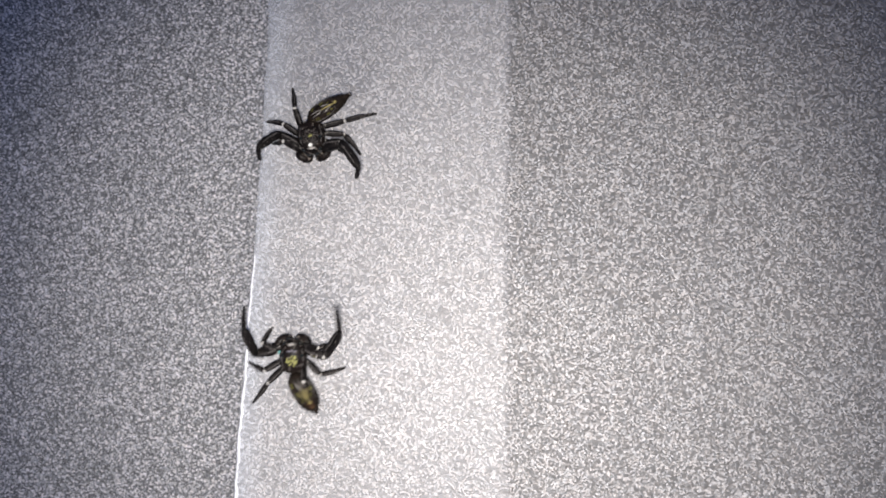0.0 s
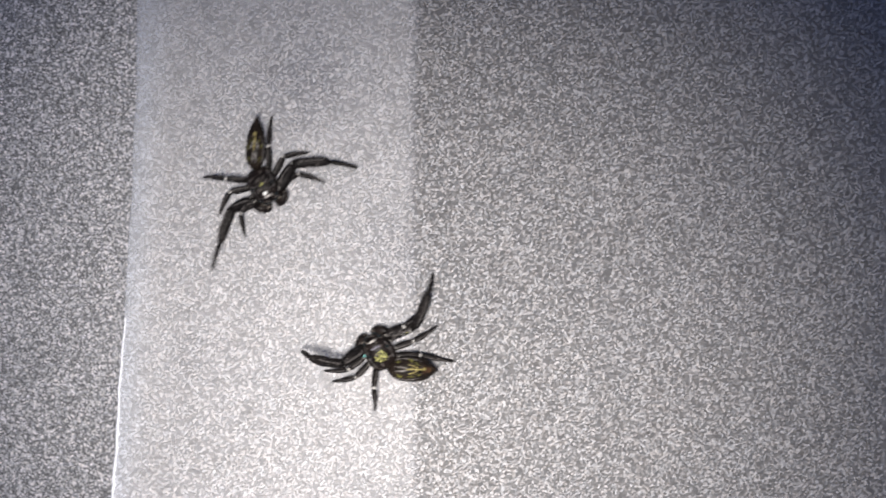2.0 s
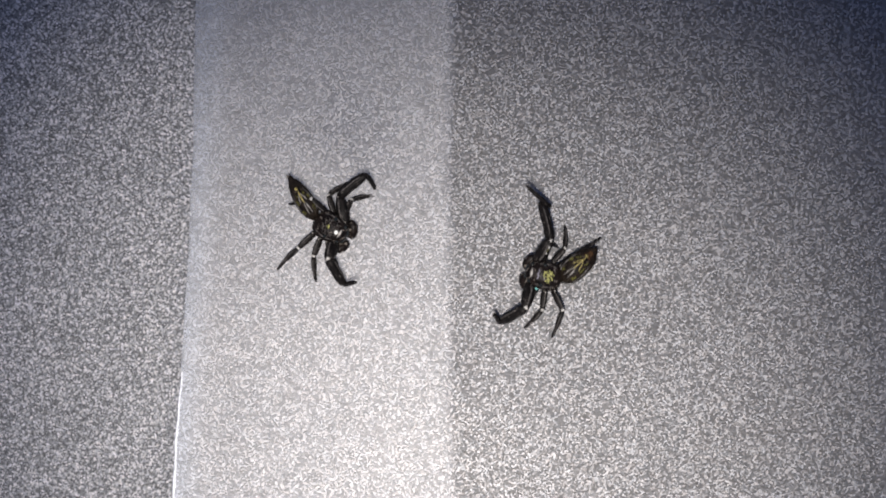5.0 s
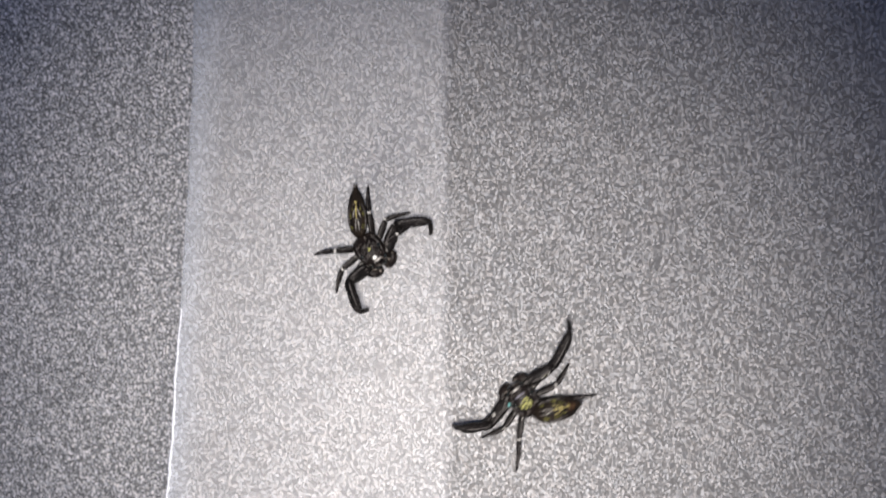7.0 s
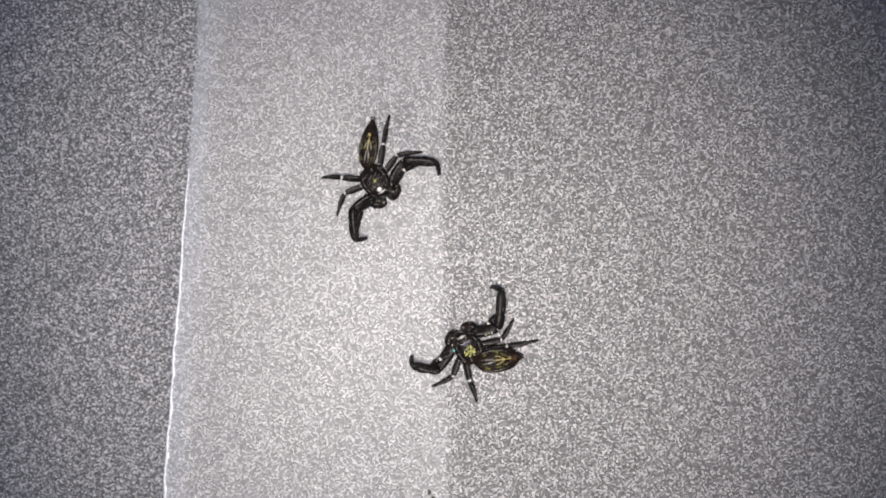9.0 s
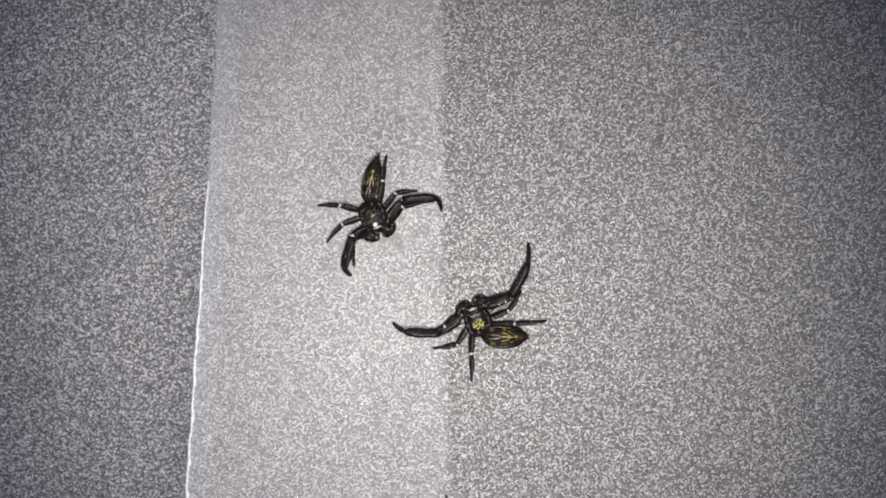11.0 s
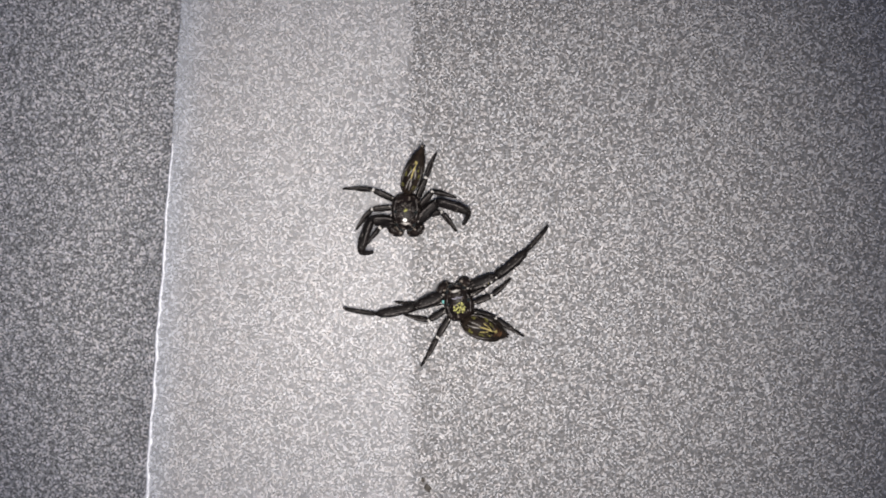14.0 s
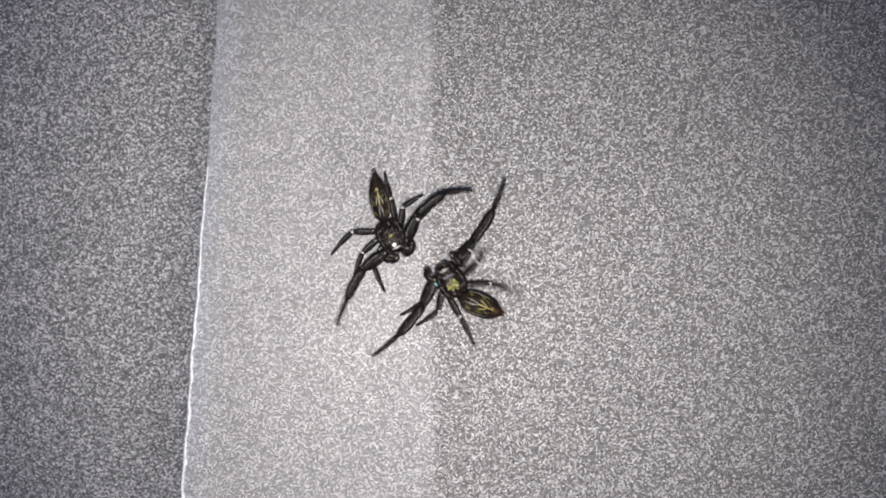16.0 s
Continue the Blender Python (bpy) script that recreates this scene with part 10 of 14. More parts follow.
    walk(SPIDER_B["two_right"][1], [
        (0, mmpose(0, 1.65, 0, -73.1, 0.0, -180.0)), (0.1, mmpose(0, 1.65, 0, -73.1, 0.0, -180.0)), (0.2, mmpose(0, 1.65, 0, -86.3, 0.0, 0.0)),
        (0.3, mmpose(0, 1.65, 0, -86.3, 0.0, 0.0)), (0.5, mmpose(0, 1.65, 0, -86.3, 0.0, 0.0)), (0.6, mmpose(0, 1.65, 0, -86.3, 0.0, 0.0)),
        (0.7, mmpose(0, 1.65, 0, -86.3, 0.0, 0.0)), (0.8, mmpose(0, 1.65, 0, -63.6, 0.0, 0.0)), (0.9, mmpose(0, 1.65, 0, -63.6, 0.0, 0.0)),
        (1, mmpose(0, 1.65, 0, -63.6, 0.0, 0.0)), (1.1, mmpose(0, 1.65, 0, -85.9, 0.0, -180.0)), (1.2, mmpose(0, 1.65, 0, -85.9, 0.0, -180.0)),
        (1.5, mmpose(0, 1.65, 0, -85.9, 0.0, -180.0)), (1.8, mmpose(0, 1.65, 0, -85.9, 0.0, -180.0)), (1.9, mmpose(0, 1.65, 0, -54.4, 0.0, 0.0)),
        (2, mmpose(0, 1.65, 0, -54.4, 0.0, 0.0)), (2.1, mmpose(0, 1.65, 0, -85.4, 0.0, -180.0)), (2.4, mmpose(0, 1.65, 0, -85.4, 0.0, -180.0)),
        (2.5, mmpose(0, 1.65, 0, -85.4, 0.0, -180.0)), (2.6, mmpose(0, 1.65, 0, -18.0, 0.0, 28.7)), (2.7, mmpose(0, 1.65, 0, -18.0, 0.0, 28.7)),
        (2.8, mmpose(0, 1.65, 0, -18.0, 0.0, 28.7)), (3, mmpose(0, 1.65, 0, -18.0, 0.0, 28.7)), (3.1, mmpose(0, 1.65, 0, -18.0, 0.0, 28.7)),
        (3.2, mmpose(0, 1.65, 0, -84.5, 0.0, 0.0)), (3.3, mmpose(0, 1.65, 0, -84.5, 0.0, 0.0)), (3.4, mmpose(0, 1.65, 0, -84.5, 0.0, 0.0)),
        (3.5, mmpose(0, 1.65, 0, -84.5, 0.0, 0.0)), (3.9, mmpose(0, 1.65, 0, -84.5, 0.0, 0.0)), (4, mmpose(0, 1.65, 0, -52.2, 0.0, 0.0)),
        (4.1, mmpose(0, 1.65, 0, -52.2, 0.0, 0.0)), (4.2, mmpose(0, 1.65, 0, -84.5, 0.0, 0.0)), (6.3, mmpose(0, 1.65, 0, -86.1, 0.0, -180.0)),
        (6.5, mmpose(0, 1.65, 0, -86.1, 0.0, -180.0)), (6.6, mmpose(0, 1.65, 0, -86.1, 0.0, -180.0)), (6.8, mmpose(0, 1.65, 0, -35.5, 0.0, 0.0)),
        (7, mmpose(0, 1.65, 0, -35.5, 0.0, 0.0)), (7.1, mmpose(0, 1.65, 0, -68.5, 0.0, 0.0)), (7.5, mmpose(0, 1.65, 0, -68.5, 0.0, 0.0)),
        (7.9, mmpose(0, 1.65, 0, -68.5, 0.0, 0.0)), (8, mmpose(0, 1.65, 0, -18.2, 0.0, 25.7)), (8.1, mmpose(0, 1.65, 0, -83.9, 0.0, 0.0)),
        (8.2, mmpose(0, 1.65, 0, -83.9, 0.0, 0.0)), (8.3, mmpose(0, 1.65, 0, -83.9, 0.0, 0.0)), (8.5, mmpose(0, 1.65, 0, -83.9, 0.0, 0.0)),
        (8.7, mmpose(0, 1.65, 0, -83.9, 0.0, 0.0)), (10.8, mmpose(0, 1.65, 0, -54.5, 0.0, -8.5)), (11, mmpose(0, 1.65, 0, -54.8, 0.0, -8.5)),
        (11.2, mmpose(0, 1.65, 0, -54.7, 0.0, -8.5)), (11.3, mmpose(0, 1.65, 0, -54.1, 0.0, -8.7)), (11.4, mmpose(0, 1.65, 0, -40.9, 0.0, -2.7)),
        (11.5, mmpose(0, 1.65, 0, -41.2, 0.0, -2.7)), (11.6, mmpose(0, 1.65, 0, -61.4, 0.0, -13.2)), (12, mmpose(0, 1.65, 0, -61.1, 0.0, -13.1)),
        (12.2, mmpose(0, 1.65, 0, -61.1, 0.0, -13.1)), (12.3, mmpose(0, 1.65, 0, -30.7, 0.0, -2.2)), (12.4, mmpose(0, 1.65, 0, -30.2, 0.0, -1.9)),
        (12.5, mmpose(0, 1.65, 0, -32.0, 0.0, -1.5)), (13, mmpose(0, 1.65, 0, -31.7, 0.0, -1.6)), (13.4, mmpose(0, 1.65, 0, -32.9, 0.0, -2.2)),
        (13.5, mmpose(0, 1.65, 0, -49.9, 0.0, -9.4)), (13.6, mmpose(0, 1.65, 0, -24.4, 0.0, -0.8)), (14, mmpose(0, 1.65, 0, -22.8, 0.0, -0.4)),
        (14.3, mmpose(0, 1.65, 0, -22.8, 0.0, -0.4)), (14.4, mmpose(0, 1.65, 0, -26.3, 0.0, -0.8)), (14.5, mmpose(0, 1.65, 0, -28.5, 0.0, -0.8)),
        (14.6, mmpose(0, 1.65, 0, -29.3, 0.0, 0.6)), (15, mmpose(0, 1.65, 0, -29.5, 0.0, 0.5)), (15.2, mmpose(0, 1.65, 0, -29.3, 0.0, 0.6)),
        (15.3, mmpose(0, 1.65, 0, -37.7, 0.0, 27.1)), (15.4, mmpose(0, 1.65, 0, -35.8, 0.0, 27.1)), (15.5, mmpose(0, 1.65, 0, -35.8, 0.0, 27.1)),
        (15.9, mmpose(0, 1.65, 0, -36.2, 0.0, 27.1)), (16, mmpose(0, 1.65, 0, -34.7, 0.0, 0.9)),])
    walk(SPIDER_B["three_right"][0], [
        (0, mmpose(0.88, -0.22, 0.85, -5.3, 0.0, -135.8)), (0.1, mmpose(0.88, -0.22, 0.85, -5.3, 0.0, -135.8)), (0.2, mmpose(0.88, -0.22, 0.85, -5.0, 0.0, -96.6)),
        (0.3, mmpose(0.88, -0.22, 0.85, -5.0, 0.0, -96.6)), (0.5, mmpose(0.88, -0.22, 0.85, -5.0, 0.0, -96.6)), (0.6, mmpose(0.88, -0.22, 0.85, -5.0, 0.0, -96.6)),
        (0.7, mmpose(0.88, -0.22, 0.85, -5.0, 0.0, -96.6)), (0.8, mmpose(0.88, -0.22, 0.85, -2.5, 0.0, -101.8)),
        (0.9, mmpose(0.88, -0.22, 0.85, -2.5, 0.0, -101.8)), (1, mmpose(0.88, -0.22, 0.85, -2.5, 0.0, -101.8)), (1.1, mmpose(0.88, -0.22, 0.85, -1.9, 0.0, -111.3)),
        (1.2, mmpose(0.88, -0.22, 0.85, -1.9, 0.0, -111.3)), (1.5, mmpose(0.88, -0.22, 0.85, -1.9, 0.0, -111.3)),
        (1.8, mmpose(0.88, -0.22, 0.85, -1.9, 0.0, -111.3)), (1.9, mmpose(0.88, -0.22, 0.85, -4.5, 0.0, -102.4)), (2, mmpose(0.88, -0.22, 0.85, -4.5, 0.0, -102.4)),
        (2.1, mmpose(0.88, -0.22, 0.85, -3.3, 0.0, -134.2)), (2.4, mmpose(0.88, -0.22, 0.85, -3.3, 0.0, -134.2)),
        (2.5, mmpose(0.88, -0.22, 0.85, -3.3, 0.0, -134.2)), (2.6, mmpose(0.88, -0.22, 0.85, -3.8, 0.0, -126.1)),
        (2.7, mmpose(0.88, -0.22, 0.85, -3.8, 0.0, -126.1)), (2.8, mmpose(0.88, -0.22, 0.85, -3.8, 0.0, -126.1)), (3, mmpose(0.88, -0.22, 0.85, -3.8, 0.0, -126.1)),
        (3.1, mmpose(0.88, -0.22, 0.85, -3.8, 0.0, -126.1)), (3.2, mmpose(0.88, -0.22, 0.85, -0.3, 0.0, -112.5)),
        (3.3, mmpose(0.88, -0.22, 0.85, -0.3, 0.0, -112.5)), (3.4, mmpose(0.88, -0.22, 0.85, -0.3, 0.0, -112.5)),
        (3.5, mmpose(0.88, -0.22, 0.85, -0.3, 0.0, -112.5)), (3.9, mmpose(0.88, -0.22, 0.85, -0.3, 0.0, -112.5)), (4, mmpose(0.88, -0.22, 0.85, -2.0, 0.0, -76.9)),
        (4.1, mmpose(0.88, -0.22, 0.85, -2.0, 0.0, -76.9)), (4.2, mmpose(0.88, -0.22, 0.85, -0.3, 0.0, -112.5)),
        (6.3, mmpose(0.88, -0.22, 0.85, -0.6, 0.0, -120.8)), (6.5, mmpose(0.88, -0.22, 0.85, -0.6, 0.0, -120.8)),
        (6.6, mmpose(0.88, -0.22, 0.85, -0.6, 0.0, -120.8)), (6.8, mmpose(0.88, -0.22, 0.85, -0.7, 0.0, -102.4)), (7, mmpose(0.88, -0.22, 0.85, -0.7, 0.0, -102.4)),
        (7.1, mmpose(0.88, -0.22, 0.85, -1.1, 0.0, -104.0)), (7.5, mmpose(0.88, -0.22, 0.85, -1.1, 0.0, -104.0)),
        (7.9, mmpose(0.88, -0.22, 0.85, -1.1, 0.0, -104.0)), (8, mmpose(0.88, -0.22, 0.85, -0.3, 0.0, -70.0)), (8.1, mmpose(0.88, -0.22, 0.85, -2.5, 0.0, -108.2)),
        (8.2, mmpose(0.88, -0.22, 0.85, -2.5, 0.0, -108.2)), (8.3, mmpose(0.88, -0.22, 0.85, -2.5, 0.0, -108.2)),
        (8.5, mmpose(0.88, -0.22, 0.85, -2.5, 0.0, -108.2)), (8.7, mmpose(0.88, -0.22, 0.85, -2.5, 0.0, -108.2)),
        (10.8, mmpose(0.88, -0.22, 0.85, 9.8, 0.0, -89.2)), (11, mmpose(0.88, -0.22, 0.85, 10.0, 0.0, -89.2)), (11.2, mmpose(0.88, -0.22, 0.85, 9.9, 0.0, -89.2)),
        (11.3, mmpose(0.88, -0.22, 0.85, 9.8, 0.0, -89.2)), (11.4, mmpose(0.88, -0.22, 0.85, 8.2, 0.0, -87.3)), (11.5, mmpose(0.88, -0.22, 0.85, 8.2, 0.0, -86.9)),
        (11.6, mmpose(0.88, -0.22, 0.85, 6.2, 0.0, -91.9)), (12, mmpose(0.88, -0.22, 0.85, 6.0, 0.0, -91.9)), (12.2, mmpose(0.88, -0.22, 0.85, 5.9, 0.0, -92.0)),
        (12.3, mmpose(0.88, -0.22, 0.85, 7.1, 0.0, -91.1)), (12.4, mmpose(0.88, -0.22, 0.85, 6.7, 0.0, -91.0)), (12.5, mmpose(0.88, -0.22, 0.85, 7.5, 0.0, -92.8)),
        (13, mmpose(0.88, -0.22, 0.85, 8.0, 0.0, -92.5)), (13.4, mmpose(0.88, -0.22, 0.85, 8.5, 0.0, -92.5)), (13.5, mmpose(0.88, -0.22, 0.85, 16.5, 0.0, -58.7)),
        (13.6, mmpose(0.88, -0.22, 0.85, 8.8, 0.0, -82.2)), (14, mmpose(0.88, -0.22, 0.85, 8.1, 0.0, -82.2)), (14.3, mmpose(0.88, -0.22, 0.85, 8.1, 0.0, -82.2)),
        (14.4, mmpose(0.88, -0.22, 0.85, 13.7, 0.0, -60.4)), (14.5, mmpose(0.88, -0.22, 0.85, 14.2, 0.0, -60.0)),
        (14.6, mmpose(0.88, -0.22, 0.85, 8.0, 0.0, -81.2)), (15, mmpose(0.88, -0.22, 0.85, 8.1, 0.0, -81.1)), (15.2, mmpose(0.88, -0.22, 0.85, 8.0, 0.0, -81.2)),
        (15.3, mmpose(0.88, -0.22, 0.85, -4.6, 0.0, -126.5)), (15.4, mmpose(0.88, -0.22, 0.85, -4.4, 0.0, -127.5)),
        (15.5, mmpose(0.88, -0.22, 0.85, -4.4, 0.0, -127.5)), (15.9, mmpose(0.88, -0.22, 0.85, -4.3, 0.0, -127.5)),
        (16, mmpose(0.88, -0.22, 0.85, 13.6, 0.0, -75.7)),])
    walk(SPIDER_B["three_right"][1], [
        (0, mmpose(0, 1.55, 0, -15.3, 0.0, 60.1)), (0.1, mmpose(0, 1.55, 0, -15.3, 0.0, 60.1)), (0.2, mmpose(0, 1.55, 0, -14.5, 0.0, 28.3)),
        (0.3, mmpose(0, 1.55, 0, -14.5, 0.0, 28.3)), (0.5, mmpose(0, 1.55, 0, -14.5, 0.0, 28.3)), (0.6, mmpose(0, 1.55, 0, -14.5, 0.0, 28.3)),
        (0.7, mmpose(0, 1.55, 0, -14.5, 0.0, 28.3)), (0.8, mmpose(0, 1.55, 0, -13.1, 0.0, 19.8)), (0.9, mmpose(0, 1.55, 0, -13.1, 0.0, 19.8)),
        (1, mmpose(0, 1.55, 0, -13.1, 0.0, 19.8)), (1.1, mmpose(0, 1.55, 0, -21.1, 0.0, 39.6)), (1.2, mmpose(0, 1.55, 0, -21.1, 0.0, 39.6)),
        (1.5, mmpose(0, 1.55, 0, -21.1, 0.0, 39.6)), (1.8, mmpose(0, 1.55, 0, -21.1, 0.0, 39.6)), (1.9, mmpose(0, 1.55, 0, -9.1, 0.0, 13.9)),
        (2, mmpose(0, 1.55, 0, -9.1, 0.0, 13.9)), (2.1, mmpose(0, 1.55, 0, -17.1, 0.0, 45.8)), (2.4, mmpose(0, 1.55, 0, -17.1, 0.0, 45.8)),
        (2.5, mmpose(0, 1.55, 0, -17.1, 0.0, 45.8)), (2.6, mmpose(0, 1.55, 0, -17.1, 0.0, 40.9)), (2.7, mmpose(0, 1.55, 0, -17.1, 0.0, 40.9)),
        (2.8, mmpose(0, 1.55, 0, -17.1, 0.0, 40.9)), (3, mmpose(0, 1.55, 0, -17.1, 0.0, 40.9)), (3.1, mmpose(0, 1.55, 0, -17.1, 0.0, 40.9)),
        (3.2, mmpose(0, 1.55, 0, -29.7, 0.0, 32.1)), (3.3, mmpose(0, 1.55, 0, -29.7, 0.0, 32.1)), (3.4, mmpose(0, 1.55, 0, -29.7, 0.0, 32.1)),
        (3.5, mmpose(0, 1.55, 0, -29.7, 0.0, 32.1)), (3.9, mmpose(0, 1.55, 0, -29.7, 0.0, 32.1)), (4, mmpose(0, 1.55, 0, -16.0, 0.0, 17.0)),
        (4.1, mmpose(0, 1.55, 0, -16.0, 0.0, 17.0)), (4.2, mmpose(0, 1.55, 0, -29.7, 0.0, 32.1)), (6.3, mmpose(0, 1.55, 0, -23.2, 0.0, 45.9)),
        (6.5, mmpose(0, 1.55, 0, -23.2, 0.0, 45.9)), (6.6, mmpose(0, 1.55, 0, -23.2, 0.0, 45.9)), (6.8, mmpose(0, 1.55, 0, -22.7, 0.0, 33.5)),
        (7, mmpose(0, 1.55, 0, -22.7, 0.0, 33.5)), (7.1, mmpose(0, 1.55, 0, -20.1, 0.0, 28.5)), (7.5, mmpose(0, 1.55, 0, -20.1, 0.0, 28.5)),
        (7.9, mmpose(0, 1.55, 0, -20.1, 0.0, 28.5)), (8, mmpose(0, 1.55, 0, -15.0, 0.0, 12.6)), (8.1, mmpose(0, 1.55, 0, -20.4, 0.0, 48.4)),
        (8.2, mmpose(0, 1.55, 0, -20.4, 0.0, 48.4)), (8.3, mmpose(0, 1.55, 0, -20.4, 0.0, 48.4)), (8.5, mmpose(0, 1.55, 0, -20.4, 0.0, 48.4)),
        (8.7, mmpose(0, 1.55, 0, -20.4, 0.0, 48.4)), (10.8, mmpose(0, 1.55, 0, -32.3, 0.0, 38.8)), (11, mmpose(0, 1.55, 0, -32.6, 0.0, 38.9)),
        (11.2, mmpose(0, 1.55, 0, -32.5, 0.0, 38.8)), (11.3, mmpose(0, 1.55, 0, -32.1, 0.0, 38.5)), (11.4, mmpose(0, 1.55, 0, -35.2, 0.0, 40.7)),
        (11.5, mmpose(0, 1.55, 0, -35.1, 0.0, 41.1)), (11.6, mmpose(0, 1.55, 0, -29.8, 0.0, 28.3)), (12, mmpose(0, 1.55, 0, -29.4, 0.0, 28.2)),
        (12.2, mmpose(0, 1.55, 0, -29.3, 0.0, 28.2)), (12.3, mmpose(0, 1.55, 0, -26.5, 0.0, 34.8)), (12.4, mmpose(0, 1.55, 0, -25.8, 0.0, 34.5)),
        (12.5, mmpose(0, 1.55, 0, -27.7, 0.0, 35.8)), (13, mmpose(0, 1.55, 0, -30.0, 0.0, 32.7)), (13.4, mmpose(0, 1.55, 0, -31.2, 0.0, 33.1)),
        (13.5, mmpose(0, 1.55, 0, -41.0, 0.0, 9.2)), (13.6, mmpose(0, 1.55, 0, -30.0, 0.0, 23.0)), (14, mmpose(0, 1.55, 0, -28.3, 0.0, 22.7)),
        (14.3, mmpose(0, 1.55, 0, -28.3, 0.0, 22.7)), (14.4, mmpose(0, 1.55, 0, -42.5, 0.0, 11.0)), (14.5, mmpose(0, 1.55, 0, -43.7, 0.0, 11.3)),
        (14.6, mmpose(0, 1.55, 0, -29.2, 0.0, 10.7)), (15, mmpose(0, 1.55, 0, -29.3, 0.0, 10.6)), (15.2, mmpose(0, 1.55, 0, -29.2, 0.0, 10.6)),
        (15.3, mmpose(0, 1.55, 0, -7.3, 0.0, -0.5)), (15.4, mmpose(0, 1.55, 0, -7.2, 0.0, -0.9)), (15.5, mmpose(0, 1.55, 0, -7.2, 0.0, -0.9)),
        (15.9, mmpose(0, 1.55, 0, -7.5, 0.0, -0.8)), (16, mmpose(0, 1.55, 0, -59.5, 0.0, 34.4)),])
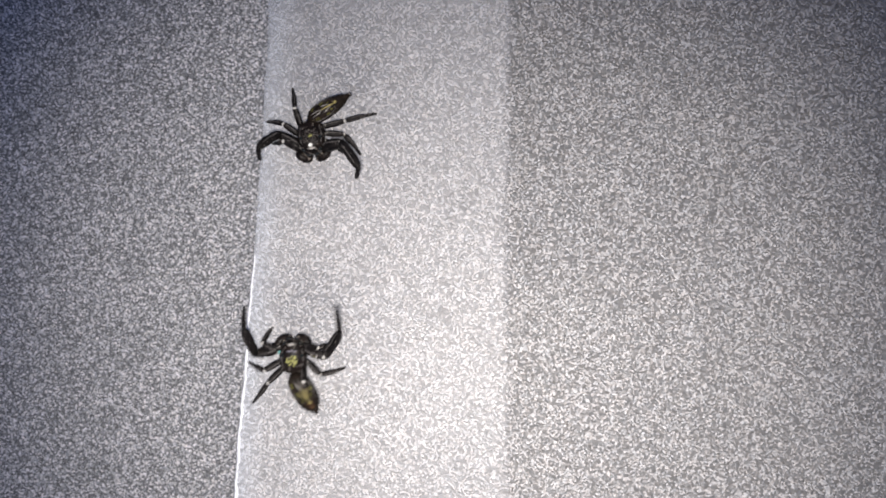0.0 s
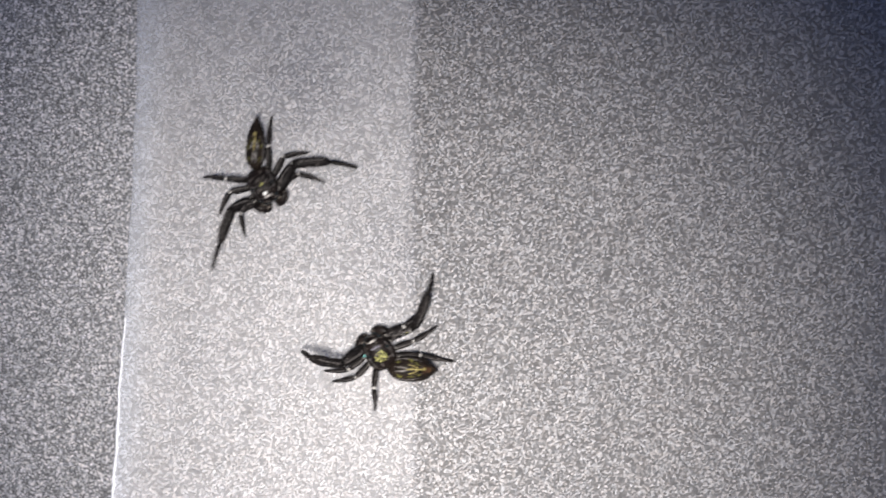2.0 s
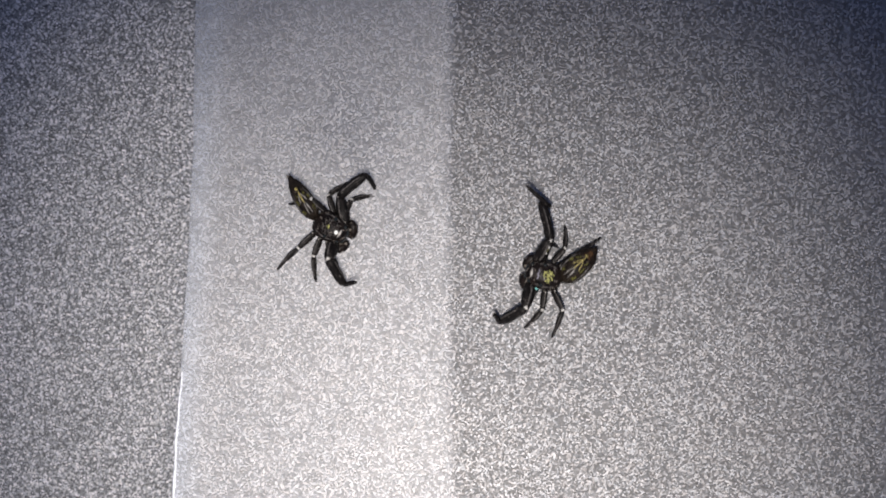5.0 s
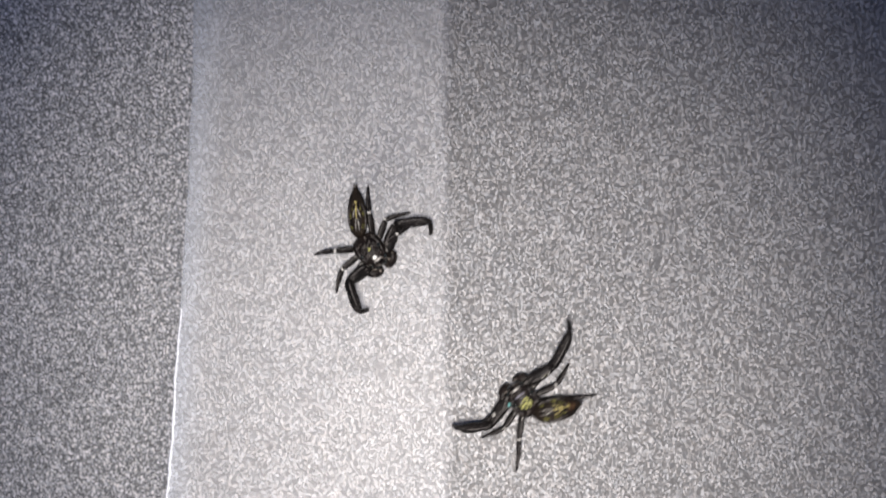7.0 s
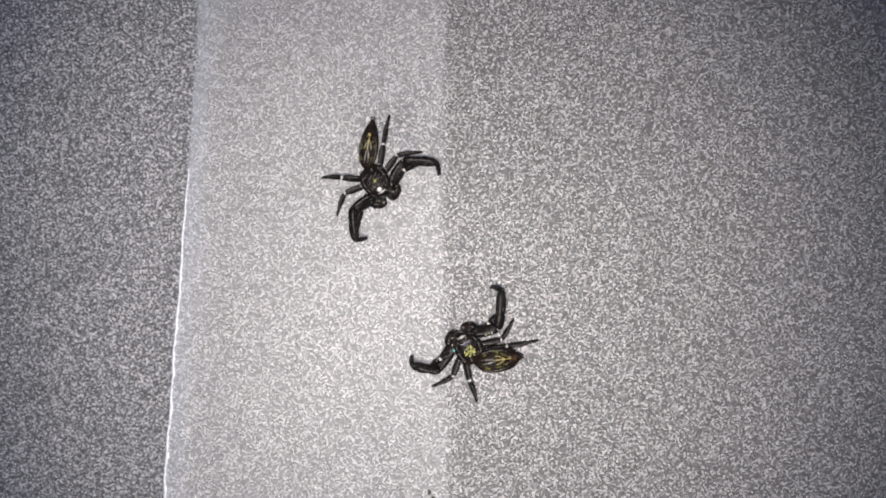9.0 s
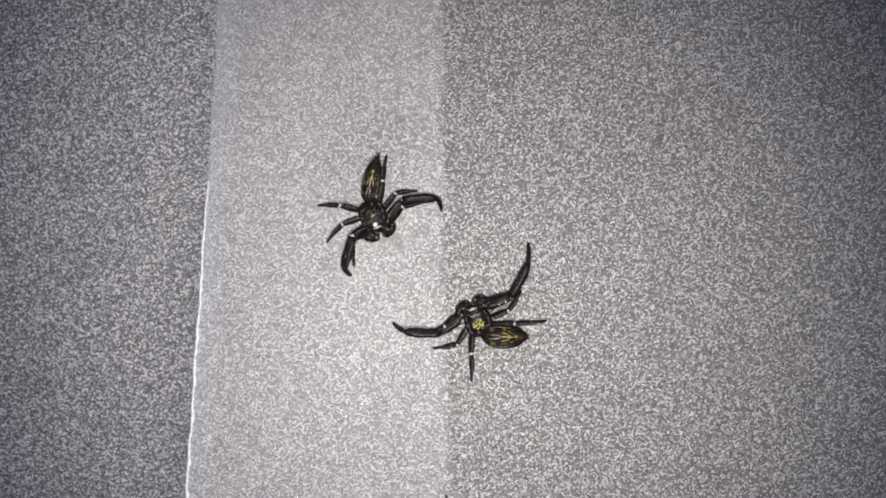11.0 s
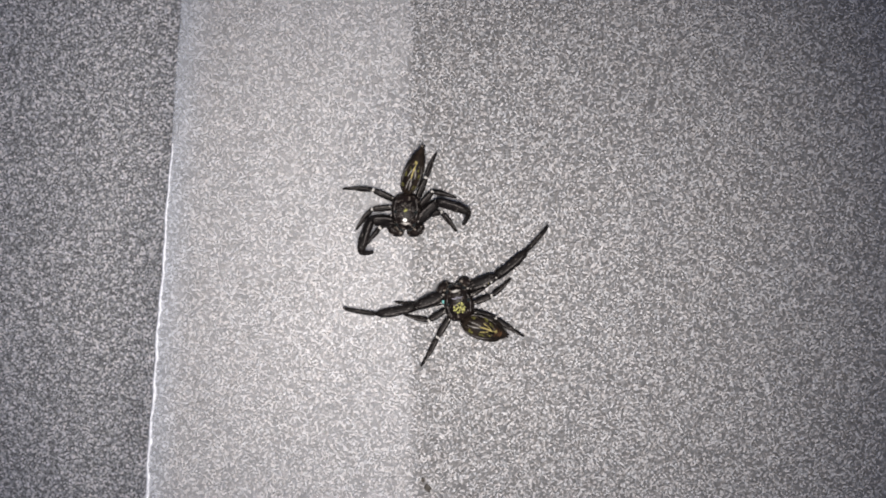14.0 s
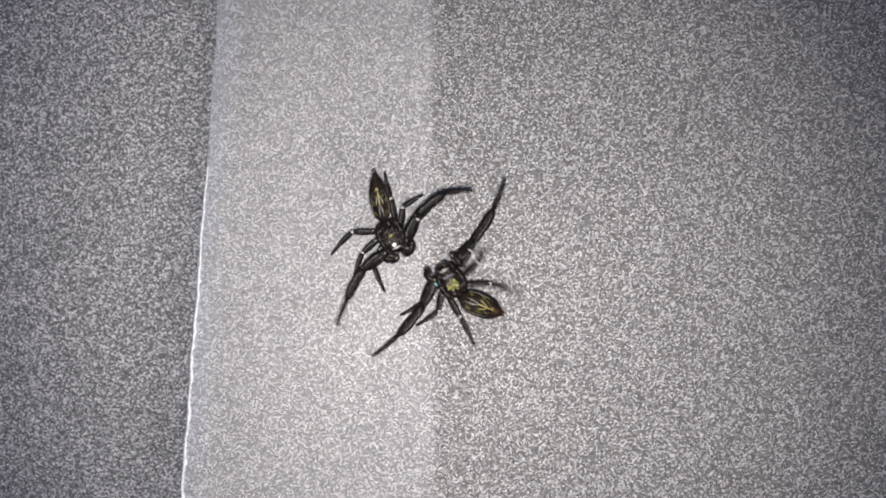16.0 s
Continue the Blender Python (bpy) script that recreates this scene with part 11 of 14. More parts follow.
    walk(SPIDER_B["four_right"][0], [
        (0, mmpose(0.72, -0.68, 0.85, 47.9, 0.0, -171.0)), (0.1, mmpose(0.72, -0.68, 0.85, 47.9, 0.0, -171.0)), (0.2, mmpose(0.72, -0.68, 0.85, 34.0, 0.0, -124.6)),
        (0.3, mmpose(0.72, -0.68, 0.85, 34.0, 0.0, -124.6)), (0.5, mmpose(0.72, -0.68, 0.85, 34.0, 0.0, -124.6)),
        (0.6, mmpose(0.72, -0.68, 0.85, 34.0, 0.0, -124.6)), (0.7, mmpose(0.72, -0.68, 0.85, 34.0, 0.0, -124.6)),
        (0.8, mmpose(0.72, -0.68, 0.85, 2.1, 0.0, -122.3)), (0.9, mmpose(0.72, -0.68, 0.85, 2.1, 0.0, -122.3)), (1, mmpose(0.72, -0.68, 0.85, 2.1, 0.0, -122.3)),
        (1.1, mmpose(0.72, -0.68, 0.85, 0.5, 0.0, -130.4)), (1.2, mmpose(0.72, -0.68, 0.85, 0.5, 0.0, -130.4)), (1.5, mmpose(0.72, -0.68, 0.85, 0.5, 0.0, -130.4)),
        (1.8, mmpose(0.72, -0.68, 0.85, 0.5, 0.0, -130.4)), (1.9, mmpose(0.72, -0.68, 0.85, -3.8, 0.0, -120.4)), (2, mmpose(0.72, -0.68, 0.85, -3.8, 0.0, -120.4)),
        (2.1, mmpose(0.72, -0.68, 0.85, -2.5, 0.0, -140.6)), (2.4, mmpose(0.72, -0.68, 0.85, -2.5, 0.0, -140.6)),
        (2.5, mmpose(0.72, -0.68, 0.85, -2.5, 0.0, -140.6)), (2.6, mmpose(0.72, -0.68, 0.85, 6.1, 0.0, -147.7)), (2.7, mmpose(0.72, -0.68, 0.85, 6.1, 0.0, -147.7)),
        (2.8, mmpose(0.72, -0.68, 0.85, 6.1, 0.0, -147.7)), (3, mmpose(0.72, -0.68, 0.85, 6.1, 0.0, -147.7)), (3.1, mmpose(0.72, -0.68, 0.85, 6.1, 0.0, -147.7)),
        (3.2, mmpose(0.72, -0.68, 0.85, -0.1, 0.0, -133.6)), (3.3, mmpose(0.72, -0.68, 0.85, -0.1, 0.0, -133.6)),
        (3.4, mmpose(0.72, -0.68, 0.85, -0.1, 0.0, -133.6)), (3.5, mmpose(0.72, -0.68, 0.85, -0.1, 0.0, -133.6)),
        (3.9, mmpose(0.72, -0.68, 0.85, -0.1, 0.0, -133.6)), (4, mmpose(0.72, -0.68, 0.85, 41.9, 0.0, -128.5)), (4.1, mmpose(0.72, -0.68, 0.85, 41.9, 0.0, -128.5)),
        (4.2, mmpose(0.72, -0.68, 0.85, -0.1, 0.0, -133.6)), (6.3, mmpose(0.72, -0.68, 0.85, 6.6, 0.0, -129.2)), (6.5, mmpose(0.72, -0.68, 0.85, 6.6, 0.0, -129.2)),
        (6.6, mmpose(0.72, -0.68, 0.85, 6.6, 0.0, -129.2)), (6.8, mmpose(0.72, -0.68, 0.85, -3.4, 0.0, -121.0)), (7, mmpose(0.72, -0.68, 0.85, -3.4, 0.0, -121.0)),
        (7.1, mmpose(0.72, -0.68, 0.85, -0.4, 0.0, -120.3)), (7.5, mmpose(0.72, -0.68, 0.85, -0.4, 0.0, -120.3)),
        (7.9, mmpose(0.72, -0.68, 0.85, -0.4, 0.0, -120.3)), (8, mmpose(0.72, -0.68, 0.85, 10.5, 0.0, -118.7)), (8.1, mmpose(0.72, -0.68, 0.85, -3.4, 0.0, -108.7)),
        (8.2, mmpose(0.72, -0.68, 0.85, -3.4, 0.0, -108.7)), (8.3, mmpose(0.72, -0.68, 0.85, -3.4, 0.0, -108.7)),
        (8.5, mmpose(0.72, -0.68, 0.85, -3.4, 0.0, -108.7)), (8.7, mmpose(0.72, -0.68, 0.85, -3.4, 0.0, -108.7)),
        (10.8, mmpose(0.72, -0.68, 0.85, -3.1, 0.0, -107.5)), (11, mmpose(0.72, -0.68, 0.85, -3.0, 0.0, -107.4)),
        (11.2, mmpose(0.72, -0.68, 0.85, -3.0, 0.0, -107.4)), (11.3, mmpose(0.72, -0.68, 0.85, -3.1, 0.0, -107.6)),
        (11.4, mmpose(0.72, -0.68, 0.85, 21.7, 0.0, -97.3)), (11.5, mmpose(0.72, -0.68, 0.85, 21.6, 0.0, -97.1)),
        (11.6, mmpose(0.72, -0.68, 0.85, -4.5, 0.0, -113.2)), (12, mmpose(0.72, -0.68, 0.85, -4.6, 0.0, -113.1)),
        (12.2, mmpose(0.72, -0.68, 0.85, -4.6, 0.0, -113.2)), (12.3, mmpose(0.72, -0.68, 0.85, 5.4, 0.0, -122.4)),
        (12.4, mmpose(0.72, -0.68, 0.85, 4.9, 0.0, -121.9)), (12.5, mmpose(0.72, -0.68, 0.85, 5.4, 0.0, -123.6)), (13, mmpose(0.72, -0.68, 0.85, 5.4, 0.0, -127.5)),
        (13.4, mmpose(0.72, -0.68, 0.85, 5.6, 0.0, -127.7)), (13.5, mmpose(0.72, -0.68, 0.85, 20.9, 0.0, -113.4)),
        (13.6, mmpose(0.72, -0.68, 0.85, -3.7, 0.0, -120.8)), (14, mmpose(0.72, -0.68, 0.85, -3.9, 0.0, -120.7)),
        (14.3, mmpose(0.72, -0.68, 0.85, -3.9, 0.0, -120.6)), (14.4, mmpose(0.72, -0.68, 0.85, -3.6, 0.0, -132.4)),
        (14.5, mmpose(0.72, -0.68, 0.85, -4.3, 0.0, -132.0)), (14.6, mmpose(0.72, -0.68, 0.85, 13.6, 0.0, -135.7)),
        (15, mmpose(0.72, -0.68, 0.85, 13.7, 0.0, -135.7)), (15.2, mmpose(0.72, -0.68, 0.85, 13.6, 0.0, -135.8)),
        (15.3, mmpose(0.72, -0.68, 0.85, 55.8, 0.0, -156.7)), (15.4, mmpose(0.72, -0.68, 0.85, 54.9, 0.0, -156.2)),
        (15.5, mmpose(0.72, -0.68, 0.85, 54.9, 0.0, -156.2)), (15.9, mmpose(0.72, -0.68, 0.85, 54.9, 0.0, -156.3)),
        (16, mmpose(0.72, -0.68, 0.85, -0.6, 0.0, -119.7)),])
    walk(SPIDER_B["four_right"][1], [
        (0, mmpose(0, 1.85, 0, -74.0, 0.0, -180.0)), (0.1, mmpose(0, 1.85, 0, -74.0, 0.0, -180.0)), (0.2, mmpose(0, 1.85, 0, -81.2, 0.0, 0.0)),
        (0.3, mmpose(0, 1.85, 0, -81.2, 0.0, 0.0)), (0.5, mmpose(0, 1.85, 0, -81.2, 0.0, 0.0)), (0.6, mmpose(0, 1.85, 0, -81.2, 0.0, 0.0)),
        (0.7, mmpose(0, 1.85, 0, -81.2, 0.0, 0.0)), (0.8, mmpose(0, 1.85, 0, -22.5, 0.0, 0.0)), (0.9, mmpose(0, 1.85, 0, -22.5, 0.0, 0.0)),
        (1, mmpose(0, 1.85, 0, -22.5, 0.0, 0.0)), (1.1, mmpose(0, 1.85, 0, -19.6, 0.0, 0.0)), (1.2, mmpose(0, 1.85, 0, -19.6, 0.0, 0.0)),
        (1.5, mmpose(0, 1.85, 0, -19.6, 0.0, 0.0)), (1.8, mmpose(0, 1.85, 0, -19.6, 0.0, 0.0)), (1.9, mmpose(0, 1.85, 0, -11.7, 0.0, -12.0)),
        (2, mmpose(0, 1.85, 0, -11.7, 0.0, -12.0)), (2.1, mmpose(0, 1.85, 0, -12.4, 0.0, -2.8)), (2.4, mmpose(0, 1.85, 0, -12.4, 0.0, -2.8)),
        (2.5, mmpose(0, 1.85, 0, -12.4, 0.0, -2.8)), (2.6, mmpose(0, 1.85, 0, -29.5, 0.0, 0.0)), (2.7, mmpose(0, 1.85, 0, -29.5, 0.0, 0.0)),
        (2.8, mmpose(0, 1.85, 0, -29.5, 0.0, 0.0)), (3, mmpose(0, 1.85, 0, -29.5, 0.0, 0.0)), (3.1, mmpose(0, 1.85, 0, -29.5, 0.0, 0.0)),
        (3.2, mmpose(0, 1.85, 0, -21.2, 0.0, 3.8)), (3.3, mmpose(0, 1.85, 0, -21.2, 0.0, 3.8)), (3.4, mmpose(0, 1.85, 0, -21.2, 0.0, 3.8)),
        (3.5, mmpose(0, 1.85, 0, -21.2, 0.0, 3.8)), (3.9, mmpose(0, 1.85, 0, -21.2, 0.0, 3.8)), (4, mmpose(0, 1.85, 0, -83.5, 0.0, -180.0)),
        (4.1, mmpose(0, 1.85, 0, -83.5, 0.0, -180.0)), (4.2, mmpose(0, 1.85, 0, -21.2, 0.0, 3.8)), (6.3, mmpose(0, 1.85, 0, -30.4, 0.0, 0.0)),
        (6.5, mmpose(0, 1.85, 0, -30.4, 0.0, 0.0)), (6.6, mmpose(0, 1.85, 0, -30.4, 0.0, 0.0)), (6.8, mmpose(0, 1.85, 0, -11.2, 0.0, 0.0)),
        (7, mmpose(0, 1.85, 0, -11.2, 0.0, 0.0)), (7.1, mmpose(0, 1.85, 0, -18.0, 0.0, 0.0)), (7.5, mmpose(0, 1.85, 0, -18.0, 0.0, 0.0)),
        (7.9, mmpose(0, 1.85, 0, -18.0, 0.0, 0.0)), (8, mmpose(0, 1.85, 0, -47.5, 0.0, 23.1)), (8.1, mmpose(0, 1.85, 0, -11.1, 0.0, 0.0)),
        (8.2, mmpose(0, 1.85, 0, -11.1, 0.0, 0.0)), (8.3, mmpose(0, 1.85, 0, -11.1, 0.0, 0.0)), (8.5, mmpose(0, 1.85, 0, -11.1, 0.0, 0.0)),
        (8.7, mmpose(0, 1.85, 0, -11.1, 0.0, 0.0)), (10.8, mmpose(0, 1.85, 0, -9.1, 0.0, 0.0)), (11, mmpose(0, 1.85, 0, -9.4, 0.0, -0.0)),
        (11.2, mmpose(0, 1.85, 0, -9.3, 0.0, -0.0)), (11.3, mmpose(0, 1.85, 0, -8.9, 0.0, 0.0)), (11.4, mmpose(0, 1.85, 0, -47.1, 0.0, -21.2)),
        (11.5, mmpose(0, 1.85, 0, -47.0, 0.0, -20.7)), (11.6, mmpose(0, 1.85, 0, -7.5, 0.0, 0.2)), (12, mmpose(0, 1.85, 0, -7.3, 0.0, 0.2)),
        (12.2, mmpose(0, 1.85, 0, -7.1, 0.0, 0.2)), (12.3, mmpose(0, 1.85, 0, -25.3, 0.0, -6.4)), (12.4, mmpose(0, 1.85, 0, -24.1, 0.0, -6.6)),
        (12.5, mmpose(0, 1.85, 0, -25.2, 0.0, -6.4)), (13, mmpose(0, 1.85, 0, -25.0, 0.0, -6.2)), (13.4, mmpose(0, 1.85, 0, -25.4, 0.0, -6.1)),
        (13.5, mmpose(0, 1.85, 0, -54.1, 0.0, -18.0)), (13.6, mmpose(0, 1.85, 0, -7.2, 0.0, -15.1)), (14, mmpose(0, 1.85, 0, -6.9, 0.0, -15.0)),
        (14.3, mmpose(0, 1.85, 0, -7.0, 0.0, -15.1)), (14.4, mmpose(0, 1.85, 0, -6.6, 0.0, -0.9)), (14.5, mmpose(0, 1.85, 0, -5.7, 0.0, -0.8)),
        (14.6, mmpose(0, 1.85, 0, -39.2, 0.0, -10.4)), (15, mmpose(0, 1.85, 0, -39.3, 0.0, -10.4)), (15.2, mmpose(0, 1.85, 0, -39.2, 0.0, -10.4)),
        (15.3, mmpose(0, 1.85, 0, -68.4, 0.0, -144.5)), (15.4, mmpose(0, 1.85, 0, -67.4, 0.0, -141.2)), (15.5, mmpose(0, 1.85, 0, -67.5, 0.0, -141.2)),
        (15.9, mmpose(0, 1.85, 0, -67.5, 0.0, -141.3)), (16, mmpose(0, 1.85, 0, -11.8, 0.0, -14.9)),])
    walk(SPIDER_B["one_left"][0], [
        (0, mmpose(-0.72, 0.85, 0.95, -14.6, 0.0, 104.9)), (0.1, mmpose(-0.72, 0.85, 0.95, -4.1, 0.0, 91.5)), (0.2, mmpose(-0.72, 0.85, 0.95, 44.4, 0.0, 114.0)),
        (0.3, mmpose(-0.72, 0.85, 0.95, 42.2, 0.0, 121.0)), (0.5, mmpose(-0.72, 0.85, 0.95, 42.2, 0.0, 121.0)), (0.6, mmpose(-0.72, 0.85, 0.95, 42.2, 0.0, 121.0)),
        (0.7, mmpose(-0.72, 0.85, 0.95, 61.3, 0.0, 146.6)), (0.8, mmpose(-0.72, 0.85, 0.95, 40.0, 0.0, 104.2)), (0.9, mmpose(-0.72, 0.85, 0.95, 34.2, 0.0, 96.4)),
        (1, mmpose(-0.72, 0.85, 0.95, 25.4, 0.0, 105.0)), (1.1, mmpose(-0.72, 0.85, 0.95, 40.7, 0.0, 113.2)), (1.2, mmpose(-0.72, 0.85, 0.95, 26.3, 0.0, 111.3)),
        (1.5, mmpose(-0.72, 0.85, 0.95, 26.3, 0.0, 111.3)), (1.8, mmpose(-0.72, 0.85, 0.95, 26.3, 0.0, 111.3)), (1.9, mmpose(-0.72, 0.85, 0.95, 5.8, 0.0, 106.4)),
        (2, mmpose(-0.72, 0.85, 0.95, 37.7, 0.0, 96.1)), (2.1, mmpose(-0.72, 0.85, 0.95, 38.3, 0.0, 96.3)), (2.4, mmpose(-0.72, 0.85, 0.95, 38.3, 0.0, 96.3)),
        (2.5, mmpose(-0.72, 0.85, 0.95, 38.3, 0.0, 96.3)), (2.6, mmpose(-0.72, 0.85, 0.95, 18.1, 0.0, 107.3)), (2.7, mmpose(-0.72, 0.85, 0.95, 32.5, 0.0, 106.1)),
        (2.8, mmpose(-0.72, 0.85, 0.95, 28.3, 0.0, 112.0)), (3, mmpose(-0.72, 0.85, 0.95, 28.3, 0.0, 112.0)), (3.1, mmpose(-0.72, 0.85, 0.95, -16.2, 0.0, 102.3)),
        (3.2, mmpose(-0.72, 0.85, 0.95, 24.0, 0.0, 89.1)), (3.3, mmpose(-0.72, 0.85, 0.95, 32.0, 0.0, 84.3)), (3.4, mmpose(-0.72, 0.85, 0.95, 33.5, 0.0, 111.9)),
        (3.5, mmpose(-0.72, 0.85, 0.95, 33.5, 0.0, 111.9)), (3.9, mmpose(-0.72, 0.85, 0.95, 33.5, 0.0, 111.9)), (4, mmpose(-0.72, 0.85, 0.95, 31.4, 0.0, 93.2)),
        (4.1, mmpose(-0.72, 0.85, 0.95, 43.3, 0.0, 70.0)), (4.2, mmpose(-0.72, 0.85, 0.95, 40.8, 0.0, 91.8)), (6.3, mmpose(-0.72, 0.85, 0.95, 33.8, 0.0, 92.1)),
        (6.5, mmpose(-0.72, 0.85, 0.95, 33.8, 0.0, 92.1)), (6.6, mmpose(-0.72, 0.85, 0.95, 33.8, 0.0, 92.1)), (6.8, mmpose(-0.72, 0.85, 0.95, 1.4, 0.0, 121.0)),
        (7, mmpose(-0.72, 0.85, 0.95, 2.8, 0.0, 109.5)), (7.1, mmpose(-0.72, 0.85, 0.95, 38.1, 0.0, 106.9)), (7.5, mmpose(-0.72, 0.85, 0.95, 38.1, 0.0, 106.9)),
        (7.9, mmpose(-0.72, 0.85, 0.95, 38.1, 0.0, 106.9)), (8, mmpose(-0.72, 0.85, 0.95, 39.6, 0.0, 112.0)), (8.1, mmpose(-0.72, 0.85, 0.95, 2.9, 0.0, 112.2)),
        (8.2, mmpose(-0.72, 0.85, 0.95, -5.1, 0.0, 116.8)), (8.3, mmpose(-0.72, 0.85, 0.95, 3.6, 0.0, 120.4)), (8.5, mmpose(-0.72, 0.85, 0.95, 3.6, 0.0, 120.4)),
        (8.7, mmpose(-0.72, 0.85, 0.95, 3.6, 0.0, 120.4)), (10.8, mmpose(-0.72, 0.85, 0.95, -2.0, 0.0, 107.2)), (11, mmpose(-0.72, 0.85, 0.95, -2.1, 0.0, 107.3)),
        (11.2, mmpose(-0.72, 0.85, 0.95, -2.0, 0.0, 107.2)), (11.3, mmpose(-0.72, 0.85, 0.95, -7.6, 0.0, 121.3)),
        (11.4, mmpose(-0.72, 0.85, 0.95, -5.0, 0.0, 113.3)), (11.5, mmpose(-0.72, 0.85, 0.95, 2.6, 0.0, 94.6)), (11.6, mmpose(-0.72, 0.85, 0.95, 36.5, 0.0, 100.0)),
        (12, mmpose(-0.72, 0.85, 0.95, 36.4, 0.0, 99.9)), (12.2, mmpose(-0.72, 0.85, 0.95, 36.3, 0.0, 99.7)), (12.3, mmpose(-0.72, 0.85, 0.95, 31.3, 0.0, 110.9)),
        (12.4, mmpose(-0.72, 0.85, 0.95, -2.3, 0.0, 103.3)), (12.5, mmpose(-0.72, 0.85, 0.95, -2.2, 0.0, 96.9)), (13, mmpose(-0.72, 0.85, 0.95, -2.5, 0.0, 99.2)),
        (13.4, mmpose(-0.72, 0.85, 0.95, -2.7, 0.0, 99.3)), (13.5, mmpose(-0.72, 0.85, 0.95, -4.3, 0.0, 106.0)), (13.6, mmpose(-0.72, 0.85, 0.95, 6.0, 0.0, 99.4)),
        (14, mmpose(-0.72, 0.85, 0.95, 5.5, 0.0, 99.3)), (14.3, mmpose(-0.72, 0.85, 0.95, 5.5, 0.0, 99.3)), (14.4, mmpose(-0.72, 0.85, 0.95, 9.2, 0.0, 119.6)),
        (14.5, mmpose(-0.72, 0.85, 0.95, 26.3, 0.0, 104.0)), (14.6, mmpose(-0.72, 0.85, 0.95, -5.5, 0.0, 116.4)), (15, mmpose(-0.72, 0.85, 0.95, -5.3, 0.0, 116.5)),
        (15.2, mmpose(-0.72, 0.85, 0.95, -5.5, 0.0, 116.4)), (15.3, mmpose(-0.72, 0.85, 0.95, 3.5, 0.0, 110.6)),
        (15.4, mmpose(-0.72, 0.85, 0.95, -7.4, 0.0, 109.0)), (15.5, mmpose(-0.72, 0.85, 0.95, -7.4, 0.0, 108.9)),
        (15.9, mmpose(-0.72, 0.85, 0.95, -7.4, 0.0, 109.1)), (16, mmpose(-0.72, 0.85, 0.95, -9.2, 0.0, 124.0)),])
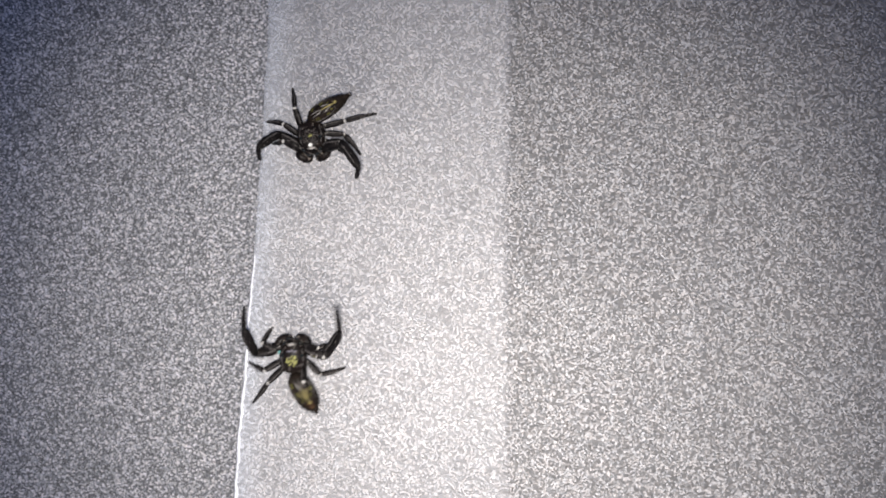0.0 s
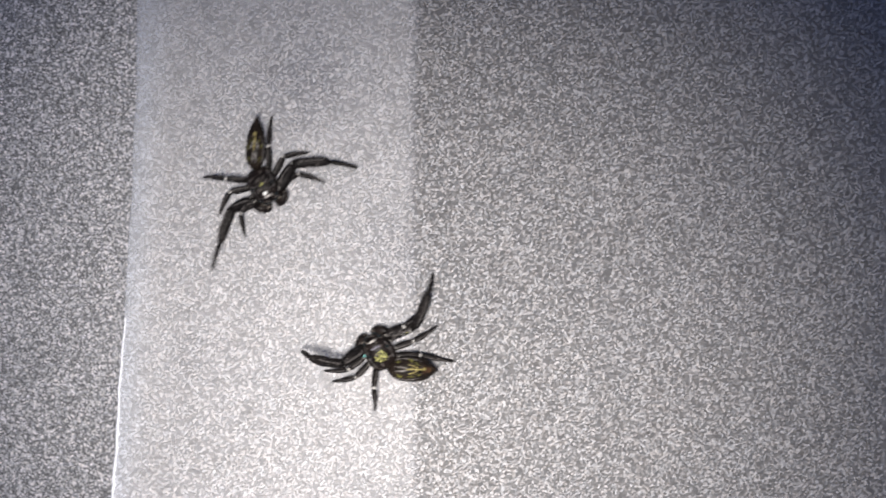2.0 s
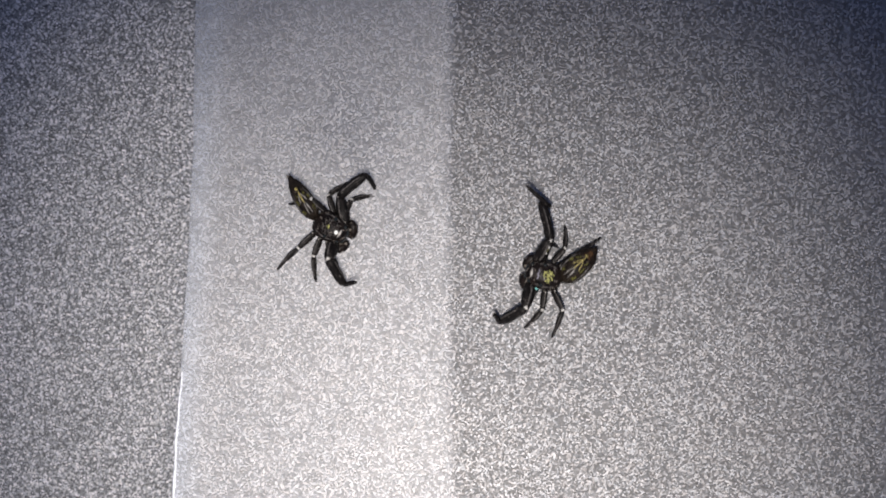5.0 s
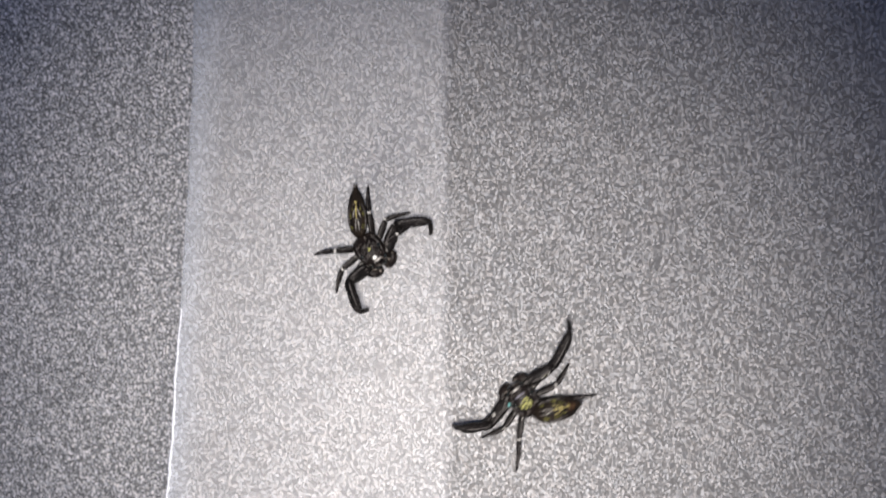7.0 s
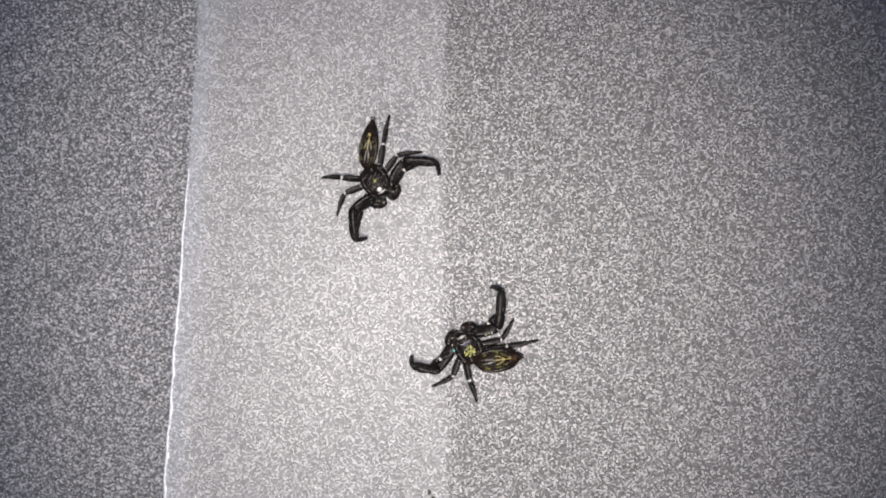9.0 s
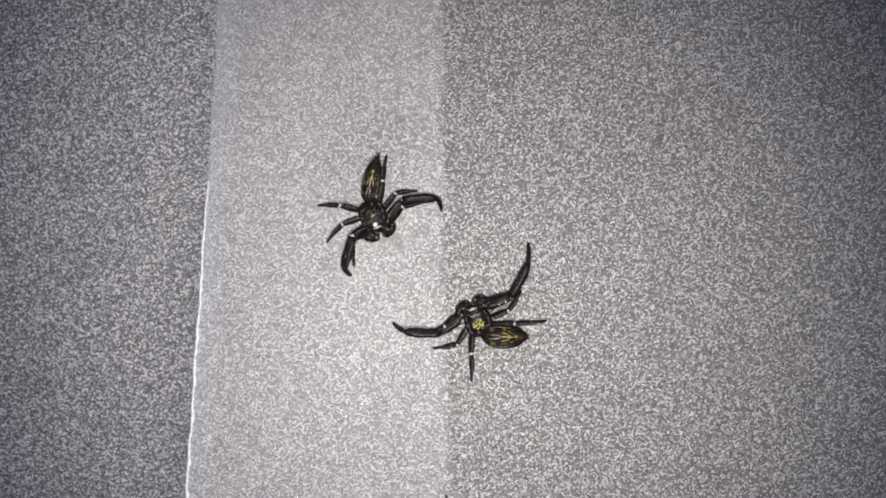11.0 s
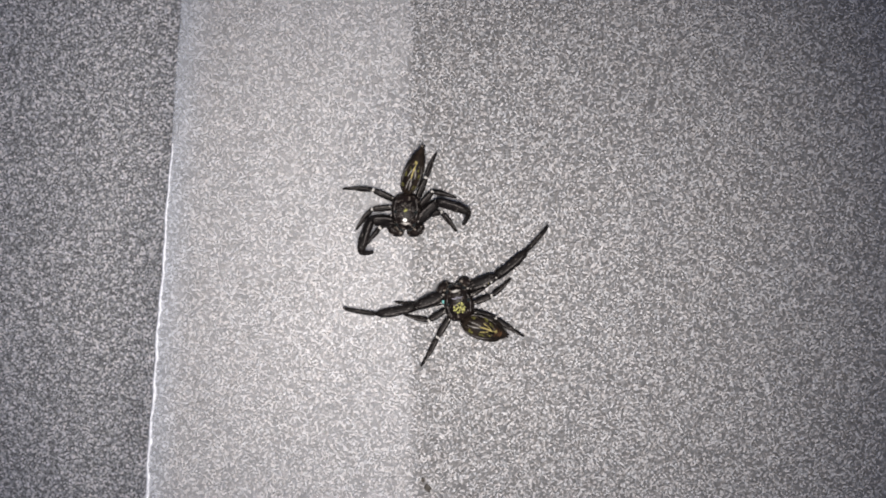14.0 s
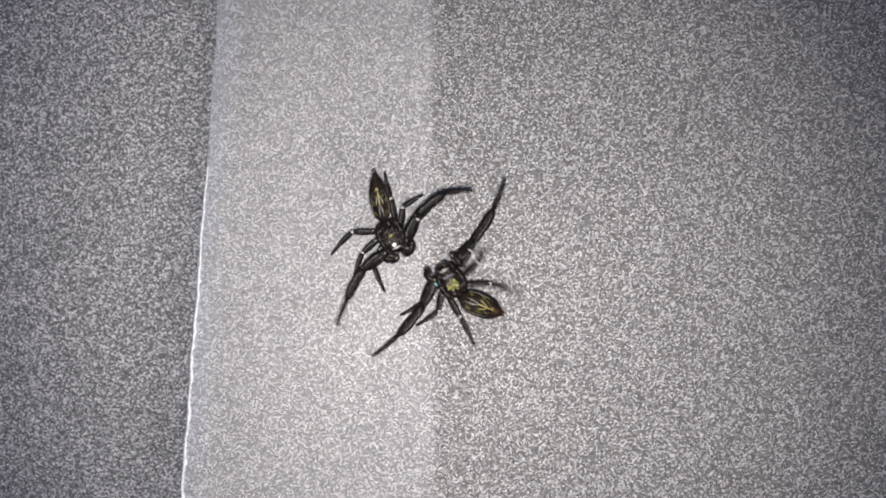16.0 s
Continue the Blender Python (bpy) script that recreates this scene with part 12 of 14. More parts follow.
    walk(SPIDER_B["one_left"][1], [
        (0, mmpose(0, 2.35, 0, 45.1, 0.0, -103.2)), (0.1, mmpose(0, 2.35, 0, 50.6, 0.0, -33.8)), (0.2, mmpose(0, 2.35, 0, -45.6, 0.0, -115.5)),
        (0.3, mmpose(0, 2.35, 0, 31.9, 0.0, -84.4)), (0.5, mmpose(0, 2.35, 0, 31.9, 0.0, -84.4)), (0.6, mmpose(0, 2.35, 0, 31.9, 0.0, -84.4)),
        (0.7, mmpose(0, 2.35, 0, -1.1, 0.0, -114.8)), (0.8, mmpose(0, 2.35, 0, -53.6, 0.0, -77.8)), (0.9, mmpose(0, 2.35, 0, -33.6, 0.0, -37.6)),
        (1, mmpose(0, 2.35, 0, 8.7, 0.0, -47.7)), (1.1, mmpose(0, 2.35, 0, -40.9, 0.0, -101.2)), (1.2, mmpose(0, 2.35, 0, 36.0, 0.0, -78.3)),
        (1.5, mmpose(0, 2.35, 0, 36.0, 0.0, -78.3)), (1.8, mmpose(0, 2.35, 0, 36.0, 0.0, -78.3)), (1.9, mmpose(0, 2.35, 0, -25.2, 0.0, -35.5)),
        (2, mmpose(0, 2.35, 0, 15.1, 0.0, -37.4)), (2.1, mmpose(0, 2.35, 0, 23.0, 0.0, -61.6)), (2.4, mmpose(0, 2.35, 0, 23.0, 0.0, -61.6)),
        (2.5, mmpose(0, 2.35, 0, 23.0, 0.0, -61.6)), (2.6, mmpose(0, 2.35, 0, -40.3, 0.0, -36.7)), (2.7, mmpose(0, 2.35, 0, -57.3, 0.0, -54.9)),
        (2.8, mmpose(0, 2.35, 0, 28.5, 0.0, -81.4)), (3, mmpose(0, 2.35, 0, 28.5, 0.0, -81.4)), (3.1, mmpose(0, 2.35, 0, 50.7, 0.0, -69.3)),
        (3.2, mmpose(0, 2.35, 0, -31.7, 0.0, -47.2)), (3.3, mmpose(0, 2.35, 0, -62.9, 0.0, -65.9)), (3.4, mmpose(0, 2.35, 0, 5.1, 0.0, -64.5)),
        (3.5, mmpose(0, 2.35, 0, 5.1, 0.0, -64.5)), (3.9, mmpose(0, 2.35, 0, 5.1, 0.0, -64.5)), (4, mmpose(0, 2.35, 0, 8.7, 0.0, -28.9)),
        (4.1, mmpose(0, 2.35, 0, -59.2, 0.0, -38.1)), (4.2, mmpose(0, 2.35, 0, -59.2, 0.0, -83.3)), (6.3, mmpose(0, 2.35, 0, -48.2, 0.0, -96.6)),
        (6.5, mmpose(0, 2.35, 0, -48.2, 0.0, -96.6)), (6.6, mmpose(0, 2.35, 0, -48.2, 0.0, -96.6)), (6.8, mmpose(0, 2.35, 0, 40.4, 0.0, -20.0)),
        (7, mmpose(0, 2.35, 0, 41.0, 0.0, -49.0)), (7.1, mmpose(0, 2.35, 0, -53.4, 0.0, -97.8)), (7.5, mmpose(0, 2.35, 0, -53.4, 0.0, -97.8)),
        (7.9, mmpose(0, 2.35, 0, -53.4, 0.0, -97.8)), (8, mmpose(0, 2.35, 0, -67.2, 0.0, -69.5)), (8.1, mmpose(0, 2.35, 0, 47.2, 0.0, -26.5)),
        (8.2, mmpose(0, 2.35, 0, 61.7, 0.0, -55.9)), (8.3, mmpose(0, 2.35, 0, 50.4, 0.0, -71.1)), (8.5, mmpose(0, 2.35, 0, 50.4, 0.0, -71.1)),
        (8.7, mmpose(0, 2.35, 0, 50.4, 0.0, -71.1)), (10.8, mmpose(0, 2.35, 0, 23.0, 0.0, -41.5)), (11, mmpose(0, 2.35, 0, 23.3, 0.0, -41.7)),
        (11.2, mmpose(0, 2.35, 0, 23.1, 0.0, -41.6)), (11.3, mmpose(0, 2.35, 0, 39.6, 0.0, -31.0)), (11.4, mmpose(0, 2.35, 0, 36.3, 0.0, -28.2)),
        (11.5, mmpose(0, 2.35, 0, 18.3, 0.0, -26.3)), (11.6, mmpose(0, 2.35, 0, -53.0, 0.0, -73.7)), (12, mmpose(0, 2.35, 0, -52.9, 0.0, -73.4)),
        (12.2, mmpose(0, 2.35, 0, -52.9, 0.0, -73.0)), (12.3, mmpose(0, 2.35, 0, -65.9, 0.0, -56.3)), (12.4, mmpose(0, 2.35, 0, 41.4, 0.0, -27.4)),
        (12.5, mmpose(0, 2.35, 0, 2.6, 0.0, -21.5)), (13, mmpose(0, 2.35, 0, 3.2, 0.0, -23.8)), (13.4, mmpose(0, 2.35, 0, 3.5, 0.0, -24.1)),
        (13.5, mmpose(0, 2.35, 0, 21.3, 0.0, -14.1)), (13.6, mmpose(0, 2.35, 0, -12.2, 0.0, -12.2)), (14, mmpose(0, 2.35, 0, -10.8, 0.0, -12.0)),
        (14.3, mmpose(0, 2.35, 0, -10.8, 0.0, -12.1)), (14.4, mmpose(0, 2.35, 0, -18.0, 0.0, -18.3)), (14.5, mmpose(0, 2.35, 0, -28.9, 0.0, -3.9)),
        (14.6, mmpose(0, 2.35, 0, 2.7, 0.0, -13.0)), (15, mmpose(0, 2.35, 0, 2.0, 0.0, -13.0)), (15.2, mmpose(0, 2.35, 0, 2.8, 0.0, -12.9)),
        (15.3, mmpose(0, 2.35, 0, 6.3, 0.0, -18.2)), (15.4, mmpose(0, 2.35, 0, 3.0, 0.0, -17.5)), (15.5, mmpose(0, 2.35, 0, 2.9, 0.0, -17.5)),
        (15.9, mmpose(0, 2.35, 0, 2.9, 0.0, -17.6)), (16, mmpose(0, 2.35, 0, 3.2, 0.0, -14.4)),])
    walk(SPIDER_B["one_left"][2], [
        (0, mmpose(1.959, 1.89, 2.018, -44.0, 0.0, -83.5)), (0.1, mmpose(1.006, 3.853, 2.202, -37.2, 0.0, -12.0)),
        (0.2, mmpose(1.8, 1.491, -2.036, -3.0, 0.0, -74.7)), (0.3, mmpose(2.408, 2.587, 1.506, -23.8, 0.0, 168.4)),
        (0.5, mmpose(2.408, 2.587, 1.506, -23.8, 0.0, 168.4)), (0.6, mmpose(2.408, 2.587, 1.506, -23.8, 0.0, 168.4)),
        (0.7, mmpose(2.587, 1.155, -0.055, 25.8, 0.0, -99.5)), (0.8, mmpose(1.653, 2.707, -2.294, -35.1, 0.0, -64.4)),
        (0.9, mmpose(1.447, 4.232, -1.577, -19.4, 0.0, -41.8)), (1, mmpose(2.083, 4.247, 0.431, -60.4, 0.0, -128.6)),
        (1.1, mmpose(2.113, 1.932, -1.867, 44.8, 0.0, -34.6)), (1.2, mmpose(2.257, 2.816, 1.676, -45.2, 0.0, -172.4)),
        (1.5, mmpose(2.257, 2.816, 1.676, -45.2, 0.0, -172.4)), (1.8, mmpose(2.257, 2.816, 1.676, -45.2, 0.0, -172.4)),
        (1.9, mmpose(1.497, 4.451, -1.212, 0.6, 0.0, -45.4)), (2, mmpose(1.673, 4.535, 0.743, -58.0, 0.0, -144.3)),
        (2.1, mmpose(2.308, 3.596, 1.115, -43.3, 0.0, -171.5)), (2.4, mmpose(2.308, 3.596, 1.115, -43.3, 0.0, -171.5)),
        (2.5, mmpose(2.308, 3.596, 1.115, -43.3, 0.0, -171.5)), (2.6, mmpose(1.299, 4.093, -1.843, 15.3, 0.0, -36.8)),
        (2.7, mmpose(1.259, 3.236, -2.399, 15.7, 0.0, -33.8)), (2.8, mmpose(2.477, 2.724, 1.359, -44.2, 0.0, -169.7)),
        (3, mmpose(2.477, 2.724, 1.359, -44.2, 0.0, -169.7)), (3.1, mmpose(1.69, 2.989, 2.204, -25.8, 0.0, -60.8)),
        (3.2, mmpose(1.781, 3.997, -1.496, -24.8, 0.0, -52.0)), (3.3, mmpose(1.183, 2.88, -2.538, 32.1, 0.0, -26.6)),
        (3.4, mmpose(2.561, 3.574, 0.253, -45.0, 0.0, -169.5)), (3.5, mmpose(2.561, 3.574, 0.253, -45.0, 0.0, -169.5)),
        (3.9, mmpose(2.561, 3.574, 0.253, -45.0, 0.0, -169.5)), (4, mmpose(1.362, 4.816, 0.432, -69.2, 0.0, -83.4)),
        (4.1, mmpose(0.899, 3.498, -2.449, -36.4, 0.0, -21.8)), (4.2, mmpose(1.448, 2.519, -2.449, 37.9, 0.0, -18.1)),
        (6.3, mmpose(1.887, 2.131, -2.124, 79.9, 0.0, -9.2)), (6.5, mmpose(1.887, 2.131, -2.124, 79.9, 0.0, -9.2)),
        (6.6, mmpose(1.887, 2.131, -2.124, 79.9, 0.0, -9.2)), (6.8, mmpose(0.744, 4.389, 1.848, -34.5, 0.0, -22.7)),
        (7, mmpose(1.623, 3.76, 1.871, -74.3, 0.0, -83.9)), (7.1, mmpose(1.682, 2.121, -2.289, 72.3, 0.0, -26.0)),
        (7.5, mmpose(1.682, 2.121, -2.289, 72.3, 0.0, -26.0)), (7.9, mmpose(1.682, 2.121, -2.289, 72.3, 0.0, -26.0)),
        (8, mmpose(1.036, 2.738, -2.626, 5.0, 0.0, -40.8)), (8.1, mmpose(0.863, 4.083, 2.092, -32.8, 0.0, -44.5)),
        (8.2, mmpose(1.118, 3.107, 2.51, -57.6, 0.0, -56.2)), (8.3, mmpose(1.72, 2.939, 2.195, -71.8, 0.0, -147.1)),
        (8.5, mmpose(1.72, 2.939, 2.195, -71.8, 0.0, -147.1)), (8.7, mmpose(1.72, 2.939, 2.195, -71.8, 0.0, -147.1)),
        (10.8, mmpose(1.739, 4.315, 1.113, -59.6, 0.0, -66.8)), (11, mmpose(1.741, 4.305, 1.126, -59.5, 0.0, -66.7)),
        (11.2, mmpose(1.739, 4.312, 1.118, -59.5, 0.0, -66.7)), (11.3, mmpose(1.13, 4.233, 1.816, -17.9, 0.0, -42.4)),
        (11.4, mmpose(1.086, 4.375, 1.685, -16.4, 0.0, -35.5)), (11.5, mmpose(1.198, 4.776, 0.896, -60.4, 0.0, -54.9)),
        (11.6, mmpose(1.645, 2.832, -2.277, 71.6, 0.0, -5.4)), (12, mmpose(1.646, 2.841, -2.274, 71.8, 0.0, -5.3)),
        (12.2, mmpose(1.643, 2.853, -2.273, 71.9, 0.0, -5.5)), (12.3, mmpose(0.968, 2.995, -2.602, 11.8, 0.0, -38.7)),
        (12.4, mmpose(0.984, 4.247, 1.886, -28.8, 0.0, -33.2)), (12.5, mmpose(1.041, 5, 0.131, -17.8, 0.0, -37.7)),
        (13, mmpose(1.149, 4.953, 0.16, -21.4, 0.0, -51.3)), (13.4, mmpose(1.164, 4.946, 0.174, -21.6, 0.0, -51.6)),
        (13.5, mmpose(0.649, 4.925, 1.035, -21.9, 0.0, -37.5)), (13.6, mmpose(0.59, 5.073, -0.6, -1.3, 0.0, -32.7)),
        (14, mmpose(0.584, 5.088, -0.534, -1.1, 0.0, -32.3)), (14.3, mmpose(0.585, 5.087, -0.536, -1.1, 0.0, -32.4)),
        (14.4, mmpose(0.849, 4.924, -0.882, -14.8, 0.0, -33.5)), (14.5, mmpose(0.17, 4.84, -1.376, -25.6, 0.0, -11.4)),
        (14.6, mmpose(0.64, 5.124, 0.135, 5.0, 0.0, -31.9)), (15, mmpose(0.639, 5.126, 0.1, 5.2, 0.0, -31.9)), (15.2, mmpose(0.638, 5.124, 0.138, 4.9, 0.0, -31.9)),
        (15.3, mmpose(0.884, 5.041, 0.313, -16.0, 0.0, -35.8)), (15.4, mmpose(0.858, 5.064, 0.147, 5.0, 0.0, -33.7)),
        (15.5, mmpose(0.856, 5.064, 0.147, 5.0, 0.0, -33.7)), (15.9, mmpose(0.861, 5.063, 0.143, 5.0, 0.0, -33.9)),
        (16, mmpose(0.707, 5.106, 0.157, 5.2, 0.0, -25.5)),])
    walk(SPIDER_B["two_left"][0], [
        (0, mmpose(-0.88, 0.32, 0.85, 8.7, 0.0, 62.4)), (0.1, mmpose(-0.88, 0.32, 0.85, 8.7, 0.0, 62.4)), (0.2, mmpose(-0.88, 0.32, 0.85, 47.9, 0.0, 61.0)),
        (0.3, mmpose(-0.88, 0.32, 0.85, 47.9, 0.0, 61.0)), (0.5, mmpose(-0.88, 0.32, 0.85, 47.9, 0.0, 61.0)), (0.6, mmpose(-0.88, 0.32, 0.85, 47.9, 0.0, 61.0)),
        (0.7, mmpose(-0.88, 0.32, 0.85, 47.9, 0.0, 61.0)), (0.8, mmpose(-0.88, 0.32, 0.85, 5.1, 0.0, 72.2)), (0.9, mmpose(-0.88, 0.32, 0.85, 5.1, 0.0, 72.2)),
        (1, mmpose(-0.88, 0.32, 0.85, 5.1, 0.0, 72.2)), (1.1, mmpose(-0.88, 0.32, 0.85, 41.5, 0.0, 67.0)), (1.2, mmpose(-0.88, 0.32, 0.85, 41.5, 0.0, 67.0)),
        (1.5, mmpose(-0.88, 0.32, 0.85, 41.5, 0.0, 67.0)), (1.8, mmpose(-0.88, 0.32, 0.85, 41.5, 0.0, 67.0)), (1.9, mmpose(-0.88, 0.32, 0.85, 6.6, 0.0, 97.6)),
        (2, mmpose(-0.88, 0.32, 0.85, 6.6, 0.0, 97.6)), (2.1, mmpose(-0.88, 0.32, 0.85, 6.3, 0.0, 57.0)), (2.4, mmpose(-0.88, 0.32, 0.85, 6.3, 0.0, 57.0)),
        (2.5, mmpose(-0.88, 0.32, 0.85, 6.3, 0.0, 57.0)), (2.6, mmpose(-0.88, 0.32, 0.85, 40.7, 0.0, 65.1)), (2.7, mmpose(-0.88, 0.32, 0.85, 40.7, 0.0, 65.1)),
        (2.8, mmpose(-0.88, 0.32, 0.85, 40.7, 0.0, 65.1)), (3, mmpose(-0.88, 0.32, 0.85, 40.7, 0.0, 65.1)), (3.1, mmpose(-0.88, 0.32, 0.85, 40.7, 0.0, 65.1)),
        (3.2, mmpose(-0.88, 0.32, 0.85, 33.3, 0.0, 72.1)), (3.3, mmpose(-0.88, 0.32, 0.85, 33.3, 0.0, 72.1)), (3.4, mmpose(-0.88, 0.32, 0.85, 33.3, 0.0, 72.1)),
        (3.5, mmpose(-0.88, 0.32, 0.85, 33.3, 0.0, 72.1)), (3.9, mmpose(-0.88, 0.32, 0.85, 33.3, 0.0, 72.1)), (4, mmpose(-0.88, 0.32, 0.85, 4.0, 0.0, 65.5)),
        (4.1, mmpose(-0.88, 0.32, 0.85, 4.0, 0.0, 65.5)), (4.2, mmpose(-0.88, 0.32, 0.85, 33.3, 0.0, 72.1)), (6.3, mmpose(-0.88, 0.32, 0.85, 32.5, 0.0, 59.3)),
        (6.5, mmpose(-0.88, 0.32, 0.85, 32.5, 0.0, 59.3)), (6.6, mmpose(-0.88, 0.32, 0.85, 32.5, 0.0, 59.3)), (6.8, mmpose(-0.88, 0.32, 0.85, 26.6, 0.0, 84.4)),
        (7, mmpose(-0.88, 0.32, 0.85, 26.6, 0.0, 84.4)), (7.1, mmpose(-0.88, 0.32, 0.85, 36.4, 0.0, 75.8)), (7.5, mmpose(-0.88, 0.32, 0.85, 36.4, 0.0, 75.8)),
        (7.9, mmpose(-0.88, 0.32, 0.85, 36.4, 0.0, 75.8)), (8, mmpose(-0.88, 0.32, 0.85, 3.1, 0.0, 69.1)), (8.1, mmpose(-0.88, 0.32, 0.85, 36.9, 0.0, 90.7)),
        (8.2, mmpose(-0.88, 0.32, 0.85, 36.9, 0.0, 90.7)), (8.3, mmpose(-0.88, 0.32, 0.85, 36.9, 0.0, 90.7)), (8.5, mmpose(-0.88, 0.32, 0.85, 36.9, 0.0, 90.7)),
        (8.7, mmpose(-0.88, 0.32, 0.85, 36.9, 0.0, 90.7)), (10.8, mmpose(-0.88, 0.32, 0.85, 12.3, 0.0, 84.0)), (11, mmpose(-0.88, 0.32, 0.85, 12.5, 0.0, 84.1)),
        (11.2, mmpose(-0.88, 0.32, 0.85, 12.3, 0.0, 84.0)), (11.3, mmpose(-0.88, 0.32, 0.85, 12.1, 0.0, 83.8)), (11.4, mmpose(-0.88, 0.32, 0.85, 4.4, 0.0, 78.5)),
        (11.5, mmpose(-0.88, 0.32, 0.85, 3.9, 0.0, 79.8)), (11.6, mmpose(-0.88, 0.32, 0.85, 27.4, 0.0, 72.0)), (12, mmpose(-0.88, 0.32, 0.85, 27.2, 0.0, 72.0)),
        (12.2, mmpose(-0.88, 0.32, 0.85, 27.0, 0.0, 71.7)), (12.3, mmpose(-0.88, 0.32, 0.85, -0.4, 0.0, 83.7)), (12.4, mmpose(-0.88, 0.32, 0.85, -0.5, 0.0, 84.0)),
        (12.5, mmpose(-0.88, 0.32, 0.85, -0.7, 0.0, 81.9)), (13, mmpose(-0.88, 0.32, 0.85, 0.9, 0.0, 82.5)), (13.4, mmpose(-0.88, 0.32, 0.85, 0.9, 0.0, 82.5)),
        (13.5, mmpose(-0.88, 0.32, 0.85, -0.8, 0.0, 80.0)), (13.6, mmpose(-0.88, 0.32, 0.85, 0.3, 0.0, 84.2)), (14, mmpose(-0.88, 0.32, 0.85, 0.2, 0.0, 84.2)),
        (14.3, mmpose(-0.88, 0.32, 0.85, 0.2, 0.0, 84.2)), (14.4, mmpose(-0.88, 0.32, 0.85, -0.2, 0.0, 84.5)), (14.5, mmpose(-0.88, 0.32, 0.85, -0.2, 0.0, 85.4)),
        (14.6, mmpose(-0.88, 0.32, 0.85, 9.9, 0.0, 102.1)), (15, mmpose(-0.88, 0.32, 0.85, 9.9, 0.0, 102.2)), (15.2, mmpose(-0.88, 0.32, 0.85, 9.9, 0.0, 102.1)),
        (15.3, mmpose(-0.88, 0.32, 0.85, -4.9, 0.0, 93.3)), (15.4, mmpose(-0.88, 0.32, 0.85, -5.7, 0.0, 91.1)), (15.5, mmpose(-0.88, 0.32, 0.85, -5.7, 0.0, 91.0)),
        (15.9, mmpose(-0.88, 0.32, 0.85, -5.7, 0.0, 91.1)), (16, mmpose(-0.88, 0.32, 0.85, -8.9, 0.0, 112.1)),])
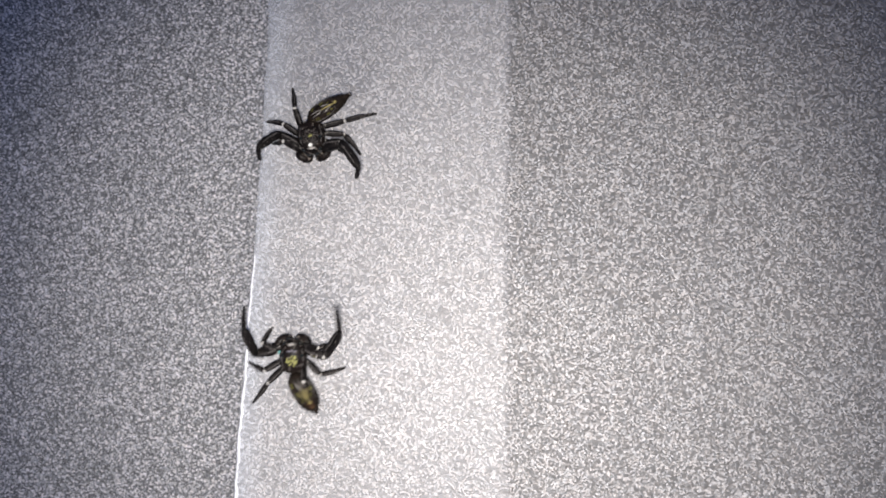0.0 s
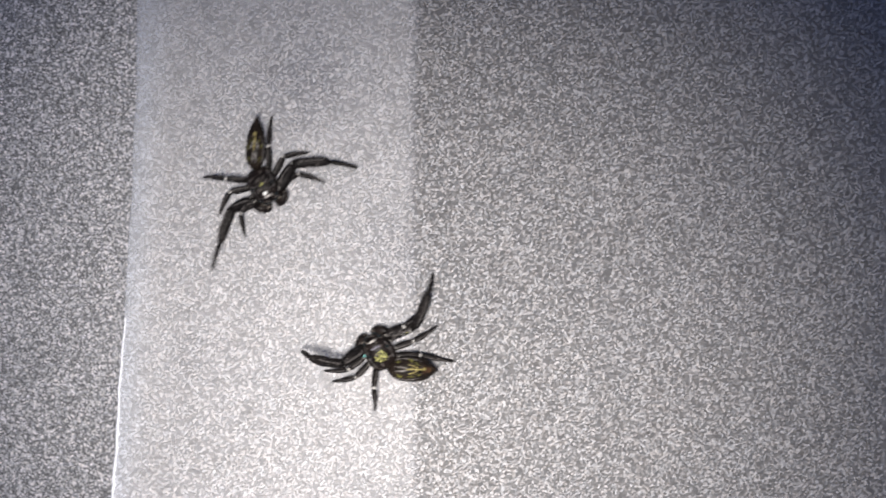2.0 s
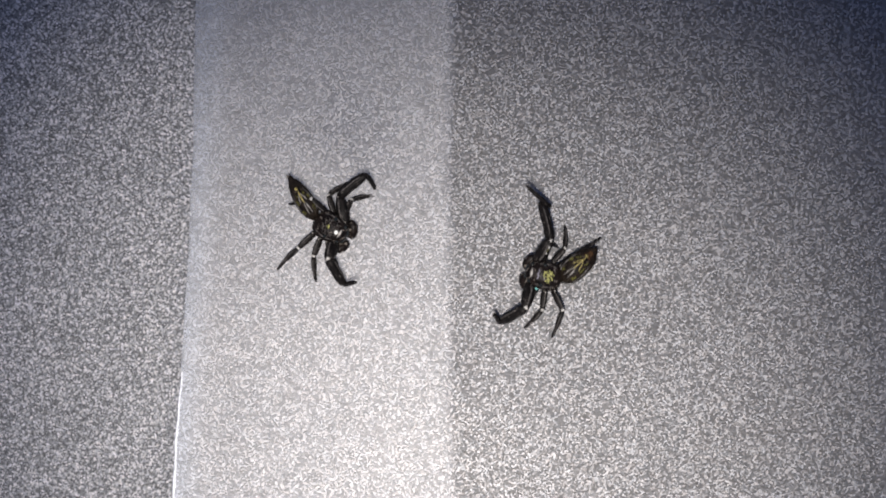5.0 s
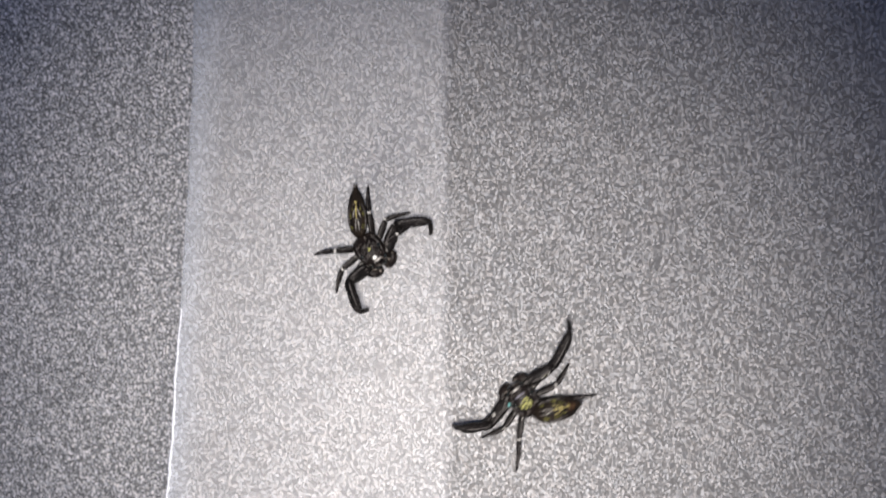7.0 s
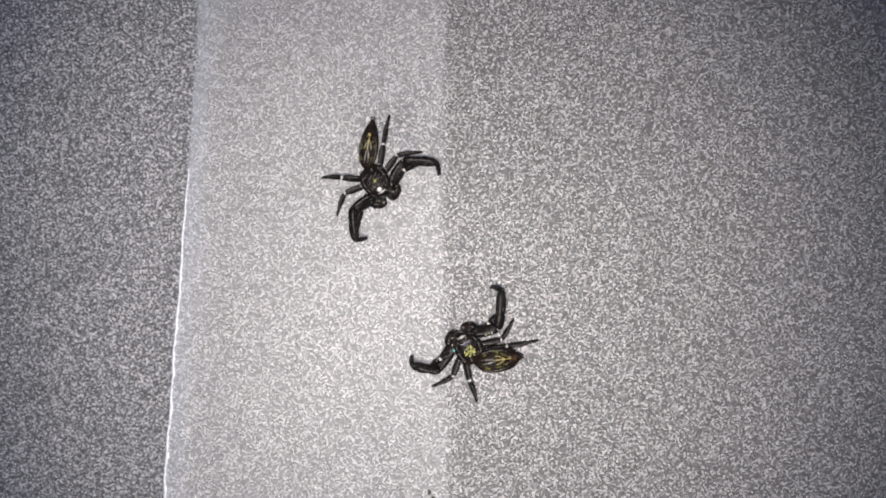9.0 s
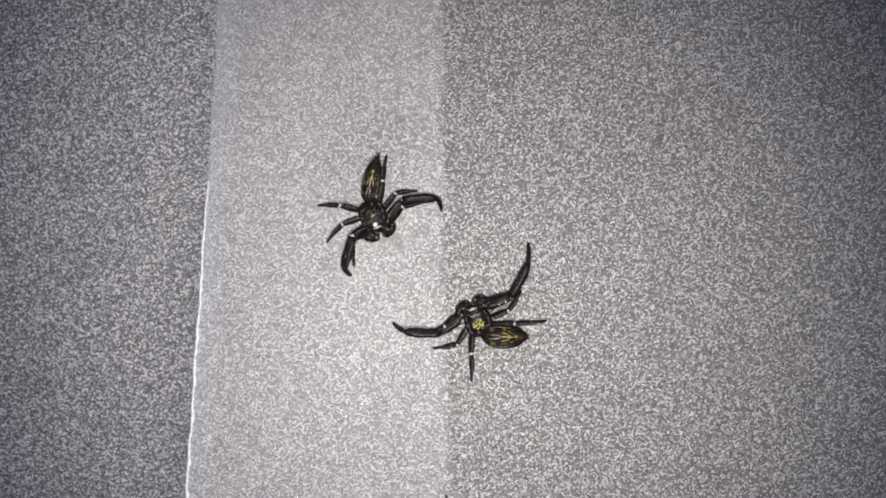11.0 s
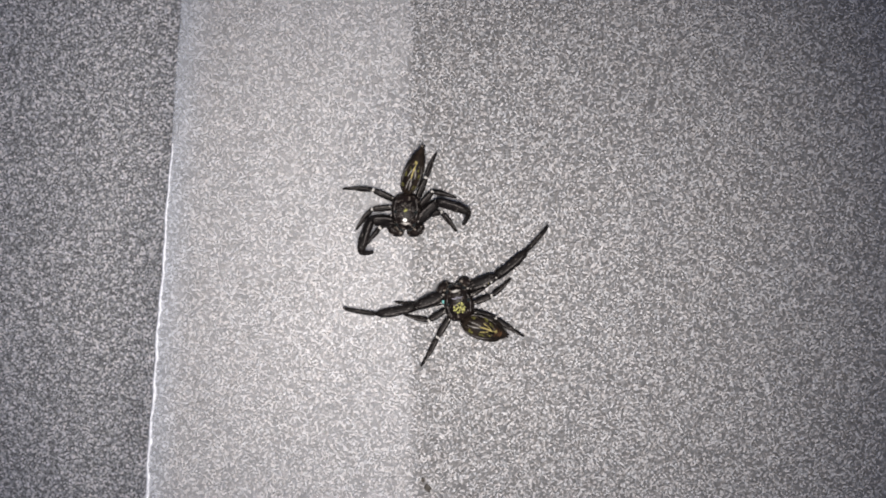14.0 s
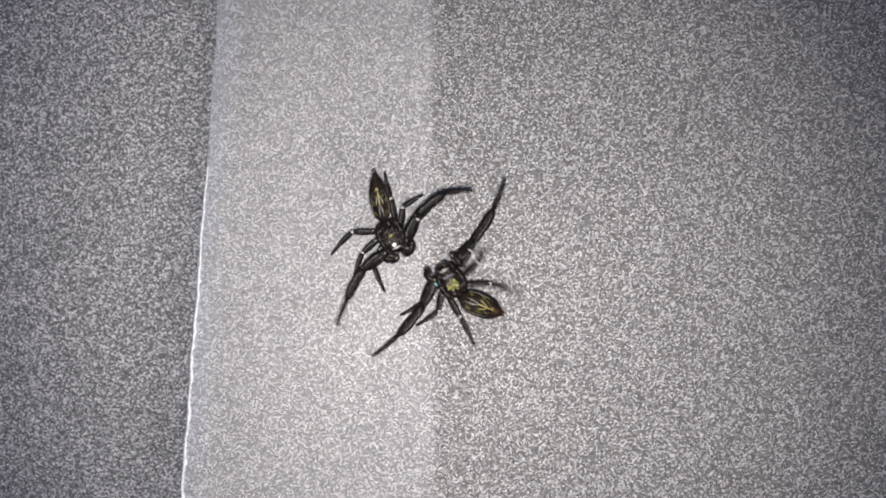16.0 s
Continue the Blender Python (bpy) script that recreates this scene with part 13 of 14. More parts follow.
    walk(SPIDER_B["two_left"][1], [
        (0, mmpose(0, 1.65, 0, -43.9, 0.0, -98.1)), (0.1, mmpose(0, 1.65, 0, -43.9, 0.0, -98.1)), (0.2, mmpose(0, 1.65, 0, -62.0, 0.0, -180.0)),
        (0.3, mmpose(0, 1.65, 0, -62.0, 0.0, -180.0)), (0.5, mmpose(0, 1.65, 0, -62.0, 0.0, -180.0)), (0.6, mmpose(0, 1.65, 0, -62.0, 0.0, -180.0)),
        (0.7, mmpose(0, 1.65, 0, -62.0, 0.0, -180.0)), (0.8, mmpose(0, 1.65, 0, -33.1, 0.0, -22.0)), (0.9, mmpose(0, 1.65, 0, -33.1, 0.0, -22.0)),
        (1, mmpose(0, 1.65, 0, -33.1, 0.0, -22.0)), (1.1, mmpose(0, 1.65, 0, -77.0, 0.0, -180.0)), (1.2, mmpose(0, 1.65, 0, -77.0, 0.0, -180.0)),
        (1.5, mmpose(0, 1.65, 0, -77.0, 0.0, -180.0)), (1.8, mmpose(0, 1.65, 0, -77.0, 0.0, -180.0)), (1.9, mmpose(0, 1.65, 0, -32.6, 0.0, -36.1)),
        (2, mmpose(0, 1.65, 0, -32.6, 0.0, -36.1)), (2.1, mmpose(0, 1.65, 0, -39.2, 0.0, -33.0)), (2.4, mmpose(0, 1.65, 0, -39.2, 0.0, -33.0)),
        (2.5, mmpose(0, 1.65, 0, -39.2, 0.0, -33.0)), (2.6, mmpose(0, 1.65, 0, -79.0, 0.0, -180.0)), (2.7, mmpose(0, 1.65, 0, -79.0, 0.0, -180.0)),
        (2.8, mmpose(0, 1.65, 0, -79.0, 0.0, -180.0)), (3, mmpose(0, 1.65, 0, -79.0, 0.0, -180.0)), (3.1, mmpose(0, 1.65, 0, -79.0, 0.0, -180.0)),
        (3.2, mmpose(0, 1.65, 0, -85.2, 0.0, 0.0)), (3.3, mmpose(0, 1.65, 0, -85.2, 0.0, 0.0)), (3.4, mmpose(0, 1.65, 0, -85.2, 0.0, 0.0)),
        (3.5, mmpose(0, 1.65, 0, -85.2, 0.0, 0.0)), (3.9, mmpose(0, 1.65, 0, -85.2, 0.0, 0.0)), (4, mmpose(0, 1.65, 0, -20.4, 0.0, -18.9)),
        (4.1, mmpose(0, 1.65, 0, -20.4, 0.0, -18.9)), (4.2, mmpose(0, 1.65, 0, -85.2, 0.0, 0.0)), (6.3, mmpose(0, 1.65, 0, -83.8, 0.0, 0.0)),
        (6.5, mmpose(0, 1.65, 0, -83.8, 0.0, 0.0)), (6.6, mmpose(0, 1.65, 0, -83.8, 0.0, 0.0)), (6.8, mmpose(0, 1.65, 0, -71.7, 0.0, 0.0)),
        (7, mmpose(0, 1.65, 0, -71.7, 0.0, 0.0)), (7.1, mmpose(0, 1.65, 0, -88.2, 0.0, -180.0)), (7.5, mmpose(0, 1.65, 0, -88.2, 0.0, -180.0)),
        (7.9, mmpose(0, 1.65, 0, -88.2, 0.0, -180.0)), (8, mmpose(0, 1.65, 0, -18.3, 0.0, -16.6)), (8.1, mmpose(0, 1.65, 0, -87.0, 0.0, -180.0)),
        (8.2, mmpose(0, 1.65, 0, -87.0, 0.0, -180.0)), (8.3, mmpose(0, 1.65, 0, -87.0, 0.0, -180.0)), (8.5, mmpose(0, 1.65, 0, -87.0, 0.0, -180.0)),
        (8.7, mmpose(0, 1.65, 0, -87.0, 0.0, -180.0)), (10.8, mmpose(0, 1.65, 0, -41.2, 0.0, 10.5)), (11, mmpose(0, 1.65, 0, -41.6, 0.0, 10.4)),
        (11.2, mmpose(0, 1.65, 0, -41.3, 0.0, 10.4)), (11.3, mmpose(0, 1.65, 0, -41.0, 0.0, 10.6)), (11.4, mmpose(0, 1.65, 0, -27.1, 0.0, 5.1)),
        (11.5, mmpose(0, 1.65, 0, -25.3, 0.0, 4.2)), (11.6, mmpose(0, 1.65, 0, -71.5, 0.0, 34.3)), (12, mmpose(0, 1.65, 0, -71.3, 0.0, 34.2)),
        (12.2, mmpose(0, 1.65, 0, -71.0, 0.0, 34.2)), (12.3, mmpose(0, 1.65, 0, -15.5, 0.0, 2.6)), (12.4, mmpose(0, 1.65, 0, -16.3, 0.0, 2.5)),
        (12.5, mmpose(0, 1.65, 0, -15.8, 0.0, 3.1)), (13, mmpose(0, 1.65, 0, -19.0, 0.0, 4.1)), (13.4, mmpose(0, 1.65, 0, -19.6, 0.0, 4.1)),
        (13.5, mmpose(0, 1.65, 0, -15.7, 0.0, -16.5)), (13.6, mmpose(0, 1.65, 0, -16.5, 0.0, -13.2)), (14, mmpose(0, 1.65, 0, -16.0, 0.0, -13.1)),
        (14.3, mmpose(0, 1.65, 0, -16.0, 0.0, -13.1)), (14.4, mmpose(0, 1.65, 0, -14.0, 0.0, -1.6)), (14.5, mmpose(0, 1.65, 0, -13.9, 0.0, -2.0)),
        (14.6, mmpose(0, 1.65, 0, -36.1, 0.0, 9.0)), (15, mmpose(0, 1.65, 0, -36.1, 0.0, 8.9)), (15.2, mmpose(0, 1.65, 0, -36.0, 0.0, 8.9)),
        (15.3, mmpose(0, 1.65, 0, -5.9, 0.0, -16.6)), (15.4, mmpose(0, 1.65, 0, -5.9, 0.0, -16.3)), (15.5, mmpose(0, 1.65, 0, -5.9, 0.0, -16.2)),
        (15.9, mmpose(0, 1.65, 0, -6.0, 0.0, -16.3)), (16, mmpose(0, 1.65, 0, -2.6, 0.0, -23.1)),])
    walk(SPIDER_B["three_left"][0], [
        (0, mmpose(-0.88, -0.22, 0.85, 8.1, 0.0, 119.8)), (0.1, mmpose(-0.88, -0.22, 0.85, 8.1, 0.0, 119.8)), (0.2, mmpose(-0.88, -0.22, 0.85, 5.5, 0.0, 113.8)),
        (0.3, mmpose(-0.88, -0.22, 0.85, 5.5, 0.0, 113.8)), (0.5, mmpose(-0.88, -0.22, 0.85, 5.5, 0.0, 113.8)), (0.6, mmpose(-0.88, -0.22, 0.85, 5.5, 0.0, 113.8)),
        (0.7, mmpose(-0.88, -0.22, 0.85, 5.5, 0.0, 113.8)), (0.8, mmpose(-0.88, -0.22, 0.85, 4.5, 0.0, 107.1)), (0.9, mmpose(-0.88, -0.22, 0.85, 4.5, 0.0, 107.1)),
        (1, mmpose(-0.88, -0.22, 0.85, 4.5, 0.0, 107.1)), (1.1, mmpose(-0.88, -0.22, 0.85, 2.6, 0.0, 120.1)), (1.2, mmpose(-0.88, -0.22, 0.85, 2.6, 0.0, 120.1)),
        (1.5, mmpose(-0.88, -0.22, 0.85, 2.6, 0.0, 120.1)), (1.8, mmpose(-0.88, -0.22, 0.85, 2.6, 0.0, 120.1)), (1.9, mmpose(-0.88, -0.22, 0.85, 6.4, 0.0, 105.1)),
        (2, mmpose(-0.88, -0.22, 0.85, 6.4, 0.0, 105.1)), (2.1, mmpose(-0.88, -0.22, 0.85, 7.0, 0.0, 90.9)), (2.4, mmpose(-0.88, -0.22, 0.85, 7.0, 0.0, 90.9)),
        (2.5, mmpose(-0.88, -0.22, 0.85, 7.0, 0.0, 90.9)), (2.6, mmpose(-0.88, -0.22, 0.85, 4.5, 0.0, 104.3)), (2.7, mmpose(-0.88, -0.22, 0.85, 4.5, 0.0, 104.3)),
        (2.8, mmpose(-0.88, -0.22, 0.85, 4.5, 0.0, 104.3)), (3, mmpose(-0.88, -0.22, 0.85, 4.5, 0.0, 104.3)), (3.1, mmpose(-0.88, -0.22, 0.85, 4.5, 0.0, 104.3)),
        (3.2, mmpose(-0.88, -0.22, 0.85, 2.1, 0.0, 102.0)), (3.3, mmpose(-0.88, -0.22, 0.85, 2.1, 0.0, 102.0)), (3.4, mmpose(-0.88, -0.22, 0.85, 2.1, 0.0, 102.0)),
        (3.5, mmpose(-0.88, -0.22, 0.85, 2.1, 0.0, 102.0)), (3.9, mmpose(-0.88, -0.22, 0.85, 2.1, 0.0, 102.0)), (4, mmpose(-0.88, -0.22, 0.85, 4.1, 0.0, 82.9)),
        (4.1, mmpose(-0.88, -0.22, 0.85, 4.1, 0.0, 82.9)), (4.2, mmpose(-0.88, -0.22, 0.85, 2.1, 0.0, 102.0)), (6.3, mmpose(-0.88, -0.22, 0.85, 2.0, 0.0, 82.5)),
        (6.5, mmpose(-0.88, -0.22, 0.85, 2.0, 0.0, 82.5)), (6.6, mmpose(-0.88, -0.22, 0.85, 2.0, 0.0, 82.5)), (6.8, mmpose(-0.88, -0.22, 0.85, 2.8, 0.0, 109.4)),
        (7, mmpose(-0.88, -0.22, 0.85, 2.8, 0.0, 109.4)), (7.1, mmpose(-0.88, -0.22, 0.85, 3.4, 0.0, 113.4)), (7.5, mmpose(-0.88, -0.22, 0.85, 3.4, 0.0, 113.4)),
        (7.9, mmpose(-0.88, -0.22, 0.85, 3.4, 0.0, 113.4)), (8, mmpose(-0.88, -0.22, 0.85, 3.0, 0.0, 71.8)), (8.1, mmpose(-0.88, -0.22, 0.85, 3.1, 0.0, 131.6)),
        (8.2, mmpose(-0.88, -0.22, 0.85, 3.1, 0.0, 131.6)), (8.3, mmpose(-0.88, -0.22, 0.85, 3.1, 0.0, 131.6)), (8.5, mmpose(-0.88, -0.22, 0.85, 3.1, 0.0, 131.6)),
        (8.7, mmpose(-0.88, -0.22, 0.85, 3.1, 0.0, 131.6)), (10.8, mmpose(-0.88, -0.22, 0.85, -6.9, 0.0, 126.5)),
        (11, mmpose(-0.88, -0.22, 0.85, -6.9, 0.0, 126.6)), (11.2, mmpose(-0.88, -0.22, 0.85, -6.9, 0.0, 126.5)),
        (11.3, mmpose(-0.88, -0.22, 0.85, -6.8, 0.0, 126.3)), (11.4, mmpose(-0.88, -0.22, 0.85, -1.9, 0.0, 105.5)),
        (11.5, mmpose(-0.88, -0.22, 0.85, -1.7, 0.0, 106.4)), (11.6, mmpose(-0.88, -0.22, 0.85, -1.5, 0.0, 104.6)),
        (12, mmpose(-0.88, -0.22, 0.85, -1.4, 0.0, 104.6)), (12.2, mmpose(-0.88, -0.22, 0.85, -1.6, 0.0, 104.3)),
        (12.3, mmpose(-0.88, -0.22, 0.85, -4.6, 0.0, 113.8)), (12.4, mmpose(-0.88, -0.22, 0.85, -5.1, 0.0, 114.6)),
        (12.5, mmpose(-0.88, -0.22, 0.85, -5.4, 0.0, 112.5)), (13, mmpose(-0.88, -0.22, 0.85, -5.5, 0.0, 117.7)),
        (13.4, mmpose(-0.88, -0.22, 0.85, -5.6, 0.0, 118.0)), (13.5, mmpose(-0.88, -0.22, 0.85, 43.1, 0.0, 112.2)),
        (13.6, mmpose(-0.88, -0.22, 0.85, -4.2, 0.0, 108.1)), (14, mmpose(-0.88, -0.22, 0.85, -4.0, 0.0, 107.8)),
        (14.3, mmpose(-0.88, -0.22, 0.85, -4.0, 0.0, 107.8)), (14.4, mmpose(-0.88, -0.22, 0.85, -4.8, 0.0, 113.0)),
        (14.5, mmpose(-0.88, -0.22, 0.85, -4.8, 0.0, 113.7)), (14.6, mmpose(-0.88, -0.22, 0.85, -7.2, 0.0, 124.3)),
        (15, mmpose(-0.88, -0.22, 0.85, -7.1, 0.0, 124.4)), (15.2, mmpose(-0.88, -0.22, 0.85, -7.1, 0.0, 124.3)),
        (15.3, mmpose(-0.88, -0.22, 0.85, -8.1, 0.0, 124.4)), (15.4, mmpose(-0.88, -0.22, 0.85, -9.5, 0.0, 123.0)),
        (15.5, mmpose(-0.88, -0.22, 0.85, -9.5, 0.0, 122.9)), (15.9, mmpose(-0.88, -0.22, 0.85, -9.5, 0.0, 123.1)),
        (16, mmpose(-0.88, -0.22, 0.85, -10.6, 0.0, 138.8)),])
    walk(SPIDER_B["three_left"][1], [
        (0, mmpose(0, 1.55, 0, -40.5, 0.0, -62.1)), (0.1, mmpose(0, 1.55, 0, -40.5, 0.0, -62.1)), (0.2, mmpose(0, 1.55, 0, -42.2, 0.0, -46.1)),
        (0.3, mmpose(0, 1.55, 0, -42.2, 0.0, -46.1)), (0.5, mmpose(0, 1.55, 0, -42.2, 0.0, -46.1)), (0.6, mmpose(0, 1.55, 0, -42.2, 0.0, -46.1)),
        (0.7, mmpose(0, 1.55, 0, -42.2, 0.0, -46.1)), (0.8, mmpose(0, 1.55, 0, -28.6, 0.0, -50.8)), (0.9, mmpose(0, 1.55, 0, -28.6, 0.0, -50.8)),
        (1, mmpose(0, 1.55, 0, -28.6, 0.0, -50.8)), (1.1, mmpose(0, 1.55, 0, -29.8, 0.0, -63.0)), (1.2, mmpose(0, 1.55, 0, -29.8, 0.0, -63.0)),
        (1.5, mmpose(0, 1.55, 0, -29.8, 0.0, -63.0)), (1.8, mmpose(0, 1.55, 0, -29.8, 0.0, -63.0)), (1.9, mmpose(0, 1.55, 0, -29.7, 0.0, -37.0)),
        (2, mmpose(0, 1.55, 0, -29.7, 0.0, -37.0)), (2.1, mmpose(0, 1.55, 0, -34.9, 0.0, -47.1)), (2.4, mmpose(0, 1.55, 0, -34.9, 0.0, -47.1)),
        (2.5, mmpose(0, 1.55, 0, -34.9, 0.0, -47.1)), (2.6, mmpose(0, 1.55, 0, -26.9, 0.0, -46.7)), (2.7, mmpose(0, 1.55, 0, -26.9, 0.0, -46.7)),
        (2.8, mmpose(0, 1.55, 0, -26.9, 0.0, -46.7)), (3, mmpose(0, 1.55, 0, -26.9, 0.0, -46.7)), (3.1, mmpose(0, 1.55, 0, -26.9, 0.0, -46.7)),
        (3.2, mmpose(0, 1.55, 0, -25.0, 0.0, -44.1)), (3.3, mmpose(0, 1.55, 0, -25.0, 0.0, -44.1)), (3.4, mmpose(0, 1.55, 0, -25.0, 0.0, -44.1)),
        (3.5, mmpose(0, 1.55, 0, -25.0, 0.0, -44.1)), (3.9, mmpose(0, 1.55, 0, -25.0, 0.0, -44.1)), (4, mmpose(0, 1.55, 0, -28.0, 0.0, -26.2)),
        (4.1, mmpose(0, 1.55, 0, -28.0, 0.0, -26.2)), (4.2, mmpose(0, 1.55, 0, -25.0, 0.0, -44.1)), (6.3, mmpose(0, 1.55, 0, -25.6, 0.0, -26.8)),
        (6.5, mmpose(0, 1.55, 0, -25.6, 0.0, -26.8)), (6.6, mmpose(0, 1.55, 0, -25.6, 0.0, -26.8)), (6.8, mmpose(0, 1.55, 0, -21.7, 0.0, -35.5)),
        (7, mmpose(0, 1.55, 0, -21.7, 0.0, -35.5)), (7.1, mmpose(0, 1.55, 0, -27.4, 0.0, -43.9)), (7.5, mmpose(0, 1.55, 0, -27.4, 0.0, -43.9)),
        (7.9, mmpose(0, 1.55, 0, -27.4, 0.0, -43.9)), (8, mmpose(0, 1.55, 0, -18.8, 0.0, -19.6)), (8.1, mmpose(0, 1.55, 0, -26.6, 0.0, -45.2)),
        (8.2, mmpose(0, 1.55, 0, -26.6, 0.0, -45.2)), (8.3, mmpose(0, 1.55, 0, -26.6, 0.0, -45.2)), (8.5, mmpose(0, 1.55, 0, -26.6, 0.0, -45.2)),
        (8.7, mmpose(0, 1.55, 0, -26.6, 0.0, -45.2)), (10.8, mmpose(0, 1.55, 0, -9.8, 0.0, -47.1)), (11, mmpose(0, 1.55, 0, -9.9, 0.0, -47.3)),
        (11.2, mmpose(0, 1.55, 0, -9.8, 0.0, -47.2)), (11.3, mmpose(0, 1.55, 0, -9.8, 0.0, -47.0)), (11.4, mmpose(0, 1.55, 0, -25.5, 0.0, -49.5)),
        (11.5, mmpose(0, 1.55, 0, -24.8, 0.0, -49.3)), (11.6, mmpose(0, 1.55, 0, -17.9, 0.0, -42.2)), (12, mmpose(0, 1.55, 0, -17.8, 0.0, -42.1)),
        (12.2, mmpose(0, 1.55, 0, -17.4, 0.0, -41.8)), (12.3, mmpose(0, 1.55, 0, -11.8, 0.0, -50.3)), (12.4, mmpose(0, 1.55, 0, -11.8, 0.0, -51.2)),
        (12.5, mmpose(0, 1.55, 0, -11.2, 0.0, -50.4)), (13, mmpose(0, 1.55, 0, -10.7, 0.0, -55.9)), (13.4, mmpose(0, 1.55, 0, -10.9, 0.0, -56.4)),
        (13.5, mmpose(0, 1.55, 0, -64.5, 0.0, -107.7)), (13.6, mmpose(0, 1.55, 0, -16.6, 0.0, -43.1)), (14, mmpose(0, 1.55, 0, -16.5, 0.0, -42.7)),
        (14.3, mmpose(0, 1.55, 0, -16.4, 0.0, -42.8)), (14.4, mmpose(0, 1.55, 0, -11.4, 0.0, -32.2)), (14.5, mmpose(0, 1.55, 0, -11.3, 0.0, -32.3)),
        (14.6, mmpose(0, 1.55, 0, -7.8, 0.0, -47.8)), (15, mmpose(0, 1.55, 0, -7.9, 0.0, -47.9)), (15.2, mmpose(0, 1.55, 0, -7.9, 0.0, -47.8)),
        (15.3, mmpose(0, 1.55, 0, -3.2, 0.0, -44.9)), (15.4, mmpose(0, 1.55, 0, -2.3, 0.0, -45.9)), (15.5, mmpose(0, 1.55, 0, -2.3, 0.0, -45.8)),
        (15.9, mmpose(0, 1.55, 0, -2.5, 0.0, -46.0)), (16, mmpose(0, 1.55, 0, -1.8, 0.0, -44.9)),])
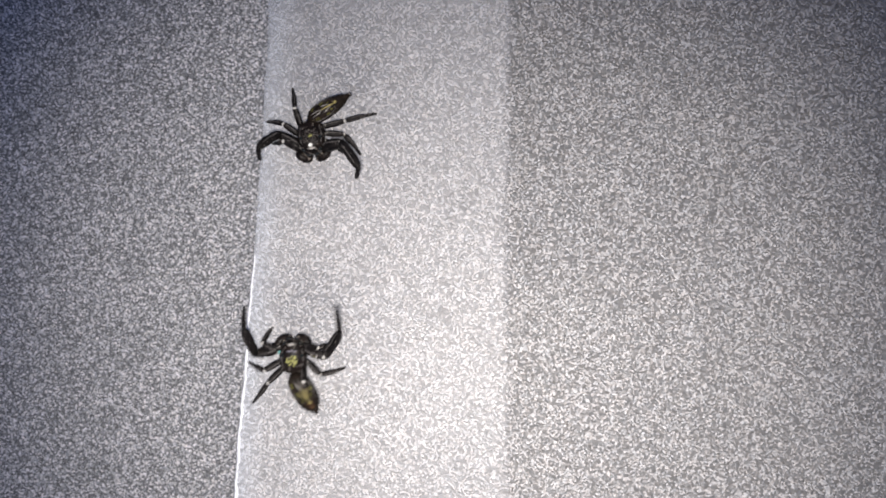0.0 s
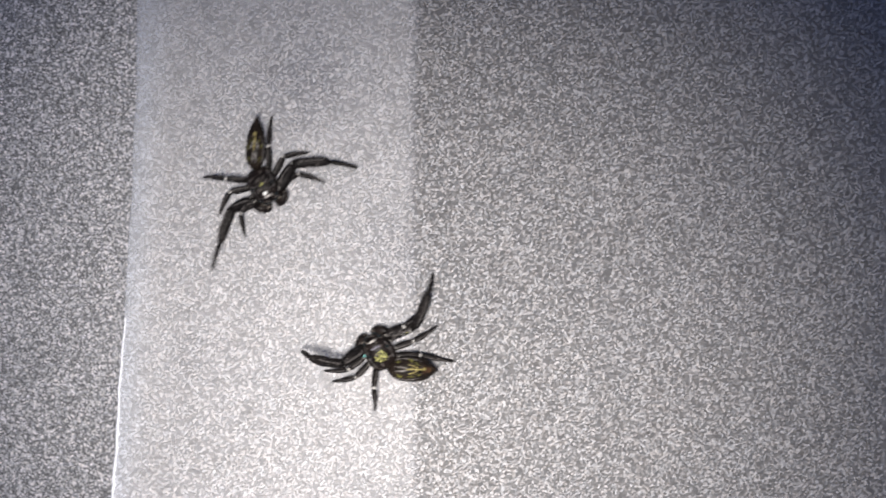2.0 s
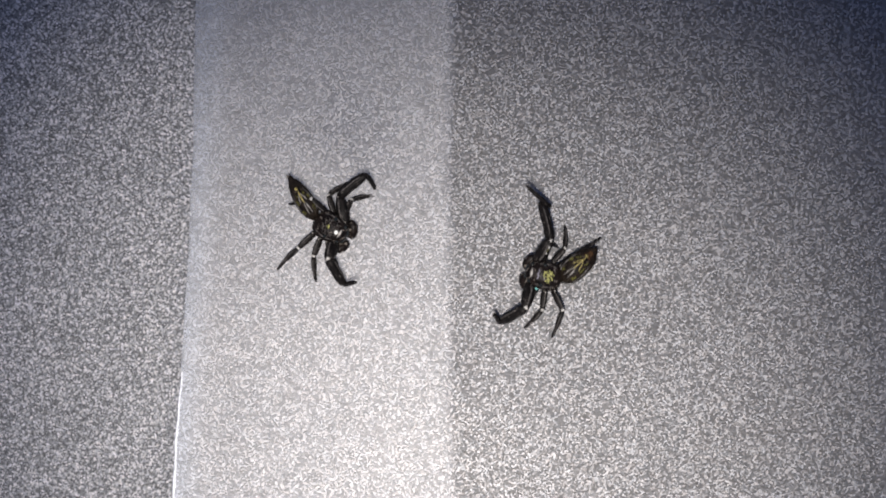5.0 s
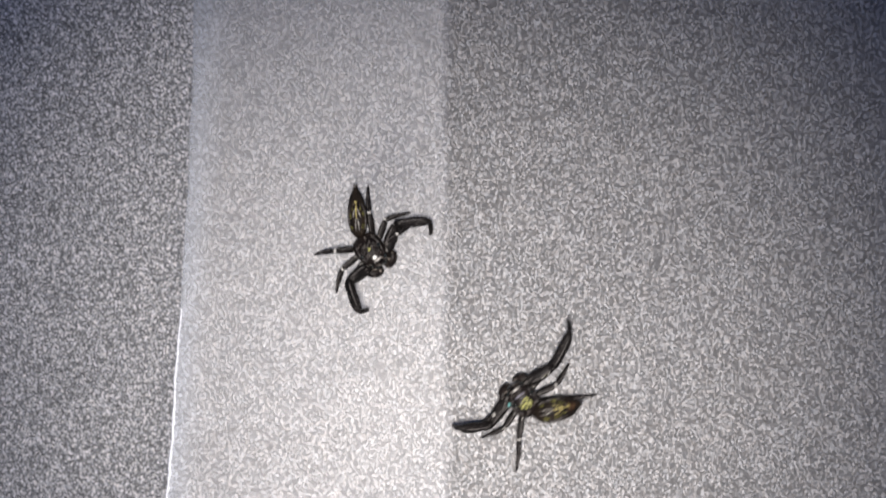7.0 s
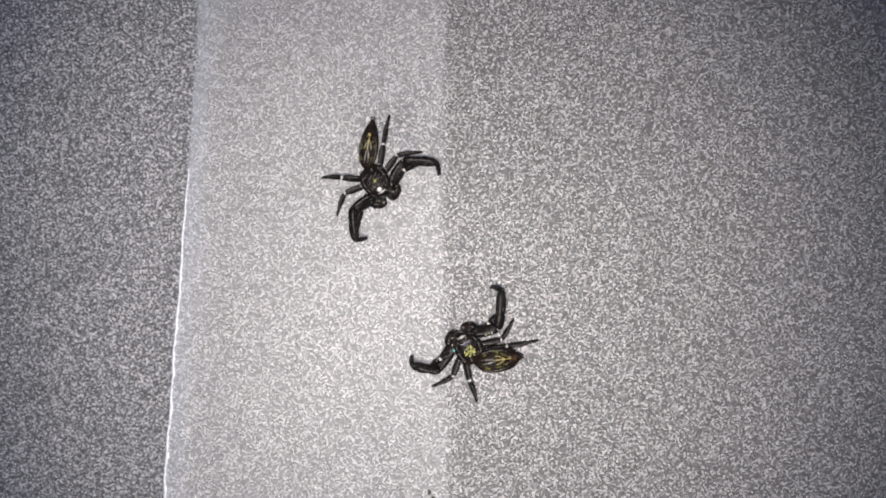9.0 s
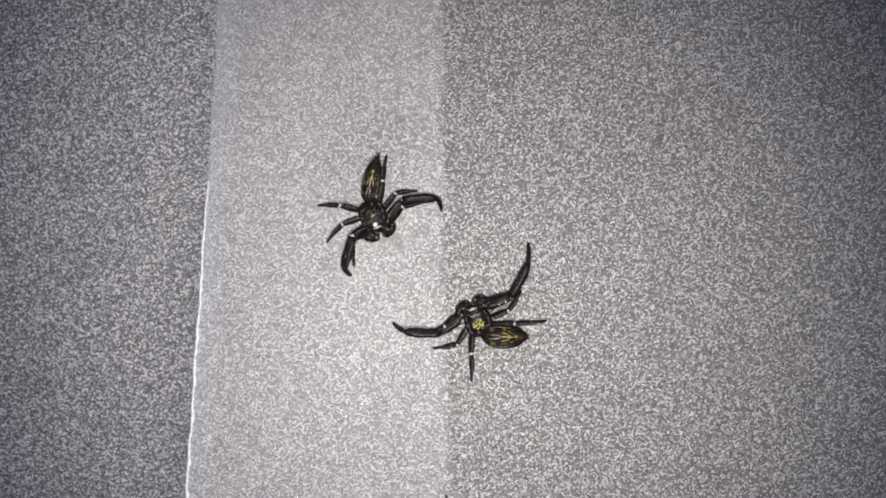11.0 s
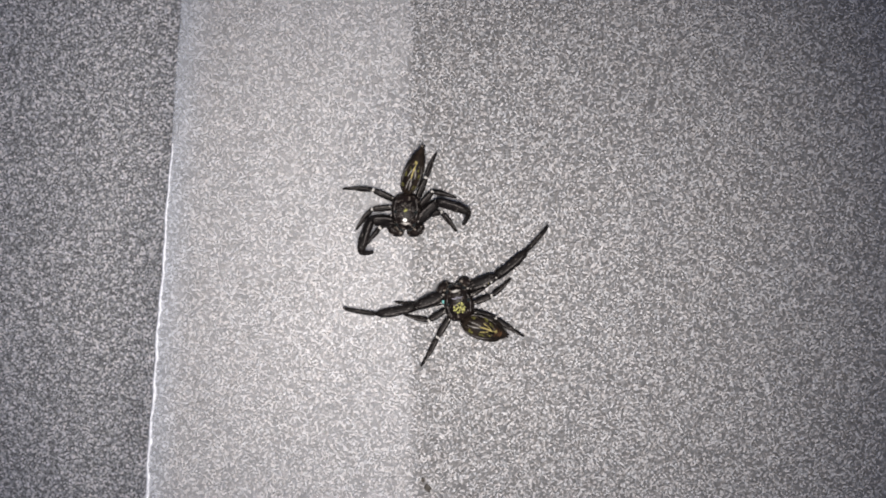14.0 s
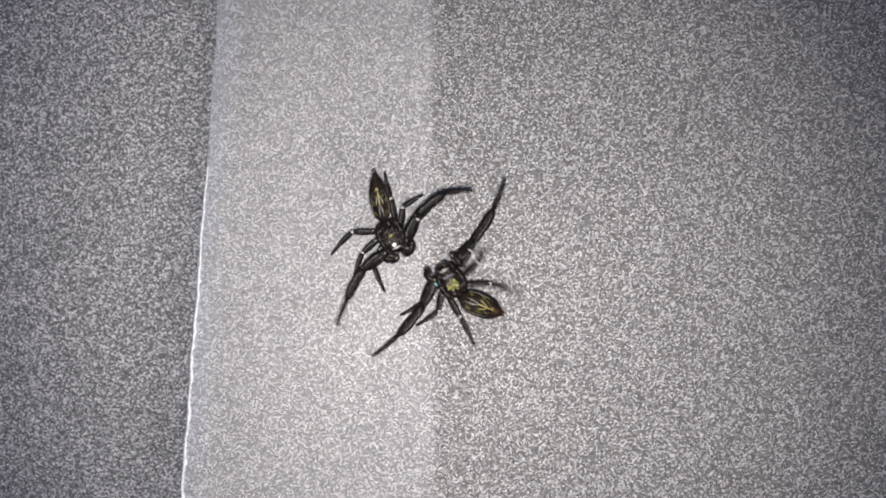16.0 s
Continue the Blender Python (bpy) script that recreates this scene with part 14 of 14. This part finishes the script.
    walk(SPIDER_B["four_left"][0], [
        (0, mmpose(-0.72, -0.68, 0.85, 20.9, 0.0, 136.4)), (0.1, mmpose(-0.72, -0.68, 0.85, 20.9, 0.0, 136.4)), (0.2, mmpose(-0.72, -0.68, 0.85, 22.7, 0.0, 131.8)),
        (0.3, mmpose(-0.72, -0.68, 0.85, 22.7, 0.0, 131.8)), (0.5, mmpose(-0.72, -0.68, 0.85, 22.7, 0.0, 131.8)),
        (0.6, mmpose(-0.72, -0.68, 0.85, 22.7, 0.0, 131.8)), (0.7, mmpose(-0.72, -0.68, 0.85, 22.7, 0.0, 131.8)),
        (0.8, mmpose(-0.72, -0.68, 0.85, 43.3, 0.0, 144.7)), (0.9, mmpose(-0.72, -0.68, 0.85, 43.3, 0.0, 144.7)), (1, mmpose(-0.72, -0.68, 0.85, 43.3, 0.0, 144.7)),
        (1.1, mmpose(-0.72, -0.68, 0.85, 2.1, 0.0, 135.0)), (1.2, mmpose(-0.72, -0.68, 0.85, 2.1, 0.0, 135.0)), (1.5, mmpose(-0.72, -0.68, 0.85, 2.1, 0.0, 135.0)),
        (1.8, mmpose(-0.72, -0.68, 0.85, 2.1, 0.0, 135.0)), (1.9, mmpose(-0.72, -0.68, 0.85, 33.5, 0.0, 145.4)), (2, mmpose(-0.72, -0.68, 0.85, 33.5, 0.0, 145.4)),
        (2.1, mmpose(-0.72, -0.68, 0.85, 37.8, 0.0, 132.0)), (2.4, mmpose(-0.72, -0.68, 0.85, 37.8, 0.0, 132.0)),
        (2.5, mmpose(-0.72, -0.68, 0.85, 37.8, 0.0, 132.0)), (2.6, mmpose(-0.72, -0.68, 0.85, 3.3, 0.0, 124.9)), (2.7, mmpose(-0.72, -0.68, 0.85, 3.3, 0.0, 124.9)),
        (2.8, mmpose(-0.72, -0.68, 0.85, 3.3, 0.0, 124.9)), (3, mmpose(-0.72, -0.68, 0.85, 3.3, 0.0, 124.9)), (3.1, mmpose(-0.72, -0.68, 0.85, 3.3, 0.0, 124.9)),
        (3.2, mmpose(-0.72, -0.68, 0.85, 1.7, 0.0, 124.1)), (3.3, mmpose(-0.72, -0.68, 0.85, 1.7, 0.0, 124.1)), (3.4, mmpose(-0.72, -0.68, 0.85, 1.7, 0.0, 124.1)),
        (3.5, mmpose(-0.72, -0.68, 0.85, 1.7, 0.0, 124.1)), (3.9, mmpose(-0.72, -0.68, 0.85, 1.7, 0.0, 124.1)), (4, mmpose(-0.72, -0.68, 0.85, 4.2, 0.0, 108.7)),
        (4.1, mmpose(-0.72, -0.68, 0.85, 4.2, 0.0, 108.7)), (4.2, mmpose(-0.72, -0.68, 0.85, 1.7, 0.0, 124.1)), (6.3, mmpose(-0.72, -0.68, 0.85, 35.5, 0.0, 130.4)),
        (6.5, mmpose(-0.72, -0.68, 0.85, 35.5, 0.0, 130.4)), (6.6, mmpose(-0.72, -0.68, 0.85, 35.5, 0.0, 130.4)),
        (6.8, mmpose(-0.72, -0.68, 0.85, 2.9, 0.0, 136.2)), (7, mmpose(-0.72, -0.68, 0.85, 2.9, 0.0, 136.2)), (7.1, mmpose(-0.72, -0.68, 0.85, 39.9, 0.0, 144.6)),
        (7.5, mmpose(-0.72, -0.68, 0.85, 39.9, 0.0, 144.6)), (7.9, mmpose(-0.72, -0.68, 0.85, 39.9, 0.0, 144.6)), (8, mmpose(-0.72, -0.68, 0.85, 36.5, 0.0, 141.8)),
        (8.1, mmpose(-0.72, -0.68, 0.85, 34.6, 0.0, 166.2)), (8.2, mmpose(-0.72, -0.68, 0.85, 34.6, 0.0, 166.2)),
        (8.3, mmpose(-0.72, -0.68, 0.85, 34.6, 0.0, 166.2)), (8.5, mmpose(-0.72, -0.68, 0.85, 34.6, 0.0, 166.2)),
        (8.7, mmpose(-0.72, -0.68, 0.85, 34.6, 0.0, 166.2)), (10.8, mmpose(-0.72, -0.68, 0.85, 27.6, 0.0, 156.7)),
        (11, mmpose(-0.72, -0.68, 0.85, 27.7, 0.0, 156.9)), (11.2, mmpose(-0.72, -0.68, 0.85, 27.7, 0.0, 156.8)),
        (11.3, mmpose(-0.72, -0.68, 0.85, 27.5, 0.0, 156.4)), (11.4, mmpose(-0.72, -0.68, 0.85, 49.8, 0.0, 132.5)),
        (11.5, mmpose(-0.72, -0.68, 0.85, 48.7, 0.0, 134.0)), (11.6, mmpose(-0.72, -0.68, 0.85, 47.4, 0.0, 146.8)),
        (12, mmpose(-0.72, -0.68, 0.85, 47.4, 0.0, 146.7)), (12.2, mmpose(-0.72, -0.68, 0.85, 47.5, 0.0, 146.6)),
        (12.3, mmpose(-0.72, -0.68, 0.85, 15.6, 0.0, 151.9)), (12.4, mmpose(-0.72, -0.68, 0.85, 16.2, 0.0, 152.9)),
        (12.5, mmpose(-0.72, -0.68, 0.85, 17.0, 0.0, 151.4)), (13, mmpose(-0.72, -0.68, 0.85, 15.3, 0.0, 133.3)),
        (13.4, mmpose(-0.72, -0.68, 0.85, 15.4, 0.0, 133.8)), (13.5, mmpose(-0.72, -0.68, 0.85, 8.5, 0.0, 160.1)),
        (13.6, mmpose(-0.72, -0.68, 0.85, -0.0, 0.0, 135.7)), (14, mmpose(-0.72, -0.68, 0.85, -0.1, 0.0, 135.3)),
        (14.3, mmpose(-0.72, -0.68, 0.85, -0.1, 0.0, 135.3)), (14.4, mmpose(-0.72, -0.68, 0.85, 28.0, 0.0, 161.2)),
        (14.5, mmpose(-0.72, -0.68, 0.85, 27.9, 0.0, 161.8)), (14.6, mmpose(-0.72, -0.68, 0.85, -4.3, 0.0, 170.1)),
        (15, mmpose(-0.72, -0.68, 0.85, -4.3, 0.0, 170.1)), (15.2, mmpose(-0.72, -0.68, 0.85, -4.3, 0.0, 170.1)),
        (15.3, mmpose(-0.72, -0.68, 0.85, -4.1, 0.0, 158.2)), (15.4, mmpose(-0.72, -0.68, 0.85, -4.8, 0.0, 157.2)),
        (15.5, mmpose(-0.72, -0.68, 0.85, -4.8, 0.0, 157.1)), (15.9, mmpose(-0.72, -0.68, 0.85, -4.7, 0.0, 157.3)),
        (16, mmpose(-0.72, -0.68, 0.85, -0.2, 0.0, 178.3)),])
    walk(SPIDER_B["four_left"][1], [
        (0, mmpose(0, 1.85, 0, -56.6, 0.0, 0.0)), (0.1, mmpose(0, 1.85, 0, -56.6, 0.0, 0.0)), (0.2, mmpose(0, 1.85, 0, -60.1, 0.0, 0.0)),
        (0.3, mmpose(0, 1.85, 0, -60.1, 0.0, 0.0)), (0.5, mmpose(0, 1.85, 0, -60.1, 0.0, 0.0)), (0.6, mmpose(0, 1.85, 0, -60.1, 0.0, 0.0)),
        (0.7, mmpose(0, 1.85, 0, -60.1, 0.0, 0.0)), (0.8, mmpose(0, 1.85, 0, -81.0, 0.0, -180.0)), (0.9, mmpose(0, 1.85, 0, -81.0, 0.0, -180.0)),
        (1, mmpose(0, 1.85, 0, -81.0, 0.0, -180.0)), (1.1, mmpose(0, 1.85, 0, -21.7, 0.0, -34.3)), (1.2, mmpose(0, 1.85, 0, -21.7, 0.0, -34.3)),
        (1.5, mmpose(0, 1.85, 0, -21.7, 0.0, -34.3)), (1.8, mmpose(0, 1.85, 0, -21.7, 0.0, -34.3)), (1.9, mmpose(0, 1.85, 0, -80.3, 0.0, 0.0)),
        (2, mmpose(0, 1.85, 0, -80.3, 0.0, 0.0)), (2.1, mmpose(0, 1.85, 0, -88.5, 0.0, 0.0)), (2.4, mmpose(0, 1.85, 0, -88.5, 0.0, 0.0)),
        (2.5, mmpose(0, 1.85, 0, -88.5, 0.0, 0.0)), (2.6, mmpose(0, 1.85, 0, -22.7, 0.0, -31.9)), (2.7, mmpose(0, 1.85, 0, -22.7, 0.0, -31.9)),
        (2.8, mmpose(0, 1.85, 0, -22.7, 0.0, -31.9)), (3, mmpose(0, 1.85, 0, -22.7, 0.0, -31.9)), (3.1, mmpose(0, 1.85, 0, -22.7, 0.0, -31.9)),
        (3.2, mmpose(0, 1.85, 0, -17.9, 0.0, -25.4)), (3.3, mmpose(0, 1.85, 0, -17.9, 0.0, -25.4)), (3.4, mmpose(0, 1.85, 0, -17.9, 0.0, -25.4)),
        (3.5, mmpose(0, 1.85, 0, -17.9, 0.0, -25.4)), (3.9, mmpose(0, 1.85, 0, -17.9, 0.0, -25.4)), (4, mmpose(0, 1.85, 0, -19.8, 0.0, -18.8)),
        (4.1, mmpose(0, 1.85, 0, -19.8, 0.0, -18.8)), (4.2, mmpose(0, 1.85, 0, -17.9, 0.0, -25.4)), (6.3, mmpose(0, 1.85, 0, -80.1, 0.0, -84.9)),
        (6.5, mmpose(0, 1.85, 0, -80.1, 0.0, -84.9)), (6.6, mmpose(0, 1.85, 0, -80.1, 0.0, -84.9)), (6.8, mmpose(0, 1.85, 0, -23.8, 0.0, 0.0)),
        (7, mmpose(0, 1.85, 0, -23.8, 0.0, 0.0)), (7.1, mmpose(0, 1.85, 0, -87.4, 0.0, -180.0)), (7.5, mmpose(0, 1.85, 0, -87.4, 0.0, -180.0)),
        (7.9, mmpose(0, 1.85, 0, -87.4, 0.0, -180.0)), (8, mmpose(0, 1.85, 0, -69.6, 0.0, -26.0)), (8.1, mmpose(0, 1.85, 0, -82.4, 0.0, 0.0)),
        (8.2, mmpose(0, 1.85, 0, -82.4, 0.0, 0.0)), (8.3, mmpose(0, 1.85, 0, -82.4, 0.0, 0.0)), (8.5, mmpose(0, 1.85, 0, -82.4, 0.0, 0.0)),
        (8.7, mmpose(0, 1.85, 0, -82.4, 0.0, 0.0)), (10.8, mmpose(0, 1.85, 0, -59.8, 0.0, 1.6)), (11, mmpose(0, 1.85, 0, -59.9, 0.0, 1.3)),
        (11.2, mmpose(0, 1.85, 0, -59.8, 0.0, 1.4)), (11.3, mmpose(0, 1.85, 0, -59.5, 0.0, 2.2)), (11.4, mmpose(0, 1.85, 0, -83.3, 0.0, 157.1)),
        (11.5, mmpose(0, 1.85, 0, -85.1, 0.0, 162.3)), (11.6, mmpose(0, 1.85, 0, -88.7, 0.0, 176.8)), (12, mmpose(0, 1.85, 0, -88.8, 0.0, 176.9)),
        (12.2, mmpose(0, 1.85, 0, -88.8, 0.0, 176.7)), (12.3, mmpose(0, 1.85, 0, -38.8, 0.0, -29.8)), (12.4, mmpose(0, 1.85, 0, -39.7, 0.0, -31.2)),
        (12.5, mmpose(0, 1.85, 0, -40.8, 0.0, -31.6)), (13, mmpose(0, 1.85, 0, -40.1, 0.0, 5.8)), (13.4, mmpose(0, 1.85, 0, -40.2, 0.0, 5.3)),
        (13.5, mmpose(0, 1.85, 0, -28.8, 0.0, -54.3)), (13.6, mmpose(0, 1.85, 0, -13.3, 0.0, 2.2)), (14, mmpose(0, 1.85, 0, -12.8, 0.0, 2.5)),
        (14.3, mmpose(0, 1.85, 0, -12.9, 0.0, 2.5)), (14.4, mmpose(0, 1.85, 0, -60.0, 0.0, 3.6)), (14.5, mmpose(0, 1.85, 0, -60.0, 0.0, 2.8)),
        (14.6, mmpose(0, 1.85, 0, -4.9, 0.0, -0.2)), (15, mmpose(0, 1.85, 0, -4.9, 0.0, -0.2)), (15.2, mmpose(0, 1.85, 0, -4.8, 0.0, -0.1)),
        (15.3, mmpose(0, 1.85, 0, -4.9, 0.0, 0.2)), (15.4, mmpose(0, 1.85, 0, -5.2, 0.0, -0.2)), (15.5, mmpose(0, 1.85, 0, -5.2, 0.0, -0.1)),
        (15.9, mmpose(0, 1.85, 0, -5.1, 0.0, -0.2)), (16, mmpose(0, 1.85, 0, -15.1, 0.0, -2.8)),])
    walk(SPIDER_B["palp_right"], [
        (0, mmpose(0.62, 0.78, 0.95, 0.0, 0.0, 0.0)), (0.4, mmpose(0.62, 0.78, 0.95, 0.0, 0.0, 0.0)), (0.9, mmpose(0.62, 0.78, 0.95, 0.0, 0.0, 12.0)),
        (1.2, mmpose(0.62, 0.78, 0.95, 0.0, 0.0, 0.0)), (7.8, mmpose(0.62, 0.78, 0.95, 0.0, 0.0, 0.0)), (8, mmpose(0.62, 0.78, 0.95, 10.0, 0.0, -14.0)),
        (8.2, mmpose(0.62, 0.78, 0.95, 0.0, 0.0, 0.0)), (11.2, mmpose(0.62, 0.78, 0.95, 0.0, 0.0, 0.0)), (11.35, mmpose(0.62, 0.78, 0.95, 6.0, 0.0, -12.0)),
        (11.5, mmpose(0.62, 0.78, 0.95, 4.0, 0.0, -6.0)), (12.1, mmpose(0.62, 0.78, 0.95, 0.0, 0.0, 0.0)), (12.4, mmpose(0.62, 0.78, 0.95, 4.0, 0.0, -8.0)),
        (13.3, mmpose(0.62, 0.78, 0.95, 2.0, 0.0, -4.0)), (13.5, mmpose(0.62, 0.78, 0.95, 8.0, 0.0, -14.0)), (14.3, mmpose(0.62, 0.78, 0.95, 8.0, 0.0, -16.0)),
        (14.5, mmpose(0.62, 0.94, 0.95, 12.0, 0.0, -56.0)), (14.9, mmpose(0.62, 0.94, 0.95, 14.0, 0.0, -64.0)), (15.4, mmpose(0.62, 0.94, 0.95, 14.0, 0.0, -64.0)),
        (16, mmpose(0.62, 0.94, 0.95, 10.0, 0.0, -52.0)),])
    walk(SPIDER_B["palp_left"], [
        (0, mmpose(-0.62, 0.78, 0.95, 0.0, 0.0, 0.0)), (0.4, mmpose(-0.62, 0.78, 0.95, 0.0, 0.0, 0.0)), (0.9, mmpose(-0.62, 0.78, 0.95, 0.0, 0.0, -12.0)),
        (1.2, mmpose(-0.62, 0.78, 0.95, 0.0, 0.0, 0.0)), (7.8, mmpose(-0.62, 0.78, 0.95, 0.0, 0.0, 0.0)), (8, mmpose(-0.62, 0.78, 0.95, 10.0, 0.0, 14.0)),
        (8.2, mmpose(-0.62, 0.78, 0.95, 0.0, 0.0, 0.0)), (11.2, mmpose(-0.62, 0.78, 0.95, 0.0, 0.0, 0.0)), (11.35, mmpose(-0.62, 0.78, 0.95, 6.0, 0.0, 12.0)),
        (11.5, mmpose(-0.62, 0.78, 0.95, 4.0, 0.0, 6.0)), (12.1, mmpose(-0.62, 0.78, 0.95, 0.0, 0.0, 0.0)), (12.4, mmpose(-0.62, 0.78, 0.95, 4.0, 0.0, 8.0)),
        (13.3, mmpose(-0.62, 0.78, 0.95, 2.0, 0.0, 4.0)), (13.5, mmpose(-0.62, 0.78, 0.95, 8.0, 0.0, 14.0)), (14.3, mmpose(-0.62, 0.78, 0.95, 8.0, 0.0, 16.0)),
        (14.5, mmpose(-0.62, 0.94, 0.95, 12.0, 0.0, 56.0)), (14.9, mmpose(-0.62, 0.94, 0.95, 14.0, 0.0, 64.0)), (15.4, mmpose(-0.62, 0.94, 0.95, 14.0, 0.0, 64.0)),
        (16, mmpose(-0.62, 0.94, 0.95, 10.0, 0.0, 52.0)),])


motions()
